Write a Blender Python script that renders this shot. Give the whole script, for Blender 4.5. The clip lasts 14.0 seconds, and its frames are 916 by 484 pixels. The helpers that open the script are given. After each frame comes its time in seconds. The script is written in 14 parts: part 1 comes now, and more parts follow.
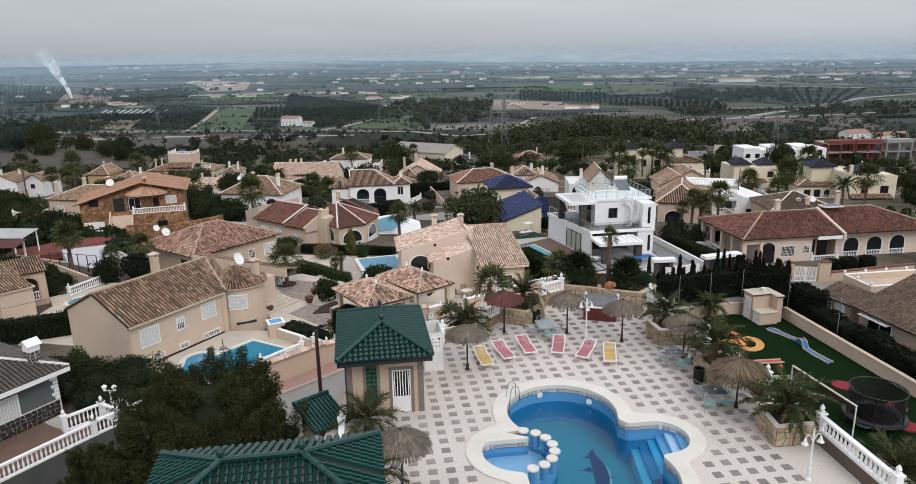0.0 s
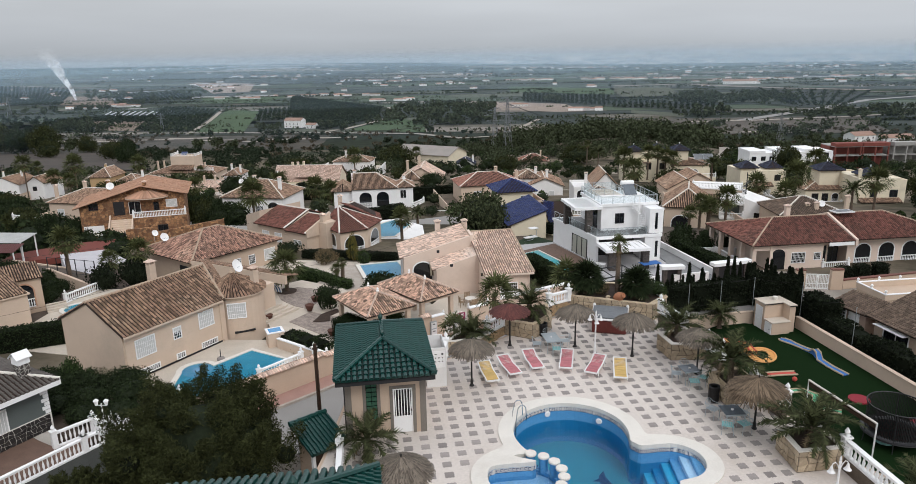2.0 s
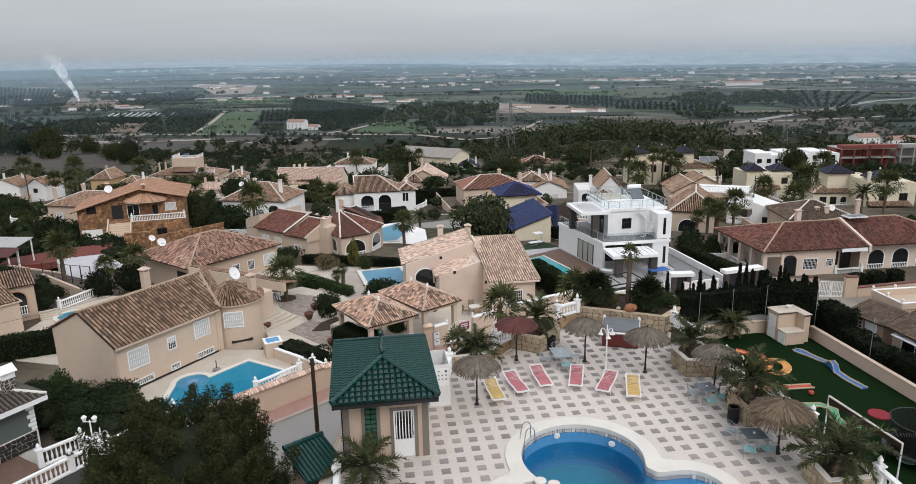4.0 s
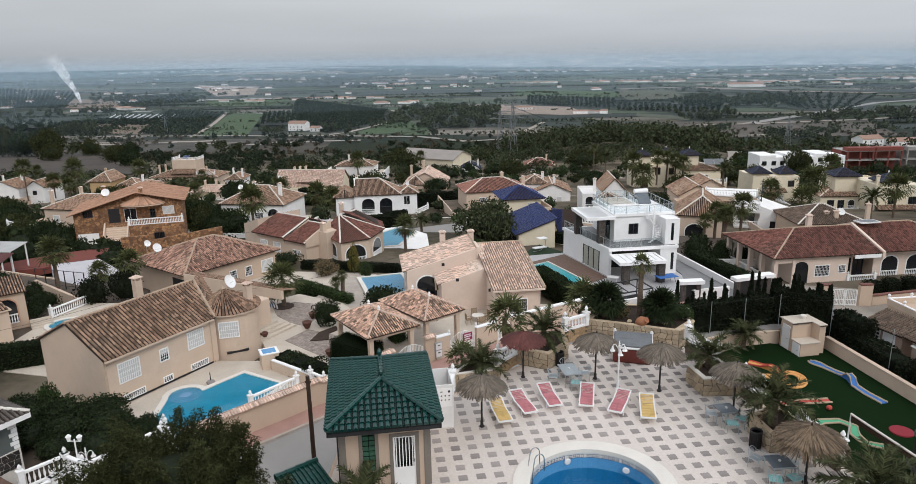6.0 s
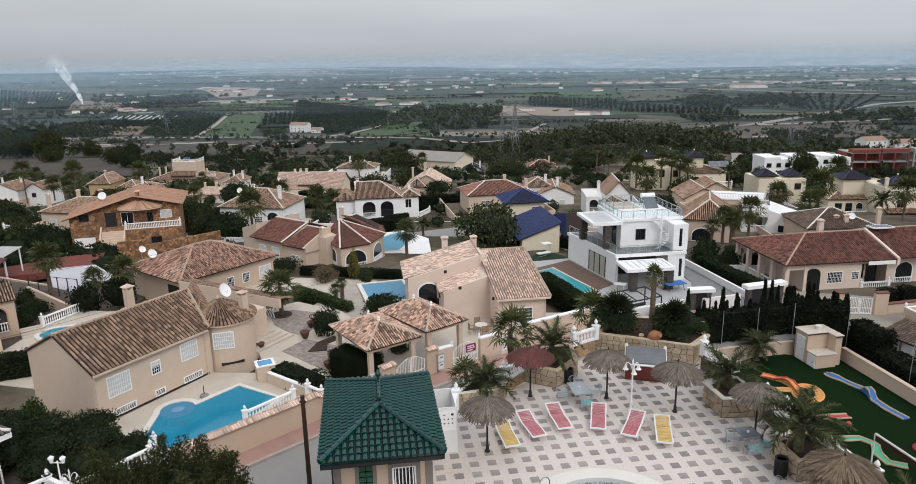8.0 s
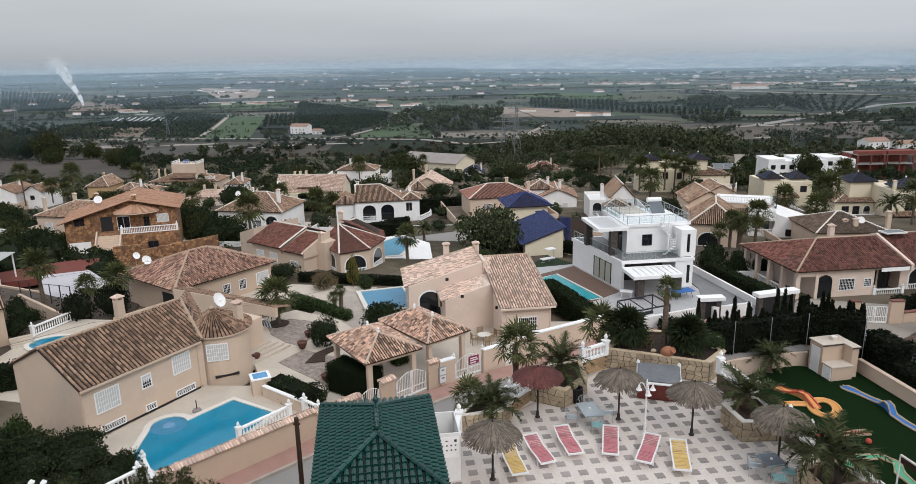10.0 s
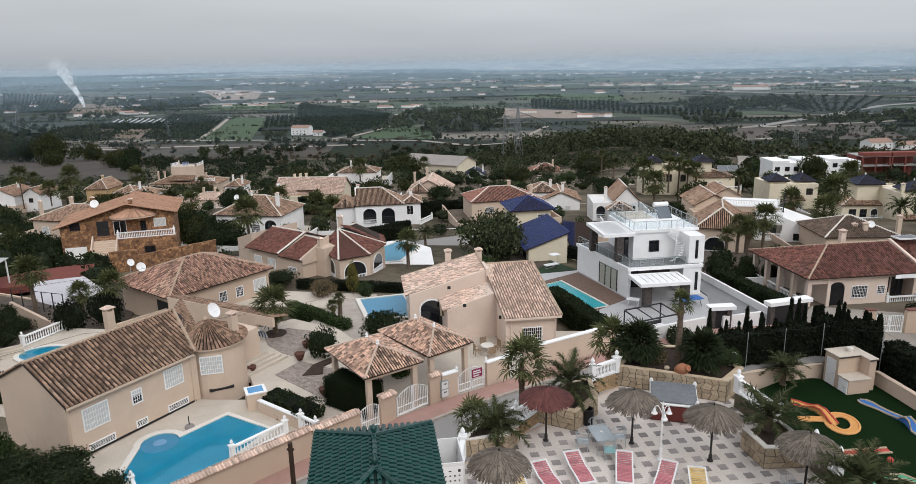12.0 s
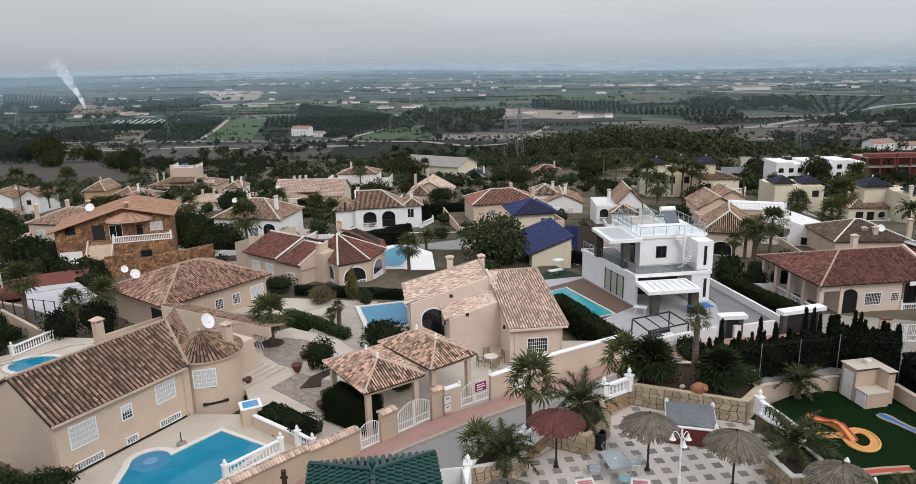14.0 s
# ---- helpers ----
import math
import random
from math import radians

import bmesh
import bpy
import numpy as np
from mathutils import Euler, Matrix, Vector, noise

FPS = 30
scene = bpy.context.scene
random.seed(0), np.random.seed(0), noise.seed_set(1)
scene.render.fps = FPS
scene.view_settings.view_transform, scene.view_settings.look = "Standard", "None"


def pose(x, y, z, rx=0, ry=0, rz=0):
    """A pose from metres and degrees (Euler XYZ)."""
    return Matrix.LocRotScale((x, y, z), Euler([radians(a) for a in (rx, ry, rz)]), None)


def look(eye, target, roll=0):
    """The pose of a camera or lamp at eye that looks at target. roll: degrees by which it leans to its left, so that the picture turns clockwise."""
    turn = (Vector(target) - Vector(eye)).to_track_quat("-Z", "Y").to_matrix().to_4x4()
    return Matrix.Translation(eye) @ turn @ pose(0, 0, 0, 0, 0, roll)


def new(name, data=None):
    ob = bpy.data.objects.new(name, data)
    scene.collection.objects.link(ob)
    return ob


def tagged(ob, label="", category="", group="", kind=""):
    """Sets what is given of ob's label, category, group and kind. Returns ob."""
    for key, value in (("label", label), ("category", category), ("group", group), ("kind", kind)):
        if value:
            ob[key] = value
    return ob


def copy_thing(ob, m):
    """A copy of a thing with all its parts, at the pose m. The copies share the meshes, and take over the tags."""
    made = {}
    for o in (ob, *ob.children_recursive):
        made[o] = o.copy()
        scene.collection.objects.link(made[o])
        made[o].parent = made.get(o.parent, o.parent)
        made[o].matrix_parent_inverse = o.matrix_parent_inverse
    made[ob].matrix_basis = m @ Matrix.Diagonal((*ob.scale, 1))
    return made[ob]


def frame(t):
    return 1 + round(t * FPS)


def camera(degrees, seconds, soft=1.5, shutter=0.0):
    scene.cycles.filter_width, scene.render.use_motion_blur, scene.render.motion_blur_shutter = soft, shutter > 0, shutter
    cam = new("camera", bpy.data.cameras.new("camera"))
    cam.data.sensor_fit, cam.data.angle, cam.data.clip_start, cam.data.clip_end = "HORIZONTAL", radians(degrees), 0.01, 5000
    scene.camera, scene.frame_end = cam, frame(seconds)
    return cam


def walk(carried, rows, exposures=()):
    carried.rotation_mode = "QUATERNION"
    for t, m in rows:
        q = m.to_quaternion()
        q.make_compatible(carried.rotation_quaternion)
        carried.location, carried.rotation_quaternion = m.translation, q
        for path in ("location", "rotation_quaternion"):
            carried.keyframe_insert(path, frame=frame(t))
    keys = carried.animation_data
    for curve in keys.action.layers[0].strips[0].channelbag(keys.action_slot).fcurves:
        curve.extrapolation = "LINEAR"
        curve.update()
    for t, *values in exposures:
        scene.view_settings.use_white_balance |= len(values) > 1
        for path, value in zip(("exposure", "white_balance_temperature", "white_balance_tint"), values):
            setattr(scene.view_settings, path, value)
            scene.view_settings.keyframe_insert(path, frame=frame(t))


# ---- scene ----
cam = camera(67.0, 14.0, soft=0.55)
PATH = [
    (0, (1.089, -1.378, 16.032), (1.0044, 0.5497, 15.5050), -1.10),
    (0.5, (1.072, -1.036, 16.059), (0.9844, 0.8914, 15.5334), -1.10),
    (1, (1.047, -0.666, 16.078), (0.9573, 1.2618, 15.5540), -1.10),
    (1.5, (1.016, -0.271, 16.091), (0.9243, 1.6571, 15.5679), -1.10),
    (2, (0.980, 0.146, 16.098), (0.8864, 2.0739, 15.5762), -1.10),
    (2.5, (0.940, 0.580, 16.101), (0.8445, 2.5088, 15.5800), -1.10),
    (3, (0.897, 1.030, 16.100), (0.7994, 2.9589, 15.5803), -1.10),
    (5.5, (0.654, 3.415, 16.074), (0.5501, 5.3445, 15.5583), -1.10),
    (6, (0.604, 3.904, 16.068), (0.4989, 5.8338, 15.5539), -1.10),
    (6.5, (0.554, 4.393, 16.064), (0.4482, 6.3232, 15.5508), -1.11),
    (7, (0.505, 4.881, 16.062), (0.3979, 6.8116, 15.5493), -1.11),
    (7.5, (0.457, 5.368, 16.062), (0.3483, 7.2979, 15.5498), -1.12),
    (8, (0.409, 5.851, 16.063), (0.2993, 7.7815, 15.5523), -1.13),
    (10.5, (0.171, 8.216, 16.107), (0.0575, 10.1474, 15.6001), -1.21),
    (11, (0.122, 8.680, 16.122), (0.0074, 10.6114, 15.6161), -1.23),
    (11.5, (0.071, 9.142, 16.139), (-0.0444, 11.0739, 15.6337), -1.24),
    (12, (0.017, 9.604, 16.157), (-0.0986, 11.5358, 15.6525), -1.26),
    (12.5, (-0.040, 10.067, 16.176), (-0.1560, 11.9987, 15.6721), -1.28),
    (13, (-0.101, 10.532, 16.196), (-0.2175, 12.4639, 15.6920), -1.29),
    (13.5, (-0.167, 11.001, 16.215), (-0.2839, 12.9333, 15.7114), -1.30),
    (14, (-0.239, 11.477, 16.233), (-0.3562, 13.4090, 15.7298), -1.31),
]
walk(cam, [(t, look(eye, target, roll)) for t, eye, target, roll in PATH])
# ---------- world, sun, exposure ----------
world = bpy.data.worlds.new("overcast_sky")
scene.world = world
world.use_nodes = True
wn, wl = world.node_tree.nodes, world.node_tree.links
wn.clear()
w_out = wn.new("ShaderNodeOutputWorld")
w_bg = wn.new("ShaderNodeBackground")
w_sky = wn.new("ShaderNodeTexSky")
w_sky.sky_type = "NISHITA"
w_sky.sun_disc = False
w_sky.sun_elevation = radians(38)
w_sky.sun_rotation = radians(150)
w_sky.dust_density = 4.0
w_scale = wn.new("ShaderNodeVectorMath")
w_scale.operation = "SCALE"
w_scale.inputs["Scale"].default_value = 0.10
wl.new(w_sky.outputs["Color"], w_scale.inputs[0])
# a closed grey cloud deck: paler overhead, dimmer and bluer in the haze at the horizon
w_co = wn.new("ShaderNodeTexCoord")
w_sep = wn.new("ShaderNodeSeparateXYZ")
wl.new(w_co.outputs["Generated"], w_sep.inputs[0])
w_ramp = wn.new("ShaderNodeValToRGB")
w_ramp.color_ramp.elements[0].position = 0.0
w_ramp.color_ramp.elements[0].color = (0.45, 0.49, 0.535, 1)
w_ramp.color_ramp.elements[1].position = 0.085
w_ramp.color_ramp.elements[1].color = (0.66, 0.69, 0.73, 1)
w_e = w_ramp.color_ramp.elements.new(0.028)
w_e.color = (0.55, 0.585, 0.63, 1)
w_e = w_ramp.color_ramp.elements.new(0.5)
w_e.color = (1.10, 1.15, 1.24, 1)
wl.new(w_sep.outputs["Z"], w_ramp.inputs[0])
w_map = wn.new("ShaderNodeMapping")
w_map.inputs["Scale"].default_value = (2.0, 2.0, 14.0)
wl.new(w_co.outputs["Generated"], w_map.inputs[0])
w_noise = wn.new("ShaderNodeTexNoise")
w_noise.inputs["Scale"].default_value = 1.6
w_noise.inputs["Detail"].default_value = 5
wl.new(w_map.outputs[0], w_noise.inputs["Vector"])
w_mr = wn.new("ShaderNodeMapRange")
w_mr.inputs["From Min"].default_value = 0.3
w_mr.inputs["From Max"].default_value = 0.7
w_mr.inputs["To Min"].default_value = 0.96
w_mr.inputs["To Max"].default_value = 1.05
wl.new(w_noise.outputs[0], w_mr.inputs[0])
w_cl = wn.new("ShaderNodeVectorMath")
w_cl.operation = "SCALE"
wl.new(w_ramp.outputs[0], w_cl.inputs[0])
w_side = wn.new("ShaderNodeMapRange")
w_side.inputs["From Min"].default_value = -0.65
w_side.inputs["From Max"].default_value = 0.65
w_side.inputs["To Min"].default_value = 0.86
w_side.inputs["To Max"].default_value = 1.04
wl.new(w_sep.outputs["X"], w_side.inputs[0])
w_mul = wn.new("ShaderNodeMath")
w_mul.operation = "MULTIPLY"
wl.new(w_mr.outputs[0], w_mul.inputs[0])
wl.new(w_side.outputs[0], w_mul.inputs[1])
wl.new(w_mul.outputs[0], w_cl.inputs["Scale"])
w_mix = wn.new("ShaderNodeMix")
w_mix.data_type = "RGBA"
w_mix.inputs["Factor"].default_value = 0.94
wl.new(w_scale.outputs[0], w_mix.inputs[6])
wl.new(w_cl.outputs[0], w_mix.inputs[7])
wl.new(w_mix.outputs[2], w_bg.inputs["Color"])
w_bg.inputs["Strength"].default_value = 1.0
wl.new(w_bg.outputs[0], w_out.inputs[0])
sun = new("sun", bpy.data.lights.new("sun", "SUN"))
sun.data.energy = 1.15
sun.data.angle = radians(25)
sun.data.color = (1.0, 0.98, 0.96)
sun.matrix_world = look((30, -40, 60), (0, 20, 0))
scene.view_settings.exposure = 0.0


# ---------- materials ----------
def mat(name, col, rough=0.8, var=0.18, scale=0.6, fine=14.0, bump=0.25, metal=0.0, island=0.0, obj=0.0, col2=None, dist=0.02, spec=0.4, stain=None):
    """A surface with colour that wanders at two scales, stains, and fine relief."""
    m = bpy.data.materials.new(name)
    m.use_nodes = True
    n, l = m.node_tree.nodes, m.node_tree.links
    b = n["Principled BSDF"]
    b.inputs["Roughness"].default_value = rough
    b.inputs["Metallic"].default_value = metal
    b.inputs["Specular IOR Level"].default_value = spec
    co = n.new("ShaderNodeTexCoord")
    big = n.new("ShaderNodeTexNoise")
    big.inputs["Scale"].default_value = scale
    big.inputs["Detail"].default_value = 6
    big.inputs["Roughness"].default_value = 0.62
    l.new(co.outputs["Object"], big.inputs["Vector"])
    small = n.new("ShaderNodeTexNoise")
    small.inputs["Scale"].default_value = fine
    small.inputs["Detail"].default_value = 4
    l.new(co.outputs["Object"], small.inputs["Vector"])
    c2 = col2 if col2 else tuple(c * 0.62 for c in col)
    mr = n.new("ShaderNodeMapRange")
    mr.inputs["From Min"].default_value = 0.38
    mr.inputs["From Max"].default_value = 0.68
    mr.inputs["To Max"].default_value = min(1.0, var * 2.6)
    l.new(big.outputs[0], mr.inputs[0])
    mix = n.new("ShaderNodeMix")
    mix.data_type = "RGBA"
    mix.inputs[6].default_value = (*col, 1)
    mix.inputs[7].default_value = (*c2, 1)
    l.new(mr.outputs[0], mix.inputs[0])
    last = mix.outputs[2]
    if stain:
        st = n.new("ShaderNodeTexNoise")
        st.inputs["Scale"].default_value = scale * 0.35
        st.inputs["Detail"].default_value = 8
        st.inputs["Roughness"].default_value = 0.75
        l.new(co.outputs["Object"], st.inputs["Vector"])
        sm = n.new("ShaderNodeMapRange")
        sm.inputs["From Min"].default_value = 0.52
        sm.inputs["From Max"].default_value = 0.70
        sm.inputs["To Max"].default_value = 0.75
        l.new(st.outputs[0], sm.inputs[0])
        mx = n.new("ShaderNodeMix")
        mx.data_type = "RGBA"
        l.new(sm.outputs[0], mx.inputs[0])
        l.new(last, mx.inputs[6])
        mx.inputs[7].default_value = (*stain, 1)
        last = mx.outputs[2]
    val = n.new("ShaderNodeMapRange")
    val.inputs["From Min"].default_value = 0.25
    val.inputs["From Max"].default_value = 0.75
    val.inputs["To Min"].default_value = 1 - var
    val.inputs["To Max"].default_value = 1 + var * 0.7
    l.new(small.outputs[0], val.inputs[0])
    hsv = n.new("ShaderNodeHueSaturation")
    l.new(last, hsv.inputs["Color"])
    l.new(val.outputs[0], hsv.inputs["Value"])
    last = hsv.outputs[0]
    for amount, kind, sock in ((island, "ShaderNodeNewGeometry", "Random Per Island"), (obj, "ShaderNodeObjectInfo", "Random")):
        if amount:
            g = n.new(kind)
            r = n.new("ShaderNodeMapRange")
            r.inputs["To Min"].default_value = 1 - amount
            r.inputs["To Max"].default_value = 1 + amount
            l.new(g.outputs[sock], r.inputs[0])
            h = n.new("ShaderNodeHueSaturation")
            l.new(last, h.inputs["Color"])
            l.new(r.outputs[0], h.inputs["Value"])
            last = h.outputs[0]
    l.new(last, b.inputs["Base Color"])
    if bump:
        bp = n.new("ShaderNodeBump")
        bp.inputs["Strength"].default_value = bump
        bp.inputs["Distance"].default_value = dist
        l.new(small.outputs[0], bp.inputs["Height"])
        l.new(bp.outputs[0], b.inputs["Normal"])
    return m


def glassy(name, col, rough=0.05, alpha=0.0):
    """Dark window glass seen by day: a glossy coat over a dim room."""
    m = bpy.data.materials.new(name)
    m.use_nodes = True
    b = m.node_tree.nodes["Principled BSDF"]
    b.inputs["Base Color"].default_value = (*col, 1)
    b.inputs["Roughness"].default_value = rough
    b.inputs["Specular IOR Level"].default_value = 0.6
    if alpha:
        b.inputs["Transmission Weight"].default_value = alpha
        b.inputs["IOR"].default_value = 1.1
    return m


def water_mat(name, deep, clear=0.75):
    """Water: clear, tinted, with small ripples."""
    m = bpy.data.materials.new(name)
    m.use_nodes = True
    n, l = m.node_tree.nodes, m.node_tree.links
    n.clear()
    out = n.new("ShaderNodeOutputMaterial")
    tr = n.new("ShaderNodeBsdfTransparent")
    tr.inputs[0].default_value = (*deep, 1)
    gl = n.new("ShaderNodeBsdfGlossy")
    gl.inputs["Roughness"].default_value = 0.03
    fr = n.new("ShaderNodeFresnel")
    fr.inputs["IOR"].default_value = 1.33
    no = n.new("ShaderNodeTexNoise")
    no.inputs["Scale"].default_value = 2.5
    no.inputs["Detail"].default_value = 3
    bp = n.new("ShaderNodeBump")
    bp.inputs["Strength"].default_value = 0.12
    bp.inputs["Distance"].default_value = 0.05
    l.new(no.outputs[0], bp.inputs["Height"])
    l.new(bp.outputs[0], gl.inputs["Normal"])
    l.new(bp.outputs[0], fr.inputs["Normal"])
    mx = n.new("ShaderNodeMixShader")
    l.new(fr.outputs[0], mx.inputs[0])
    l.new(tr.outputs[0], mx.inputs[1])
    l.new(gl.outputs[0], mx.inputs[2])
    l.new(mx.outputs[0], out.inputs[0])
    return m


CREAM = mat("cream_render", (0.61, 0.478, 0.373), 0.9, 0.08, 0.5, 30, 0.15, stain=(0.47, 0.38, 0.30))
BUFF = mat("buff_render", (0.55, 0.42, 0.32), 0.9, 0.08, 0.5, 30, 0.15, stain=(0.44, 0.34, 0.26))
PINKWALL = mat("pinkish_cream_render", (0.70, 0.565, 0.475), 0.9, 0.08, 0.5, 30, 0.15, stain=(0.58, 0.46, 0.38))
YELLOW = mat("pale_yellow_render", (0.72, 0.64, 0.49), 0.9, 0.08, 0.5, 30, 0.15, stain=(0.5, 0.44, 0.34))
WHITE = mat("white_paint", (0.84, 0.835, 0.83), 0.75, 0.06, 0.7, 25, 0.12, stain=(0.76, 0.745, 0.725))
WHITEWASH = mat("whitewashed_render", (0.80, 0.785, 0.77), 0.9, 0.09, 0.5, 30, 0.15, stain=(0.68, 0.655, 0.63))
GREYHOUSE = mat("grey_render", (0.105, 0.122, 0.118), 0.9, 0.10, 0.5, 30, 0.15)


def rubble_mat(name, light, dark, joint, size):
    """Rubble masonry: stones of uneven colour in sunken joints."""
    m = bpy.data.materials.new(name)
    m.use_nodes = True
    n, l = m.node_tree.nodes, m.node_tree.links
    b = n["Principled BSDF"]
    b.inputs["Roughness"].default_value = 0.95
    co = n.new("ShaderNodeTexCoord")
    stone, edge = n.new("ShaderNodeTexVoronoi"), n.new("ShaderNodeTexVoronoi")
    edge.feature = "DISTANCE_TO_EDGE"
    for v in (stone, edge):
        v.inputs["Scale"].default_value = 1 / size
        l.new(co.outputs["Object"], v.inputs["Vector"])
    sep = n.new("ShaderNodeSeparateColor")
    l.new(stone.outputs["Color"], sep.inputs[0])
    tone = n.new("ShaderNodeMix")
    tone.data_type = "RGBA"
    tone.inputs[6].default_value = (*dark, 1)
    tone.inputs[7].default_value = (*light, 1)
    l.new(sep.outputs[0], tone.inputs[0])
    gap = n.new("ShaderNodeMapRange")
    gap.inputs["From Min"].default_value = 0.02
    gap.inputs["From Max"].default_value = 0.12
    l.new(edge.outputs["Distance"], gap.inputs[0])
    mix = n.new("ShaderNodeMix")
    mix.data_type = "RGBA"
    mix.inputs[6].default_value = (*joint, 1)
    l.new(gap.outputs[0], mix.inputs[0])
    l.new(tone.outputs[2], mix.inputs[7])
    l.new(mix.outputs[2], b.inputs["Base Color"])
    bp = n.new("ShaderNodeBump")
    bp.inputs["Strength"].default_value = 0.7
    bp.inputs["Distance"].default_value = 0.06
    l.new(gap.outputs[0], bp.inputs["Height"])
    l.new(bp.outputs[0], b.inputs["Normal"])
    return m


STONEWALL = rubble_mat("ochre_rubble", (0.47, 0.245, 0.115), (0.13, 0.058, 0.03), (0.16, 0.095, 0.055), 0.42)
TILE_BROWN = mat("brown_clay_tile", (0.37, 0.245, 0.17), 0.88, 0.25, 0.4, 20, 0.2, island=0.5, col2=(0.25, 0.15, 0.105), stain=(0.46, 0.35, 0.26))
TILE_SPECK = mat("mottled_clay_tile", (0.40, 0.235, 0.175), 0.85, 0.2, 0.4, 20, 0.2, island=0.7, col2=(0.22, 0.115, 0.08), stain=(0.44, 0.32, 0.24))
TILE_PINK = mat("pale_clay_tile", (0.68, 0.52, 0.43), 0.85, 0.2, 0.4, 20, 0.2, island=0.42, col2=(0.50, 0.34, 0.26), stain=(0.66, 0.56, 0.48))
TILE_RED = mat("red_clay_tile", (0.20, 0.082, 0.062), 0.85, 0.2, 0.4, 20, 0.2, island=0.5, col2=(0.125, 0.055, 0.042), stain=(0.15, 0.085, 0.065))
TILE_ORANGE = mat("orange_clay_tile", (0.44, 0.26, 0.175), 0.85, 0.15, 0.4, 20, 0.2, island=0.25, col2=(0.33, 0.16, 0.09))
TILE_UMBER = mat("umber_clay_tile", (0.30, 0.195, 0.135), 0.88, 0.25, 0.4, 20, 0.2, island=0.55, col2=(0.17, 0.10, 0.072), stain=(0.42, 0.32, 0.24))
TILE_DARK = mat("weathered_dark_tile", (0.17, 0.12, 0.09), 0.9, 0.2, 0.4, 20, 0.2, island=0.35, col2=(0.09, 0.07, 0.055))
CLAYPALE = mat("pale_mortared_clay", (0.56, 0.43, 0.35), 0.9, 0.15, 1.0, 16, 0.2)
TILE_MOTTLE = mat("mottled_clay_tile", (0.56, 0.38, 0.29), 0.85, 0.25, 0.8, 20, 0.2, island=0.7, col2=(0.40, 0.24, 0.17))
TILE_BLUE = mat("blue_glazed_tile", (0.005, 0.021, 0.115), 0.45, 0.15, 0.6, 20, 0.1, island=0.35, spec=0.4)
TILE_NAVY = mat("dark_navy_tile", (0.020, 0.026, 0.055), 0.6, 0.2, 0.6, 20, 0.1, island=0.35)
TILE_GREEN = mat("green_glazed_tile", (0.005, 0.046, 0.039), 0.30, 0.2, 0.8, 18, 0.12, island=0.14, obj=0.14, col2=(0.004, 0.030, 0.027), spec=0.45)
# Near-black green: shade between the glazed tiles is put into this underlay.
GREENGAP = mat("shaded_green_underlay", (0.003, 0.016, 0.014), 0.7, 0.2, 0.8, 18, 0.1)
RIDGE = mat("mortar_ridge", (0.45, 0.34, 0.25), 0.9, 0.2, 1.5, 18, 0.3)
SHUTTER = mat("dull_white_shutter", (0.56, 0.56, 0.55), 0.7, 0.1, 1.5, 25, 0.1)
GLASS = glassy("dark_glass", (0.012, 0.014, 0.017))


def clear_glass(name, tint, gloss):
    m = bpy.data.materials.new(name)
    m.use_nodes = True
    n, l = m.node_tree.nodes, m.node_tree.links
    n.clear()
    out = n.new("ShaderNodeOutputMaterial")
    tr = n.new("ShaderNodeBsdfTransparent")
    tr.inputs[0].default_value = (*tint, 1)
    gl = n.new("ShaderNodeBsdfGlossy")
    gl.inputs["Roughness"].default_value = 0.02
    mx = n.new("ShaderNodeMixShader")
    mx.inputs[0].default_value = gloss
    l.new(tr.outputs[0], mx.inputs[1])
    l.new(gl.outputs[0], mx.inputs[2])
    l.new(mx.outputs[0], out.inputs[0])
    return m


TINTGLASS = clear_glass("clear_balcony_glass", (0.93, 0.96, 0.97), 0.06)
DARKFRAME = mat("dark_frame", (0.02, 0.02, 0.022), 0.5, 0.1, 2, 30, 0.05)
SLATE = mat("dark_stone_cladding", (0.055, 0.047, 0.042), 0.85, 0.35, 5, 14, 0.6, col2=(0.12, 0.10, 0.09), dist=0.04)
ASPHALT = mat("worn_asphalt", (0.27, 0.255, 0.24), 0.95, 0.10, 0.3, 40, 0.2, stain=(0.21, 0.20, 0.19))
PINKPAVE = mat("pink_pavers", (0.40, 0.24, 0.20), 0.9, 0.12, 1.0, 22, 0.2)
PAVING = mat("pale_pavers", (0.62, 0.555, 0.505), 0.88, 0.10, 0.35, 9, 0.25, col2=(0.44, 0.39, 0.35), stain=(0.47, 0.40, 0.34))
GREYPAVE = mat("grey_pavers", (0.265, 0.235, 0.22), 0.9, 0.14, 1.2, 14, 0.3, obj=0.2, island=0.2)
GREYTILE = mat("grey_floor_tiles", (0.20, 0.20, 0.20), 0.6, 0.2, 1.2, 10, 0.1)
LAVENDER = mat("pale_lavender_tile", (0.50, 0.48, 0.50), 0.9, 0.12, 0.5, 20, 0.15, stain=(0.40, 0.38, 0.39))
SOILYARD = mat("dark_garden_soil", (0.10, 0.075, 0.058), 0.97, 0.3, 0.5, 12, 0.4, col2=(0.05, 0.04, 0.03))
WORNCON = mat("worn_concrete", (0.31, 0.275, 0.235), 0.92, 0.2, 0.4, 12, 0.25, stain=(0.22, 0.19, 0.16))
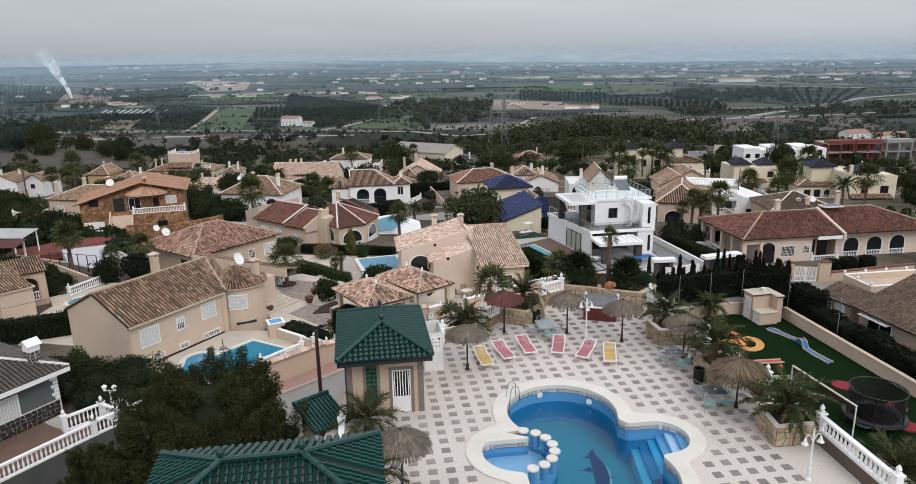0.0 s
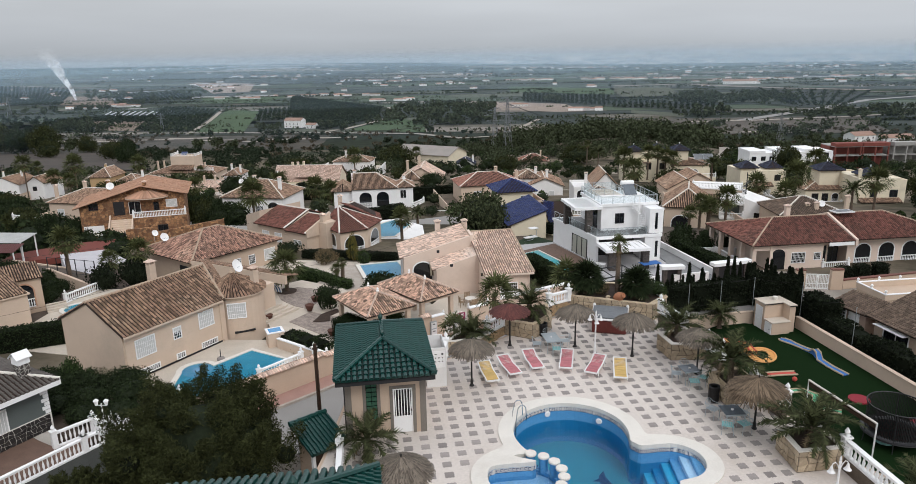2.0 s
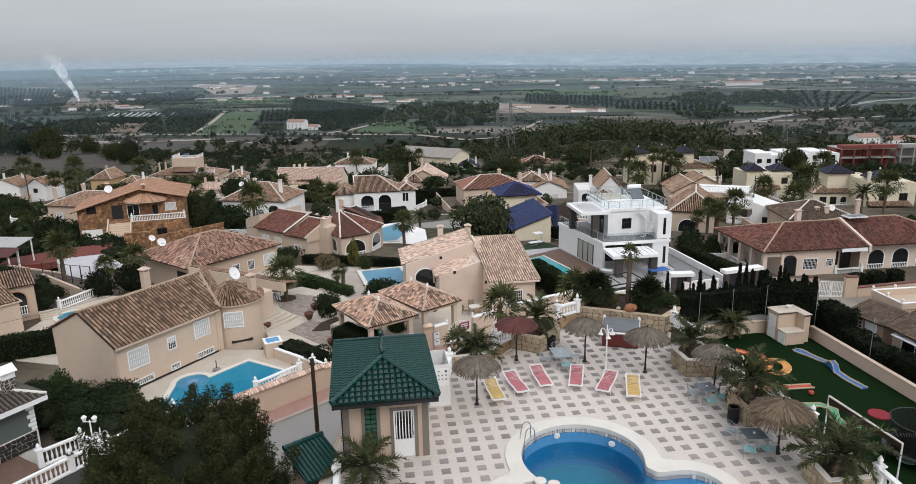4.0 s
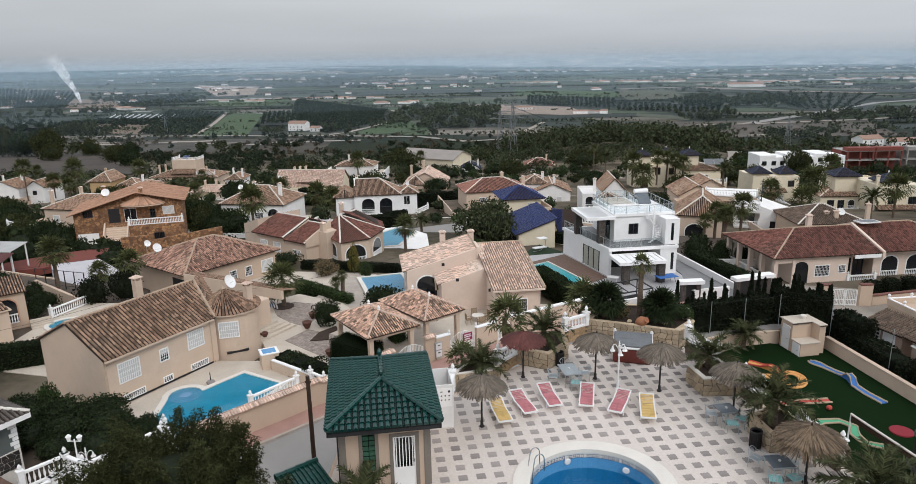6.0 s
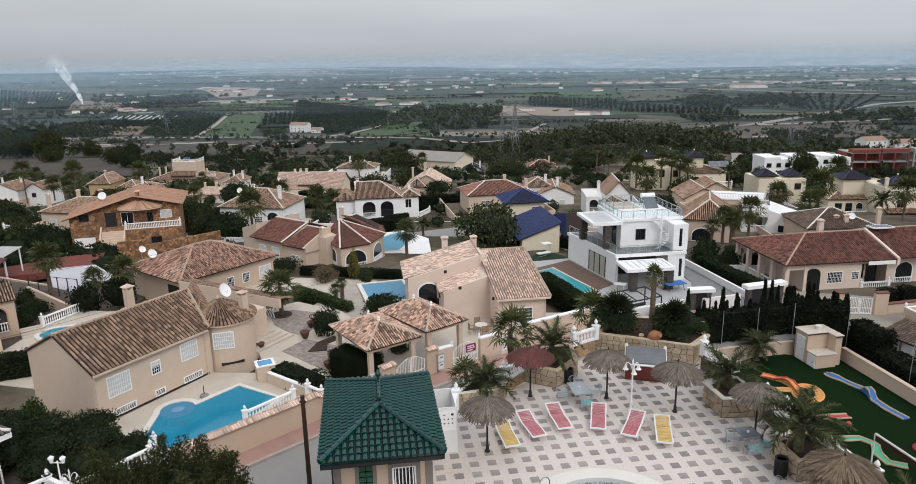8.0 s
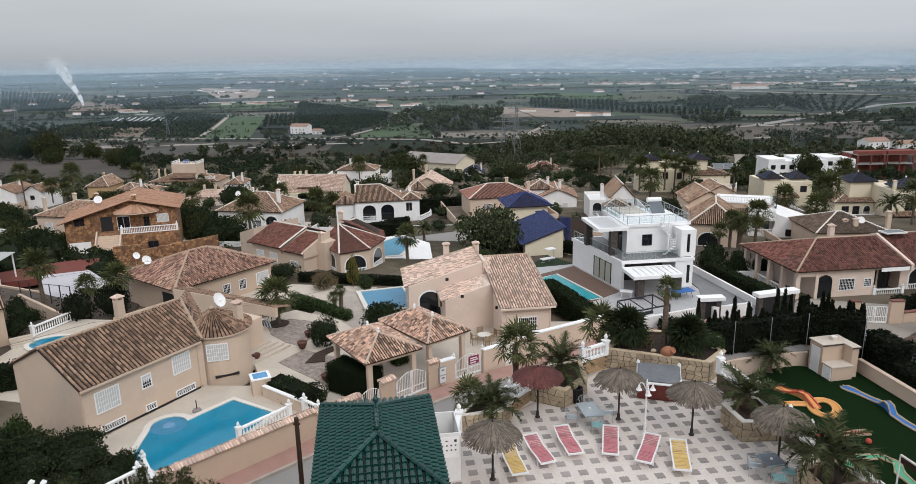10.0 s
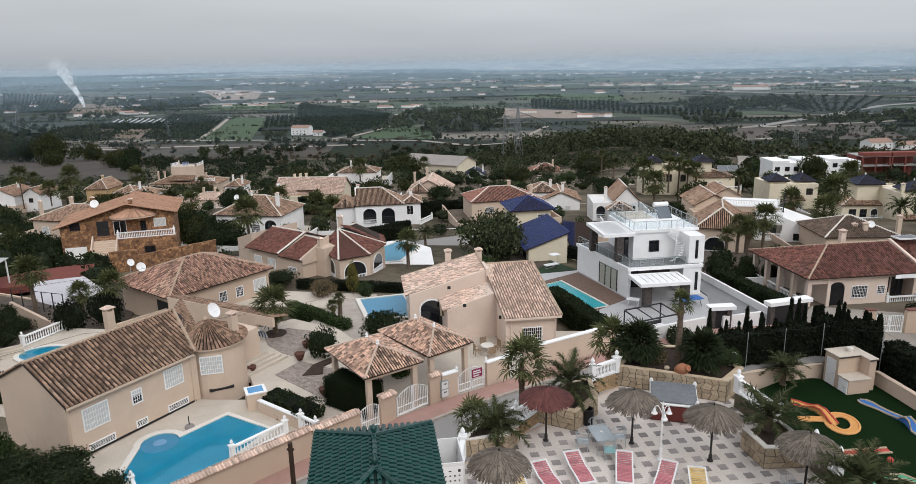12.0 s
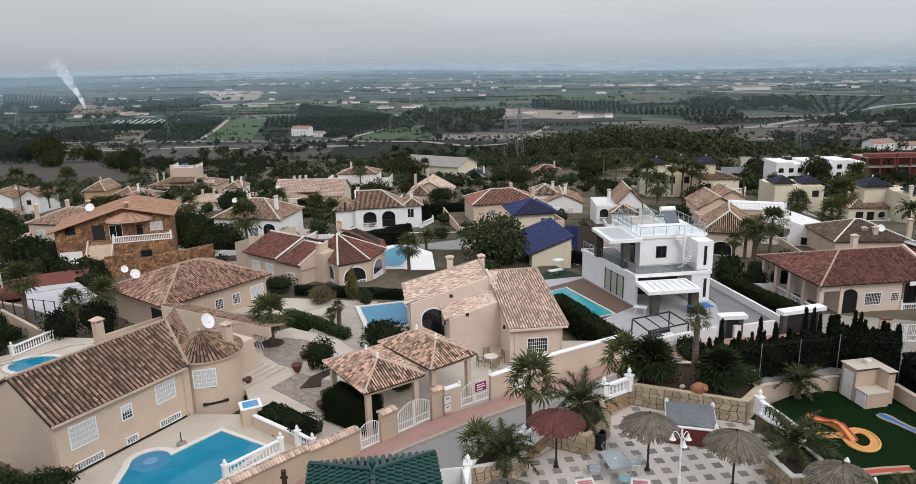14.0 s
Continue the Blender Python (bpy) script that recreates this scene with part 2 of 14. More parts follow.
PATIO = mat("sandy_patio", (0.56, 0.49, 0.41), 0.9, 0.14, 0.5, 12, 0.2, stain=(0.45, 0.38, 0.31))
COPING = mat("white_coping_stone", (0.70, 0.66, 0.60), 0.8, 0.08, 0.9, 16, 0.2, stain=(0.60, 0.55, 0.49))
POOLTILE = mat("pool_mosaic", (0.10, 0.31, 0.56), 0.25, 0.22, 9, 45, 0.05, col2=(0.06, 0.23, 0.48))
POOLTILE_L = mat("pale_pool_mosaic", (0.36, 0.58, 0.78), 0.25, 0.2, 9, 45, 0.05, col2=(0.26, 0.48, 0.72))
POOLDARK = mat("deep_mosaic", (0.010, 0.05, 0.15), 0.3, 0.2, 9, 45, 0.05)
WATER = water_mat("pool_water", (0.22, 0.80, 0.93))
WATER_L = water_mat("shallow_water", (0.80, 0.92, 0.97))
CRAZY = mat("crazy_stone", (0.47, 0.38, 0.27), 0.9, 0.25, 1.5, 12, 0.4, island=0.28, obj=0.2, col2=(0.33, 0.24, 0.15))
MORTAR = mat("dark_mortar", (0.13, 0.10, 0.075), 0.95, 0.2, 3, 20, 0.3)
BRICKY = mat("stacked_yellow_stone", (0.42, 0.29, 0.17), 0.9, 0.25, 1.5, 12, 0.4, island=0.25, obj=0.25, col2=(0.30, 0.19, 0.10))
LAWN = mat("artificial_grass", (0.007, 0.019, 0.006), 0.95, 0.12, 0.7, 60, 0.3, col2=(0.006, 0.017, 0.005), spec=0.03)
SOIL = mat("dark_soil", (0.055, 0.035, 0.025), 0.98, 0.3, 2, 16, 0.6)
GRAVEL = mat("pale_gravel", (0.43, 0.38, 0.33), 0.95, 0.25, 1.5, 24, 0.5, col2=(0.31, 0.26, 0.22))
THATCH = mat("grey_thatch", (0.175, 0.145, 0.115), 0.98, 0.2, 3, 30, 0.2, island=0.55, col2=(0.10, 0.08, 0.065))
THATCH_TAN = mat("tan_thatch", (0.175, 0.125, 0.082), 0.98, 0.2, 3, 30, 0.2, island=0.6, col2=(0.085, 0.06, 0.04))
THATCH_RED = mat("red_brown_wicker", (0.13, 0.045, 0.038), 0.95, 0.2, 3, 30, 0.2, island=0.5, col2=(0.07, 0.03, 0.028))
BLACKPOLE = mat("dark_painted_pole", (0.018, 0.016, 0.015), 0.6, 0.2, 3, 30, 0.15)
WOODPOLE = mat("dark_timber", (0.055, 0.032, 0.02), 0.85, 0.3, 3, 30, 0.3)
REDFAB = mat("faded_red_slats", (0.50, 0.18, 0.20), 0.65, 0.12, 2, 20, 0.1, obj=0.12)
YELFAB = mat("faded_yellow_slats", (0.64, 0.44, 0.16), 0.65, 0.12, 2, 20, 0.1, obj=0.12)
WPLASTIC = mat("white_plastic", (0.74, 0.73, 0.72), 0.5, 0.06, 2, 20, 0.05)
CHROME = mat("brushed_steel", (0.55, 0.56, 0.58), 0.25, 0.08, 4, 30, 0.03, metal=1.0)
ALU = mat("grey_aluminium", (0.42, 0.46, 0.48), 0.4, 0.1, 4, 30, 0.05, metal=0.6)
AQUA = mat("aqua_seat_weave", (0.25, 0.50, 0.50), 0.7, 0.12, 6, 40, 0.1)
TABLETOP = mat("grey_glass_tabletop", (0.13, 0.15, 0.17), 0.12, 0.15, 3, 20, 0.03)
TUBCOVER = mat("grey_tub_cover", (0.16, 0.17, 0.18), 0.6, 0.25, 1.6, 12, 0.2, stain=(0.28, 0.28, 0.28))
TUBRED = mat("mahogany_panel", (0.13, 0.026, 0.02), 0.5, 0.15, 4, 25, 0.1)
TERRACOTTA = mat("terracotta", (0.40, 0.17, 0.09), 0.85, 0.18, 3, 20, 0.2)
RUSTPOT = mat("dark_terracotta", (0.11, 0.047, 0.033), 0.85, 0.18, 3, 20, 0.2)
# Clay darkened on purpose: shade between the cover tiles is in these colours.
CHANNEL_PALE = mat("shaded_pale_channel", (0.25, 0.17, 0.135), 0.95, 0.2, 0.6, 20, 0.2)
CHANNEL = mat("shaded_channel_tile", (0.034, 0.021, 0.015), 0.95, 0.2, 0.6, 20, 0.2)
BARK = mat("palm_bark", (0.15, 0.11, 0.08), 0.95, 0.35, 4, 18, 0.8, dist=0.05)
TRUNKBARK = mat("grey_bark", (0.10, 0.075, 0.055), 0.95, 0.3, 4, 18, 0.6)


def leaf_mat(name, col, isl=0.55, rough=0.85):
    m = mat(name, col, rough, 0.25, 0.8, 6, 0.0, island=isl, col2=tuple(c * 0.5 for c in col), spec=0.08)
    return m


PALMLEAF = leaf_mat("palm_leaf", (0.054, 0.061, 0.027))
FANLEAF = leaf_mat("fan_palm_leaf", (0.080, 0.090, 0.036))
DEADLEAF = leaf_mat("dry_palm_leaf", (0.20, 0.15, 0.09))
DARKLEAF = leaf_mat("dark_hedge_leaf", (0.024, 0.035, 0.015))
HEDGEBOX = leaf_mat("clipped_box_leaf", (0.014, 0.024, 0.009), 0.35)
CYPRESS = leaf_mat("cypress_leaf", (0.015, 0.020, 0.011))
PINE = leaf_mat("pine_needles", (0.042, 0.048, 0.018))
OLIVE = leaf_mat("olive_leaf", (0.060, 0.072, 0.036))
GOLDLEAF = leaf_mat("golden_conifer", (0.15, 0.13, 0.035))
BUSHLEAF = leaf_mat("bush_leaf", (0.045, 0.070, 0.025))
DRYBUSH = leaf_mat("dry_bush", (0.17, 0.13, 0.075))
# ---------- building helpers ----------
def mesh_of(name, verts, faces, smooth=False):
    me = bpy.data.meshes.new(name)
    me.from_pydata([tuple(v) for v in verts], [], faces)
    me.update()
    if smooth:
        me.polygons.foreach_set("use_smooth", [True] * len(me.polygons))
    return me


def part(name, bm, material, parent=None, label="", m=None, smooth=False):
    """Links a bmesh or mesh as one object under a thing or part."""
    if isinstance(bm, bmesh.types.BMesh):
        me = bpy.data.meshes.new(name)
        bm.normal_update()
        bm.to_mesh(me)
        bm.free()
        if smooth:
            me.polygons.foreach_set("use_smooth", [True] * len(me.polygons))
    else:
        me = bm
    if material and not me.materials:
        me.materials.append(material)
    ob = new(name, me)
    if parent is not None:
        ob.parent = parent
    if m is not None:
        ob.matrix_basis = m
    if label:
        tagged(ob, label)
    return ob


def thing(name, label, category, m=None, group="", kind=""):
    ob = new(name)
    ob.empty_display_size = 0.2
    if m is not None:
        ob.matrix_basis = m
    return tagged(ob, label, category, group, kind)


def box(bm, x0, x1, y0, y1, z0, z1, bev=0.0, m=None):
    vs = [bm.verts.new(c) for c in ((x0, y0, z0), (x1, y0, z0), (x1, y1, z0), (x0, y1, z0), (x0, y0, z1), (x1, y0, z1), (x1, y1, z1), (x0, y1, z1))]
    fs = [bm.faces.new([vs[i] for i in f]) for f in ((3, 2, 1, 0), (4, 5, 6, 7), (0, 1, 5, 4), (1, 2, 6, 5), (2, 3, 7, 6), (3, 0, 4, 7))]
    if bev:
        es = {e for f in fs for e in f.edges}
        r = bmesh.ops.bevel(bm, geom=list(es), offset=bev, segments=1, affect="EDGES", profile=0.5)
        vs = list({v for f in r["faces"] for v in f.verts} | {v for v in vs if v.is_valid})
    if m is not None:
        for v in vs:
            v.co = m @ v.co
    return vs


def bx(x0, x1, y0, y1, z0, z1, bev=0.0, m=None):
    bm = bmesh.new()
    box(bm, x0, x1, y0, y1, z0, z1, bev, m)
    return bm


def tube(bm, p0, p1, r0, r1=None, n=8, cap=True):
    """A round bar from p0 to p1."""
    r1 = r0 if r1 is None else r1
    p0, p1 = Vector(p0), Vector(p1)
    q = (p1 - p0).to_track_quat("Z", "Y").to_matrix()
    a = [bm.verts.new(p0 + q @ Vector((r0 * math.cos(i * math.tau / n), r0 * math.sin(i * math.tau / n), 0))) for i in range(n)]
    b = [bm.verts.new(p1 + q @ Vector((r1 * math.cos(i * math.tau / n), r1 * math.sin(i * math.tau / n), 0))) for i in range(n)]
    for i in range(n):
        bm.faces.new((a[i], a[(i + 1) % n], b[(i + 1) % n], b[i]))
    if cap:
        bm.faces.new(a[::-1])
        bm.faces.new(b)


def path_tube(bm, pts, r, n=6):
    """One unbroken round bar along a line of points."""
    P_ = [Vector(p) for p in pts]
    prev = None
    for k, p in enumerate(P_):
        d = (P_[min(k + 1, len(P_) - 1)] - P_[max(k - 1, 0)])
        q = d.to_track_quat("Z", "Y").to_matrix()
        ring = [bm.verts.new(p + q @ Vector((r * math.cos(i * math.tau / n), r * math.sin(i * math.tau / n), 0))) for i in range(n)]
        if prev:
            s = min(range(n), key=lambda j: (ring[j].co - prev[0].co).length)
            for i in range(n):
                bm.faces.new((prev[i], prev[(i + 1) % n], ring[(i + 1 + s) % n], ring[(i + s) % n]))
            ring = [ring[(i + s) % n] for i in range(n)]
        else:
            bm.faces.new(ring[::-1])
        prev = ring
    bm.faces.new(prev)


def lathe(bm, profile, n=12, centre=(0, 0)):
    """Turns (radius, height) pairs round the z axis."""
    rings = []
    for r, z in profile:
        rings.append([bm.verts.new((centre[0] + r * math.cos(i * math.tau / n), centre[1] + r * math.sin(i * math.tau / n), z)) for i in range(n)])
    for a, b in zip(rings, rings[1:]):
        for i in range(n):
            bm.faces.new((a[i], a[(i + 1) % n], b[(i + 1) % n], b[i]))
    bm.faces.new(rings[0][::-1])
    bm.faces.new(rings[-1])


def prism(bm, pts, z0, z1):
    """An upright prism on a plan outline, counter-clockwise."""
    a = [bm.verts.new((x, y, z0)) for x, y in pts]
    b = [bm.verts.new((x, y, z1)) for x, y in pts]
    n = len(pts)
    for i in range(n):
        bm.faces.new((a[i], a[(i + 1) % n], b[(i + 1) % n], b[i]))
    bm.faces.new(a[::-1])
    bm.faces.new(b)


def slab(pts, z0, z1):
    bm = bmesh.new()
    prism(bm, pts, z0, z1)
    return bm


def ring_slab(outer, inner, z0, z1):
    """A slab with a hole in it."""
    bm = bmesh.new()
    for z, up in ((z1, True), (z0, False)):
        es = []
        for loop in (outer, inner):
            vs = [bm.verts.new((x, y, z)) for x, y in loop]
            es += [bm.edges.new((vs[i], vs[(i + 1) % len(vs)])) for i in range(len(vs))]
        r = bmesh.ops.triangle_fill(bm, use_beauty=True, use_dissolve=False, edges=es)
        fs = [g for g in r["geom"] if isinstance(g, bmesh.types.BMFace)]
        for f in fs:
            f.normal_update()
            if (f.normal.z > 0) != up:
                f.normal_flip()
    for loop, s in ((outer, 1), (inner, -1)):
        for i in range(len(loop)):
            (x0, y0), (x1, y1) = loop[i], loop[(i + 1) % len(loop)]
            q = [bm.verts.new(c) for c in ((x0, y0, z0), (x1, y1, z0), (x1, y1, z1), (x0, y0, z1))]
            bm.faces.new(q if s > 0 else q[::-1])
    return bm


def wall_line(bm, p0, p1, t, z0, z1):
    """A wall of thickness t whose centre runs from p0 to p1; z0 and z1 may be pairs (at p0, at p1)."""
    p0, p1 = Vector(p0), Vector(p1)
    d = (p1 - p0).normalized()
    k = Vector((-d.y, d.x)) * t / 2
    za = z0 if isinstance(z0, tuple) else (z0, z0)
    zb = z1 if isinstance(z1, tuple) else (z1, z1)
    c = [p0 - k, p1 - k, p1 + k, p0 + k]
    i = (0, 1, 1, 0)
    lo = [bm.verts.new((c[j].x, c[j].y, za[i[j]])) for j in range(4)]
    hi = [bm.verts.new((c[j].x, c[j].y, zb[i[j]])) for j in range(4)]
    for j in range(4):
        bm.faces.new((lo[j], lo[(j + 1) % 4], hi[(j + 1) % 4], hi[j]))
    bm.faces.new(lo[::-1])
    bm.faces.new(hi)


def frame_on(p0, p1, z=0.0):
    """A frame at p0 whose x runs towards p1 in plan, and y to the left of that."""
    d = Vector((p1[0] - p0[0], p1[1] - p0[1]))
    return Matrix.Translation((p0[0], p0[1], z)) @ Matrix.Rotation(math.atan2(d.y, d.x), 4, "Z"), d.length


# ---------- tiled roofs ----------
def tile_field(poly, w=0.24, course=0.40, r=None, seg=3, lift=0.03, jitter=0.012):
    """Half-round tiles on a roof plane: poly is its outline, the first edge being the eave. Returns the tiles' poses and the mesh pieces."""
    poly = [Vector(p) for p in poly]
    e = (poly[1] - poly[0]).normalized()
    nrm = Vector((0, 0, 0))
    for i in range(len(poly)):
        nrm += poly[i].cross(poly[(i + 1) % len(poly)])
    nrm.normalize()
    if nrm.z < 0:
        nrm = -nrm
    s = nrm.cross(e).normalized()
    if s.z < 0:
        s = -s
    o = poly[0]
    flat = [((p - o).dot(e), (p - o).dot(s)) for p in poly]
    a0, a1 = min(p[0] for p in flat), max(p[0] for p in flat)
    count = max(1, round((a1 - a0) / w))
    w = (a1 - a0) / count
    spots = []
    for i in range(count):
        a = a0 + (i + 0.5) * w
        bs = []
        for (xa, ya), (xb, yb) in zip(flat, flat[1:] + flat[:1]):
            if (xa - a) * (xb - a) < 0:
                bs.append(ya + (yb - ya) * (a - xa) / (xb - xa))
        bs.sort()
        if len(bs) < 2:
            continue
        b, top = bs[0] - 0.05, bs[-1]
        while b < top - 0.08:
            ln = min(course * 1.12, top - b)
            spots.append((o + e * (a + random.uniform(-jitter, jitter)) + s * b, ln))
            b += course
    return spots, e, s, nrm, w


def tiles_mesh(name, polys, w=0.24, course=0.40, seg=3, lift=0.035):
    verts, faces = [], []
    for poly in polys:
        spots, e, s, nrm, ww = tile_field(poly, w * 0.84, course * 0.88)
        r = ww * 0.29
        for p, ln in spots:
            k = len(verts)
            for end, rr, up in ((0, r, lift), (ln, r * 0.84, 0.005)):
                for j in range(seg + 1):
                    th = math.pi * j / seg
                    verts.append(p + s * end + e * (-math.cos(th) * rr) + nrm * (math.sin(th) * rr * 1.3 + up + (0.0 if 0 < j < seg else -0.04)))
            for j in range(seg):
                faces.append((k + j, k + j + 1, k + seg + 2 + j, k + seg + 1 + j))
            faces.append(tuple(range(k + seg, k - 1, -1)))
    return mesh_of(name, verts, faces)


def tile_piece(w, course, seg=4, lift=0.04):
    """One single tile: x across, y up the slope, z off the plane."""
    r = w * 0.45
    verts, faces = [], []
    for end, rr, up in ((0, r, lift), (course * 1.12, r * 0.84, 0.0)):
        for j in range(seg + 1):
            th = math.pi * j / seg
            verts.append((-math.cos(th) * rr, end, math.sin(th) * rr * 1.05 + up - (0.05 if j in (0, seg) else 0)))
    for j in range(seg):
        faces.append((j, j + 1, seg + 2 + j, seg + 1 + j))
    faces.append(tuple(range(seg, -1, -1)))
    return mesh_of("roof_tile", verts, faces)


def ridge_caps(bm, p0, p1, r=0.13, step=0.42):
    """Half-round caps along a ridge or hip."""
    p0, p1 = Vector(p0), Vector(p1)
    n = max(1, round((p1 - p0).length / step))
    d = (p1 - p0) / n
    q = d.to_track_quat("Z", "Y").to_matrix()
    prev = None
    for i in range(n):
        for k, rr in ((0, r), (1, r * 0.82)):
            c = p0 + d * (i + k) + Vector((0, 0, 0.02))
            ring = [bm.verts.new(c + q @ Vector((rr * math.cos(j * math.tau / 7), rr * math.sin(j * math.tau / 7), 0))) for j in range(7)]
            if prev:
                for j in range(7):
                    bm.faces.new((prev[j], prev[(j + 1) % 7], ring[(j + 1) % 7], ring[j]))
            else:
                bm.faces.new(ring[::-1])
            prev = ring
    bm.faces.new(prev)


def roof_under(bm, poly, t=0.12):
    """The slab that carries the tiles."""
    top = [bm.verts.new(p) for p in poly]
    low = [bm.verts.new((p[0], p[1], p[2] - t)) for p in poly]
    n = len(poly)
    f = bm.faces.new(top)
    f.normal_update()
    if f.normal.z < 0:
        f.normal_flip()
    bm.faces.new(low[::-1])
    for i in range(n):
        bm.faces.new((low[i], low[(i + 1) % n], top[(i + 1) % n], top[i]))


def hip_polys(x0, x1, y0, y1, ze, h, ends=(True, True)):
    """The planes of a hip roof over a rectangle whose ridge runs along its longer side; an end that is False is a gable."""
    a, b = x1 - x0, y1 - y0
    if a >= b:
        m = (y0 + y1) / 2
        ra = (x0 + (b / 2 if ends[0] else 0), m, ze + h)
        rb = (x1 - (b / 2 if ends[1] else 0), m, ze + h)
        c = [(x0, y0, ze), (x1, y0, ze), (x1, y1, ze), (x0, y1, ze)]
        ps = [[c[0], c[1], rb, ra], [c[2], c[3], ra, rb]]
        if ends[0]:
            ps.append([c[3], c[0], ra])
        if ends[1]:
            ps.append([c[1], c[2], rb])
        hips = [(c[0], ra), (c[3], ra)] * ends[0] + [(c[1], rb), (c[2], rb)] * ends[1] + [(ra, rb)]
    else:
        m = (x0 + x1) / 2
        ra = (m, y0 + (a / 2 if ends[0] else 0), ze + h)
        rb = (m, y1 - (a / 2 if ends[1] else 0), ze + h)
        c = [(x0, y0, ze), (x1, y0, ze), (x1, y1, ze), (x0, y1, ze)]
        ps = [[c[3], c[0], ra, rb], [c[1], c[2], rb, ra]]
        if ends[0]:
            ps.append([c[0], c[1], ra])
        if ends[1]:
            ps.append([c[2], c[3], rb])
        hips = [(c[0], ra), (c[1], ra)] * ends[0] + [(c[2], rb), (c[3], rb)] * ends[1] + [(ra, rb)]
    ps = [[q for i, q in enumerate(p) if q != p[i - 1]] for p in ps]
    return ps, [h_ for h_ in hips if h_[0] != h_[1]]


def add_roof(parent, ps, hips, tmat, ridge=None, w=0.26, course=0.4, under=None, name="roof"):
    roof = None
    for p in ps:
        bm = bmesh.new()
        roof_under(bm, p)
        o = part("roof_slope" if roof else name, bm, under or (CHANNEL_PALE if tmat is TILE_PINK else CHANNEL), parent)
        roof = roof or o
    t = part("roof_tiles", tiles_mesh("roof_tiles", ps, w, course), tmat, roof)
    tagged(t, kind="stuff")
    if hips:
        for a, b in hips:
            bm = bmesh.new()
            ridge_caps(bm, a, b)
            part("ridge", bm, ridge or RIDGE, roof)
    return roof


# ---------- openings ----------
def window(parent, m, w, h, bars=True, frame_mat=None, style="grille", white=0.0):
    """A window on a wall face: m's x runs along the wall, z up, -y out of the wall. Origin at the middle of the sill."""
    fm = frame_mat or WHITE
    bm = bmesh.new()
    f = 0.07
    box(bm, -w / 2 - f, -w / 2, -0.06, 0.05, -f, h + f)
    box(bm, w / 2, w / 2 + f, -0.06, 0.05, -f, h + f)
    box(bm, -w / 2, w / 2, -0.06, 0.05, -f, 0)
    box(bm, -w / 2, w / 2, -0.06, 0.05, h, h + f)
    win = part("window", bm, fm, parent, m=m)
    part("pane", bx(-w / 2, w / 2, -0.008, 0.02, 0, h), GLASS, win)
    if style == "grille":
        bm = bmesh.new()
        n = max(2, round(w / 0.16))
        for i in range(1, n):
            x = -w / 2 + w * i / n
            box(bm, x - 0.012, x + 0.012, -0.055, -0.03, 0, h)
        for z in (h * 0.25, h * 0.5, h * 0.75):
            box(bm, -w / 2, w / 2, -0.05, -0.035, z - 0.012, z + 0.012)
        part("grille", bm, WHITE, win, "white metal window grille")
        if white:
            part("blind", bx(-w / 2 + 0.01, w / 2 - 0.01, -0.024, -0.010, h * (1 - white) + 0.01, h - 0.01), SHUTTER, win, "lowered white blind")
    elif style == "shutter":
        bm = bmesh.new()
        n = max(3, round(h / 0.09))
        prev = None
        for i in range(2 * n + 1):
            z, y = h * i / (2 * n), -0.05 if i % 2 else -0.024
            row = [bm.verts.new((-w / 2, y, z)), bm.verts.new((w / 2, y, z))]
            if prev:
                bm.faces.new((prev[0], prev[1], row[1], row[0]))
            prev = row
        part("shutter", bm, SHUTTER, win, "lowered white roller shutter")
        if w > 1.1 and m.translation.z > -12:
            bm = bmesh.new()
            for i in range(1, round(w / 0.17)):
                x = -w / 2 + w * i / round(w / 0.17)
                box(bm, x - 0.012, x + 0.012, -0.085, -0.062, 0, h)
            part("grille", bm, WHITE, win, "white metal window grille")
    else:
        bm = bmesh.new()
        box(bm, -0.025, 0.025, -0.045, -0.009, 0, h)
        part("mullion", bm, fm, win)
    return win


def door(parent, m, w, h, material, label=""):
    bm = bmesh.new()
    f = 0.08
    box(bm, -w / 2 - f, -w / 2, -0.05, 0.05, 0, h + f)
    box(bm, w / 2, w / 2 + f, -0.05, 0.05, 0, h + f)
    box(bm, -w / 2, w / 2, -0.05, 0.05, h, h + f)
    d = part("door", bm, material, parent, label, m)
    bm = bmesh.new()
    box(bm, -w / 2, w / 2, -0.02, 0.03, 0.01, h)
    for z0, z1 in ((0.15, h * 0.45), (h * 0.52, h - 0.15)):
        box(bm, -w / 2 + 0.12, w / 2 - 0.12, -0.035, -0.021, z0, z1)
    part("leaf_panel", bm, material, d)
    bm = bmesh.new()
    tube(bm, (w / 2 - 0.1, -0.09, h * 0.48), (w / 2 - 0.22, -0.09, h * 0.48), 0.014)
    tube(bm, (w / 2 - 0.1, -0.09, h * 0.48), (w / 2 - 0.1, -0.02, h * 0.48), 0.014)
    part("handle", bm, CHROME, d)
    return d


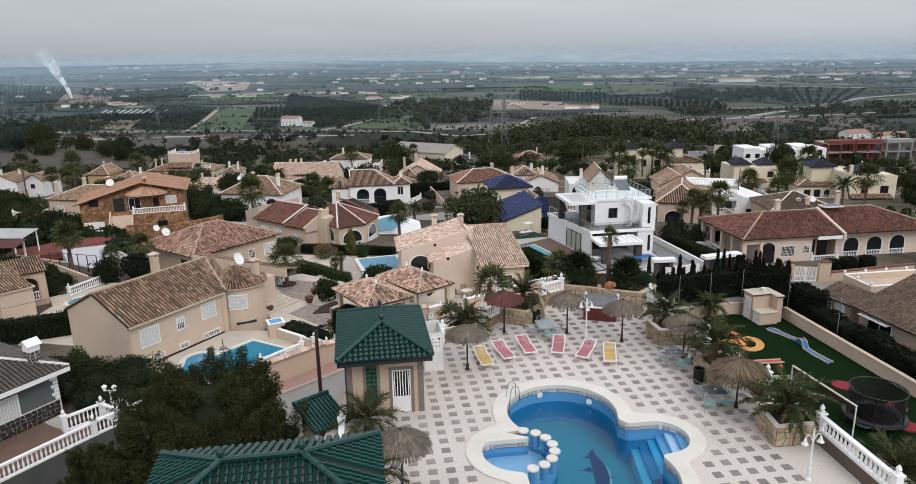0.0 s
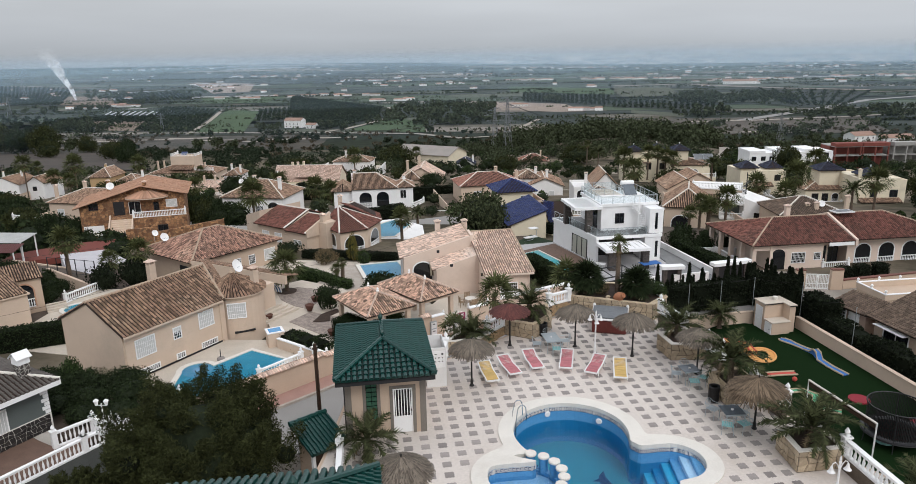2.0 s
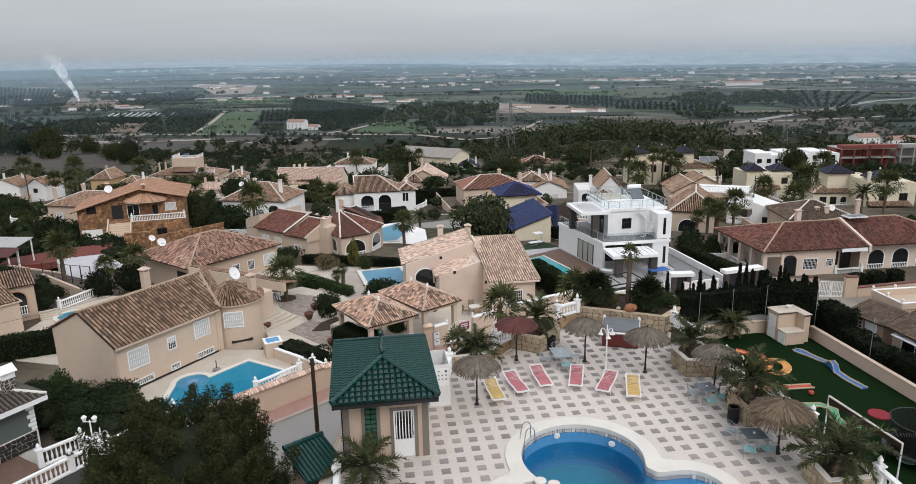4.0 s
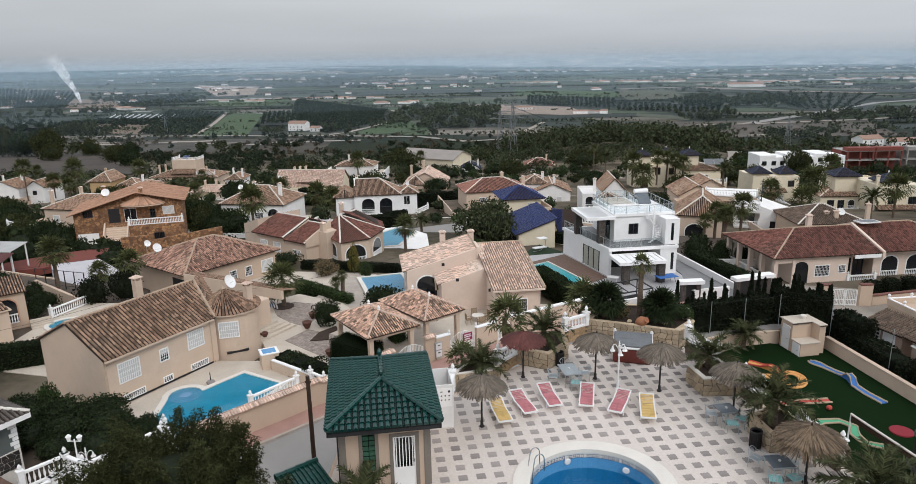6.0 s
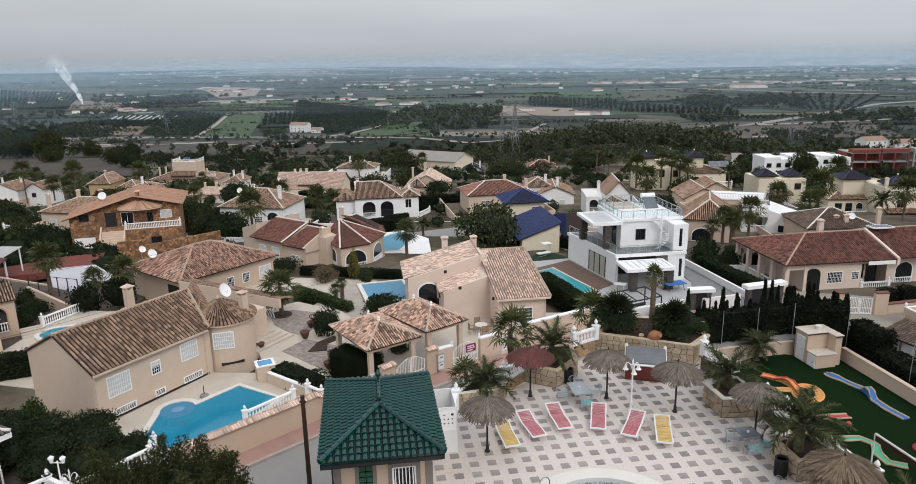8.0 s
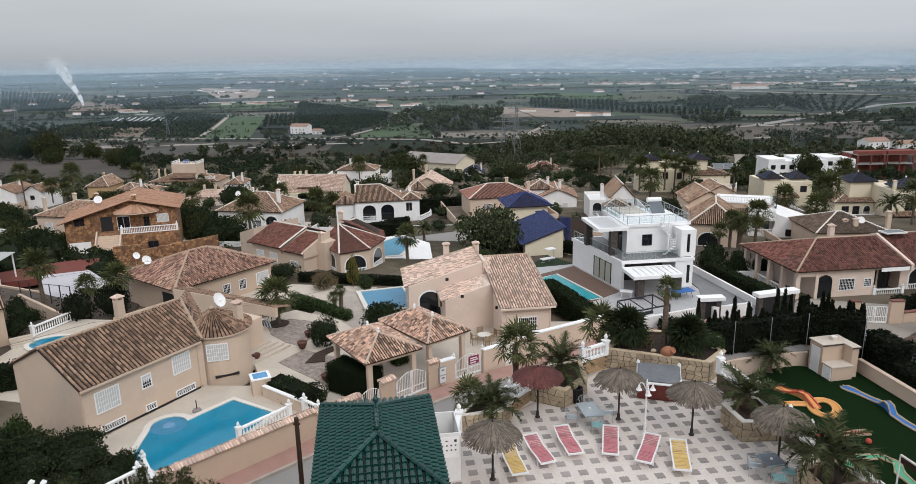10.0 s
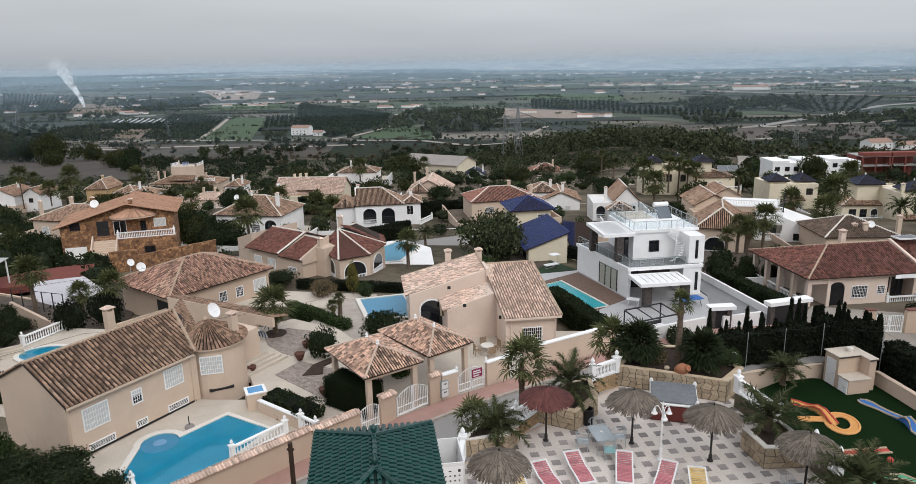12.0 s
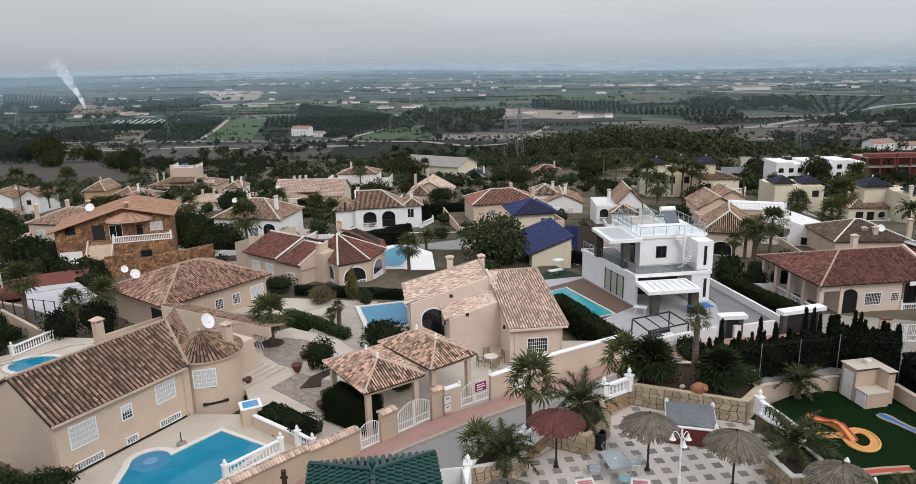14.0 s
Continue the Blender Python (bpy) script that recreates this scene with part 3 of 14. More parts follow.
def arch_prism(w, h, rise, depth, n=10):
    """An arched plug: dark reveal of an arched opening, flat at the back."""
    pts = [(-w / 2, 0), (w / 2, 0), (w / 2, h - rise)]
    for i in range(1, n):
        th = math.pi * i / n
        pts.append((w / 2 * math.cos(th), h - rise + rise * math.sin(th)))
    pts.append((-w / 2, h - rise))
    bm = bmesh.new()
    a = [bm.verts.new((x, -0.0, z)) for x, z in pts]
    b = [bm.verts.new((x, depth, z)) for x, z in pts]
    k = len(pts)
    for i in range(k):
        bm.faces.new((a[i], b[i], b[(i + 1) % k], a[(i + 1) % k]))
    bm.faces.new(b)
    return bm


# ---------- balustrades ----------
BAL_ME = {}


def baluster_mesh(h):
    key = round(h, 2)
    if key not in BAL_ME:
        bm = bmesh.new()
        lathe(bm, [(0.055, 0), (0.055, 0.05), (0.03, 0.08), (0.06, h * 0.3), (0.065, h * 0.42), (0.035, h * 0.7), (0.03, h * 0.85), (0.055, h - 0.04), (0.055, h)], 7)
        me = bpy.data.meshes.new("baluster")
        bm.to_mesh(me)
        bm.free()
        me.materials.append(WHITE)
        BAL_ME[key] = me
    return BAL_ME[key]


def balustrade(p0, p1, z0, z1=None, h=0.95, step=0.24, posts=True, label="white cast-stone balustrade with turned balusters", single=True, parent=None):
    """A rail on turned balusters from p0 to p1, whose feet are at z0 and z1."""
    z1 = z0 if z1 is None else z1
    m, ln = frame_on(p0, p1)
    th = thing("balustrade", label, "balustrade", m) if parent is None else parent
    mm = Matrix.Identity(4) if parent is None else parent.matrix_basis.inverted() @ m
    sl = (z1 - z0) / ln
    for nm, lo, hi, t in (("bottom_rail", 0.0, 0.10, 0.20), ("top_rail", h - 0.11, h, 0.22)):
        bm = bmesh.new()
        wall_line(bm, (0, 0), (ln, 0), t, (z0 + lo, z1 + lo), (z0 + hi, z1 + hi))
        part(nm, bm, WHITE, th, m=mm)
    n = max(2, round(ln / step))
    for i in range(n):
        x = ln * (i + 0.5) / n
        part("baluster", baluster_mesh(h - 0.2), WHITE, th, m=mm @ Matrix.Translation((x, 0, z0 + sl * x + 0.1)))
    if posts:
        for x in (0, ln):
            z = z0 + sl * x
            bm = bmesh.new()
            box(bm, x - 0.14, x + 0.14, -0.14, 0.14, z, z + h + 0.06)
            box(bm, x - 0.18, x + 0.18, -0.18, 0.18, z + h + 0.06, z + h + 0.13)
            lathe(bm, [(0.06, z + h + 0.13), (0.09, z + h + 0.17), (0.05, z + h + 0.2), (0.11, z + h + 0.30), (0.09, z + h + 0.37), (0.02, z + h + 0.48)], 8, (x, 0))
            part("post", bm, WHITE, th, m=mm)
    return th


# ---------- plants ----------
def leaf_cloud(pts, size, flat=0.0, aspect=1.7, seed=1):
    """Small leaf blades, one round each point, turned at random."""
    rng = np.random.default_rng(seed)
    pts = np.asarray(pts, float)
    n = len(pts)
    a = rng.normal(size=(n, 3))
    a[:, 2] *= 1 - flat
    a /= np.linalg.norm(a, axis=1)[:, None]
    b = rng.normal(size=(n, 3))
    b -= (b * a).sum(1)[:, None] * a
    b /= np.linalg.norm(b, axis=1)[:, None]
    s = size * rng.uniform(0.6, 1.4, n)[:, None]
    v = np.stack([pts - a * s * aspect / 2, pts + b * s / 2, pts + a * s * aspect / 2, pts - b * s / 2], 1).reshape(-1, 3)
    f = np.arange(4 * n).reshape(-1, 4)
    me = bpy.data.meshes.new("leaves")
    me.vertices.add(4 * n)
    me.vertices.foreach_set("co", v.ravel())
    me.loops.add(4 * n)
    me.loops.foreach_set("vertex_index", f.ravel())
    me.polygons.add(n)
    me.polygons.foreach_set("loop_start", np.arange(0, 4 * n, 4))
    me.update(calc_edges=True)
    return me


def blob_points(n, centre, radii, rng, shell=0.55):
    d = rng.normal(size=(n, 3))
    d /= np.linalg.norm(d, axis=1)[:, None]
    r = rng.uniform(shell, 1.0, n)[:, None] ** 0.7
    return np.asarray(centre) + d * r * np.asarray(radii)


def crown_points(n, h0, h1, rad, rng, clumps=14, flat=0.7):
    """Points for an uneven crown made of clumps."""
    out = []
    for i in range(clumps):
        th = rng.uniform(0, math.tau)
        k = rng.uniform(0, 1)
        z = h0 + (h1 - h0) * k
        rr = rad * math.sin(math.pi * (0.2 + 0.7 * k)) * rng.uniform(0.35, 0.8)
        c = (rr * math.cos(th), rr * math.sin(th), z)
        s = rad * rng.uniform(0.32, 0.52)
        out.append(blob_points(n // clumps, c, (s, s, s * flat), rng))
    return np.concatenate(out)


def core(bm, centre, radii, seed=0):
    """A rough body in a crown's heart, dark for its shade; hides the sky."""
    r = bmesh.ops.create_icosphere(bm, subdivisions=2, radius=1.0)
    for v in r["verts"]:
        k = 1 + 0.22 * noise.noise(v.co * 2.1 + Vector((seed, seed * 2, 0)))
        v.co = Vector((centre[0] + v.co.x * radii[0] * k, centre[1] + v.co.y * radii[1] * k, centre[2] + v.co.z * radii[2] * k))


def frond_mesh(fronds, length, droop, leaflets, width, seed, up0=0.2, up1=1.3, base_r=0.12):
    """A crown of feather fronds: arching ribs with leaflets on both sides."""
    rng = random.Random(seed)
    V, Fc = [], []
    for i in range(fronds):
        th = i * 2.399963 + rng.uniform(-0.2, 0.2)
        up = up0 + (up1 - up0) * (i / fronds) + rng.uniform(-0.1, 0.1)
        ln = length * rng.uniform(0.8, 1.1)
        d = Vector((math.cos(th), math.sin(th), 0))
        side = Vector((-d.y, d.x, 0))
        prev = None
        pts = []
        for k in range(9):
            t = k / 8
            a = up - droop * t * t
            if prev is None:
                prev = d * base_r
            else:
                prev = prev + (d * math.cos(a) + Vector((0, 0, math.sin(a)))) * ln / 8
            pts.append(prev.copy())
        for k in range(8):
            w = 0.03 * (1 - k / 9)
            b = len(V)
            V += [pts[k] - side * w, pts[k] + side * w, pts[k + 1] + side * w * 0.9, pts[k + 1] - side * w * 0.9]
            Fc.append((b, b + 1, b + 2, b + 3))
        for j in range(leaflets):
            t = 0.12 + 0.88 * j / leaflets
            x = t * 8
            k = min(7, int(x))
            p = pts[k].lerp(pts[k + 1], x - k)
            tg = (pts[k + 1] - pts[k]).normalized()
            up_v = side.cross(tg)
            ll = width * math.sin(math.pi * min(1, 0.22 + 0.75 * t)) * rng.uniform(0.8, 1.15)
            for sgn in (1, -1):
                q = p + (side * sgn * 0.8 + tg * 0.65 + Vector((0, 0, -0.25)) - up_v * rng.uniform(-0.15, 0.3)) * ll
                b = len(V)
                V += [p - tg * 0.025, p + tg * 0.045, q]
                Fc.append((b, b + 1, b + 2))
    return mesh_of("fronds", V, Fc)


def fan_mesh(fans, stalk, radius, seed, lo=-0.9, hi=1.4, blades=11):
    """A crown of fan leaves on long stalks."""
    rng = random.Random(seed)
    V, Fc = [], []
    for i in range(fans):
        th = i * 2.399963 + rng.uniform(-0.3, 0.3)
        a = lo + (hi - lo) * ((i + 0.5) / fans) + rng.uniform(-0.12, 0.12)
        st = stalk * rng.uniform(0.75, 1.1)
        d = Vector((math.cos(th) * math.cos(a), math.sin(th) * math.cos(a), math.sin(a)))
        side = Vector((-math.sin(th), math.cos(th), 0))
        e = d * st
        b = len(V)
        V += [side * 0.02, -side * 0.02, e]
        Fc.append((b, b + 1, b + 2))
        nrm = side.cross(d)
        R = radius * rng.uniform(0.8, 1.15)
        for j in range(blades):
            f = (j / (blades - 1) - 0.5) * 3.9
            w = d * math.cos(f) + side * math.sin(f) + nrm * 0.12 * math.sin(j * 2.4)
            tip = e + w * R * (0.75 + 0.25 * math.cos(f)) + Vector((0, 0, -0.20 * R))
            pr = w.cross(nrm).normalized() * 0.075 * R
            mid = e + w * R * 0.5
            b = len(V)
            V += [e, mid + pr, tip, mid - pr]
            Fc.append((b, b + 1, b + 2, b + 3))
    return mesh_of("fans", V, Fc)


def trunk_bm(h, r0, r1, rings=14, lean=(0, 0), rough=0.12, n=9):
    bm = bmesh.new()
    prev = None
    for k in range(rings + 1):
        t = k / rings
        for sub in (0, 1):
            rr = (r0 + (r1 - r0) * t) * (1 + (rough if sub == 0 else -rough * 0.3)) * (1.35 if k == 0 and sub == 0 else 1)
            z = h * min(1, t + sub * 0.5 / rings)
            ring = [bm.verts.new((lean[0] * t * t + rr * math.cos(i * math.tau / n), lean[1] * t * t + rr * math.sin(i * math.tau / n), z)) for i in range(n)]
            if prev:
                for i in range(n):
                    bm.faces.new((prev[i], prev[(i + 1) % n], ring[(i + 1) % n], ring[i]))
            prev = ring
    bm.faces.new(prev)
    return bm
# ---------- ground ----------
PROFILE = [(-400, -7.6), (20, -7.2), (55, -7.35), (85, -8.2), (110, -10.8), (140, -13.8), (180, -17.5), (250, -23.5), (300, -28), (400, -44), (600, -62), (800, -66.5), (9000, -66.5)]


def gz(x, y):
    """The height of the natural ground."""
    z = float(np.interp(y, [p[0] for p in PROFILE], [p[1] for p in PROFILE]))
    if y < 62 and x > 14:
        z -= 1.6 * min(1, (x - 14) / 4) * min(1.0, (62 - y) / 6)
    if 200 < y < 600:
        z += 11 * math.exp(-((x - 62) / 55) ** 2 - ((y - 360) / 65) ** 2)
    if 60 < y < 420:
        z -= 0.075 * max(0.0, -x - 22) * min(1, (y - 60) / 30) * max(0.0, 1 - max(0, y - 200) / 200)
    if y > 1900:
        k = min(1.0, max(0.0, 0.5 - 1.9 * x / y))
        z += (6 + 36 * k * k * (3 - 2 * k)) * min(1.0, (y - 1900) / 2400) ** 1.3
    return z


def ground_mat():
    """Dry scrub and tilled earth near by; a patchwork of groves and fields down in the valley."""
    m = bpy.data.materials.new("valley_ground")
    m.use_nodes = True
    n, l = m.node_tree.nodes, m.node_tree.links
    b = n["Principled BSDF"]
    b.inputs["Roughness"].default_value = 0.98
    b.inputs["Specular IOR Level"].default_value = 0.1
    co = n.new("ShaderNodeTexCoord")
    mp = n.new("ShaderNodeMapping")
    mp.inputs["Rotation"].default_value = (0, 0, radians(24))
    mp.inputs["Scale"].default_value = (0.0060, 0.0105, 0.0)
    l.new(co.outputs["Object"], mp.inputs[0])
    warp = n.new("ShaderNodeTexNoise")
    warp.inputs["Scale"].default_value = 0.004
    l.new(co.outputs["Object"], warp.inputs["Vector"])
    add = n.new("ShaderNodeVectorMath")
    add.operation = "MULTIPLY_ADD"
    add.inputs[1].default_value = (0.9, 0.9, 0)
    l.new(warp.outputs["Color"], add.inputs[0])
    l.new(mp.outputs[0], add.inputs[2])
    vo = n.new("ShaderNodeTexVoronoi")
    vo.distance = "CHEBYCHEV"
    vo.inputs["Scale"].default_value = 1.0
    vo.inputs["Randomness"].default_value = 0.75
    l.new(add.outputs[0], vo.inputs["Vector"])
    sp = n.new("ShaderNodeSeparateColor")
    l.new(vo.outputs["Color"], sp.inputs[0])
    rp = n.new("ShaderNodeValToRGB")
    rp.color_ramp.interpolation = "CONSTANT"
    els = rp.color_ramp.elements
    els[0].color = (0.030, 0.040, 0.024, 1)
    els[1].position = 0.30
    els[1].color = (0.042, 0.056, 0.030, 1)
    for pos, c in ((0.48, (0.030, 0.042, 0.026, 1)), (0.62, (0.060, 0.085, 0.038, 1)), (0.72, (0.055, 0.060, 0.038, 1)), (0.80, (0.036, 0.050, 0.028, 1)), (0.93, (0.14, 0.12, 0.088, 1))):
        e = els.new(pos)
        e.color = c
    l.new(sp.outputs[0], rp.inputs[0])
    # dry scrub on the slope
    no = n.new("ShaderNodeTexNoise")
    no.inputs["Scale"].default_value = 0.05
    no.inputs["Detail"].default_value = 9
    no.inputs["Roughness"].default_value = 0.7
    l.new(co.outputs["Object"], no.inputs["Vector"])
    rs = n.new("ShaderNodeValToRGB")
    rs.color_ramp.elements[0].position = 0.40
    rs.color_ramp.elements[0].color = (0.085, 0.075, 0.050, 1)
    rs.color_ramp.elements[1].position = 0.66
    rs.color_ramp.elements[1].color = (0.26, 0.215, 0.165, 1)
    e = rs.color_ramp.elements.new(0.52)
    e.color = (0.20, 0.165, 0.12, 1)
    l.new(no.outputs[0], rs.inputs[0])
    sx = n.new("ShaderNodeSeparateXYZ")
    l.new(co.outputs["Object"], sx.inputs[0])
    mr = n.new("ShaderNodeMapRange")
    mr.inputs["From Min"].default_value = 430
    mr.inputs["From Max"].default_value = 560
    l.new(sx.outputs["Y"], mr.inputs[0])
    mx = n.new("ShaderNodeMix")
    mx.data_type = "RGBA"
    l.new(mr.outputs[0], mx.inputs[0])
    l.new(rs.outputs[0], mx.inputs[6])
    l.new(rp.outputs[0], mx.inputs[7])
    # rows and mottling
    fn = n.new("ShaderNodeTexNoise")
    fn.inputs["Scale"].default_value = 0.11
    fn.inputs["Detail"].default_value = 7
    l.new(co.outputs["Object"], fn.inputs["Vector"])
    vr = n.new("ShaderNodeMapRange")
    vr.inputs["From Min"].default_value = 0.3
    vr.inputs["From Max"].default_value = 0.7
    vr.inputs["To Min"].default_value = 0.38
    vr.inputs["To Max"].default_value = 0.9
    l.new(fn.outputs[0], vr.inputs[0])
    hs = n.new("ShaderNodeHueSaturation")
    l.new(mx.outputs[2], hs.inputs["Color"])
    l.new(vr.outputs[0], hs.inputs["Value"])
    l.new(hs.outputs[0], b.inputs["Base Color"])
    return m


def build_ground():
    xs = [-9000, -5000, -3000, -2000, -1400, -1000, -700, -500, -350, -250, -180, -130, -100, -80, -65, -50, -40, -30, -22, -15, -8, 0, 8, 16, 24, 32, 40, 50, 65, 80, 100, 130, 180, 250, 350, 500, 700, 1000, 1400, 2000, 3000, 5000, 9000]
    ys = [-400, -100, -40, 0, 10, 20, 30, 40, 50, 60, 70, 80, 90, 100, 110, 120, 130, 140, 150, 165, 180, 200, 225, 250, 280, 300, 350, 400, 450, 500, 600, 700, 800, 900, 1300, 1900, 2100, 2300, 2600, 3000, 3400, 3800, 4200, 4500, 6000]
    V = [(x, y, gz(x, y) + (0.8 * noise.noise(Vector((x * 0.02, y * 0.02, 0))) if 100 < y < 500 else 0)) for y in ys for x in xs]
    k = len(xs)
    Fc = [(j * k + i, j * k + i + 1, (j + 1) * k + i + 1, (j + 1) * k + i) for j in range(len(ys) - 1) for i in range(k - 1)]
    g = part("ground", mesh_of("ground", V, Fc, True), ground_mat())
    tagged(g, "dry scrubby slope running down to a green farmed valley", "ground", kind="structure")


build_ground()


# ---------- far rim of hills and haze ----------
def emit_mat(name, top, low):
    """Self-lit hillsides, haze in the colours: pale bare patches over dim blue-grey slopes."""
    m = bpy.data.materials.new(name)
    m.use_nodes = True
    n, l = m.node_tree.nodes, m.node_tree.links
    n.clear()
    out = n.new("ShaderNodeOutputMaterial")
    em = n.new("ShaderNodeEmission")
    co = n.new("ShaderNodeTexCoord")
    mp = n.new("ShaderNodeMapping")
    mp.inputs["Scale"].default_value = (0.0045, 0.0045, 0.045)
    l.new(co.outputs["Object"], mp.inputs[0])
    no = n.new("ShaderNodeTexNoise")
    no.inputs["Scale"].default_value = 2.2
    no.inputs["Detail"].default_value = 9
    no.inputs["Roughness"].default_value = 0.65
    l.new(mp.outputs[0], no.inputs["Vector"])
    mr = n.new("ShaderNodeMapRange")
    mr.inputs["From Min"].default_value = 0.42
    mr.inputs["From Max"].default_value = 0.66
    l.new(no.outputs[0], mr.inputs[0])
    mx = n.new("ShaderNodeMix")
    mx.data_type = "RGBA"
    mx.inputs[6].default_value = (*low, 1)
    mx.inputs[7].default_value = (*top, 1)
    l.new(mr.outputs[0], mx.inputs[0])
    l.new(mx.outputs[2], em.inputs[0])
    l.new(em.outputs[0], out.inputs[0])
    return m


def build_hills():
    V, Fc = [], []
    n = 220
    for i in range(n + 1):
        d = -75 + 150 * i / n
        a = radians(d)
        x, y = 4600 * math.sin(a), 4600 * math.cos(a)
        crest = float(np.interp(d, (-40, -10, -2, 3, 8, 18, 26, 34), (-0.75, -0.75, -0.60, -0.36, -0.20, -0.25, -0.40, -0.56)))
        h = 16 + 4600 * math.tan(radians(crest)) + 2.2 * noise.noise(Vector((a * 14, 3, 0))) + 1.5 * noise.noise(Vector((a * 60, 5, 0)))
        V += [(x, y, -90), (x, y, h)]
    for i in range(n):
        Fc.append((2 * i, 2 * i + 2, 2 * i + 3, 2 * i + 1))
    # Backdrop glows by itself; its pale and blue tones hold the haze.
    o = part("backdrop", mesh_of("backdrop", V, Fc), emit_mat("self_lit_hazy_hills", (0.60, 0.59, 0.595), (0.31, 0.345, 0.385)))
    tagged(o, "self-lit hazy pale ridge of far hills on the horizon", "hills", kind="structure")


build_hills()


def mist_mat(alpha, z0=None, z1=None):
    """Thin veil for haze; between the heights z0 and z1 it thins out to nothing."""
    m = bpy.data.materials.new("haze_veil")
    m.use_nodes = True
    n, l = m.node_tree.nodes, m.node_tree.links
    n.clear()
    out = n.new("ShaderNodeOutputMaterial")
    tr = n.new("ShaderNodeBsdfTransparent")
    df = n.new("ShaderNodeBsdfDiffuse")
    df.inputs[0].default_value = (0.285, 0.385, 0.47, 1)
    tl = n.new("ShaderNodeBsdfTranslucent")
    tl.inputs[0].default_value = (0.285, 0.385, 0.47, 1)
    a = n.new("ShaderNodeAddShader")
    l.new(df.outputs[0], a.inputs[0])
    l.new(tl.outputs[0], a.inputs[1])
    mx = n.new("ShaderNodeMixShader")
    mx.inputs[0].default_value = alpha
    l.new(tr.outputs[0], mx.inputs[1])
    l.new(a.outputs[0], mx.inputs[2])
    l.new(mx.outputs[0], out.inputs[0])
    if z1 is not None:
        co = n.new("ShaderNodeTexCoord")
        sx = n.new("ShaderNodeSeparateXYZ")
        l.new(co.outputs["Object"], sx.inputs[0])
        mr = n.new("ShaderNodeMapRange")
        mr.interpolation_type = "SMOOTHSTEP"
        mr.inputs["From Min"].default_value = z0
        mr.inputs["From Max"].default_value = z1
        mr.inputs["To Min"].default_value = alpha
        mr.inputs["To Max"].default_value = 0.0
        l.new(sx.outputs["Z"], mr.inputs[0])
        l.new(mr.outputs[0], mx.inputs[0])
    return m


def build_haze_sheets():
    # Added curved sheets imitate distance haze, denser the farther they stand.
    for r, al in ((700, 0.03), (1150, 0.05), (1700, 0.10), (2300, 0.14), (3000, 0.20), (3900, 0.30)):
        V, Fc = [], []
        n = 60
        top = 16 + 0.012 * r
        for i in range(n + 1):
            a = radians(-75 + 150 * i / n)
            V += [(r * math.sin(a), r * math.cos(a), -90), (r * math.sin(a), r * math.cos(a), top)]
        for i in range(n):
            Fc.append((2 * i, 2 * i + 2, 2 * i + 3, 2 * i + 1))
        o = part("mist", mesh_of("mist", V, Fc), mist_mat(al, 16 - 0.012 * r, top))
        o.visible_shadow = False
        tagged(o, "see-through grey-blue sheets standing in for distance haze over the valley", "mist", kind="stuff")


build_haze_sheets()
# ---------- the pool terrace ----------
TURN = Matrix.Rotation(radians(11), 4, "Z")


def T(u, v, z=0.0, rz=0.0):
    """A pose on the terrace, whose paving runs 11 degrees off the world's axes."""
    return TURN @ pose(u, v, z, 0, 0, rz)


def xy(u, v):
    p = TURN @ Vector((u, v, 0))
    return p.x, p.y


CIRCLES = [(4.45, 27.5, 2.52), (8.30, 25.30, 1.33), (2.33, 24.15, 1.53), (5.55, 22.4, 2.95), (5.6, 25.2, 2.0)]


def pool_outline(grow=0.0, n=150):
    c = (5.0, 25.0)
    pts = []
    for i in range(n):
        th = i * math.tau / n
        r = 0.5
        while any((c[0] + r * math.cos(th) - x) ** 2 + (c[1] + r * math.sin(th) - y) ** 2 < (q + grow) ** 2 for x, y, q in CIRCLES):
            r += 0.02
        pts.append([c[0] + r * math.cos(th), c[1] + r * math.sin(th)])
    a = np.array(pts)
    for _ in range(2):
        a = 0.5 * a + 0.25 * np.roll(a, 1, 0) + 0.25 * np.roll(a, -1, 0)
    return [tuple(p) for p in a]


POOL = pool_outline()
POOL_OUT = pool_outline(0.66)
EDGE = [xy(*p) for p in [(-6.5, 4), (21.0, 4), (21.0, 20), (19.9, 22), (19.0, 37.8), (16.9, 40.3), (14.35, 40.4), (4.2, 33.9), (0.2, 32.2), (-1.0, 26.0)]]

terrace = part("terrace", ring_slab(EDGE, POOL_OUT, -0.25, 0.0), PAVING)
tagged(terrace, "pale paved pool terrace with a chequer of grey squares", "paving", kind="structure")
under = thing("retaining_wall", "tall rendered retaining wall under the terrace", "wall", kind="structure")
for i, (a, b) in enumerate(zip(EDGE, EDGE[1:] + EDGE[:1])):
    bm = bmesh.new()
    wall_line(bm, a, b, 0.3, -8.2, -0.02)
    part("wall_section", bm, BUFF, under)


# grey squares with toothed edges, set in the pale paving
PITCH, HALF = 0.728, 0.182


def inside(x, y, loop):
    c = False
    for (x0, y0), (x1, y1) in zip(loop, loop[1:] + loop[:1]):
        if (y0 > y) != (y1 > y) and x < x0 + (x1 - x0) * (y - y0) / (y1 - y0):
            c = not c
    return c


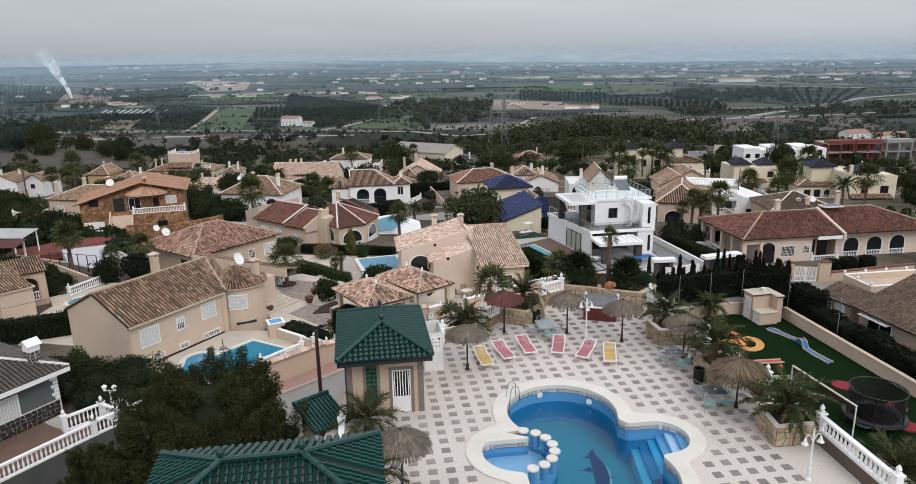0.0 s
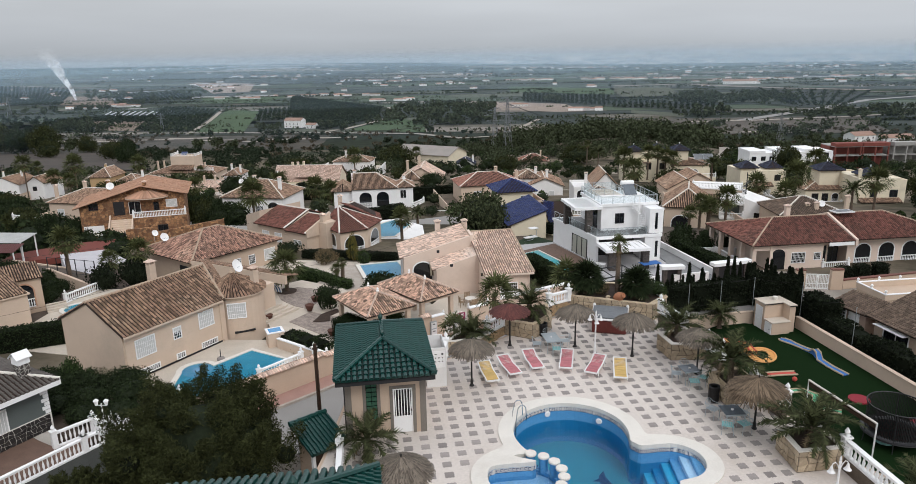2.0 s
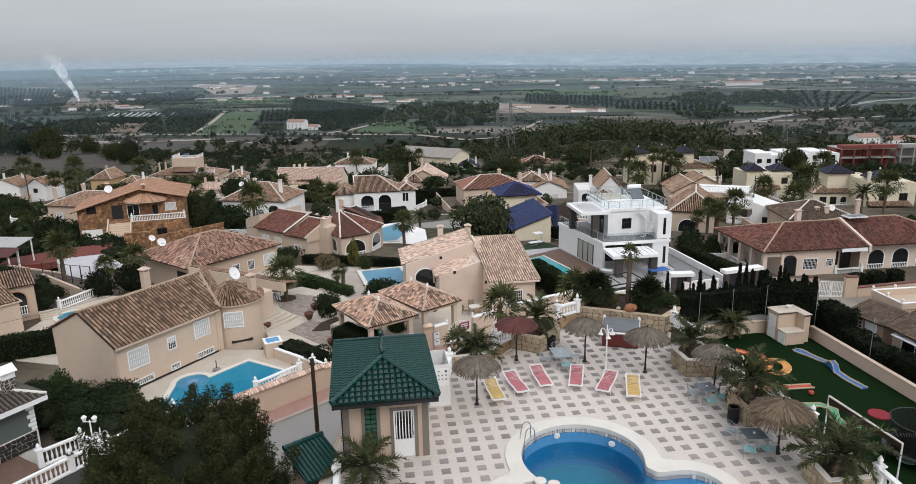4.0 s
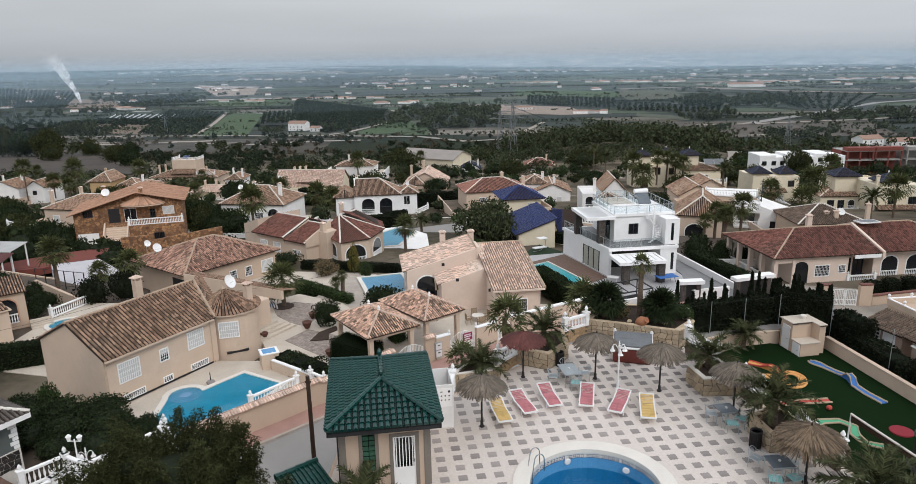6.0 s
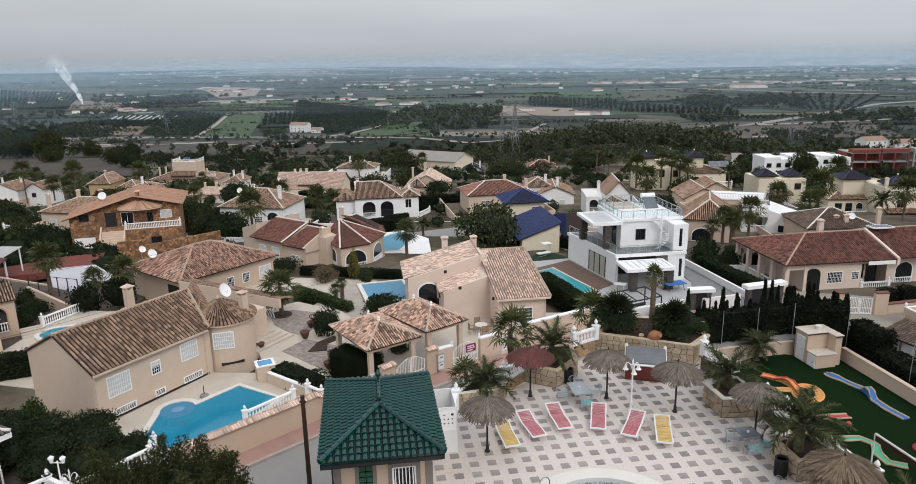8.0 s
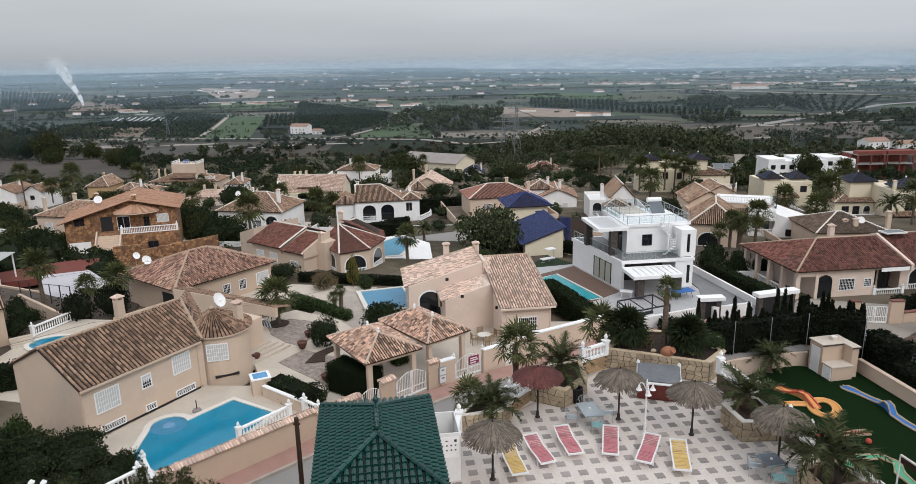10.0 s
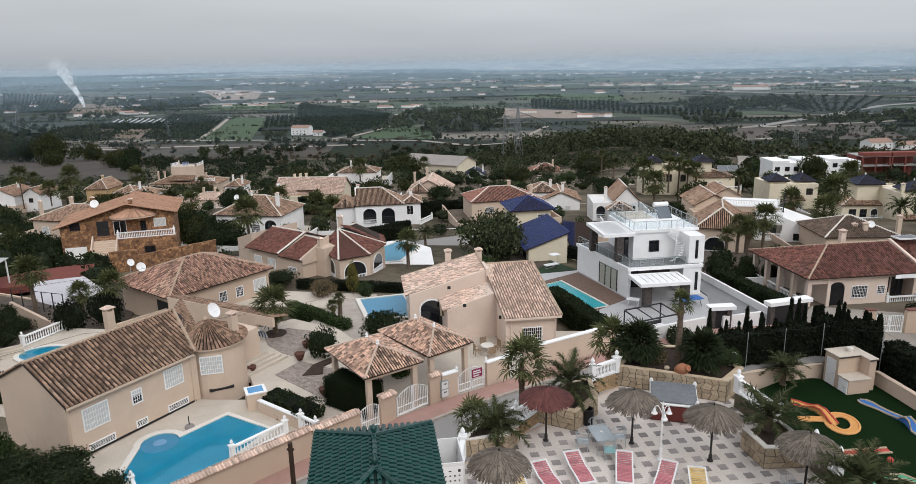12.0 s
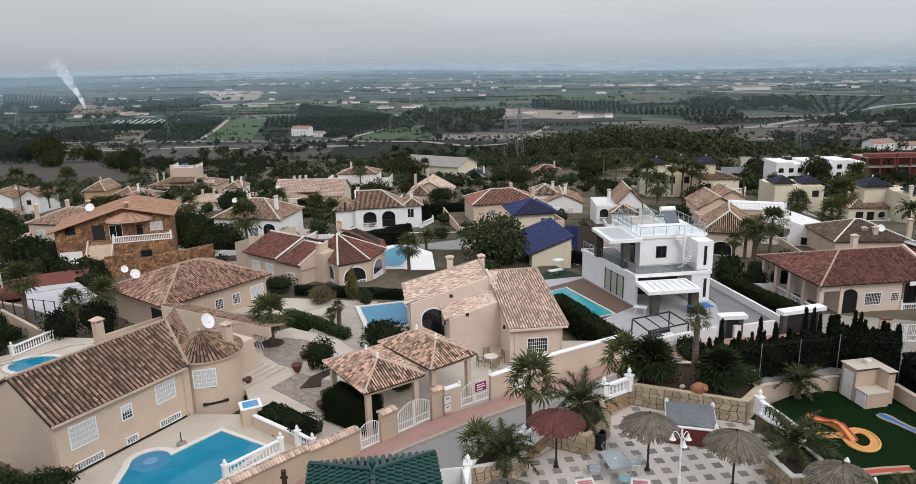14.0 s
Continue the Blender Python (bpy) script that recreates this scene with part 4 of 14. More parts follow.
def toothed():
    out = []
    for k in range(4):
        for j in range(6):
            a = -HALF + HALF * j / 3
            d = HALF + (0.022 if j % 2 else -0.012)
            p = ((a, -d), (d, a), (-a, d), (-d, -a))[k]
            out.append(p)
    return out


# ---------- stone facing ----------
def stone_face(parent, p0, p1, z0, z1, size=0.34, material=None, seed=1, out=-1):
    """Irregular flat stones on a wall face from p0 to p1; out: the side on which they sit."""
    rng = random.Random(seed)
    m, ln = frame_on(p0, p1)
    nx, nz = max(1, round(ln / size)), max(1, round((z1 - z0) / (size * 0.8)))
    grid = [[(ln * i / nx + (rng.uniform(-0.33, 0.33) * ln / nx if 0 < i < nx else 0) + (0.22 * (j % 2 - 0.5) * ln / nx if 0 < i < nx else 0),
              z0 + (z1 - z0) * j / nz + (rng.uniform(-0.3, 0.3) * (z1 - z0) / nz if 0 < j < nz else 0)) for i in range(nx + 1)] for j in range(nz + 1)]
    for j in range(nz):
        for i in range(nx):
            q = [grid[j][i], grid[j][i + 1], grid[j + 1][i + 1], grid[j + 1][i]]
            cx, cz = sum(a for a, b in q) / 4, sum(b for a, b in q) / 4
            k = 0.91
            r = [(cx + (a - cx) * k, cz + (b - cz) * k) for a, b in q]
            t = rng.uniform(0.02, 0.045) * out
            V = [(a, 0, b) for a, b in r] + [(cx + (a - cx) * 0.93, t, cz + (b - cz) * 0.93) for a, b in r]
            Fc = [(4, 5, 6, 7)] + [(e, (e + 1) % 4, 4 + (e + 1) % 4, 4 + e) for e in range(4)]
            if out > 0:
                Fc = [f[::-1] for f in Fc]
            part("stone", mesh_of("stone", V, Fc), material or CRAZY, parent, m=parent.matrix_basis.inverted() @ m)


BRICK_ME = {}


def brick_face(parent, p0, p1, z0, z1, w=0.34, h=0.125, out=-1):
    """Courses of long dressed stones on a low wall."""
    m, ln = frame_on(p0, p1)
    nz, nx = max(1, round((z1 - z0) / h)), max(1, round(ln / w))
    h, w = (z1 - z0) / nz, ln / nx
    key = (round(w, 3), round(h, 3), out)
    if key not in BRICK_ME:
        bm = bmesh.new()
        y0, y1 = (-0.03, 0.0) if out < 0 else (0.0, 0.03)
        box(bm, -w * 0.47, w * 0.47, y0, y1, h * 0.08, h * 0.93)
        me = bpy.data.meshes.new("stone")
        bm.to_mesh(me)
        bm.free()
        me.materials.append(BRICKY)
        BRICK_ME[key] = me
    for j in range(nz):
        for i in range(nx - (j % 2)):
            part("stone", BRICK_ME[key], None, parent, m=parent.matrix_basis.inverted() @ m @ Matrix.Translation((w * (i + 0.5 + 0.5 * (j % 2)), 0, z0 + h * j)))


def planter(pts, h, label, faces, seed):
    """A raised bed: thick walls round a plan outline, soil inside, stones on the faces that show."""
    pl = thing("planter", label, "planter", group="stone planters of the terrace")
    cx, cy = sum(p[0] for p in pts) / len(pts), sum(p[1] for p in pts) / len(pts)
    inner_ = []
    for x, y in pts:
        d = Vector((cx - x, cy - y))
        d = d * (0.26 / d.length)
        inner_.append((x + d.x, y + d.y))
    part("wall", ring_slab(pts, inner_, 0.0, h), MORTAR, pl)
    part("soil", slab(inner_, 0.0, h - 0.12), SOIL, pl)
    bm = ring_slab([(x + (x - cx) * 0.02, y + (y - cy) * 0.02) for x, y in pts], [(x + (cx - x) * 0.02, y + (cy - y) * 0.02) for x, y in inner_], h, h + 0.05)
    part("cap", bm, COPING if seed % 2 else CRAZY, pl)
    for k in faces:
        stone_face(pl, pts[k], pts[(k + 1) % len(pts)], 0.02, h, 0.36, seed=seed * 10 + k)
    return pl


P1 = [(-1.55, 35.45), (0.42, 35.95), (0.85, 36.75), (-0.35, 38.0)]
P2 = [(1.35, 38.7), (3.38, 37.75), (4.6, 39.25), (4.5, 41.3), (3.5, 40.9)]
R1 = [xy(17.05, 33.9), xy(17.1, 32.25), xy(19.0, 32.0), xy(19.0, 34.4)]
R2 = [xy(17.45, 28.85), xy(17.45, 27.15), xy(19.2, 27.15), xy(19.2, 29.2)]
R3 = [xy(17.6, 23.4), xy(17.4, 21.65), xy(19.35, 21.6), xy(19.5, 23.5)]
planter(P1, 0.80, "crazy-stone planter holding a bushy date palm", (0, 1, 2), 1)
planter(P2, 0.90, "crazy-stone corner planter holding a date palm", (0, 1, 2, 4), 2)
planter(R1, 0.90, "crazy-stone planter with trailing dry plants and a palm", (0, 1, 3), 3)
planter(R2, 0.85, "crazy-stone planter beside a black bin with a palm", (0, 1, 3), 4)
planter(R3, 0.90, "large crazy-stone planter with bark soil and a palm", (0, 1, 3), 5)
BED = [(5.95, 42.35), (7.5, 41.75), (10.9, 40.55), (12.1, 42.0), (11.7, 44.6), (7.6, 45.0)]
planter(BED, 1.08, "long raised bed behind the hot tub, faced with crazy stone", (0, 1, 2), 6)


def low_wall(p0, p1, h, rail=True, name="low_wall"):
    """A low wall of dressed yellow stone with a balustrade on top."""
    o = thing(name, "low wall of stacked yellow stone along the terrace edge", "wall", group="terrace edge walls")
    bm = bmesh.new()
    wall_line(bm, p0, p1, 0.24, 0.0, h)
    part("wall_core", bm, MORTAR, o)
    d = (Vector(p1) - Vector(p0)).normalized()
    k = Vector((d.y, -d.x)) * 0.122
    brick_face(o, Vector(p0) + k, Vector(p1) + k, 0.01, h)
    if rail:
        balustrade(p0, p1, h, h=0.72)


low_wall((0.75, 37.25), (1.75, 38.6), 0.55)
low_wall((4.62, 41.35), (5.95, 42.3), 0.75)
low_wall(xy(18.95, 34.5), xy(18.72, 37.25), 0.75)
low_wall(xy(19.1, 30.6), xy(19.0, 31.9), 0.6)
low_wall(xy(19.35, 25.5), xy(19.15, 27.8), 0.6)
low_wall(xy(19.2, 17.3), xy(19.4, 21.7), 0.55)
balustrade(xy(-0.45, 19.5), xy(-0.35, 25.6), 0.0, h=0.9)
balustrade(xy(4.85, 33.35), xy(5.3, 35.2), 0.0, h=0.9)

for u_ in (0, 1):
    pass

# pool shell, water and coping
pool = thing("swimming_pool", "half-filled blue mosaic swimming pool with rounded lobes", "pool")
N_ = len(POOL)
part("coping", ring_slab(POOL_OUT, POOL, -0.12, 0.06), COPING, pool, "broad rounded white coping")
bm = bmesh.new()
ga = [bm.verts.new((x, y, -0.12)) for x, y in POOL]
gb = [bm.verts.new((x, y, -1.95)) for x, y in POOL]
for i in range(N_):
    bm.faces.new((ga[i], ga[(i + 1) % N_], gb[(i + 1) % N_], gb[i]))
bmesh.ops.reverse_faces(bm, faces=bm.faces[:])
part("basin_wall", bm, POOLTILE, pool, "blue mosaic basin wall")
bm = bmesh.new()
bm.faces.new([bm.verts.new((x, y, -1.95)) for x, y in POOL])
part("basin_floor", bm, mat("teal_pool_floor", (0.10, 0.33, 0.40), 0.3, 0.15, 2, 40, 0.05), pool, "pale blue mosaic floor")
# tile band with a key pattern under the coping
bm = bmesh.new()
ring = []
for i in range(N_):
    a, b = Vector(POOL[i - 1]), Vector(POOL[(i + 1) % N_])
    d = (b - a).normalized()
    k = Vector(POOL[i]) + Vector((-d.y, d.x)) * 0.008
    ring.append(k)
ra = [bm.verts.new((p.x, p.y, -0.125)) for p in ring]
rb = [bm.verts.new((p.x, p.y, -0.33)) for p in ring]
for i in range(N_):
    bm.faces.new((rb[i], rb[(i + 1) % N_], ra[(i + 1) % N_], ra[i]))
part("tile_band", bm, COPING, pool, "white band of key-pattern tiles")
bm = bmesh.new()
acc = 0.0
for i in range(N_):
    a, b = ring[i], ring[(i + 1) % N_]
    ln = (b - a).length
    d = (b - a) / ln
    nrm = Vector((-d.y, d.x)) * 0.006
    s_ = -acc
    while s_ < ln:
        if s_ >= 0:
            for ds, dz0, dz1, wd in ((0.0, -0.31, -0.15, 0.025), (0.0, -0.18, -0.15, 0.12), (0.095, -0.27, -0.15, 0.025), (0.055, -0.27, -0.245, 0.05), (0.0, -0.325, -0.30, 0.16)):
                q0, q1 = a + d * (s_ + ds) + nrm, a + d * (s_ + ds + wd) + nrm
                vs = [bm.verts.new((q0.x, q0.y, dz0)), bm.verts.new((q1.x, q1.y, dz0)), bm.verts.new((q1.x, q1.y, dz1)), bm.verts.new((q0.x, q0.y, dz1))]
                bm.faces.new(vs)
        s_ += 0.165
    acc = ln - (s_ - 0.165)
tagged(part("key_pattern", bm, POOLDARK, pool, "dark blue key-pattern tiles"), kind="stuff")
bm = bmesh.new()
bm.faces.new([bm.verts.new((x, y, -0.82)) for x, y in POOL])
w_ = part("water", bm, WATER, pool, "clear blue water below its full level")
w_.visible_shadow = False
for i in range(6):
    x1 = 9.62 - 0.36 * i
    part("step", bx(x1 - 0.37, x1 + 0.02, 23.9, 26.75, -1.94, -0.28 - 0.2 * i, 0.02), POOLTILE_L if i % 2 else POOLTILE, pool, "blue mosaic pool step")
# round shallow basin fenced by stub columns
SPA = (2.33, 24.15)
bm = bmesh.new()
lathe(bm, [(1.60, -1.9), (1.60, -0.74)], 48, SPA)
part("shallow_basin", bm, POOLTILE_L, pool, "pale mosaic floor of a shallow round basin")
bm = bmesh.new()
k = 40
for r0, r1, z in ((1.36, 1.62, -0.52),):
    pa, pb, pc, pd = [], [], [], []
    for i in range(k + 1):
        th = radians(-72 + 168 * i / k)
        cs, sn = math.cos(th), math.sin(th)
        pa.append(bm.verts.new((SPA[0] + r0 * cs, SPA[1] + r0 * sn, -0.9)))
        pb.append(bm.verts.new((SPA[0] + r0 * cs, SPA[1] + r0 * sn, z)))
        pc.append(bm.verts.new((SPA[0] + r1 * cs, SPA[1] + r1 * sn, z)))
        pd.append(bm.verts.new((SPA[0] + r1 * cs, SPA[1] + r1 * sn, -1.9)))
    for i in range(k):
        for A_, B_ in ((pa, pb), (pb, pc), (pc, pd)):
            bm.faces.new((A_[i], A_[i + 1], B_[i + 1], B_[i]))
part("basin_curb", bm, POOLTILE, pool, "curved mosaic curb between the two basins")
bm = bmesh.new()
bm.faces.new([bm.verts.new((SPA[0] + 1.55 * math.cos(i * math.tau / 48), SPA[1] + 1.55 * math.sin(i * math.tau / 48), -0.56)) for i in range(48)])
w_ = part("shallow_water", bm, WATER_L, pool, "shallow clear water")
w_.visible_shadow = False
for i in range(8):
    th = radians(80 - 21.5 * i)
    c_ = (SPA[0] + 1.48 * math.cos(th), SPA[1] + 1.48 * math.sin(th))
    bm = bmesh.new()
    lathe(bm, [(0.185, -0.6), (0.185, 0.06)], 18, c_)
    col_ = part("stub_column", bm, POOLTILE, pool, "blue mosaic stub column", smooth=False)
    bm = bmesh.new()
    lathe(bm, [(0.20, 0.06), (0.235, 0.08), (0.245, 0.12), (0.235, 0.16), (0.19, 0.185)], 18, c_)
    part("cap", bm, COPING, col_, "round white cap")
# dark shape laid in the floor mosaic
bm = bmesh.new()
pale = bmesh.new()
top_, low_, edge_ = [], [], []
for i in range(15):
    t_ = i / 14
    w0 = 0.08 + 0.26 * math.sin(math.pi * min(1, 0.05 + 0.8 * t_))
    cx_, cy_ = 5.80 + 0.22 * math.sin(math.pi * t_ * 0.9), 27.2 - 3.0 * t_
    top_.append(bm.verts.new((cx_ - w0, cy_, -1.945)))
    low_.append(bm.verts.new((cx_ + w0, cy_, -1.945)))
    edge_.append((pale.verts.new((cx_ + w0, cy_, -1.944)), pale.verts.new((cx_ + w0 + 0.13 * t_, cy_, -1.944))))
for i in range(14):
    bm.faces.new((top_[i], low_[i], low_[i + 1], top_[i + 1]))
    if i > 4:
        pale.faces.new((edge_[i][0], edge_[i][1], edge_[i + 1][1], edge_[i + 1][0]))
for tip in (((5.35, 26.75), (5.75, 27.0), (5.75, 26.7)), ((5.95, 27.55), (5.72, 27.2), (5.98, 27.15)), ((5.2, 25.75), (5.62, 26.1), (5.66, 25.6)), ((6.65, 25.2), (6.2, 25.5), (6.25, 25.15))):
    bm.faces.new([bm.verts.new((*q, -1.944)) for q in tip])
part("floor_inlay", bm, POOLDARK, pool, "dark curved inlay in the floor mosaic")
part("pale_inlay", pale, COPING, pool, "pale edge of the floor inlay")
for x, y, z in ((2.10, 28.9, -0.62), (6.0, 29.45, -0.55), (9.35, 26.15, -0.5), (3.62, 29.85, -0.42)):
    bm = bmesh.new()
    lathe(bm, [(0.02, 0.0), (0.13, 0.0), (0.15, 0.03), (0.11, 0.06)], 16)
    v_ = Vector((4.9 - x, 26.5 - y, 0)).normalized()
    part("pool_lamp", bm, WPLASTIC, pool, "round white underwater lamp", m=Matrix.Translation((x, y, z)) @ v_.to_track_quat("Z", "Y").to_matrix().to_4x4())
# ladder
lad = thing("pool_ladder", "polished steel pool ladder on the white coping", "ladder", pose(2.0, 28.5, 0.05, 0, 0, 198))
for y in (-0.25, 0.25):
    bm = bmesh.new()
    pts = [(-0.5, y, 0.0), (-0.48, y, 0.45)] + [(-0.28 - 0.2 * math.cos(a), y, 0.55 + 0.24 * math.sin(a)) for a in np.linspace(0.3, math.pi - 0.3, 6)] + [(-0.05, y, 0.4), (0.0, y, 0.0), (0.02, y, -1.3)]
    path_tube(bm, pts, 0.022, 7)
    part("rail", bm, CHROME, lad)
for z in (-0.3, -0.6, -0.9, -1.2):
    bm = bmesh.new()
    box(bm, -0.03, 0.06, -0.25, 0.25, z, z + 0.03)
    part("rung", bm, CHROME, lad)


# ---------- sun shades ----------
def sunshade(label, thatch, pole_h=2.15, radius=1.15, rise=0.55, seed=3, fringe=0.16, strands=900):
    u = thing("thatched_parasol", label, "parasol", group="thatched parasols of the terrace")
    bm = bmesh.new()
    lathe(bm, [(0.12, 0), (0.12, 0.05), (0.075, 0.09), (0.07, 0.3), (0.045, 0.33), (0.042, pole_h + 0.4)], 9)
    part("pole", bm, BLACKPOLE, u, "dark round pole with a thicker foot")
    rng = random.Random(seed)
    V, Fc = [], []
    zt = pole_h + rise
    for ring_i, (ra_, rb_, n_) in enumerate(((0.0, 0.55, strands // 3), (0.28, 0.85, strands // 2), (0.55, 1.06, strands))):
        for i in range(n_):
            th = rng.uniform(0, math.tau)
            dth = rng.uniform(-0.09, 0.09)
            r0 = radius * (ra_ + rng.uniform(0, 0.1))
            r1 = radius * (rb_ + rng.uniform(-0.12, 0.10))
            if r0 < 0.03:
                r0 = 0.03

            def at(r, th_):
                k_ = r / radius
                return Vector((r * math.cos(th_), r * math.sin(th_), zt - rise * (k_ ** 1.25) - (fringe * (k_ - 1) * 5 if k_ > 1 else 0) + rng.uniform(-0.015, 0.045)))
            a, b = at(r0, th), at(r1, th + dth)
            s = Vector((-math.sin(th), math.cos(th), 0)) * rng.uniform(0.012, 0.028)
            k_ = len(V)
            V += [a - s * 0.5, a + s * 0.5, b + s, b - s]
            Fc.append((k_, k_ + 1, k_ + 2, k_ + 3))
    part("canopy", mesh_of("canopy", V, Fc), thatch, u, "canopy of bundled straw")
    bm = bmesh.new()
    n_ = 20
    apex = bm.verts.new((0, 0, zt - 0.06))
    rim = [bm.verts.new((radius * 0.93 * math.cos(i * math.tau / n_), radius * 0.93 * math.sin(i * math.tau / n_), pole_h - 0.02)) for i in range(n_)]
    mid = [bm.verts.new((radius * 0.5 * math.cos(i * math.tau / n_), radius * 0.5 * math.sin(i * math.tau / n_), zt - rise * 0.42 - 0.05)) for i in range(n_)]
    for i in range(n_):
        bm.faces.new((mid[i], mid[(i + 1) % n_], apex))
        bm.faces.new((rim[i], rim[(i + 1) % n_], mid[(i + 1) % n_], mid[i]))
    part("lining", bm, thatch, u)
    bm = bmesh.new()
    lathe(bm, [(0.03, zt - 0.02), (0.035, zt + 0.1), (0.012, zt + 0.14)], 7)
    part("tip", bm, BLACKPOLE, u)
    for i in range(8):
        th = i * math.tau / 8
        bm = bmesh.new()
        tube(bm, (0.04 * math.cos(th), 0.04 * math.sin(th), zt - 0.15), (radius * 0.9 * math.cos(th), radius * 0.9 * math.sin(th), pole_h - 0.03), 0.012, 0.012, 5)
        part("rib", bm, WOODPOLE, u)
    return u


shade_a = sunshade("grey weathered straw parasol on a dark pole", THATCH, 2.05, 1.04, 0.46, 3)
shade_a.matrix_basis = pose(0.0, 31.9, 0, 0, 0, 20)
for x, y, rz, sc in ((5.73, 36.75, 80, 1.0), (8.68, 35.45, 160, 0.98), (11.55, 33.3, 240, 1.0), (-2.2, 21.5, 300, 1.02)):
    copy_thing(shade_a, pose(x, y, 0, 0, 0, rz))
shade_b = sunshade("red-brown wicker parasol on a dark pole", THATCH_RED, 2.1, 1.05, 0.40, 5, 0.05, 1100)
shade_b.matrix_basis = pose(2.05, 36.9, 0)
shade_c = sunshade("shaggy tan palm-leaf parasol on a dark pole", THATCH_TAN, 1.95, 1.25, 0.5, 9, 0.4, 700)
shade_c.matrix_basis = pose(12.5, 27.9, 0)


# ---------- loungers ----------
def lounger(label, fabric):
    """Head towards +y, feet at the origin."""
    o = thing("sun_lounger", label, "sun lounger", group="sun loungers by the pool")
    bm = bmesh.new()
    L, W = 1.95, 0.64

    def zof(y):
        return 0.30 + (0.0 if y < 1.15 else (y - 1.15) * 0.26) + 0.03 * math.sin(min(y, 1.2) * 2.6)
    for x in (-W / 2, W / 2):
        ys = [L * i / 8 for i in range(9)]
        for a, b in zip(ys, ys[1:]):
            vs = [bm.verts.new(c) for c in ((x - 0.03, a, zof(a) - 0.05), (x + 0.03, a, zof(a) - 0.05), (x + 0.03, b, zof(b) - 0.05), (x - 0.03, b, zof(b) - 0.05), (x - 0.03, a, zof(a)), (x + 0.03, a, zof(a)), (x + 0.03, b, zof(b)), (x - 0.03, b, zof(b)))]
            for f in ((4, 5, 6, 7), (3, 2, 1, 0), (0, 4, 7, 3), (1, 2, 6, 5)):
                bm.faces.new([vs[i] for i in f])
    for y in (0.0, L):
        box(bm, -W / 2 - 0.03, W / 2 + 0.03, y - 0.035, y + 0.035, zof(y) - 0.055, zof(y) + 0.005)
    part("frame", bm, WPLASTIC, o, "white plastic frame")
    n_ = 20
    for i in range(n_):
        y = 0.06 + (L - 0.12) * (i + 0.5) / n_
        part("slat", bx(-W / 2 + 0.03, W / 2 - 0.03, y - 0.033, y + 0.033, zof(y) - 0.012, zof(y) + 0.006), fabric, o)
    for y, dy in ((0.42, -0.12), (1.5, 0.12)):
        for x in (-W / 2, W / 2):
            bm = bmesh.new()
            tube(bm, (x, y, 0.28), (x * 1.06, y + dy, 0.0), 0.03, 0.026, 6)
            part("leg", bm, WPLASTIC, o)
    return o


red_l = lounger("white plastic sun lounger with faded red slats", REDFAB)
yel_l = lounger("white plastic sun lounger with faded yellow slats", YELFAB)


def along(foot, head):
    return pose(foot[0], foot[1], 0, 0, 0, math.degrees(math.atan2(head[1] - foot[1], head[0] - foot[0])) - 90)


yel_l.matrix_basis = along((1.08, 31.9), (0.57, 33.8))
copy_thing(yel_l, along((7.49, 32.3), (7.8, 34.4)))
red_l.matrix_basis = along((2.25, 32.72), (1.5, 34.75))
for f_, h_ in (((3.43, 33.4), (2.93, 35.45)), ((4.84, 33.4), (5.16, 35.4)), ((6.06, 32.85), (6.9, 34.85))):
    copy_thing(red_l, along(f_, h_))


# ---------- tables, chairs, lamps, bins ----------
def cafe_chair(label, seat_mat):
    o = thing("terrace_chair", label, "chair", group="chairs round the terrace tables")
    for x in (-0.24, 0.24):
        for y in (-0.22, 0.22):
            bm = bmesh.new()
            tube(bm, (x, y, 0), (x * 0.92, y * 0.92, 0.44), 0.013, 0.013, 6)
            part("leg", bm, ALU, o)
        bm = bmesh.new()
        path_tube(bm, [(x, -0.22, 0.44), (x, -0.24, 0.64), (x, 0.2, 0.66)], 0.014, 6)
        part("armrest", bm, ALU, o)
    bm = bmesh.new()
    path_tube(bm, [(0.27 * math.cos(a), 0.2 + 0.1 * math.sin(a), 0.62 + 0.2 * math.sin(a)) for a in np.linspace(0, math.pi, 9)], 0.014, 6)
    part("back_frame", bm, ALU, o)
    part("seat", bx(-0.24, 0.24, -0.23, 0.23, 0.43, 0.455, 0.008), seat_mat, o)
    for i in range(5):
        x = -0.18 + 0.09 * i
        bm = bmesh.new()
        tube(bm, (x, 0.22, 0.46), (x * 0.9, 0.27, 0.80 - 0.5 * abs(x)), 0.009, 0.009, 5)
        part("back_slat", bm, ALU, o)
    return o


chair_g = cafe_chair("grey aluminium terrace chair at a table", ALU)
chair_g.matrix_basis = pose(4.25, 37.25, 0, 0, 0, 8)
chair_b = cafe_chair("aluminium terrace chair with an aqua seat", AQUA)
chair_b.matrix_basis = pose(4.6, 35.5, 0, 0, 0, 180)
for x, y, rz in ((3.55, 36.2, 85), (5.15, 36.6, -80)):
    copy_thing(chair_g, pose(x, y, 0, 0, 0, rz))
for x, y, rz in ((10.95, 31.65, 175), (11.5, 32.1, 235), (11.2, 27.5, 165), (11.95, 27.6, 200)):
    copy_thing(chair_b, pose(x, y, 0, 0, 0, rz))
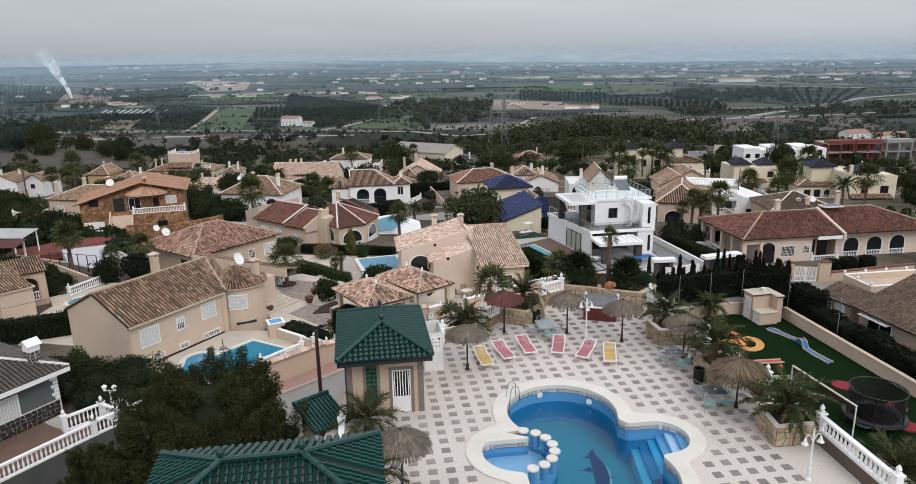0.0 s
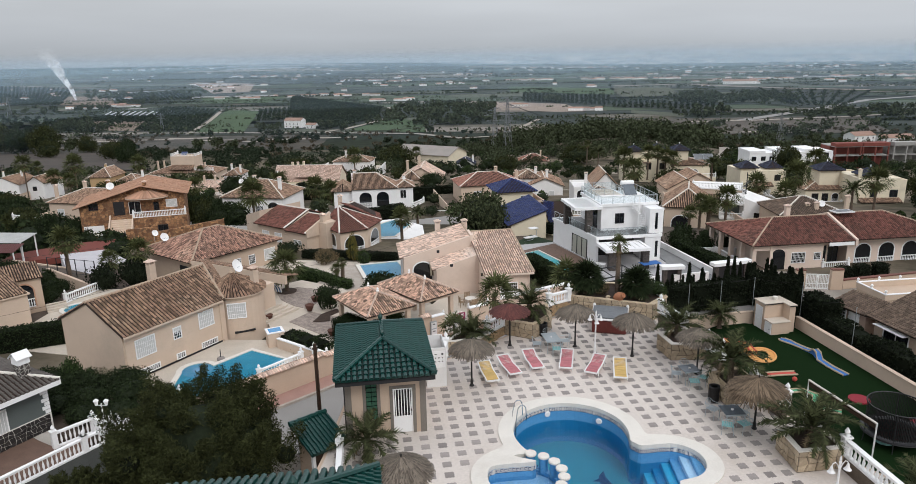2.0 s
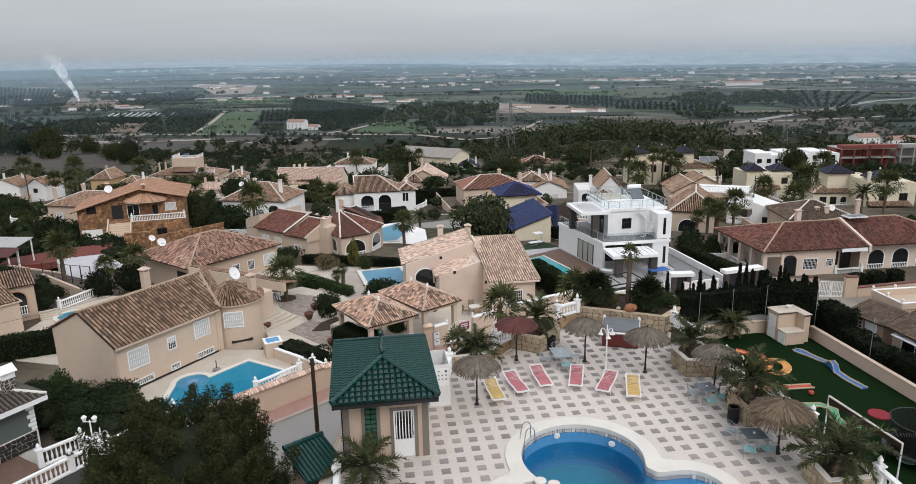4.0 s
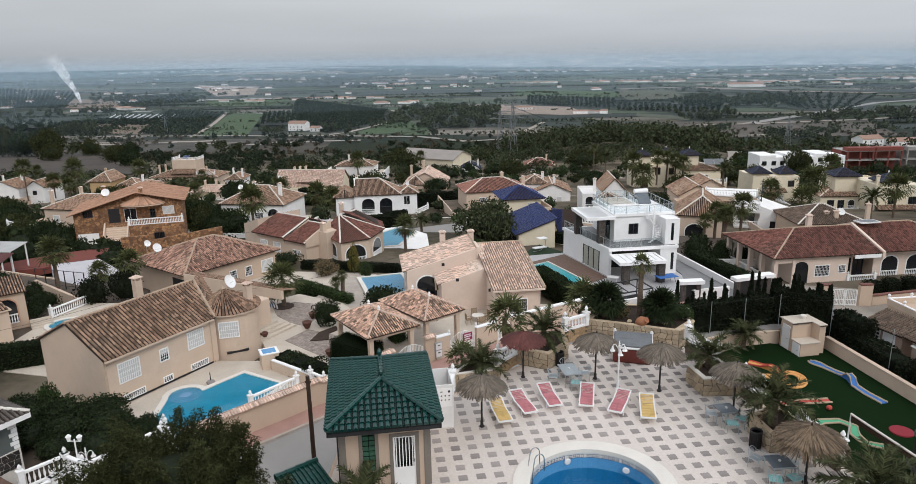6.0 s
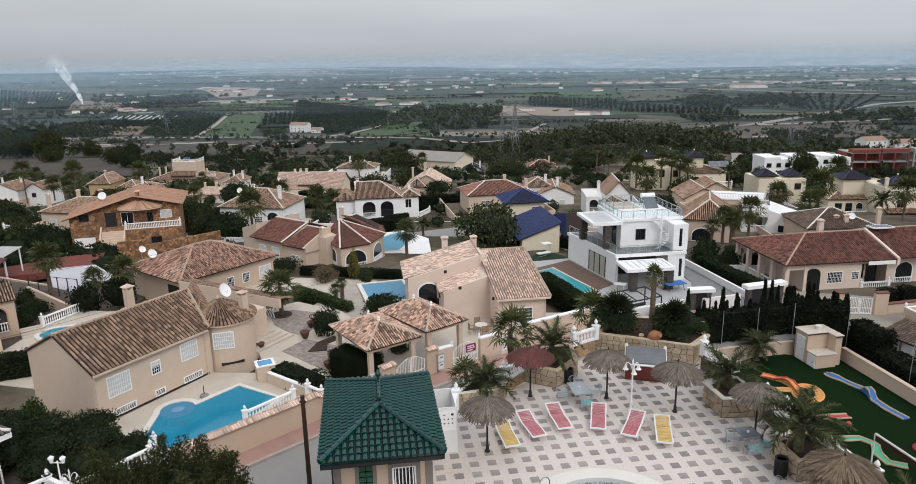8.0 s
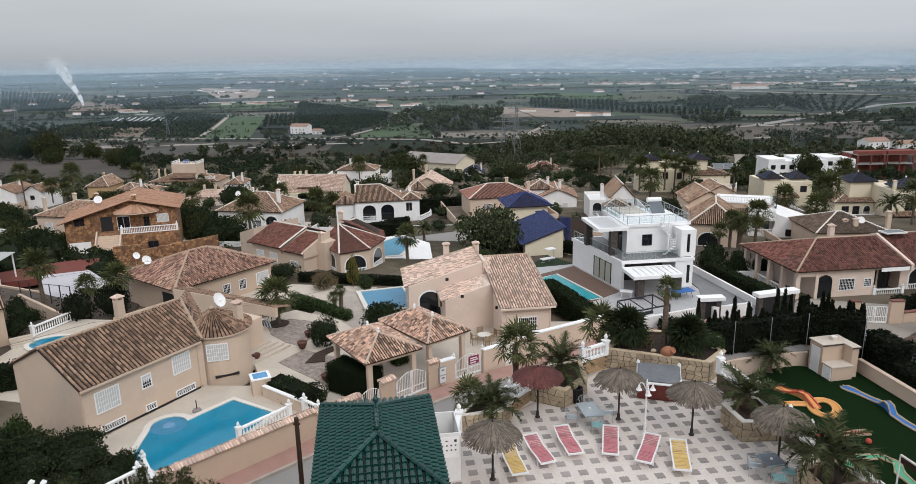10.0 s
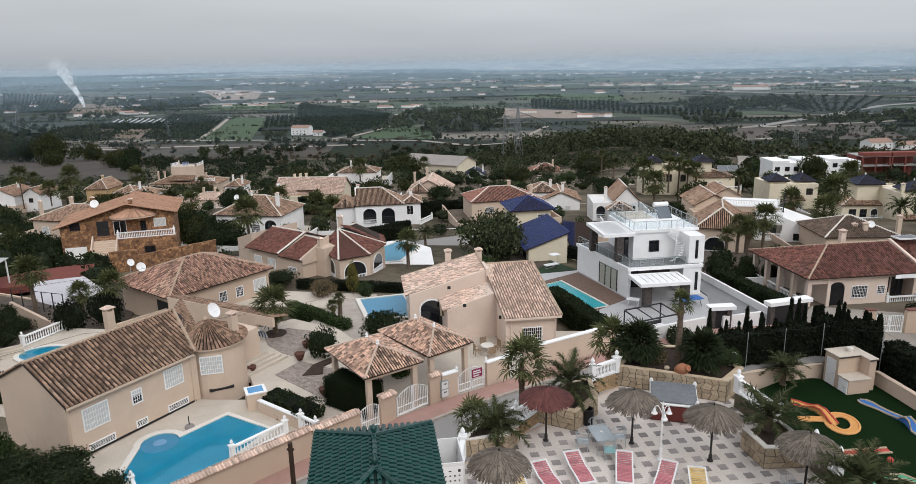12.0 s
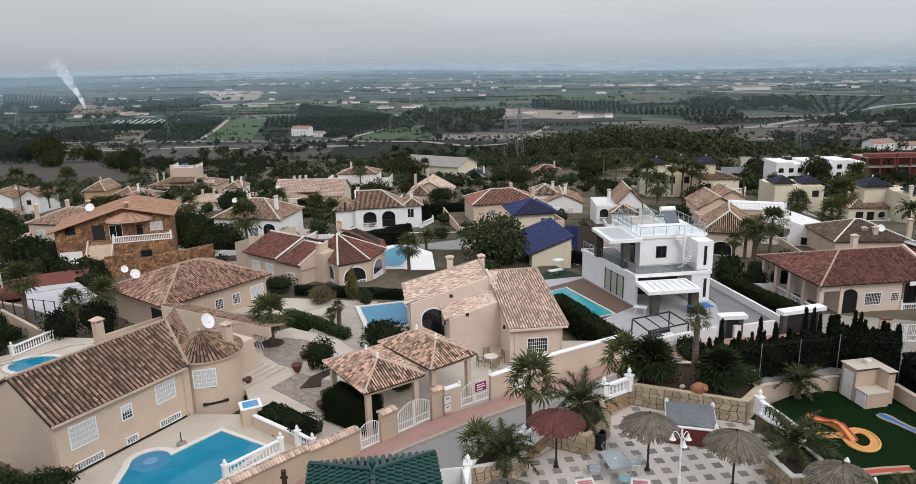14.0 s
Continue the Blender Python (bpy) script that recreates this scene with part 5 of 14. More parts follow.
for x, y, rz in ((10.3, 32.5, 80), (10.9, 33.1, 10), (11.0, 28.9, 40), (12.2, 28.6, -60)):
    copy_thing(chair_g, pose(x, y, 0, 0, 0, rz))


def table(label, w, d, top, m):
    o = thing("terrace_table", label, "table", m, "terrace tables")
    part("tabletop", bx(-w / 2, w / 2, -d / 2, d / 2, 0.71, 0.74, 0.01), top, o)
    for y in (-d / 2, d / 2):
        part("rim", bx(-w / 2, w / 2, y - 0.02, y + 0.02, 0.69, 0.745), ALU, o)
    for x in (-w / 2 + 0.06, w / 2 - 0.06):
        for y in (-d / 2 + 0.06, d / 2 - 0.06):
            bm = bmesh.new()
            tube(bm, (x, y, 0), (x, y, 0.71), 0.018, 0.018, 6)
            part("leg", bm, ALU, o)
    bm = bmesh.new()
    lathe(bm, [(0.05, 0.74), (0.055, 0.80), (0.03, 0.81)], 10)
    a = part("ashtray", bm, WPLASTIC, None, m=m)
    tagged(a, "small white ashtray on a terrace table", "ashtray")


table("grey glass-topped aluminium table by a parasol", 0.85, 1.25, ALU, pose(4.35, 36.35, 0, 0, 0, 12))
table("dark glass-topped aluminium table", 0.85, 0.85, TABLETOP, pose(10.9, 32.4, 0, 0, 0, 12))
table("dark square glass-topped aluminium table under a parasol", 0.9, 0.9, TABLETOP, pose(11.6, 28.2, 0, 0, 0, 5))


def lamp_post(label, m, arms, h=2.35):
    o = thing("lamp_post", label, "lamp post", m, "white lamp posts of the terrace")
    bm = bmesh.new()
    lathe(bm, [(0.13, 0), (0.13, 0.06), (0.07, 0.12), (0.065, 0.5), (0.085, 0.52), (0.045, 0.58), (0.036, h), (0.06, h + 0.03), (0.03, h + 0.1), (0.045, h + 0.16), (0.01, h + 0.3)], 10)
    part("post", bm, WPLASTIC, o)
    for i in range(arms):
        th = i * math.tau / arms
        cs, sn = math.cos(th), math.sin(th)
        bm = bmesh.new()
        path_tube(bm, [(cs * r, sn * r, h + z) for r, z in ((0.03, -0.22), (0.1, -0.05), (0.2, 0.06), (0.3, 0.03), (0.34, -0.08))], 0.018, 6)
        arm = part("arm", bm, WPLASTIC, o)
        bm = bmesh.new()
        lathe(bm, [(0.03, h - 0.06), (0.05, h - 0.12), (0.075, h - 0.22), (0.14, h - 0.30), (0.135, h - 0.31), (0.05, h - 0.2)], 12, (cs * 0.34, sn * 0.34))
        part("shade", bm, WPLASTIC, arm, "white bell-shaped lamp shade")


lamp_post("white lamp post with three bell shades", pose(6.66, 35.5, 0, 0, 0, 30), 3)
lamp_post("white lamp post with two bell shades", pose(13.3, 22.3, 0, 0, 0, 15), 2, 1.9)


def litter_bin(m, label):
    o = thing("litter_bin", label, "bin", m, "black bins of the terrace")
    bm = bmesh.new()
    lathe(bm, [(0.20, 0.0), (0.21, 0.05), (0.23, 0.72)], 16)
    part("body", bm, BLACKPOLE, o)
    bm = bmesh.new()
    lathe(bm, [(0.23, 0.72), (0.25, 0.73), (0.25, 0.80), (0.20, 0.80), (0.19, 0.6)], 16)
    part("rim", bm, DARKFRAME, o)
    for i in range(16):
        th = i * math.tau / 16
        part("stave", bx(-0.02, 0.02, -0.012, 0.012, 0.05, 0.7), BLACKPOLE, o, m=Matrix.Translation((0.235 * math.cos(th), 0.235 * math.sin(th), 0)) @ Matrix.Rotation(th + math.pi / 2, 4, "Z"))


litter_bin(pose(4.05, 38.35, 0), "black slatted litter bin beside a stone planter")
litter_bin(pose(11.5, 30.4, 0), "black slatted litter bin beside a stone planter")

# hot tub
tub = thing("hot_tub", "hot tub with a grey cover and mahogany side panels", "hot tub", pose(8.15, 39.6, 0, 0, 0, -12))
part("body", bx(-1.0, 1.0, -1.02, 1.02, 0.0, 0.80, 0.06), TUBRED, tub, "dark red panelled body")
part("shell_rim", bx(-1.07, 1.07, -1.09, 1.09, 0.80, 0.93, 0.05), WPLASTIC, tub, "white acrylic rim")
for y0, y1 in ((-1.03, -0.02), (0.02, 1.03)):
    part("cover", bx(-1.02, 1.02, y0, y1, 0.931, 1.02, 0.03), TUBCOVER, tub, "weathered grey folding cover")
for i in range(9):
    part("panel_board", bx(-0.98 + 0.22 * i, -0.79 + 0.22 * i, -1.035, -1.015, 0.05, 0.76), TUBRED, tub)
for x, y in ((-1.0, 1.0), (1.0, 1.0), (1.0, -1.0)):
    bm = bmesh.new()
    lathe(bm, [(0.08, 0.92), (0.1, 1.02), (0.07, 1.12), (0.04, 1.15)], 9, (x, y))
    part("headrest", bm, WPLASTIC, tub)


# ---------- the hut with the green roof ----------
def hut():
    m = T(1.66, 29.7)
    h = thing("pool_house", "small rendered pool house with a green glazed tile roof", "hut", m)
    x0, x1, y0, y1 = -1.72, 1.72, -2.3, 2.3
    # front wall with a door and a narrow window cut through it
    for a, b, z0, z1 in ((x0, -0.86, 0, 3.1), (-0.86, -0.38, 0, 0.75), (-0.86, -0.38, 2.75, 3.1), (-0.38, 0.30, 0, 3.1), (0.30, 1.16, 2.18, 3.1), (1.16, x1, 0, 3.1)):
        part("wall", bx(a, b, y0, y0 + 0.2, z0, z1), BUFF, h, "buff rendered wall")
    for a, b, c, d in ((x0, x0 + 0.2, y0 + 0.2, y1), (x1 - 0.2, x1, y0 + 0.2, y1), (x0 + 0.2, x1 - 0.2, y1 - 0.2, y1)):
        part("wall", bx(a, b, c, d, 0, 3.1), BUFF, h, "buff rendered wall")
    grey = mat("grey_brown_quoin", (0.20, 0.175, 0.15), 0.9, 0.12, 1, 20, 0.2)
    for a, b, z0, z1 in ((x0 - 0.02, x0 + 0.24, 0, 3.1), (x1 - 0.24, x1 + 0.02, 0, 3.1), (0.16, 0.30, 0, 2.32), (1.16, 1.30, 0, 2.32), (0.30, 1.16, 2.18, 2.32), (-1.0, -0.86, 0.6, 2.9), (-0.38, -0.24, 0.6, 2.9), (-0.86, -0.38, 2.75, 2.9), (-0.86, -0.38, 0.6, 0.75), (x0 + 0.24, x1 - 0.24, 2.95, 3.1)):
        part("trim_band", bx(a, b, y0 - 0.03, y0 - 0.002, z0, z1), grey, h, "grey-brown painted band")
    for y in (y0, y1 - 0.26):
        part("trim_band", bx(x1 + 0.002, x1 + 0.03, y, y + 0.26, 0, 3.1), grey, h, "grey-brown painted band")
    # Solid dark block; the shade of the inside is its colour.
    part("room", bx(x0 + 0.21, x1 - 0.21, y0 + 0.9, y1 - 0.21, 0, 3.05), DARKFRAME, h, "near-black block standing for the dim interior")
    d = part("door", bx(0.30, 1.16, y0 + 0.03, y0 + 0.08, 0.02, 0.82, 0.01), WHITE, h, "white barred metal door")
    bm = bmesh.new()
    box(bm, 0.30, 0.37, y0 + 0.03, y0 + 0.08, 0.82, 2.18)
    box(bm, 1.09, 1.16, y0 + 0.03, y0 + 0.08, 0.82, 2.18)
    box(bm, 0.37, 1.09, y0 + 0.03, y0 + 0.08, 2.10, 2.18)
    part("door_frame", bm, WHITE, d)
    for i in range(6):
        x = 0.42 + 0.124 * i
        part("bar", bx(x - 0.02, x + 0.02, y0 + 0.035, y0 + 0.075, 0.82, 2.10), WHITE, d)
    bm = bmesh.new()
    tube(bm, (1.1, y0 - 0.02, 1.05), (1.1, y0 - 0.02, 1.2), 0.015)
    part("handle", bm, CHROME, d)
    part("door_panel", bx(0.33, 1.13, y0 + 0.3, y0 + 0.32, 0.8, 2.1), GLASS, d)
    w = part("window", bx(-0.86, -0.38, y0 + 0.10, y0 + 0.12, 0.75, 2.75), GLASS, h, "narrow window with green glass slats")
    greenglass = mat("green_glass_block", (0.05, 0.13, 0.085), 0.2, 0.2, 3, 20, 0.05)
    for i in range(9):
        for k in range(2):
            part("glass_block", bx(-0.85 + 0.24 * k, -0.63 + 0.24 * k, y0 + 0.03, y0 + 0.095, 0.78 + 0.22 * i, 0.95 + 0.22 * i, 0.01), greenglass, w)
    bm = bmesh.new()
    tube(bm, (-0.12, y0 - 0.08, 2.83), (0.05, y0 - 0.08, 2.83), 0.05, 0.05, 8)
    box(bm, -0.06, 0.0, y0 - 0.07, y0, 2.80, 2.86)
    part("wall_lamp", bm, WPLASTIC, h, "small white wall lamp")
    bm = bmesh.new()
    tube(bm, (x0 - 0.05, y0 - 0.06, 0), (x0 - 0.05, y0 - 0.06, 3.05), 0.03, 0.03, 7)
    part("downpipe", bm, DARKFRAME, h)
    # roof
    ex0, ex1, ey0, ey1, ze, rise = -2.08, 2.08, -3.35, 2.72, 3.22, 0.86
    ps, hips = hip_polys(ex0, ex1, ey0, ey1, ze, rise)
    bm = bmesh.new()
    for p in ps:
        roof_under(bm, p, 0.10)
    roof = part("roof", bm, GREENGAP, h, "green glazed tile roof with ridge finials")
    bm = bmesh.new()
    for a, b, c, d_ in ((ex0, ex1, ey0, ey0 + 0.06), (ex0, ex1, ey1 - 0.06, ey1), (ex0, ex0 + 0.06, ey0, ey1), (ex1 - 0.06, ex1, ey0, ey1)):
        box(bm, a, b, c, d_, ze - 0.24, ze - 0.04)
    part("fascia", bm, DARKFRAME, roof, "dark fascia board")
    part("soffit", bx(ex0 + 0.07, ex1 - 0.07, ey0 + 0.07, ey1 - 0.07, ze - 0.20, ze - 0.16), grey, roof)
    order = sorted(ps, key=lambda p: sum(q[1] for q in p) / len(p))
    put, rest = 0, []
    for p in order:
        spots, e, s, nrm, ww = tile_field(p, 0.235, 0.27)
        me = tile_piece(ww, 0.27)
        me.materials.append(TILE_GREEN)
        rot = Matrix((e, s, nrm)).transposed().to_4x4()
        for q, ln in spots:
            if put < 300 and ln > 0.2:
                part("roof_tile", me, None, roof, m=Matrix.Translation(q) @ rot @ Matrix.Diagonal((1, ln / 0.3024, 1, 1)))
                put += 1
            else:
                rest.append((q, ln, e, s, nrm, ww))
    V, Fc = [], []
    for q, ln, e, s, nrm, ww in rest:
        k0 = len(V)
        r = ww * 0.45
        for end, rr, up in ((0, r, 0.05), (ln, r * 0.84, 0.0)):
            for j in range(5):
                th = math.pi * j / 4
                V.append(q + s * end + e * (-math.cos(th) * rr) + nrm * (math.sin(th) * rr * 1.05 + up - (0.05 if j in (0, 4) else 0)))
        for j in range(4):
            Fc.append((k0 + j, k0 + j + 1, k0 + 6 + j, k0 + 5 + j))
        Fc.append(tuple(range(k0 + 4, k0 - 1, -1)))
    tagged(part("roof_tiles", mesh_of("roof_tiles", V, Fc), TILE_GREEN, roof), kind="stuff")
    for a, b in hips:
        bm = bmesh.new()
        ridge_caps(bm, Vector(a) + Vector((0, 0, 0.08)), Vector(b) + Vector((0, 0, 0.08)), 0.10, 0.3)
        part("ridge", bm, TILE_GREEN, roof)
    for y in (ey0 + 2.08, ey1 - 2.08):
        bm = bmesh.new()
        z = ze + rise + 0.1
        lathe(bm, [(0.09, z), (0.10, z + 0.05), (0.05, z + 0.09), (0.11, z + 0.2), (0.10, z + 0.28), (0.015, z + 0.42)], 10, (0, y))
        part("finial", bm, TILE_GREEN, roof, "green ball finial")


hut()


def near_roof():
    """The larger green-roofed building close by, of which the roof shows."""
    m = T(-2.05, 15.3)
    h = thing("bar_building", "low rendered building with a green glazed tile roof", "building", m)
    part("wall", bx(-2.7, 2.7, -1.7, 1.7, 0.0, 4.75), BUFF, h)
    ps, hips = hip_polys(-3.15, 3.15, -2.1, 2.1, 4.85, 0.86)
    bm = bmesh.new()
    for p in ps:
        roof_under(bm, p, 0.12)
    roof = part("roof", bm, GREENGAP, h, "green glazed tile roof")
    order = sorted(ps, key=lambda p: -sum(q[1] for q in p) / len(p))
    for n_, p in enumerate(order):
        spots, e, s, nrm, ww = tile_field(p, 0.235, 0.27)
        if n_ == 0:
            me = tile_piece(ww, 0.27)
            me.materials.append(TILE_GREEN)
            rot = Matrix((e, s, nrm)).transposed().to_4x4()
            for q, ln in spots:
                part("roof_tile", me, None, roof, m=Matrix.Translation(q) @ rot @ Matrix.Diagonal((1, ln / 0.3024, 1, 1)))
    tagged(part("roof_tiles", tiles_mesh("roof_tiles", order[1:], 0.235, 0.27, 4), TILE_GREEN, roof), kind="stuff")
    for a, b in hips:
        bm = bmesh.new()
        ridge_caps(bm, Vector(a) + Vector((0, 0, 0.08)), Vector(b) + Vector((0, 0, 0.08)), 0.10, 0.3)
        part("ridge", bm, TILE_GREEN, roof)
    for x in (-1.05, 1.05):
        bm = bmesh.new()
        z = 5.8
        lathe(bm, [(0.09, z), (0.10, z + 0.05), (0.05, z + 0.09), (0.12, z + 0.2), (0.11, z + 0.28), (0.015, z + 0.42)], 10, (x, 0))
        part("finial", bm, TILE_GREEN, roof, "green ball finial")


near_roof()

# white changing enclosure with picture signs
enc = thing("shower_enclosure", "white open-topped shower enclosure with small picture signs", "enclosure", T(4.35, 31.5))
for a, b, c, d in ((-0.5, 0.5, 0.0, 0.05), (0.45, 0.5, 0.06, 1.75), (-0.5, -0.45, 0.06, 1.75), (-0.44, 0.44, 1.7, 1.75)):
    part("panel", bx(a, b, c, d, 0.0, 2.1), WPLASTIC, enc, "white panel")
part("floor_tray", bx(-0.44, 0.44, 0.06, 1.69, 0.0, 0.05), WPLASTIC, enc)
sgn = part("sign", bx(-0.46, 0.44, -0.012, -0.003, 1.05, 1.95), WHITE, enc, "white sign with rows of black pictograms")
for r_ in range(3):
    for k_ in range(5):
        w2 = 0.03 if r_ else 0.05
        if r_ == 0 and k_ not in (0, 2, 4):
            continue
        part("pictogram", bx(-0.38 + 0.17 * k_ - w2, -0.38 + 0.17 * k_ + w2, -0.018, -0.012, 1.78 - 0.2 * r_ - w2 * (0.4 if k_ == 2 and not r_ else 1), 1.78 - 0.2 * r_ + w2 * (0.4 if k_ == 2 and not r_ else 1)), DARKFRAME, sgn)

# meter hut with a small green roof, below the terrace by the street
mh = thing("meter_hut", "little hut with a green tile roof and white door jamb", "hut", T(-1.3, 27.3, -2.2, 32))
part("wall", bx(-0.62, 0.62, -0.72, 0.72, -4.4, 2.35), BUFF, mh)
part("jamb", bx(-0.75, -0.63, -0.8, -0.6, 0.0, 2.3), WHITE, mh, "white jamb")
part("front", bx(-0.6, 0.6, -0.76, -0.73, 0.0, 2.2), WOODPOLE, mh, "dark timber door")
ps_ = [[(-0.9, -1.0, 2.4), (0.9, -1.0, 2.4), (0.9, 0.9, 3.0), (-0.9, 0.9, 3.0)]]
add_roof(mh, ps_, [((-0.9, 0.9, 3.0), (0.9, 0.9, 3.0))], TILE_GREEN, TILE_GREEN, 0.22, 0.27, TILE_GREEN)
# ---------- houses ----------
def chimney(h, x, y, z0, z1, material):
    bm = bmesh.new()
    box(bm, x - 0.28, x + 0.28, y - 0.24, y + 0.24, z0, z1 - 0.32)
    for a in (-0.22, 0.22):
        for b in (-0.18, 0.18):
            box(bm, x + a - 0.06, x + a + 0.06, y + b - 0.06, y + b + 0.06, z1 - 0.32, z1 - 0.08)
    c = part("chimney", bm, material, h)
    bm = bmesh.new()
    ps, hp = hip_polys(x - 0.38, x + 0.38, y - 0.34, y + 0.34, z1 - 0.08, 0.2)
    for p in ps:
        roof_under(bm, p, 0.05)
    part("chimney_cap", bm, TILE_PINK, c)




def arch_opening(h, m, w, hh, depth=0.9, rail=True, mat_in=None):
    """A round-headed opening on a wall: flat dark sheet for its shade, railed with balusters."""
    bm = arch_prism(w, hh, w * 0.42, depth)
    bm2 = bmesh.new()
    pts = [(-w / 2 - 0.12, 0), (-w / 2 - 0.12, hh - w * 0.42)] + [((w / 2 + 0.12) * math.cos(math.pi * (1 - i / 10)), hh - w * 0.42 + (w * 0.42 + 0.12) * math.sin(math.pi * i / 10)) for i in range(1, 10)] + [(w / 2 + 0.12, hh - w * 0.42), (w / 2 + 0.12, 0)]
    inn = [(-w / 2, 0), (-w / 2, hh - w * 0.42)] + [(w / 2 * math.cos(math.pi * (1 - i / 10)), hh - w * 0.42 + w * 0.42 * math.sin(math.pi * i / 10)) for i in range(1, 10)] + [(w / 2, hh - w * 0.42), (w / 2, 0)]
    A_ = [bm2.verts.new((x, -0.05, z)) for x, z in pts]
    B_ = [bm2.verts.new((x, -0.05, z)) for x, z in inn]
    C_ = [bm2.verts.new((x, 0.02, z)) for x, z in pts]
    D_ = [bm2.verts.new((x, 0.02, z)) for x, z in inn]
    for i in range(len(pts) - 1):
        bm2.faces.new((A_[i], B_[i], B_[i + 1], A_[i + 1]))
        bm2.faces.new((C_[i], A_[i], A_[i + 1], C_[i + 1]))
        bm2.faces.new((B_[i], D_[i], D_[i + 1], B_[i + 1]))
    a = part("arch", bm2, mat_in or WHITE, h, m=m)
    # No recess is cut; this dark face stands for the shade inside.
    bm3 = bmesh.new()
    f = bm3.faces.new([bm3.verts.new((x, -0.012, z)) for x, z in inn])
    part("opening", bm3, GLASS, a, "flat dark sheet standing for a shaded arch")
    bm.free()
    if rail:
        bm = bmesh.new()
        box(bm, -w / 2, w / 2, -0.10, -0.02, 0.78, 0.86)
        box(bm, -w / 2, w / 2, -0.10, -0.02, 0.0, 0.08)
        part("rail", bm, WHITE, a)
        n = max(3, round(w / 0.2))
        for i in range(n):
            part("baluster", baluster_mesh(0.7), None, a, m=Matrix.Translation((-w / 2 + w * (i + 0.5) / n, -0.06, 0.08)))


def shed_polys(u0, u1, v0, v1, zl, zr, zf=None):
    """One roof plane rising along x from zl to zr, eave at the low side."""
    if zl < zr:
        return [[(u0, v1, zl), (u0, v0, zl), (u1, v0, zr), (u1, v1, zr)]]
    return [[(u1, v0, zr), (u1, v1, zr), (u0, v1, zl), (u0, v0, zl)]]


def wall_poly(pts, thick=None):
    """A closed solid from a list of (x, y, z0, z1) corners: walls with their own top heights."""
    bm = bmesh.new()
    lo = [bm.verts.new((x, y, a)) for x, y, a, b in pts]
    hi = [bm.verts.new((x, y, b)) for x, y, a, b in pts]
    n = len(pts)
    for i in range(n):
        bm.faces.new((lo[i], lo[(i + 1) % n], hi[(i + 1) % n], hi[i]))
    bm.faces.new(hi)
    return bm


def satellite_dish(m, label="white satellite dish on a bracket", r=0.45):
    o = thing("satellite_dish", label, "satellite dish", m, "satellite dishes on roofs")
    bm = bmesh.new()
    lathe(bm, [(0.02, 0.0), (r * 0.5, 0.04), (r * 0.85, 0.13), (r, 0.2), (r * 0.97, 0.2), (r * 0.8, 0.14), (0.03, 0.03)], 16)
    part("dish", bm, WHITE, o, m=pose(0, -0.1, 0.75, 62, 0, 0))
    bm = bmesh.new()
    tube(bm, (0, 0, -0.3), (0, 0, 0.75), 0.03)
    tube(bm, (0, -0.1, 0.6), (0, -0.55, 0.85), 0.015)
    part("bracket", bm, ALU, o)
    return o


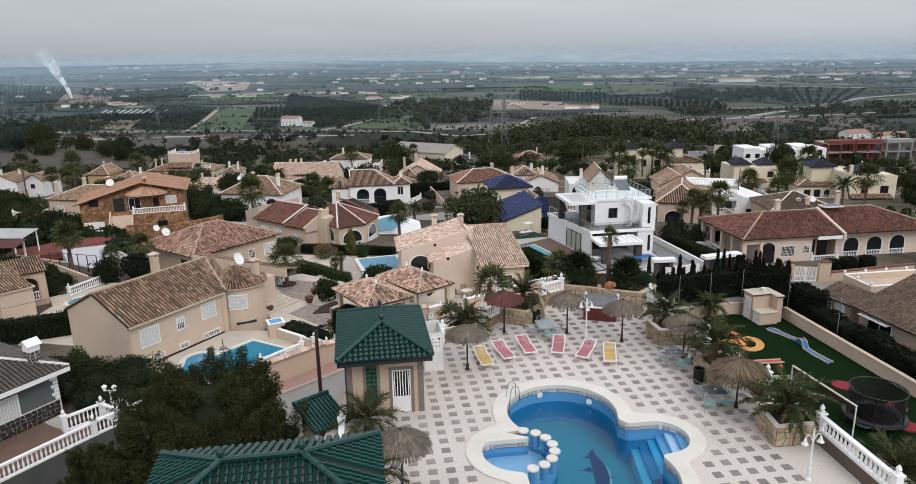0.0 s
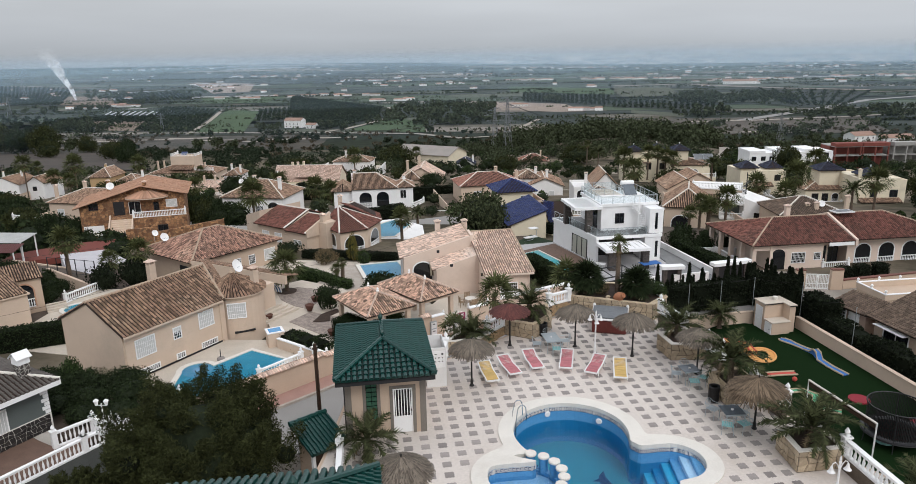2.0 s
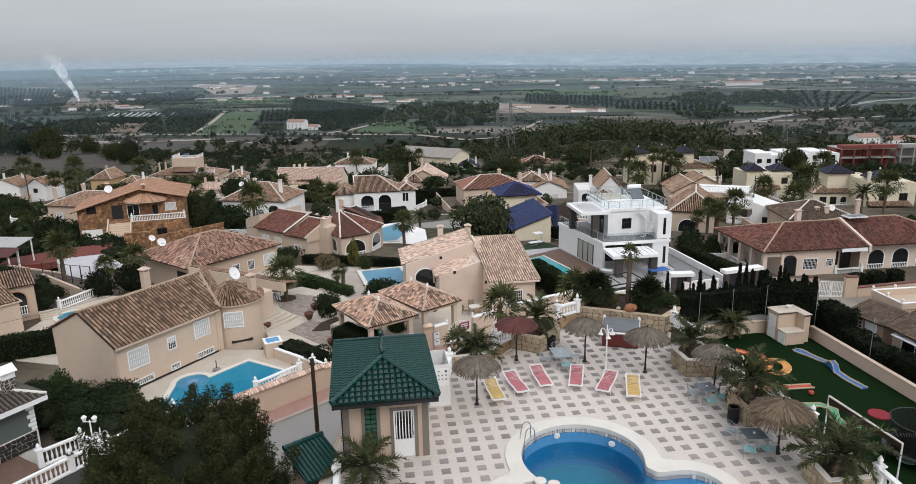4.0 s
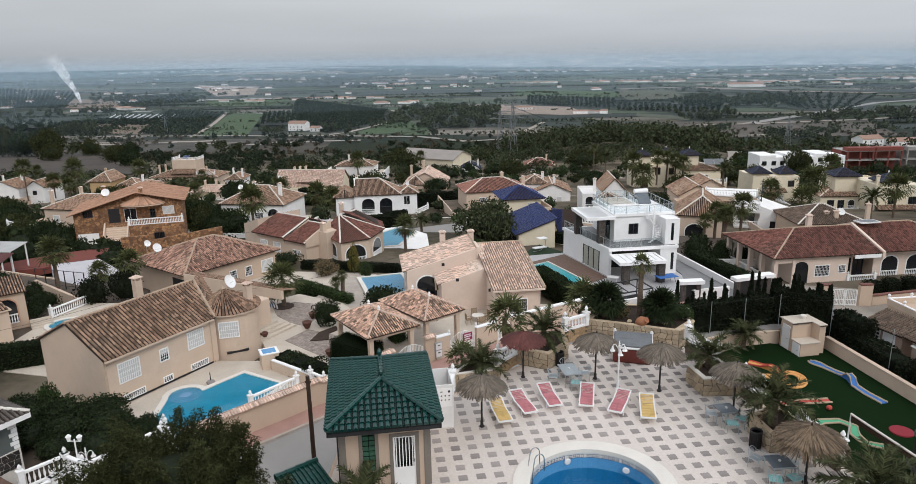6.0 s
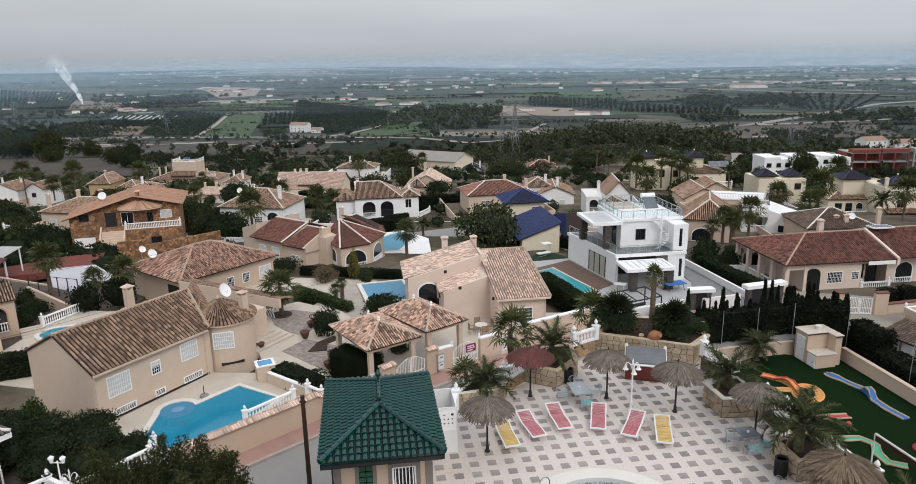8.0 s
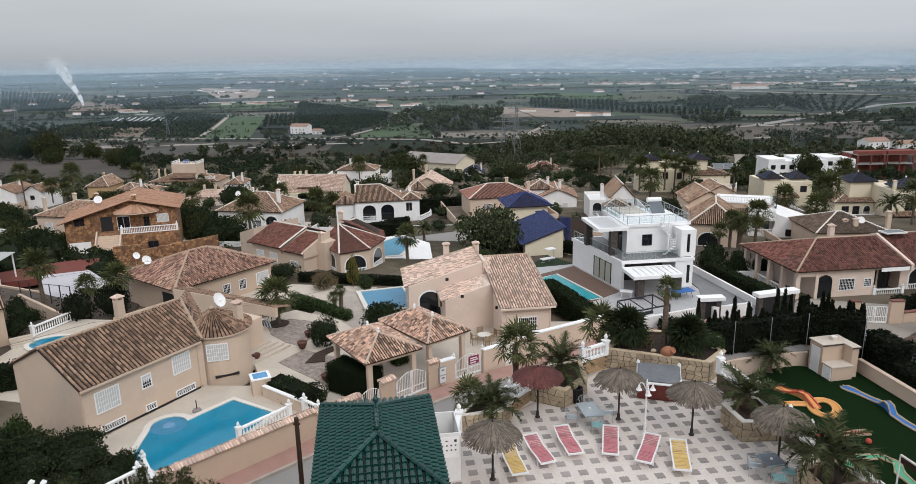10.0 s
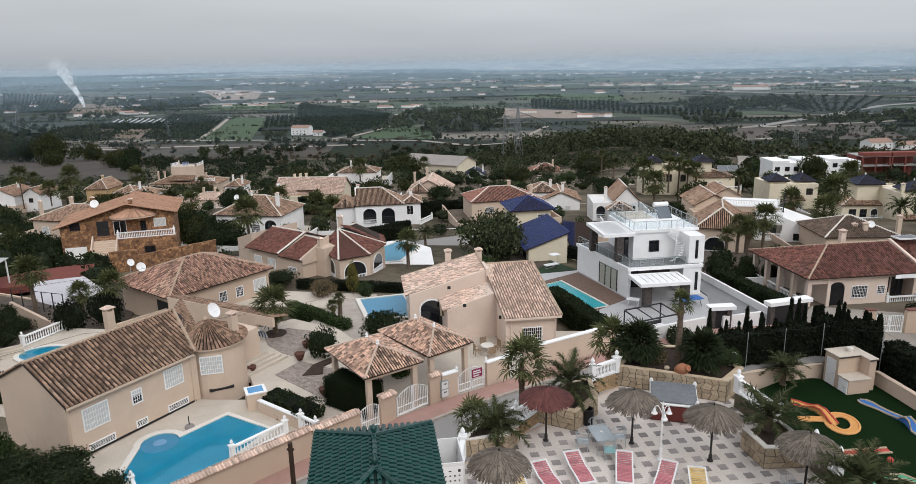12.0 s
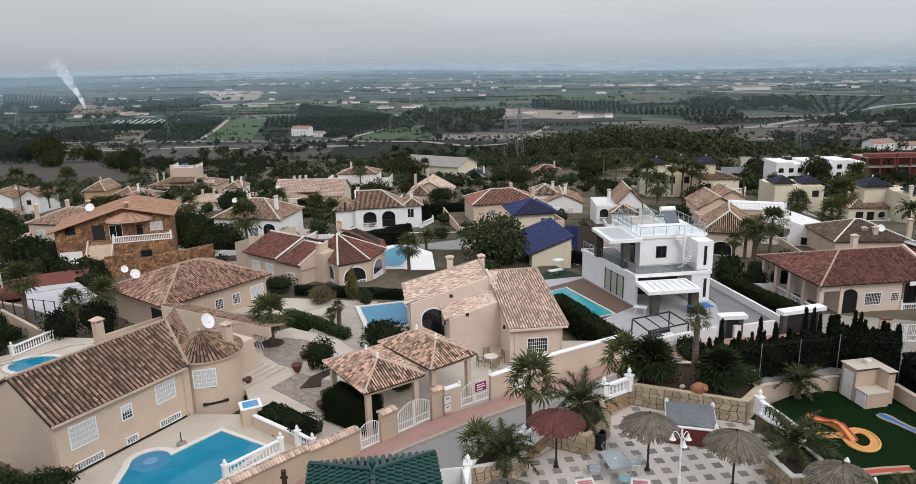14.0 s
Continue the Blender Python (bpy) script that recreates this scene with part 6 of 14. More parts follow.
# ----- villa with the round bay and the oblong pool -----
def villa_round():
    m, ln = frame_on((-25.5, 45.15), (-21.35, 53.0))
    h = thing("villa", "cream rendered villa with a brown tiled roof and a round bay", "house", m, "houses of the hillside estate")
    zb, ze, dp, zr = -6.65, -2.95, 7.4, -0.95
    half = dp / 2
    slope = (zr - ze) / (half + 0.35)
    # main body with its gable at the near end
    bm = bmesh.new()
    sec = [(0, zb - 1.0), (dp, zb - 1.0), (dp, ze + 0.05), (half, zr - 0.12), (0, ze + 0.05)]
    a = [bm.verts.new((0, y, z)) for y, z in sec]
    b = [bm.verts.new((ln + 0.4, y, z)) for y, z in sec]
    for i in range(5):
        bm.faces.new((a[i], a[(i + 1) % 5], b[(i + 1) % 5], b[i])[::-1])
    bm.faces.new(a)
    bm.faces.new(b[::-1])
    part("wall", bm, CREAM, h, "cream rendered wall")
    xr = ln + 1.7
    ps = [[(-0.12, -0.35, ze), (ln + 0.15, -0.35, ze), (xr, half, zr), (-0.12, half, zr)],
          [(ln + 3.2, dp + 0.35, ze), (-0.12, dp + 0.35, ze), (-0.12, half, zr), (xr, half, zr)],
          [(ln + 0.15, -0.35, ze), (ln + 3.2, 3.2, ze), (ln + 3.2, dp + 0.35, ze), (xr, half, zr)]]
    add_roof(h, ps, [((-0.12, half, zr), (xr, half, zr)), ((xr, half, zr), (ln + 0.15, -0.35, ze))], TILE_UMBER, None, 0.335, 0.42)
    # round bay
    cx, cy, r = ln + 2.7, 0.9, 2.15
    bm = bmesh.new()
    lathe(bm, [(r, zb - 1.0), (r, ze)], 32, (cx, cy))
    bay = part("bay_wall", bm, CREAM, h, "round cream bay wall")
    V, Fc = [], []
    n = 52
    ap = Vector((cx - 0.3, cy + 0.25, -1.45))
    for i in range(n):
        t0, t1 = (i + 0.16) * math.tau / n, (i + 0.84) * math.tau / n
        rr = r + 0.32
        p0, p1 = Vector((cx + rr * math.cos(t0), cy + rr * math.sin(t0), ze - 0.02)), Vector((cx + rr * math.cos(t1), cy + rr * math.sin(t1), ze - 0.02))
        for k in range(9):
            f0, f1 = k / 9, (k + 1) / 9
            q = [p0.lerp(ap, f0), p1.lerp(ap, f0), p1.lerp(ap, f1), p0.lerp(ap, f1)]
            mid0, mid1 = (q[0] + q[1]) / 2 + Vector((0, 0, 0.17 * (1 - f0) + 0.04)), (q[2] + q[3]) / 2 + Vector((0, 0, 0.14 * (1 - f1)))
            b0 = len(V)
            V += [q[0], mid0, q[1], q[3], mid1, q[2]]
            Fc += [(b0, b0 + 1, b0 + 4, b0 + 3), (b0 + 1, b0 + 2, b0 + 5, b0 + 4), (b0, b0 + 2, b0 + 1)]
    br = part("bay_roof", mesh_of("bay_roof", V, Fc), TILE_UMBER, h, "conical brown tiled roof")
    bm = bmesh.new()
    lathe(bm, [(r + 0.30, ze - 0.14), (r + 0.33, ze - 0.03), (0.1, ze - 0.02)], 32, (cx, cy))
    part("eave", bm, CREAM, br)
    # Cone in the dark gap colour, standing for shade between the ribs.
    bm = bmesh.new()
    lathe(bm, [(r + 0.28, ze - 0.03), (0.03, -1.62)], 32, (cx, cy))
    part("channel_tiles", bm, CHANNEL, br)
    bm = bmesh.new()
    lathe(bm, [(0.2, -1.5), (0.12, -1.38), (0.03, -1.25)], 8, (cx - 0.3, cy + 0.25))
    part("cone_cap", bm, RIDGE, br)
    for ang, z, w, hh in ((-136, -4.85, 1.4, 1.2),):
        th = radians(ang)
        window(h, pose(cx + (r + 0.0) * math.cos(th), cy + (r + 0.0) * math.sin(th), z, 0, 0, ang + 90), w, hh, white=1.0)
    part("vent_slot", bx(-0.85, 0.85, -0.02, 0.2, 0, 0.16), DARKFRAME, h, "dark vent slot", m=pose(cx + (r + 0.01) * math.cos(radians(-122)), cy + (r + 0.01) * math.sin(radians(-122)), -6.25, 0, 0, -32))
    # windows on the pool front
    window(h, pose(1.75, 0, -5.05), 1.55, 1.35, white=1.0)
    window(h, pose(4.55, 0, -4.75), 0.62, 0.85, white=0.45)
    window(h, pose(7.35, 0, -4.75), 1.35, 1.25, white=1.0)
    for x, w in ((1.9, 1.6), (4.65, 0.7), (7.45, 1.5)):
        window(h, pose(x, 0, -6.42), w, 0.36)
    bm = bmesh.new()
    box(bm, 0.0, ln, -0.03, -0.002, zb, zb + 0.14)
    part("plinth_line", bm, DARKFRAME, h, "dark plinth line")
    for x in (0.12, ln - 0.12):
        bm = bmesh.new()
        tube(bm, (x, -0.06, zb), (x, -0.06, ze), 0.045, 0.045, 7)
        part("downpipe", bm, CREAM, h)
    bm = bmesh.new()
    box(bm, -0.1, ln, -0.44, -0.34, ze - 0.16, ze - 0.03)
    part("gutter", bm, CREAM, h)
    chimney(h, 6.3, half + 1.0, -2.0, 0.45, CREAM)
    chimney(h, cx + 0.9, cy - 1.25, -3.2, -1.05, CREAM)
    # rear wing with a lean-to roof, and the porch with its striped awning
    mi = m.inverted()
    at = lambda x, y: tuple((mi @ Vector((x, y, 0)))[:2])
    bm = bmesh.new()
    wall_line(bm, at(-30.1, 68.0), at(-20.4, 63.52), 0.3, zb - 1, -4.1)
    part("rear_wing", bm, CREAM, h)
    bm = bmesh.new()
    wall_line(bm, at(-20.39, 63.51), at(-18.7, 62.73), 0.3, -4.95, -4.1)
    part("porch_beam", bm, CREAM, h)
    a_, b_, c_, d_ = at(-18.7, 62.6), at(-30.1, 67.9), at(-29.4, 69.6), at(-18.0, 64.3)
    part("roof_tiles", tiles_mesh("roof_tiles", [[(*c_, -4.5), (*d_, -4.5), (*a_, -4.03), (*b_, -4.03)]], 0.26, 0.42), TILE_UMBER, h)
    part("porch_wall", bx(cx + 1.2, cx + 4.1, cy - 0.2, cy + 3.0, zb - 1, -3.6), CREAM, h)
    door(h, pose(cx + 4.11, cy + 0.9, -5.85, 0, 0, 90), 1.3, 2.0, DARKFRAME, "dark glazed entrance door")
    aw = thing("awning", "blue and white striped dutch awning over the entrance", "awning", m @ pose(cx + 4.12, cy + 0.9, -4.95, 0, 0, 90))
    blue = mat("blue_stripe", (0.10, 0.17, 0.33), 0.8, 0.1, 2, 20, 0.1)
    for i in range(12):
        bm = bmesh.new()
        x0, x1 = -1.0 + i * 2 / 12, -1.0 + (i + 1) * 2 / 12
        prev = None
        for k in range(6):
            a_ = math.pi / 2 * k / 5
            row = [bm.verts.new((x, -1.0 * math.sin(a_), 1.0 * math.cos(a_))) for x in (x0, x1)]
            if prev:
                bm.faces.new((prev[0], prev[1], row[1], row[0]))
            prev = row
        part("stripe", bm, blue if i % 2 else WHITE, aw)
    for i in range(4):
        st = bx(cx + 1.6, cx + 4.8 + 0.36 * i, cy - 0.3 - 0.36 * i, cy + 3.6, zb - 0.4, -5.85 - 0.19 * i)
        part("step", st, PATIO, h, "broad sandy entrance step")
    return m, ln


VR, VRL = villa_round()
satellite_dish(VR @ pose(VRL + 3.6, 1.9, -2.15, 0, 0, 10), r=0.58)


# ----- villa with three stepped pale roofs -----
def villa_stepped():
    h = thing("villa", "cream villa with three stepped roofs of pale clay tiles", "house", TURN.copy(), "houses of the hillside estate")
    zb = -7.6
    V1 = (4.9, 12.0, 66.9, 72.6)
    V2 = (7.75, 12.2, 63.6, 66.9)
    V3 = (12.15, 16.45, 59.75, 69.2)
    part("wall", wall_poly([(5.1, 66.9, zb, -3.55), (12.0, 66.9, zb, -1.62), (12.0, 72.4, zb, -1.9), (5.1, 72.4, zb, -3.55)]), PINKWALL, h)
    part("wall", wall_poly([(8.0, 63.6, zb, -3.95), (12.2, 63.6, zb, -2.62), (12.2, 66.9, zb, -2.62), (8.0, 66.9, zb, -3.95)]), PINKWALL, h)
    part("wall", wall_poly([(12.2, 59.75, zb, -3.35), (16.3, 59.75, zb, -3.35), (16.3, 69.0, zb, -1.95), (12.2, 69.0, zb, -1.72)]), PINKWALL, h)
    part("wall", wall_poly([(12.0, 69.0, zb, -1.9), (16.3, 69.0, zb, -1.9), (16.3, 73.5, zb, -3.2), (12.0, 73.5, zb, -3.2)]), PINKWALL, h)
    add_roof(h, shed_polys(4.75, 11.95, 67.15, 72.7, -3.6, -1.72), [((11.95, 67.15, -1.72), (11.95, 72.7, -1.72)), ((4.75, 72.7, -3.6), (11.95, 72.7, -1.72))], TILE_PINK)
    add_roof(h, shed_polys(7.7, 12.1, 63.75, 66.85, -4.0, -2.75), [], TILE_PINK)
    add_roof(h, [[(12.0, 59.3, -3.35), (16.6, 59.3, -3.35), (16.6, 69.1, -1.75), (12.0, 69.1, -1.75)]], [((12.0, 69.1, -1.75), (16.6, 69.1, -1.75)), ((16.6, 59.3, -3.35), (16.6, 69.1, -1.75))], TILE_PINK)
    add_roof(h, [[(16.6, 73.8, -3.3), (12.0, 73.8, -3.3), (12.0, 69.1, -1.75), (16.6, 69.1, -1.75)]], [], TILE_PINK)
    part("parapet", wall_poly([(11.9, 66.75, -3.2, -1.5), (12.15, 66.75, -3.2, -1.5), (12.15, 69.1, -3.2, -1.5), (11.9, 69.1, -3.2, -1.5)]), PINKWALL, h)
    window(h, pose(14.35, 59.75, -5.6), 1.5, 1.15)
    arch_opening(h, pose(7.0, 66.9, -6.7), 1.9, 2.6, rail=False)
    window(h, pose(5.1, 69.5, -5.6, 0, 0, -90), 1.2, 1.2)
    for u, v, z in ((9.5, 63.6, -3.75), (12.15, 61.5, -4.2), (8.6, 66.9, -3.2)):
        part("vent", bx(-0.14, 0.14, -0.03, 0.03, 0, 0.28), DARKFRAME, h, "small square wall vent", m=pose(u, v, z))
    chimney(h, 9.3, 73.0, -3.0, -1.25, PINKWALL)
    chimney(h, 12.3, 73.2, -3.0, -1.35, PINKWALL)
    for a, b in (((12.6, 59.68, -6.9), (12.6, 59.68, -3.4)), ((8.05, 63.52, -6.9), (8.05, 63.52, -4.0)), ((16.25, 59.68, -6.9), (16.25, 59.68, -3.4))):
        bm = bmesh.new()
        tube(bm, a, b, 0.05, 0.05, 7)
        part("downpipe", bm, PINKWALL, h)
    bm = bmesh.new()
    box(bm, 12.0, 16.6, 59.16, 59.28, -3.55, -3.40)
    part("gutter", bm, PINKWALL, h)
    # brown striped awning, half lowered
    aw = thing("awning", "brown and cream striped awning, half lowered", "awning", TURN @ pose(8.55, 66.85, -4.9, 0, 0, 0))
    brown = mat("brown_stripe", (0.10, 0.065, 0.04), 0.85, 0.1, 2, 20, 0.1)
    cream2 = mat("cream_stripe", (0.52, 0.45, 0.33), 0.85, 0.1, 2, 20, 0.1)
    for i in range(12):
        bm = bmesh.new()
        x0, x1 = -0.9 + i * 1.8 / 12, -0.9 + (i + 1) * 1.8 / 12
        prev = None
        for k in range(6):
            a_ = math.pi / 2 * k / 5
            row = [bm.verts.new((x, -1.1 * math.sin(a_) - 0.02, 0.9 * math.cos(a_) - 0.3)) for x in (x0, x1)]
            if prev:
                bm.faces.new((prev[0], prev[1], row[1], row[0]))
            prev = row
        part("stripe", bm, brown if i % 2 else cream2, aw)


villa_stepped()


# ----- white modern house -----
def modern_house():
    m = pose(12.9, 75.9, 0, 0, 0, 10.5)
    h = thing("modern_house", "white cubic two-storey house with stone pillars and glass rails", "house", m, "houses of the hillside estate")
    zb, z1, z2 = -7.05, -4.25, -1.05
    # ground floor: front recess under the canopy
    part("wall", wall_poly([(0, 0, zb - 1.5, z1), (0.25, 0, zb - 1.5, z1), (0.25, 3.2, zb - 1.5, z1), (5.7, 3.2, zb - 1.5, z1), (5.7, 0, zb - 1.5, z1), (7.6, 0, zb - 1.5, z1), (7.6, 10.2, zb - 1.5, z1), (-2.1, 10.2, zb - 1.5, z1)]), WHITE, h, "smooth white rendered wall")
    part("first_floor", slab([(-0.12, -0.12), (7.7, -0.12), (7.7, 10.3), (-2.25, 10.3)], z1, z1 + 0.32), WHITE, h, "white floor edge")
    part("terrace_floor", slab([(0.1, 0.1), (7.4, 0.1), (7.4, 10.0), (-1.9, 10.0)], z1 + 0.32, z1 + 0.34), GREYTILE, h)
    part("recess", bx(0.3, 5.65, 3.12, 3.19, zb, z1 - 0.3), GLASS, h, "dark glazed back of the porch")
    part("recess_side", bx(2.2, 5.66, 3.0, 3.11, zb, z1 - 0.3), SLATE, h)
    # upper floor
    part("upper_wall", bx(1.35, 6.6, 2.5, 9.8, z1 + 0.34, z2), WHITE, h, "white upper storey")
    part("fin_wall", bx(6.3, 7.9, 0.3, 9.8, z1 + 0.34, z2 - 0.05), WHITE, h, "white tower wall with slit windows")
    part("roof_slab", bx(1.2, 8.2, 2.3, 9.95, z2, z2 + 0.3), WHITE, h)
    part("roof_box", bx(1.5, 5.2, 5.6, 9.7, z2 + 0.3, z2 + 0.62), WHITE, h)
    part("roof_deck", bx(1.75, 4.95, 5.85, 9.45, z2 + 0.62, z2 + 0.635), PATIO, h, "sandy roof deck")
    # slit windows, square window, sliding doors
    for z in (zb + 0.4, z1 + 0.8):
        part("slit_window", bx(7.902, 7.92, 1.6, 1.95, z, z + 1.9), GLASS, h)
        part("slit_window", bx(6.95, 7.25, 0.275 if z > -5 else -0.025, 0.298 if z > -5 else -0.002, z, z + 1.9), GLASS, h)
    window(h, pose(3.55, 2.5, -3.05), 0.95, 1.05, style="mullion", frame_mat=DARKFRAME)
    lw = Vector((-2.1, 10.2, 0))
    ang = math.degrees(math.atan2(lw.y, lw.x)) + 180
    ms = Matrix.Translation((lw.x * 0.36, lw.y * 0.36, zb + 0.05)) @ Matrix.Rotation(radians(ang), 4, "Z")
    sd = part("sliding_door", bx(-1.75, 1.75, -0.03, 0.03, 0, 2.25), GLASS, h, "wide dark-framed sliding glass door", m=ms)
    curtain = mat("pale_curtain", (0.42, 0.42, 0.36), 0.9, 0.1, 3, 20, 0.1)
    for x in (-1.75, -0.6, 0.55, 1.7):
        part("door_frame", bx(x - 0.05, x + 0.05, -0.07, -0.032, 0, 2.3), DARKFRAME, sd)
    for x0, x1 in ((-1.65, -0.7), (-0.5, 0.45), (0.65, 1.6)):
        part("curtain", bx(x0, x1, -0.045, -0.033, 0.03, 2.2), curtain, sd)
    window(h, pose(1.35, 5.0, -3.9, 0, 0, -90), 2.2, 2.2, style="mullion", frame_mat=DARKFRAME)
    # canopies of white slats on stone pillars
    for nm, x0, x1, y0, y1, z, pil in (("porch_canopy", -0.1, 5.0, -3.5, -0.15, z1 - 0.6, ((0.9, -2.6), (4.7, -2.6))), ("balcony_canopy", -2.0, 1.3, 1.9, 7.6, z2 - 0.2, ((-0.15, 2.5), (-1.35, 7.0)))):
        c = thing(nm, "white slatted canopy on dark stone pillars", "canopy", m @ Matrix.Identity(4))
        bm = bmesh.new()
        for a, b, c0, d0 in ((x0, x1, y0, y0 + 0.35), (x0, x1, y1 - 0.3, y1), (x0, x0 + 0.3, y0 + 0.35, y1 - 0.3), (x1 - 0.3, x1, y0 + 0.35, y1 - 0.3)):
            box(bm, a, b, c0, d0, z, z + 0.32)
        part("frame", bm, WHITE, c)
        n = 7
        for i in range(n):
            x = x0 + 0.3 + (x1 - x0 - 0.6) * (i + 0.5) / n
            part("slat", bx(x - 0.27, x + 0.27, y0 + 0.36, y1 - 0.31, z + 0.08, z + 0.26), WHITE, c)
        for px, py in pil:
            zz = zb if nm == "porch_canopy" else z1 + 0.32
            p = part("pillar", bx(px - 0.36, px + 0.36, py - 0.36, py + 0.36, zz, z), SLATE, c, "dark stacked-stone pillar")
            k = 0
            while zz + 0.25 * (k + 1) < z:
                for q in range(2):
                    o_ = (k % 2) * 0.15 - 0.08
                    a = px - 0.36 + 0.37 * q
                    part("stone", bx(a + 0.01, a + 0.34, py - 0.385, py - 0.362, zz + 0.25 * k + 0.01, zz + 0.25 * k + 0.23), SLATE, p)
                k += 1
    # glass rails
    rails = [((0.05, 0.08), (5.9, 0.08), z1 + 0.34), ((0.05, 0.08), (-2.05, 10.0), z1 + 0.34), ((1.3, 2.4), (7.9, 2.4), z2 + 0.3), ((1.3, 2.4), (1.3, 9.8), z2 + 0.3), ((8.0, 2.4), (8.0, 9.8), z2 + 0.3), ((1.6, 5.7), (5.1, 5.7), z2 + 0.62), ((1.6, 5.7), (1.6, 9.6), z2 + 0.62), ((5.1, 5.7), (5.1, 9.6), z2 + 0.62), ((1.6, 9.6), (5.1, 9.6), z2 + 0.62)]
    for a, b, z in rails:
        mm, ln = frame_on(a, b)
        g = part("glass_rail", bx(0.05, ln - 0.05, -0.008, 0.008, z + 0.06, z + 0.82), TINTGLASS, h, "glass balcony rail", m=mm)
        g.visible_shadow = False
        n = max(2, round(ln / 1.2))
        for i in range(n + 1):
            part("rail_post", bx(ln * i / n - 0.025, ln * i / n + 0.025, -0.025, 0.025, z, z + 0.88), ALU, g)
        part("rail_top", bx(0, ln, -0.03, 0.03, z + 0.84, z + 0.88), ALU, g)
    # spiral stair
    st = thing("spiral_staircase", "white metal spiral staircase from balcony to roof", "staircase", m @ pose(5.45, 1.55, z1 + 0.34))
    bm = bmesh.new()
    tube(bm, (0, 0, 0), (0, 0, 4.1), 0.07, 0.07, 10)
    part("pole", bm, WHITE, st)
    for i in range(16):
        th = radians(22 * i - 140)
        bm = bmesh.new()
        z = 0.2 * (i + 0.5)
        vs = []
        for zz in (z, z + 0.04):
            vs.append([bm.verts.new((r * math.cos(th + d), r * math.sin(th + d), zz)) for r, d in ((0.07, 0), (0.85, -0.2), (0.85, 0.2))])
        bm.faces.new(vs[1])
        bm.faces.new(vs[0][::-1])
        for k in range(3):
            bm.faces.new((vs[0][k], vs[0][(k + 1) % 3], vs[1][(k + 1) % 3], vs[1][k]))
        part("tread", bm, WHITE, st)
        bm = bmesh.new()
        tube(bm, (0.83 * math.cos(th), 0.83 * math.sin(th), z), (0.83 * math.cos(th), 0.83 * math.sin(th), z + 0.95), 0.014, 0.014, 5)
        part("baluster", bm, WHITE, st)
    for dz in (0.95, 0.65, 0.35):
        bm = bmesh.new()
        path_tube(bm, [(0.84 * math.cos(radians(22 * i - 140)), 0.84 * math.sin(radians(22 * i - 140)), 0.2 * (i + 0.5) + dz) for i in range(16)], 0.02, 5)
        part("handrail", bm, WHITE, st)
    # roof solar heater
    sh = thing("solar_heater", "roof solar water heater with a white tank", "solar heater", m @ pose(6.6, 7.6, z2 + 0.3))
    part("panel", bx(-0.75, 0.75, -0.9, 0.9, 0, 0.08), TABLETOP, sh, "dark collector panel", m=pose(0, 0, 0.55, 38, 0, 0))
    bm = bmesh.new()
    tube(bm, (-0.8, 0.75, 1.25), (0.8, 0.75, 1.25), 0.28, 0.28, 14)
    part("tank", bm, WHITE, sh)
    for x in (-0.7, 0.7):
        bm = bmesh.new()
        tube(bm, (x, 0.72, 0), (x, 0.72, 1.1), 0.03)
        tube(bm, (x, -0.65, 0), (x, -0.65, 0.1), 0.03)
        part("stand", bm, ALU, sh)
    return m


modern_house()
# ---------- plots, streets and gardens between the houses ----------
def pave(name, label, pts, z, material, t=0.3, cat="paving", kind="structure"):
    o = part(name, slab(pts, z - t, z), material)
    return tagged(o, label, cat, kind=kind)


def garden_wall(pts, z0, z1, material, label, t=0.22, cap=None, name="garden_wall", capmat=None):
    o = thing(name, label, "wall", group="garden walls of the estate")
    for a, b in zip(pts, pts[1:]):
        bm = bmesh.new()
        wall_line(bm, a, b, t, z0, z1)
        part("wall_section", bm, material, o)
        if cap:
            bm = bmesh.new()
            wall_line(bm, a, b, t + 0.12, z1, z1 + cap)
            part("coping", bm, capmat or material, o)
    return o


def tile_capped_wall(p0, p1, z0, z1, label):
    """A rendered wall under a saddle of clay tiles."""
    o = thing("boundary_wall", label, "wall", group="garden walls of the estate")
    bm = bmesh.new()
    wall_line(bm, p0, p1, 0.24, z0, z1)
    part("wall_section", bm, BUFF, o)
    m, ln = frame_on(p0, p1)
    ps = [[(0, -0.30, z1), (ln, -0.30, z1), (ln, 0.0, z1 + 0.17), (0, 0.0, z1 + 0.17)], [(ln, 0.30, z1), (0, 0.30, z1), (0, 0.0, z1 + 0.17), (ln, 0.0, z1 + 0.17)]]
    bm = bmesh.new()
    for p in ps:
        roof_under(bm, p, 0.06)
    part("saddle", bm, TILE_PINK, o, m=m)
    tagged(part("cap_tiles", tiles_mesh("cap_tiles", ps, 0.22, 0.36), TILE_PINK, o, "clay tile capping", m=m), kind="stuff")


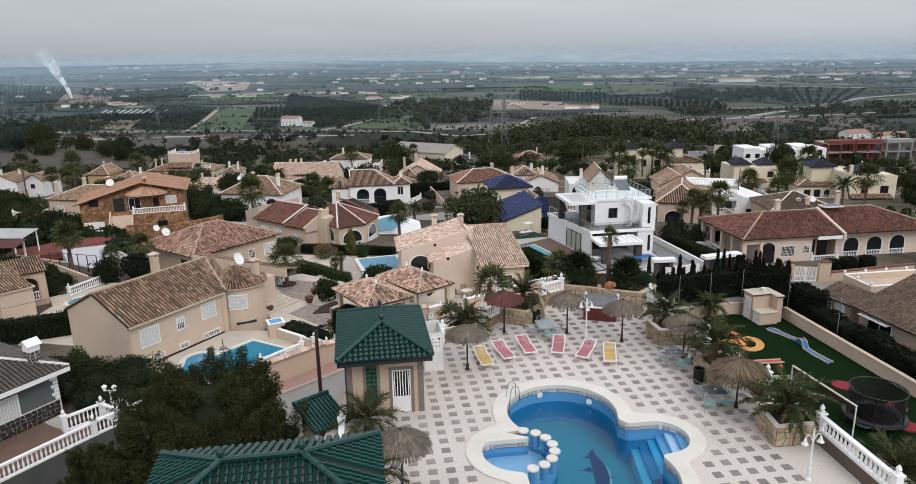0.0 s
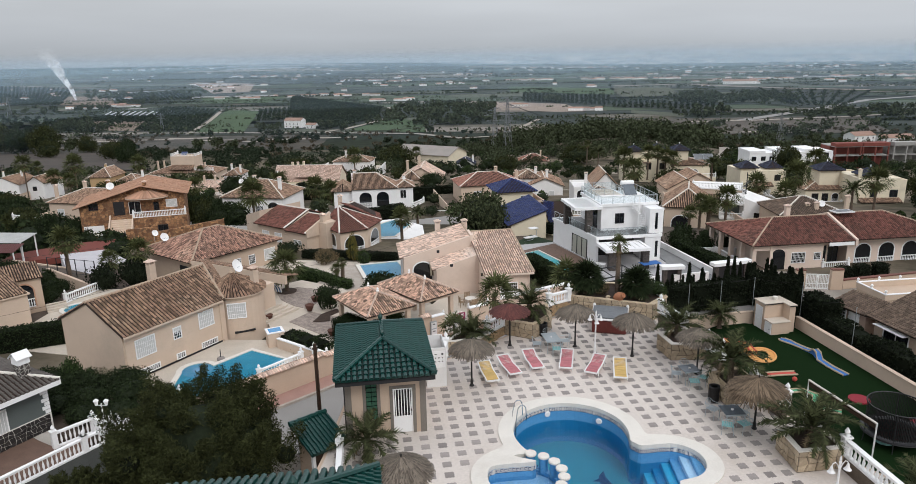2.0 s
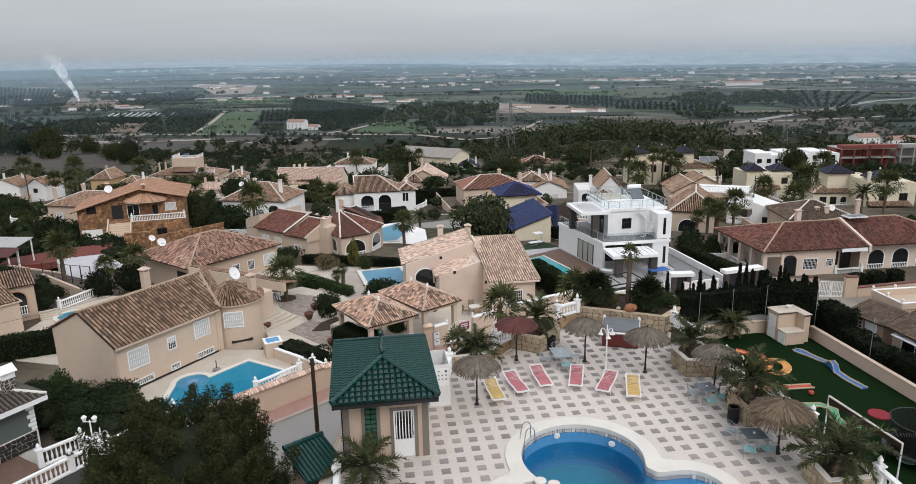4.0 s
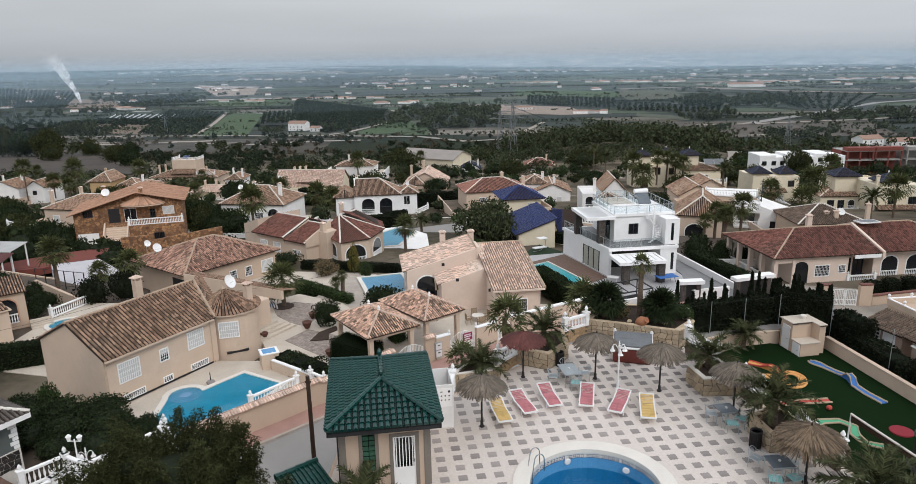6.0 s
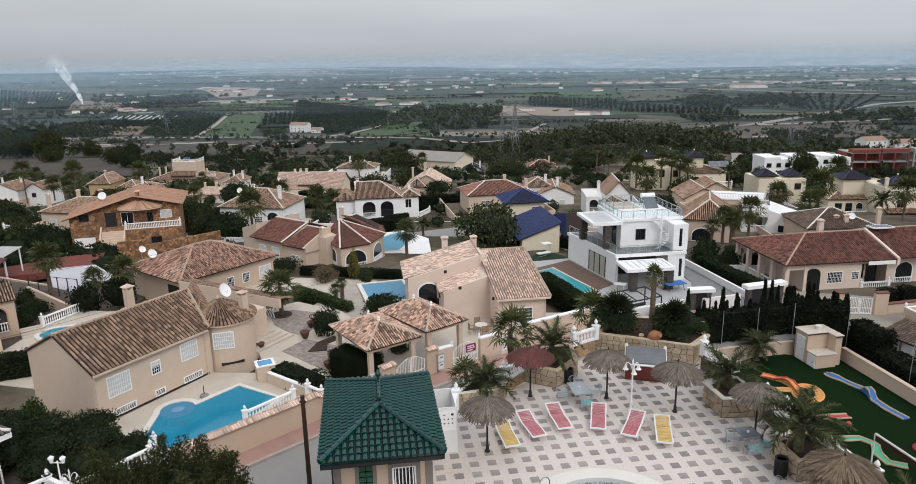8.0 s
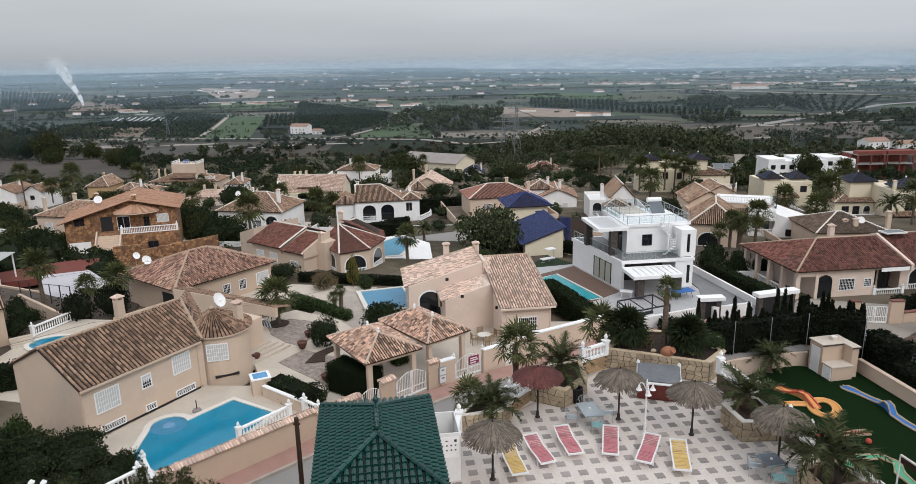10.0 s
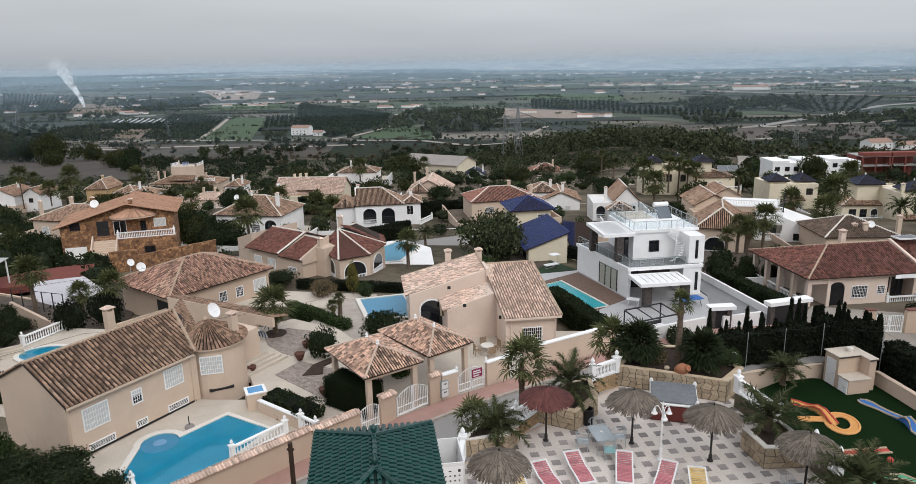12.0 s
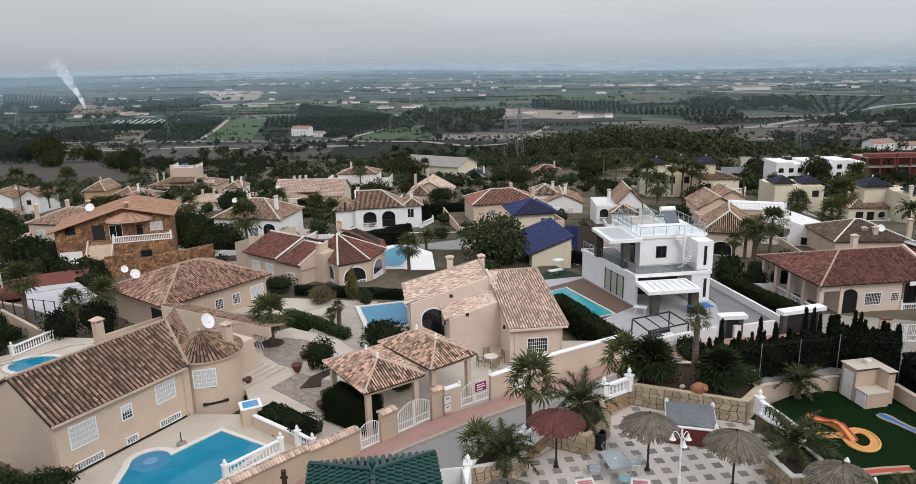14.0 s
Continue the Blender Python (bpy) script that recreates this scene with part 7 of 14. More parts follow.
def gate(p0, p1, z, h, arch=0.35, label="white steel driveway gate with an arched top"):
    m, ln = frame_on(p0, p1)
    g = thing("gate", label, "gate", m, "white steel gates on the street")
    n = max(4, round(ln / 0.13))
    for leaf in range(2 if ln > 1.8 else 1):
        k = 2 if ln > 1.8 else 1
        x0, x1 = ln * leaf / k + 0.03, ln * (leaf + 1) / k - 0.03
        bm = bmesh.new()
        box(bm, x0, x1, -0.02, 0.02, z + 0.08, z + 0.2)
        box(bm, x0, x1, -0.02, 0.02, z + 0.62, z + 0.67)
        lf = part("leaf", bm, WHITE, g, "barred gate leaf with a low kick plate")
        for x in (x0, x1 - 0.05):
            part("stile", bx(x, x + 0.05, -0.03, 0.03, z + 0.05, z + h + arch * math.sin(math.pi * (x + 0.025) / ln)), WHITE, lf)
        j = 0
        x = x0 + 0.1
        tops = []
        while x < x1 - 0.05:
            zt = z + h + arch * math.sin(math.pi * x / ln)
            part("bar", bx(x - 0.012, x + 0.012, -0.012, 0.012, z + 0.2, zt), WHITE, lf)
            tops.append((x, 0, zt))
            x += 0.14
        bm = bmesh.new()
        path_tube(bm, tops, 0.022, 5)
        part("top_rail", bm, WHITE, lf)
    return g


PALETILE = mat("pale_grey_tiles", (0.42, 0.41, 0.41), 0.6, 0.12, 1.2, 10, 0.1)
# street beyond the terrace
S0, S1, S2, S3 = (-30.0, 26.5), (-9.6, 46.6), (-0.5, 53.0), (13.0, 64.0)


def strip(pts, w0, w1, z, name, label, material, t=1.3):
    """A ribbon of paving: offsets w0 and w1 to the left of a line."""
    L_, R_ = [], []
    for i, p in enumerate(pts):
        a, b = Vector(pts[max(0, i - 1)]), Vector(pts[min(len(pts) - 1, i + 1)])
        d = (b - a).normalized()
        n = Vector((-d.y, d.x))
        L_.append(tuple(Vector(p) + n * w1))
        R_.append(tuple(Vector(p) + n * w0))
    return pave(name, label, R_ + L_[::-1], z, material, t, "road")


LINE = [(-18.8, 37.5), (-17.0, 39.2), (-10.9, 45.6), (-7.3, 49.4), (-3.4, 52.7), (0.6, 55.5), (9.3, 61.4), (17.8, 65.3), (30, 67.5)]
strip(LINE, -7.4, -1.65, -6.22, "street", "worn grey asphalt street", ASPHALT)
strip(LINE, -1.65, -0.1, -6.09, "pavement", "pink paved footway with a stone kerb", PINKPAVE)
strip(LINE, -1.85, -1.66, -6.06, "kerb", "pale stone kerb along the footway", GRAVEL)

# boundary of the villa with the oblong pool
tile_capped_wall((-17.4, 38.5), (-11.0, 45.4), -6.6, -4.35, "buff garden wall with a clay tile capping")
tile_capped_wall((-11.0, 45.4), (-8.6, 47.75), -6.6, -4.5, "buff garden wall with a clay tile capping")
gate((-8.55, 47.85), (-7.55, 48.85), -6.1, 1.45, 0.25, "narrow white steel garden gate")
tile_capped_wall((-7.5, 48.9), (-6.7, 49.75), -6.6, -4.2, "buff gate pier with a clay tile capping")
gate((-6.6, 49.85), (-4.75, 51.7), -6.1, 1.35, 0.5)
tile_capped_wall((-4.65, 51.8), (-3.95, 52.35), -6.6, -4.1, "buff gate pier with a clay tile capping")
mb = thing("meter_box", "pale grey double meter cabinet set in a gate pier", "cabinet", frame_on((-4.0, 52.2), (-3.3, 52.75), -6.1)[0])
part("body", bx(0.02, 0.6, -0.22, 0.1, 0.25, 1.45), ALU, mb)
for z in (0.3, 0.9):
    d_ = part("door", bx(0.06, 0.56, -0.24, -0.222, z, z + 0.5), WPLASTIC, mb, "pale cabinet door")
    part("label_plate", bx(0.2, 0.42, -0.246, -0.241, z + 0.3, z + 0.38), DARKFRAME, d_)
garden_wall([(-3.9, 52.4), (-2.9, 53.15)], -6.6, -4.35, CREAM, "cream rendered gate pier", 0.3, 0.08, capmat=WHITE)
gate((-2.85, 53.2), (-1.0, 54.6), -6.1, 1.2, 0.5)
sg = thing("gate_sign", "crimson and blue sale sign hung on a gate", "sign", frame_on((-1.9, 53.85), (-1.0, 54.5), -5.2)[0])
part("board", bx(0, 0.85, -0.09, -0.05, 0, 0.62), mat("crimson_sign", (0.24, 0.012, 0.075), 0.5, 0.05), sg)
for i, (z, w) in enumerate(((0.42, 0.6), (0.26, 0.66), (0.08, 0.5))):
    part("text_bar", bx(0.1, 0.1 + w, -0.096, -0.091, z, z + 0.09), WPLASTIC, sg)
garden_wall([(-0.9, 54.7), (0.7, 55.9)], -6.6, -4.45, CREAM, "cream rendered garden wall", 0.3, 0.08, capmat=WHITE)
for p in ((-0.9, 54.7), (0.7, 55.9), (-2.9, 53.15), (1.9, 56.8)):
    bm = bmesh.new()
    lathe(bm, [(0.12, -4.4), (0.13, -4.3), (0.05, -4.26), (0.10, -4.16), (0.09, -4.08), (0.015, -3.95)], 9, p)
    tagged(part("finial", bm, WHITE), "white turned finial on a garden wall", "finial", "finials on the street walls")
gate((0.8, 55.95), (1.8, 56.7), -6.1, 1.35, 0.2, "white steel garden gate")
garden_wall([(1.9, 56.8), (9.3, 61.6)], -6.6, -4.3, CREAM, "cream rendered street wall", 0.28, 0.1, capmat=WHITE)
garden_wall([(9.3, 61.6), (17.4, 65.4)], -6.9, -5.1, WHITEWASH, "white rendered street wall of the modern house", 0.25)
garden_wall([(18.9, 65.6), (22.6, 66.8)], -6.9, -5.1, WHITEWASH, "white rendered street wall of the modern house", 0.25)
garden_wall([(25.5, 68.6), (21.6, 83.5)], -9.0, -6.35, WHITEWASH, "white rendered side wall of a drive", 0.25)
# gateways with white lintels on dark stone piers
for x0, y0, x1, y1, zt in ((17.9, 65.7, 19.6, 65.9, -4.5), (23.2, 66.8, 26.7, 68.0, -4.55)):
    m, ln = frame_on((x0, y0), (x1, y1))
    g = thing("gateway", "gateway with a white lintel on dark stone piers", "gateway", m, "gateways of the modern house")
    for x in (-0.05, ln - 0.35):
        part("pier", bx(x, x + 0.4, -0.22, 0.22, -6.9, zt), SLATE, g, "dark stone pier")
    part("lintel", bx(-0.3, ln + 0.3, -0.45, 0.45, zt, zt + 0.32), WHITE, g, "thick white lintel")
    part("gate_leaf", bx(0.36, ln - 0.36, -0.03, 0.03, -6.8, zt - 0.1), DARKFRAME, g, "dark steel gate leaf")

# patios and yards
pave("patio", "sandy tiled patio round the oblong pool", [(-25.4, 44.9), (-17.6, 38.7), (-10.9, 45.6), (-13.0, 50.3), (-17.0, 53.2), (-21.2, 53.2)], -6.64, PATIO, 0.6)
pave("garden_path", "pale concrete paths between gravel pads", [(-17.0, 53.3), (-13.0, 50.4), (-8.6, 48.2), (-6.7, 50.2), (-9.5, 60.5), (-14.2, 66.4), (-19, 69), (-22.5, 66), (-21.5, 62)], -6.60, PATIO, 0.6)
PEBBLE = mat("pinkish_pebbles", (0.36, 0.30, 0.26), 0.95, 0.45, 3.0, 9, 0.6, col2=(0.20, 0.16, 0.14))
pave("gravel_pad", "pinkish pebble pad between pale paths", [(-17.0, 57.1), (-15.7, 59.6), (-13.2, 58.4), (-11.8, 58.0), (-10.6, 56.2), (-12.2, 53.2)], -6.57, PEBBLE, 0.1)
pave("gravel_pad", "pinkish pebble pad round a palm", [(-19.4, 62.8), (-20.6, 65.2), (-18.8, 66.6), (-16.6, 66.0), (-15.6, 64.3), (-15.7, 61.9), (-16.1, 60.3), (-17.6, 61.1)], -6.57, PEBBLE, 0.1)
pave("flower_bed", "curved bed of dark earth edged with stones", [(-14.8, 56.9), (-14.5, 58.8), (-13.4, 60.2), (-12.9, 59.6), (-13.6, 58.6), (-13.3, 57.2)], -6.50, SOIL, 0.1)
pave("flower_bed", "round bed of dark earth under a palm", [(-19.5 + 0.95 * math.cos(i * math.tau / 18), 65.3 + 0.95 * math.sin(i * math.tau / 18)) for i in range(18)], -6.50, SOIL, 0.1)
for i, (x, y, k) in enumerate(((-15.8, 59.8, 1.0), (-12.4, 53.9, 0.9), (-15.9, 62.2, 0.9), (-18.9, 57.6, 0.8))):
    bm = bmesh.new()
    lathe(bm, [(0.02, 0), (0.20 * k, 0.02), (0.36 * k, 0.35 * k), (0.38 * k, 0.50 * k), (0.44 * k, 0.56 * k), (0.40 * k, 0.62 * k), (0.30 * k, 0.55 * k), (0.02, 0.54 * k)], 14)
    tagged(part("flower_pot", bm, RUSTPOT, None, "", pose(x, y, -6.57), True), "round brown earthenware pot on the gravel", "pot", "garden pots")
pave("driveway", "pale concrete drive under the carports", [(-7.0, 49.4), (-0.2, 55.3), (-4.5, 61.5), (-11.0, 57.5)], -6.56, PATIO, 0.6)
pave("patio", "sandy patio beside the stepped villa", [(-4.6, 61.4), (-0.1, 55.4), (9.2, 61.7), (8, 66), (-3, 66)], -6.60, PATIO, 0.6)
pave("patio", "white stone patio round a pale pool", [(-18, 66.5), (-9.5, 61), (-4.5, 62), (-9, 74), (-16, 76)], -7.0, GRAVEL, 0.6)
pave("patio", "pale grey tiled yard of the modern house", [(9.6, 62.2), (22.3, 67.2), (19.6, 84), (14, 87), (4.0, 84), (9.0, 70)], -7.08, PALETILE, 0.6)
pave("driveway", "grey stamped concrete drive beside the modern house", [(19.4, 69.0), (22.2, 67.6), (25.4, 68.6), (21.5, 83.5), (20.0, 84.2), (20.9, 76.6)], -7.05, GREYTILE, 1.4)
deck = pave("deck", "brown timber deck round the turquoise pool", [(3.9, 80.6), (8.6, 71.6), (12.7, 75.6), (9.0, 84.6)], -7.02, mat("deck_boards", (0.16, 0.10, 0.075), 0.8, 0.25, 3, 18, 0.3), 0.1)
pave("yard", "sandy yard in front of the stone villa", [(-67, 99.5), (-60, 101), (-44, 107.5), (-48, 116), (-67, 110)], -12.2, PATIO, 2.5)
red_court = pave("red_court", "red painted hard court behind a white wall", [(-66.5, 87.5), (-60.5, 89.8), (-54.5, 94.5), (-56.5, 100.8), (-62, 97.5), (-67, 92.5)], -10.2, mat("red_court", (0.17, 0.045, 0.033), 0.9, 0.15, 0.4, 12, 0.2), 0.9)
garden_wall([(-60.4, 82.9), (-51.0, 79.4)], -10.5, -8.3, BUFF, "beige rendered wall along a court", 0.25)
pave("patio", "white tiled court beside the red court", [(-57.2, 87.6), (-51.2, 79.6), (-46.7, 77.0), (-45.6, 84), (-52, 90)], -8.95, LAVENDER, 3.0)
pave("yard", "bare dark garden soil behind a villa", [(-62, 68), (-36, 68), (-40, 84), (-44.9, 83), (-46.2, 76.6), (-51, 79.0), (-60, 82)], -8.3, SOILYARD, 1.6)
garden_wall([(-50.1, 74.3), (-40.9, 67.8)], -9, -6.75, BUFF, "beige rendered garden wall with a sloping foot", 0.3)
fn = thing("fence", "black steel garden fence with slim posts", "fence")
for k in range(6):
    fx, fy = -51.6 + 1.35 * k, 76.6 - 0.35 * k
    part("post", bx(fx - 0.04, fx + 0.04, fy - 0.04, fy + 0.04, -8.3, -6.1), DARKFRAME, fn)
for z in (-6.15, -7.9):
    bm = bmesh.new()
    tube(bm, (-51.6, 76.6, z), (-44.85, 74.85, z), 0.03, 0.03, 6)
    part("rail", bm, DARKFRAME, fn)
pave("road", "pale concrete street between the villas", [(-48, 97), (-10, 108), (2, 118), (2, 122), (-14, 114), (-48, 103)], -11.0, ASPHALT, 1.2)
pave("road", "asphalt street lower down the estate", [(-70, 128), (-10, 126), (30, 134), (30, 139), (-10, 131), (-70, 133)], -13.6, ASPHALT, 1.2)


def basin(name, label, pts, z, water_z, rim=0.4, wmat=None, coping=True):
    """A garden pool let into a patio: raised rim, mosaic floor, water."""
    cx, cy = sum(p[0] for p in pts) / len(pts), sum(p[1] for p in pts) / len(pts)
    o = thing(name, label, "pool", group="garden pools of the estate")
    outer = []
    n = len(pts)
    for i in range(n):
        a, b = Vector(pts[i - 1]), Vector(pts[(i + 1) % n])
        d = (b - a).normalized()
        outer.append((pts[i][0] + d.y * rim, pts[i][1] - d.x * rim))
    part("coping", ring_slab(outer, pts, z, z + 0.10), COPING, o, "pale stone coping")
    bm = bmesh.new()
    bm.faces.new([bm.verts.new((x, y, z + 0.012)) for x, y in pts])
    part("floor", bm, wmat or mat("blue_basin", (0.025, 0.30, 0.47), 0.35, 0.15, 1.2, 30, 0.05), o, "bright blue basin floor")
    bm = bmesh.new()
    bm.faces.new([bm.verts.new((x, y, z + 0.06)) for x, y in pts])
    w = part("water", bm, GARDENWATER, o, "still clear water")
    w.visible_shadow = False
    return o


GARDENWATER = water_mat("garden_pool_water", (0.66, 0.97, 0.97))
TURQ = mat("turquoise_basin", (0.06, 0.42, 0.47), 0.35, 0.15, 1.2, 30, 0.05)
PALEBLUE = mat("pale_blue_basin", (0.15, 0.33, 0.52), 0.35, 0.15, 1.2, 30, 0.05)
# the oblong pool with its round steps
rn = [(-18.25, 50.8), (-20.3, 47.9)] 
arc = []
cxa, cya = -21.25, 47.35
for i in range(9):
    th = radians(28 + 180 * i / 8 + 5)
    arc.append((cxa + 1.15 * math.cos(th), cya + 1.15 * math.sin(th)))
POOL_L = [(-18.3, 50.9)] + arc + [(-21.75, 43.6), (-18.0, 41.0), (-14.8, 49.1)]
pl = basin("garden_pool", "oblong blue garden pool with a round flight of steps", POOL_L, -6.64, -6.6, 0.42)
for i in range(4):
    rr = 1.12 - 0.24 * i
    bm = bmesh.new()
    lathe(bm, [(rr, -6.627), (rr, -6.615 + 0.012 * i)], 24, (cxa, cya))
    part("pool_step", bm, PALEBLUE, pl, "pale blue pool step")
balustrade((-18.4, 39.9), (-20.4, 42.4), -6.64, h=0.85)
balustrade((-15.9, 45.6), (-13.6, 48.6), -6.6, h=0.85)
basin("garden_pool", "turquoise oblong pool in a timber deck", [(4.9, 79.8), (8.8, 72.5), (10.5, 73.4), (6.7, 81.3)], -7.03, -7, 0.2, TURQ)
basin("garden_pool", "pale blue pool beside white paving", [(-13.9, 75.0), (-12.0, 69.8), (-7.6, 70.4), (-9.8, 76.4)], -6.9, -6.93, 0.55, PALEBLUE)
basin("garden_pool", "round-ended blue pool on a tiled patio", [(-38.6 + 2.2 * math.cos(i * math.tau / 20), 62.4 + 1.6 * math.sin(i * math.tau / 20)) for i in range(20)], -7.28, -7.2, 0.4)
pave("patio", "sandy patio round a small pool", [(-41.7, 57), (-40, 52.8), (-33.5, 51.5), (-31, 63), (-34, 68), (-40.7, 68.4), (-41.8, 64)], -7.3, PATIO, 0.8)
pave("garden_bed", "dark earth bed beside a buff villa", [(-47, 57), (-41.75, 57), (-41.85, 64), (-40.8, 68.4), (-47, 68)], -7.35, SOILYARD, 1.2)
POOL_B = [(-16.0, 96.6), (-13.0, 97.2), (-11.5, 104.5), (-14.5, 107.5), (-16.6, 104.0)]
basin("garden_pool", "blue garden pool on a white terrace", POOL_B, -9.28, -9.2, 0.5)
pave("patio", "white terrace round a blue pool", [(-16.6, 96.0), (-12.6, 96.2), (-8.0, 93.5), (-9.5, 104), (-14, 109), (-17.4, 107)], -9.3, WHITEWASH, 2.4)
balustrade((-41.7, 64.0), (-40.4, 68.4), -7.25, h=0.9)

# garden planters by the villa steps
pb = thing("planter", "cream block planter with dark clipped shrubs", "planter")
part("block", bx(-0.65, 0.65, -0.6, 0.6, -6.64, -5.45), CREAM, pb, m=Matrix.Translation((-16.75, 52.3, 0)) @ Matrix.Rotation(radians(28), 4, "Z"))
part("white_cap", bx(-0.7, 0.7, -0.65, 0.65, -5.45, -5.38), WHITE, pb, m=Matrix.Translation((-16.75, 52.3, 0)) @ Matrix.Rotation(radians(28), 4, "Z"))
bm = bmesh.new()
wall_line(bm, (-16.3, 51.6), (-12.7, 49.2), 0.25, -6.64, -5.85)
part("long_wall", bm, CREAM, pb)
bm = bmesh.new()
wall_line(bm, (-16.3, 51.6), (-12.7, 49.2), 0.3, -5.85, -5.78)
part("cap", bm, WHITE, pb)
balustrade((-12.7, 49.1), (-11.5, 48.2), -6.5, h=0.95)


# ---------- carports ----------
def carport(corner_pts, z_e, label):
    """A hipped tile roof on four round columns: near, right, far, left corners."""
    A, B, C, D = [Vector(p) for p in corner_pts]
    m, ln = frame_on(A, B)
    dp = (D - A).length
    h = thing("carport", label, "carport", m, "tiled carports")
    ps, hips = hip_polys(0, ln, 0, dp, z_e, 1.0)
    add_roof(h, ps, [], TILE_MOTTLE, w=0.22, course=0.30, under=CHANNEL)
    for a, b in hips:
        bm = bmesh.new()
        ridge_caps(bm, a, b, 0.09)
        part("ridge", bm, CLAYPALE, h, "pale mortared ridge")
    for x in (0.5, ln - 0.5):
        for y in (0.5, dp - 0.5):
            part("column", bx(x - 0.17, x + 0.17, y - 0.17, y + 0.17, -6.7, z_e - 0.1), CREAM, h, "cream square column")
    bm = bmesh.new()
    for a, b, c, d in ((0.2, ln - 0.2, 0.2, 0.45), (0.2, ln - 0.2, dp - 0.45, dp - 0.2), (0.2, 0.45, 0.45, dp - 0.45), (ln - 0.45, ln - 0.2, 0.45, dp - 0.45)):
        box(bm, a, b, c, d, z_e - 0.36, z_e - 0.13)
    part("ring_beam", bm, CREAM, h)
    big = ln >= dp
    for k in ((dp / 2, ln - dp / 2) if big else (ln / 2, dp - ln / 2)):
        bm = bmesh.new()
        x, y = (k, dp / 2) if big else (ln / 2, k)
        lathe(bm, [(0.1, z_e + 1.0), (0.12, z_e + 1.1), (0.06, z_e + 1.14), (0.11, z_e + 1.26), (0.02, z_e + 1.4)], 9, (x, y))
        part("finial", bm, WHITE, h)


carport([(-8.55, 49.75), (-5.05, 52.5), (-8.75, 57.3), (-12.3, 54.5)], -3.3, "carport with a pale tiled hip roof and white finials")
carport([(-4.75, 53.2), (-1.75, 55.95), (-5.3, 61.2), (-8.4, 58.4)], -3.3, "carport with a pale tiled hip roof beside the villa")

# patio table and chairs by the stepped villa
pt = thing("patio_table", "round cream garden table on a patio", "table", pose(-0.9, 61.2, -6.6))
bm = bmesh.new()
lathe(bm, [(0.5, 0.70), (0.55, 0.71), (0.55, 0.745), (0.5, 0.75)], 20)
part("tabletop", bm, COPING, pt)
bm = bmesh.new()
lathe(bm, [(0.3, 0.0), (0.08, 0.06), (0.06, 0.7)], 10)
part("pedestal", bm, COPING, pt)


def garden_chair(m):
    o = thing("garden_chair", "folding tan wooden garden chair at a round table", "chair", m, "garden chairs on the patio")
    tan = TANWOOD
    for i in range(6):
        part("seat_slat", bx(-0.24, 0.24, -0.22 + 0.075 * i, -0.16 + 0.075 * i, 0.42, 0.44), tan, o)
    for i in range(6):
        part("back_slat", bx(-0.21 + 0.075 * i, -0.16 + 0.075 * i, 0.24, 0.265, 0.45, 1.0), tan, o)
    for x in (-0.25, 0.25):
        for y in (-0.22, 0.24):
            part("leg", bx(x - 0.02, x + 0.02, y - 0.02, y + 0.02, 0, 0.62 if y < 0 else 1.02), tan, o)
        part("armrest", bx(x - 0.03, x + 0.03, -0.25, 0.25, 0.62, 0.645), tan, o)


TANWOOD = mat("tan_wood", (0.34, 0.24, 0.15), 0.7, 0.2, 4, 20, 0.2)
for a in (20, 110, 200, 300):
    garden_chair(pose(-0.9 - 0.85 * math.sin(radians(a)), 61.2 + 0.85 * math.cos(radians(a)), -6.6, 0, 0, a))

# ---------- the mini-golf lawn ----------
LZ = -7.35
pave("lawn", "dark green artificial lawn of a mini-golf garden", [xy(*p) for p in [(19.6, 18), (38.0, 20), (37.9, 51.2), (34.6, 52.8), (33.2, 53.6), (19.5, 48)]], LZ, LAWN, 0.5)
garden_wall([xy(38.1, 16), xy(38.0, 51.3)], LZ - 0.5, LZ + 1.0, CREAM, "cream rendered wall round the lawn", 0.25, 0.06)
garden_wall([(24.2, 58.9), (18.0, 57.3), (14.5, 55.8)], LZ - 0.5, LZ + 1.0, CREAM, "cream rendered wall round the lawn", 0.25, 0.06)
# grill house
gh = thing("grill_house", "stepped cream masonry grill house with white doors", "grill house", T(34.9, 50.35, LZ, 3))
part("tall_block", wall_poly([(0, 0.9, 0, 2.35), (1.75, 0.9, 0, 2.35), (1.75, 0.0, 0, 2.3), (2.3, 0.0, 0, 2.3), (2.3, 2.3, 0, 2.35), (0, 2.3, 0, 2.35)]), BUFF, gh)
part("low_block", bx(0.0, 1.74, -0.25, 0.88, 0, 1.05), BUFF, gh)
bm = bmesh.new()
prism(bm, [(-0.08, 0.82), (1.67, 0.82), (1.67, -0.08), (2.4, -0.08), (2.4, 2.4), (-0.08, 2.4)], 2.36, 2.44)
part("roof_slab", bm, PATIO, gh, "pale weathered roof slab with dark edges")
part("counter", bx(-0.06, 1.74, -0.33, 0.86, 1.051, 1.12), PATIO, gh)
door(gh, pose(-0.001, 1.6, 0.0, 0, 0, -90), 0.75, 1.95, WHITE, "white metal door")
door(gh, pose(0.0, 0.25, 0.0, 0, 0, -90), 0.7, 0.9, WHITE, "white metal cupboard door")
bm = bmesh.new()
lathe(bm, [(0.2, 2.44), (0.2, 2.6), (0.26, 2.62), (0.24, 2.72), (0.05, 2.76)], 8, (1.4, 1.6))
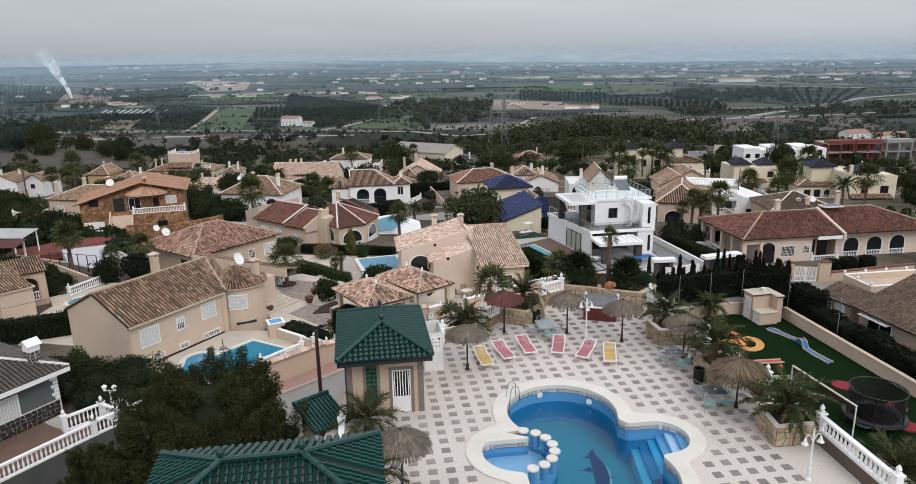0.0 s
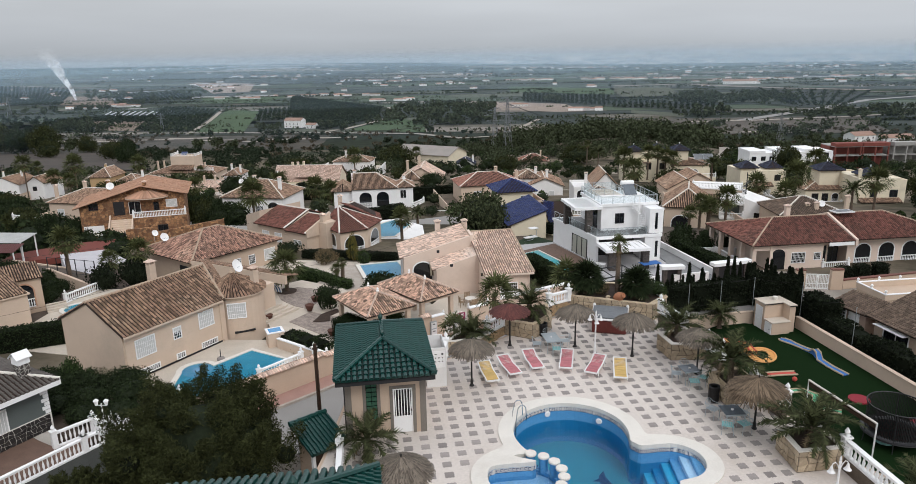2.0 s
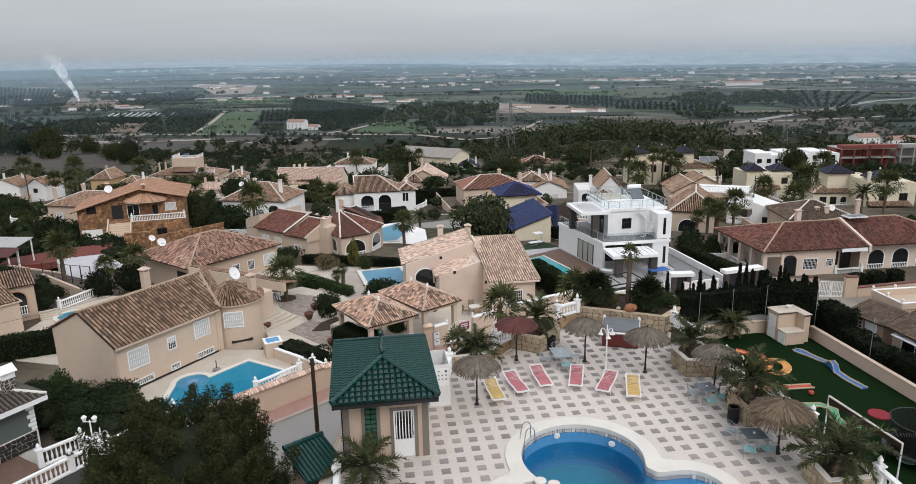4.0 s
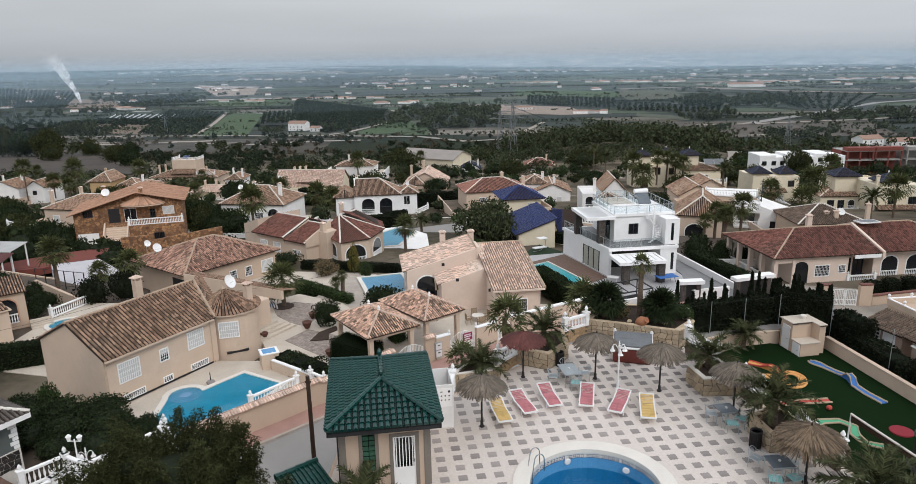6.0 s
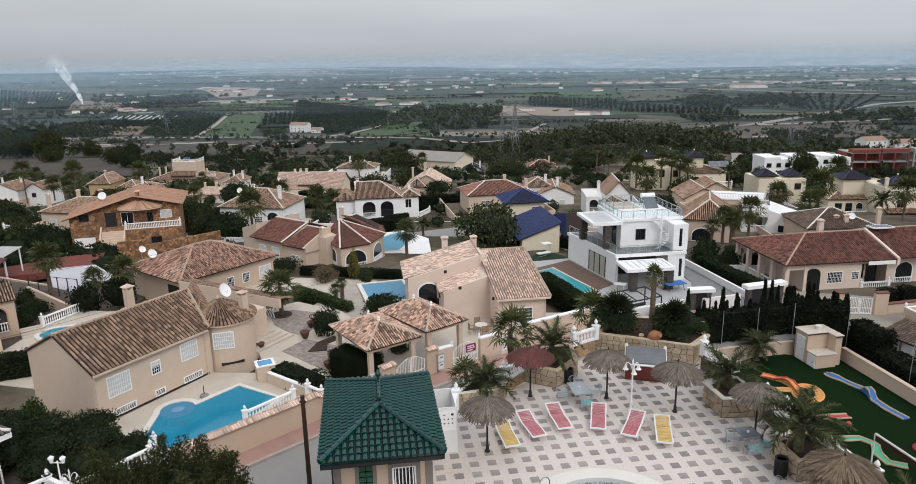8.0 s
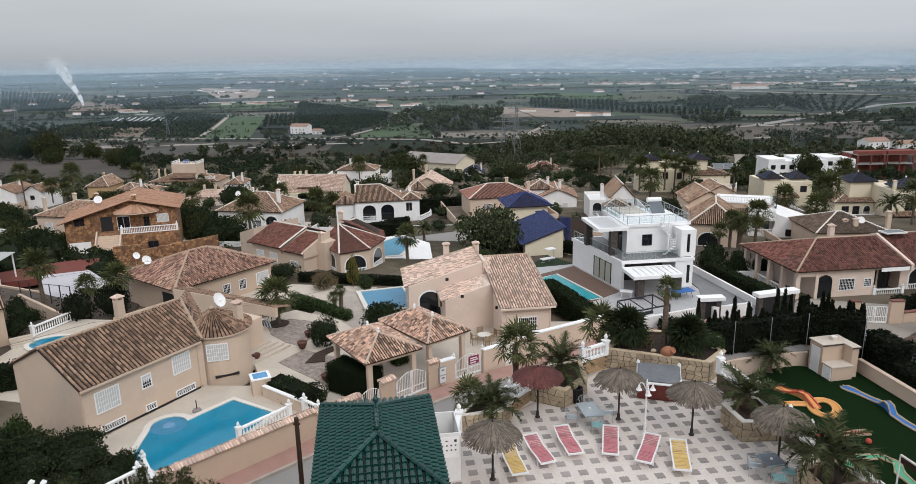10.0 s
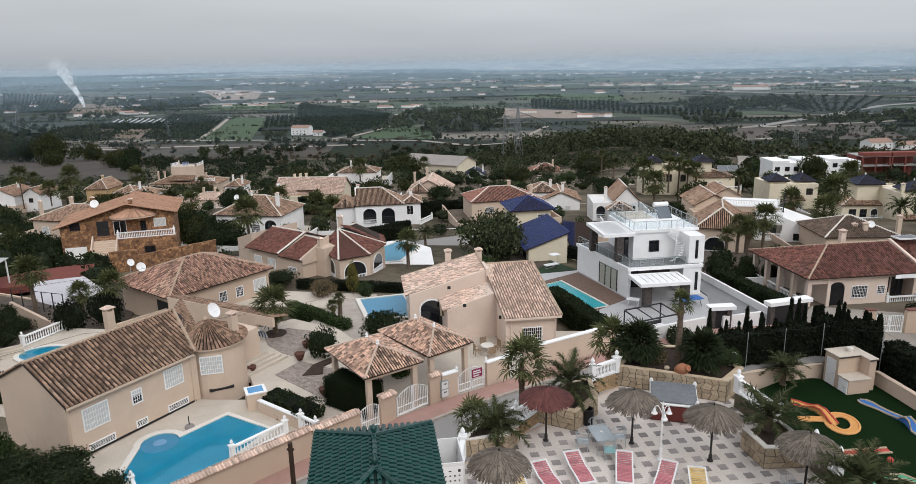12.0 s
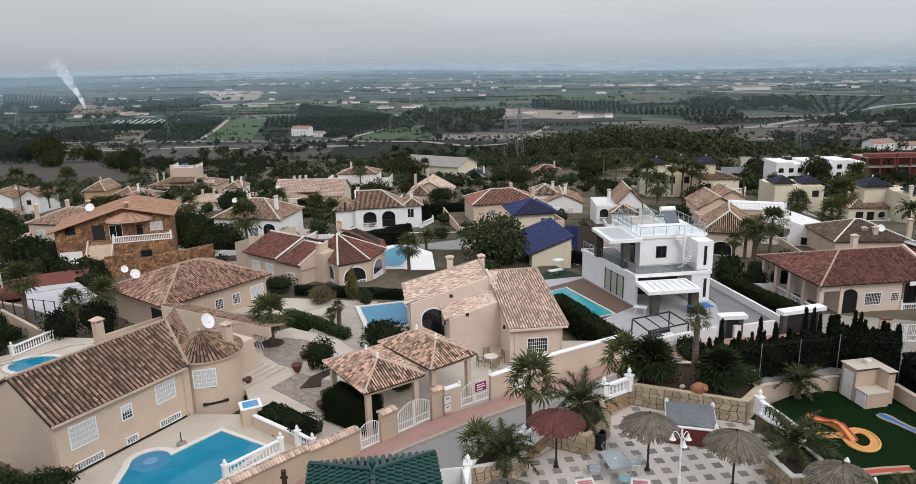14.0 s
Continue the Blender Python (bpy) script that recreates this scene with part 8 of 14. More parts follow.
part("flue", bm, COPING, gh)
tr_ = mat("dark_trim", (0.05, 0.04, 0.035), 0.8)
part("edge_band", bx(-0.1, 1.66, 0.80, 0.819, 2.30, 2.40), tr_, gh)
part("edge_band", bx(1.67, 2.4, -0.1, -0.081, 2.30, 2.40), tr_, gh)

# golf lanes
ORANGE = mat("orange_felt", (0.62, 0.30, 0.09), 0.9, 0.1, 2, 30, 0.15)
ORANGE_E = mat("orange_edge", (0.70, 0.36, 0.13), 0.8, 0.1, 2, 30, 0.1)
BLUEF = mat("blue_felt", (0.045, 0.15, 0.42), 0.9, 0.1, 2, 30, 0.15)
REDF = mat("salmon_felt", (0.47, 0.075, 0.055), 0.9, 0.1, 2, 30, 0.15)
CRIMSON = mat("crimson_felt", (0.26, 0.022, 0.035), 0.9, 0.15, 2, 30, 0.15)
GREENF = mat("mint_felt", (0.09, 0.36, 0.20), 0.9, 0.1, 2, 30, 0.15)
KERB = mat("sand_edge", (0.42, 0.34, 0.23), 0.85, 0.1, 2, 30, 0.15)


def lane(label, pts, width, felt, edge, closed=False, hump=None):
    """A golf lane along a line: felt bed and raised edges."""
    o = thing("golf_lane", label, "golf lane", group="mini-golf lanes on the lawn")
    P_ = [Vector(p) for p in pts]
    n = len(P_)
    Ls, Rs = [], []
    for i in range(n):
        a, b = (P_[i - 1], P_[(i + 1) % n]) if closed else (P_[max(0, i - 1)], P_[min(n - 1, i + 1)])
        d = (b - a).normalized()
        k = Vector((-d.y, d.x))
        w = width[i] if isinstance(width, (list, tuple)) else width
        Ls.append(P_[i] + k * w / 2)
        Rs.append(P_[i] - k * w / 2)
    zs = [(hump[i] if hump else 0.0) for i in range(n)]
    bm = bmesh.new()
    rng_ = range(n if closed else n - 1)
    for i in rng_:
        j = (i + 1) % n
        top = [(Ls[i].x, Ls[i].y, LZ + 0.07 + zs[i]), (Rs[i].x, Rs[i].y, LZ + 0.07 + zs[i]), (Rs[j].x, Rs[j].y, LZ + 0.07 + zs[j]), (Ls[j].x, Ls[j].y, LZ + 0.07 + zs[j])]
        vs = [bm.verts.new(q) for q in top]
        lo = [bm.verts.new((q[0], q[1], LZ)) for q in top]
        bm.faces.new(vs)
        for e in range(4):
            bm.faces.new((lo[e], lo[(e + 1) % 4], vs[(e + 1) % 4], vs[e]))
    bmesh.ops.remove_doubles(bm, verts=bm.verts, dist=0.002)
    part("bed", bm, felt, o)
    for side in (Ls, Rs):
        bm = bmesh.new()
        order = list(range(n)) + ([0] if closed else [])
        path_tube(bm, [(side[i].x, side[i].y, LZ + 0.08 + zs[i]) for i in order], 0.07, 6)
        part("edging", bm, edge, o)
    return o


# orange loop with a crossing bridge
lane("orange looped golf lane", [(22.4 + 1.17 * 0.38 * math.cos(a) - 0.78 * 0.93 * math.sin(a), 51.7 + 1.17 * 0.93 * math.cos(a) + 0.78 * 0.38 * math.sin(a)) for a in np.linspace(0, math.tau, 24, endpoint=False)], 0.5, ORANGE, ORANGE_E, True)
lane("straight orange golf lane", [(19.9, 52.2), (20.8, 52.25), (21.5, 52.2)], 0.5, ORANGE, ORANGE_E)
lane("orange golf lane with a rounded tee and a humped red-edged bridge", [(20.3, 54.7), (20.6, 54.5), (21.1, 54.0), (21.5, 53.5), (21.7, 52.9), (21.8, 52.2), (21.9, 51.6)], [0.7, 0.7, 0.45, 0.4, 0.4, 0.42, 0.5], ORANGE, REDF, hump=[0, 0, 0.05, 0.3, 0.35, 0.2, 0.02])
# long blue lane with a hump
lane("long blue golf lane with a humped bridge", [(25.1, 55.0), (25.25, 54.8), (25.5, 54.4), (25.75, 53.9), (26.1, 53.2), (26.5, 52.4), (26.6, 51.9), (26.55, 51.3), (26.45, 50.7), (26.7, 49.6), (27.2, 48.2)], [0.3, 0.7, 0.75, 0.5, 0.46, 0.46, 0.36, 0.36, 0.46, 0.5, 0.52], BLUEF, KERB, hump=[0, 0, 0, 0, 0, 0.05, 0.4, 0.4, 0.05, 0, 0])
lane("salmon red straight golf lane", [(20.3, 48.0), (22.0, 48.3), (23.7, 48.5)], 0.55, REDF, KERB)
lane("mint green curved golf lane", [(20.6, 44.7), (21.8, 45.6), (23.0, 45.7), (23.6, 45.0), (23.2, 44.0), (23.3, 43.0), (24.2, 42.6)], [0.55, 0.55, 0.5, 0.5, 0.55, 0.5, 0.5], GREENF, KERB)
for x, y, r, mt in ((26.3, 44.5, 0.7, CRIMSON), (28.2, 41.3, 0.7, CRIMSON), (25.1, 39.2, 0.55, AQUA), (27.6, 38.9, 0.7, CRIMSON)):
    bm = bmesh.new()
    lathe(bm, [(r, LZ), (r, LZ + 0.08), (r * 0.85, LZ + 0.1)], 20, (x, y))
    tagged(part("golf_hole_mat", bm, mt), "round felt pad for a golf hole", "golf pad", "round golf pads on the lawn")
for x, y in ((23.07, 47.24),):
    bm = bmesh.new()
    bmesh.ops.create_icosphere(bm, subdivisions=2, radius=0.19, matrix=Matrix.Translation((x, y, LZ + 0.19)))
    tagged(part("ball_ornament", bm, REDF, smooth=True), "red ball ornament on the lawn", "ornament", "red ball ornaments")

# trampoline
tp = thing("trampoline", "round black netted trampoline on the lawn", "trampoline", pose(25.7, 39.3, LZ))
NET = mat("black_net", (0.012, 0.011, 0.011), 0.9, 0.1, 3, 40, 0.1)
bm = bmesh.new()
lathe(bm, [(1.75, 0.62), (1.85, 0.66), (1.85, 0.72), (1.4, 0.73), (1.35, 0.68)], 32)
part("pad", bm, DARKFRAME, tp, "dark padded rim")
bm = bmesh.new()
bm.faces.new([bm.verts.new((1.4 * math.cos(i * math.tau / 32), 1.4 * math.sin(i * math.tau / 32), 0.68)) for i in range(32)])
part("jump_mat", bm, mat("dark_red_mat", (0.20, 0.015, 0.03), 0.8), tp, "dark red jumping mat")
bm = bmesh.new()
for i in range(40):
    a, b = i * math.tau / 40, (i + 1) * math.tau / 40
    for z0, z1 in ((0.75, 2.45),):
        for f in range(3):
            aa = a + (b - a) * f / 3
            vs = [bm.verts.new((1.62 * math.cos(q), 1.62 * math.sin(q), z)) for q, z in ((aa, z0), (aa + (b - a) * 0.22, z0), (aa + (b - a) * 0.22, z1), (aa, z1))]
            bm.faces.new(vs)
part("net", bm, NET, tp, "black safety net")
for z in (0.64, 2.45):
    bm = bmesh.new()
    R_ = 1.85 if z < 1 else 1.66
    path_tube(bm, [(R_ * math.cos(i * math.tau / 32), R_ * math.sin(i * math.tau / 32), z) for i in range(33)], 0.035, 6)
    part("ring_tube", bm, DARKFRAME, tp)
for i in range(6):
    a = i * math.tau / 6
    bm = bmesh.new()
    tube(bm, (1.85 * math.cos(a), 1.85 * math.sin(a), 0.0), (1.66 * math.cos(a), 1.66 * math.sin(a), 2.45), 0.03, 0.03, 6)
    part("net_pole", bm, DARKFRAME, tp)

# shade-net beam on posts beside the lawn
bmn = thing("awning_beam", "rolled shade awning on a white-tipped steel frame", "awning")
bm = bmesh.new()
tube(bm, (20.5, 39.9, -3.6), (22.2, 35.3, -3.95), 0.065, 0.065, 8)
part("roll", bm, COPING, bmn, "rolled pale fabric")
bm = bmesh.new()
wall_line(bm, (20.5, 39.9), (22.2, 35.3), 0.02, (-4.0, -4.3), (-3.68, -4.02))
part("valance", bm, WOODPOLE, bmn)
for p, z in (((20.5, 39.9), -3.6), ((22.2, 35.3), -3.9)):
    bm = bmesh.new()
    tube(bm, (p[0], p[1], LZ), (p[0], p[1], z), 0.045, 0.045, 8)
    part("post", bm, WHITE, bmn)

# timber pole by the street
tpole = thing("timber_pole", "dark weathered timber pole beside the street", "pole", pose(-8.7, 34.95, 0))
bm = bmesh.new()
tube(bm, (0.0, 0, -6.4), (0.0, 0, 0.95), 0.13, 0.10, 9)
part("shaft", bm, WOODPOLE, tpole)
bm = bmesh.new()
box(bm, -0.15, 0.15, -0.04, 0.04, 0.6, 0.68)
part("crosspiece", bm, WOODPOLE, tpole)


# ---------- yard things of the modern house ----------
pg = thing("pergola", "black steel pergola frame in the yard of the modern house", "pergola")
CORN = [(10.9, 66.7), (14.4, 68.5), (15.3, 65.8), (11.7, 64.0)]
for x, y in CORN:
    part("post", bx(x - 0.05, x + 0.05, y - 0.05, y + 0.05, -7.08, -5.0), DARKFRAME, pg)
for a, b in zip(CORN, CORN[1:] + CORN[:1]):
    bm = bmesh.new()
    wall_line(bm, a, b, 0.1, -5.0, -4.9)
    part("beam", bm, DARKFRAME, pg)
for k in (0.33, 0.66):
    bm = bmesh.new()
    a = Vector(CORN[0]).lerp(Vector(CORN[1]), k)
    b = Vector(CORN[3]).lerp(Vector(CORN[2]), k)
    wall_line(bm, tuple(a), tuple(b), 0.07, -5.0, -4.92)
    part("cross_beam", bm, DARKFRAME, pg)


def yard_table(m, label, top, w, d):
    o = thing("yard_table", label, "table", m, "tables in the yard of the modern house")
    part("tabletop", bx(-w / 2, w / 2, -d / 2, d / 2, 0.70, 0.75), top, o)
    for sx in (-1, 1):
        for sy in (-1, 1):
            bm = bmesh.new()
            tube(bm, (sx * w * 0.42, sy * d * 0.4, 0), (sx * w * 0.30, sy * d * 0.4, 0.70), 0.025, 0.025, 6)
            part("leg", bm, WPLASTIC if top is WPLASTIC else DARKFRAME, o)


yard_table(pose(18.5, 73.8, -7.08, 0, 0, 20), "bright blue table by the modern house", BLUEF, 2.2, 1.2)
yard_table(pose(13.0, 73.6, -7.08, 0, 0, -20), "white folding table under the canopy", WPLASTIC, 1.2, 0.8)
yard_table(pose(12.6, 66.4, -7.08, 0, 0, 28), "dark outdoor table under the pergola", DARKFRAME, 1.8, 0.9)
so = thing("outdoor_sofa", "black outdoor sofa with pale cushions under the pergola", "sofa", pose(13.6, 67.2, -7.08, 0, 0, 28))
part("base", bx(-1.1, 1.1, -0.4, 0.4, 0.05, 0.38, 0.03), DARKFRAME, so)
part("backrest", bx(-1.1, 1.1, 0.3, 0.45, 0.38, 0.8, 0.03), DARKFRAME, so)
for x in (-0.7, 0.0, 0.7):
    part("cushion", bx(x - 0.33, x + 0.33, -0.38, 0.28, 0.382, 0.52, 0.04), WPLASTIC, so)
pave("lawn_strip", "strip of green turf beside the turquoise pool", [(3.2, 84.2), (6.4, 82.6), (9.2, 86.4), (6.4, 90.2)], -7.3, mat("turf", (0.014, 0.034, 0.011), 0.95, 0.2, 1.5, 40, 0.3), 0.5)
hm = thing("hanging_lounger", "white canopied garden lounger on the turf", "lounger", pose(6.2, 87.2, -7.3, 0, 0, 30))
part("seat", bx(-0.9, 0.9, -0.35, 0.35, 0.35, 0.5, 0.05), WPLASTIC, hm)
part("sunshade", bx(-0.2, 0.95, -0.5, 0.5, 1.55, 1.62, 0.03), WPLASTIC, hm)
bm = bmesh.new()
path_tube(bm, [(-0.9, 0, 0.0), (0.2, 0.0, 0.05), (0.9, 0, 0.6), (0.9, 0, 1.2), (0.4, 0, 1.6)], 0.04, 6)
part("stand", bm, ALU, hm)

# blue-lined basin on the block planter, pole skimmer by the pool
part("basin_lining", bx(-0.5, 0.5, -0.45, 0.45, -5.38, -5.372), POOLTILE, pb, "blue mosaic basin", m=Matrix.Translation((-16.75, 52.3, 0)) @ Matrix.Rotation(radians(28), 4, "Z"))
ts = thing("parasol_base", "grey concrete parasol base with a short pipe", "parasol base", pose(-20.2, 49.3, -6.64))
bm = bmesh.new()
lathe(bm, [(0.02, 0), (0.30, 0.0), (0.32, 0.1), (0.25, 0.2), (0.06, 0.24), (0.02, 0.24)], 14)
part("weight", bm, GREYPAVE, ts)
bm = bmesh.new()
tube(bm, (0, 0, 0.2), (0, 0, 0.85), 0.035, 0.035, 8)
part("pipe", bm, DARKFRAME, ts)
# thin wires strung across the lower gardens
for i, (a, b) in enumerate((((-60, 36, -2.2), (-30.5, 55.5, -2.6)), ((-62, 52, -1.0), (-24, 86, -3.2)), ((-30.5, 55.5, -2.6), (-6, 78, -4.0)))):
    bm = bmesh.new()
    pts = [Vector(a).lerp(Vector(b), k / 12) - Vector((0, 0, 1.2 * 4 * (k / 12) * (1 - k / 12))) for k in range(13)]
    path_tube(bm, pts, 0.012, 4)
    tagged(part("garden_wire", bm, BLACKPOLE), "thin black cable slung over the gardens", "wire", "cables over the gardens", kind="stuff")

pave("yard", "dark earth garden between the modern house and the palms", [(23.4, 83.5), (34.5, 83.0), (37, 96), (25, 99)], -8.45, SOILYARD, 3.0)
garden_wall([(23.4, 83.4), (34.6, 82.9)], -9.5, -7.3, WHITEWASH, "white rendered garden wall", 0.22)
pave("yard", "dark earth yard beside the blue roofs", [(2.5, 86), (9.5, 91), (4, 101), (-3, 96)], -8.9, SOILYARD, 2.0)
pave("yard", "sandy yard between the hip-roofed villa and the porch", [(-30, 76.5), (-13.5, 75), (-13, 79.5), (-30, 81.5)], -7.85, PATIO, 1.5)


def lean_to(A, B, depth, z, label, material, ribs):
    """Open shelter roof on four posts."""
    m, ln = frame_on(A, B, 0.0)
    o = thing("shelter", label, "shelter", m, "garden shelters")
    bm = bmesh.new()
    bx0 = [(-0.2, z - 0.25), (depth + 0.2, z + 0.25)]
    n = int(ln / ribs) * 2
    rows = []
    for i in range(n + 1):
        zz = 0.06 if i % 2 else 0.0
        rows.append([bm.verts.new((ln * i / n, y, q + zz + d)) for y, q, d in ((*bx0[0], 0), (*bx0[1], 0), (*bx0[1], -0.04), (*bx0[0], -0.04))])
    for a, b in zip(rows, rows[1:]):
        for k in range(4):
            bm.faces.new((a[k], b[k], b[(k + 1) % 4], a[(k + 1) % 4]))
    bm.faces.new(rows[0])
    bm.faces.new(rows[-1][::-1])
    part("roof_sheet", bm, material, o)
    for x in (0.15, ln - 0.3):
        for y, q in ((0.1, z - 0.28), (depth - 0.2, z + 0.1)):
            part("post", bx(x, x + 0.14, y, y + 0.14, -12.5, q), WHITE, o)


lean_to((-70.0, 88.6), (-62.8, 88.2), 3.2, -7.2, "white ribbed sheet shelter beside the red court", mat("grey_white_sheet", (0.42, 0.42, 0.41), 0.7, 0.2, 0.6, 15, 0.2), 0.3)
lean_to((-69.0, 84.6), (-61.8, 85.2), 2.4, -7.7, "dark red ribbed shelter roof beside a yard", mat("dark_red_sheet", (0.10, 0.03, 0.028), 0.7, 0.2, 0.6, 15, 0.2), 0.25)
# ---------- more villas of the estate ----------
def villa_red():
    """Villa with a long red hip roof, a side colonnade and an arched porch."""
    m, ln = frame_on((30.15, 75.35), (41.8, 77.45))
    h = thing("villa", "cream villa with a long red tiled hip roof and white colonnade", "house", m, "houses of the hillside estate")
    zb, ze, dp = -8.3, -4.85, 10.2
    # body set back behind the colonnade and the porch
    part("wall", wall_poly([(2.2, 0.25, zb - 1, ze), (8.6, 0.25, zb - 1, ze), (8.6, 2.2, zb - 1, ze), (ln, 2.2, zb - 1, ze), (ln, dp, zb - 1, ze), (2.2, dp, zb - 1, ze)]), PINKWALL, h)
    part("plinth", bx(0, ln, 0.05, dp - 0.1, zb - 1, zb), PINKWALL, h)
    part("spandrel", bx(0.1, 2.19, 0.1, 0.4, ze - 0.75, ze), PINKWALL, h)
    ps, hips = hip_polys(-0.4, ln + 0.1, -0.4, dp + 0.4, ze, 1.75, (True, False))
    add_roof(h, ps, [], TILE_RED, w=0.3)
    part("gable_parapet", wall_poly([(ln + 0.1, -0.5, ze - 0.6, ze + 0.15), (ln + 0.4, -0.5, ze - 0.6, ze + 0.15), (ln + 0.4, dp / 2, ze - 0.6, ze + 2.05), (ln + 0.1, dp / 2, ze - 0.6, ze + 2.05)]), PINKWALL, h, "sloping cream parapet")
    part("gable_parapet", wall_poly([(ln + 0.1, dp / 2, ze - 0.6, ze + 2.05), (ln + 0.4, dp / 2, ze - 0.6, ze + 2.05), (ln + 0.4, dp + 0.4, ze - 0.6, ze + 0.15), (ln + 0.1, dp + 0.4, ze - 0.6, ze + 0.15)]), PINKWALL, h, "sloping cream parapet")
    for a, b in hips:
        bm = bmesh.new()
        ridge_caps(bm, a, b, 0.12)
        part("ridge", bm, RIDGE, h, "pale mortared ridge")
    for i in range(5):
        y = 0.2 + (dp - 0.6) * i / 4
        part("column", bx(0.05, 0.5, y, y + 0.45, zb, ze), PINKWALL, h, "square cream column")
    for i in range(4):
        y0, y1 = 0.65 + (dp - 0.6) * i / 4, 0.2 + (dp - 0.6) * (i + 1) / 4
        balustrade(tuple((m @ Vector((0.27, y0, 0)))[:2]), tuple((m @ Vector((0.27, y1, 0)))[:2]), zb, h=0.9, posts=False)
    arch_opening(h, pose(1.25 + 1.9, 0.25, zb), 1.7, 2.75, rail=False, mat_in=PINKWALL)
    part("column", bx(2.0, 2.35, 0.0, 0.24, zb, ze), PINKWALL, h)
    window(h, pose(5.6, 0.25, zb + 1.05), 1.6, 1.15)
    window(h, pose(7.9, 0.25, zb + 1.3), 0.75, 0.8)
    for x in (9.7, 11.2):
        window(h, pose(x, 2.2, zb + 0.1), 1.1, 2.1, style="mullion", frame_mat=DARKFRAME)
    aw = part("awning_valance", bx(8.8, ln, -0.42, -0.36, ze - 0.5, ze - 0.1), WHITE, h, "white scalloped awning valance")
    chimney(h, 8.4, 7.4, -4.2, -2.2, PINKWALL)
    balustrade(tuple((m @ Vector((8.7, 0.2, 0)))[:2]), tuple((m @ Vector((ln, 0.2, 0)))[:2]), zb, h=0.9)
    sp = part("solar_panel", bx(ln + 0.6, ln + 3.0, 4.0, 5.4, 0, 0.14), WPLASTIC, h, "pale framed solar roof panel", m=Matrix.Translation((0, 0, -2.75)))
    part("glass", bx(ln + 0.75, ln + 2.85, 4.12, 5.28, 0.142, 0.15), TUBCOVER, sp)
    # second wing farther along
    m2 = m @ pose(ln + 0.5, 0.3, 0)
    h2 = thing("villa", "cream villa wing with a red tiled roof and open porch", "house", m2, "houses of the hillside estate")
    part("wall", bx(0, 12, 1.0, 10, zb - 1, ze), PINKWALL, h2)
    ps, hips = hip_polys(0.0, 12.4, -0.4, 10.4, ze, 1.85, (False, True))
    add_roof(h2, ps, hips, TILE_RED, w=0.3)
    for x in (2, 5, 8):
        arch_opening(h2, pose(x, 1.0, zb), 1.9, 2.5)


villa_red()


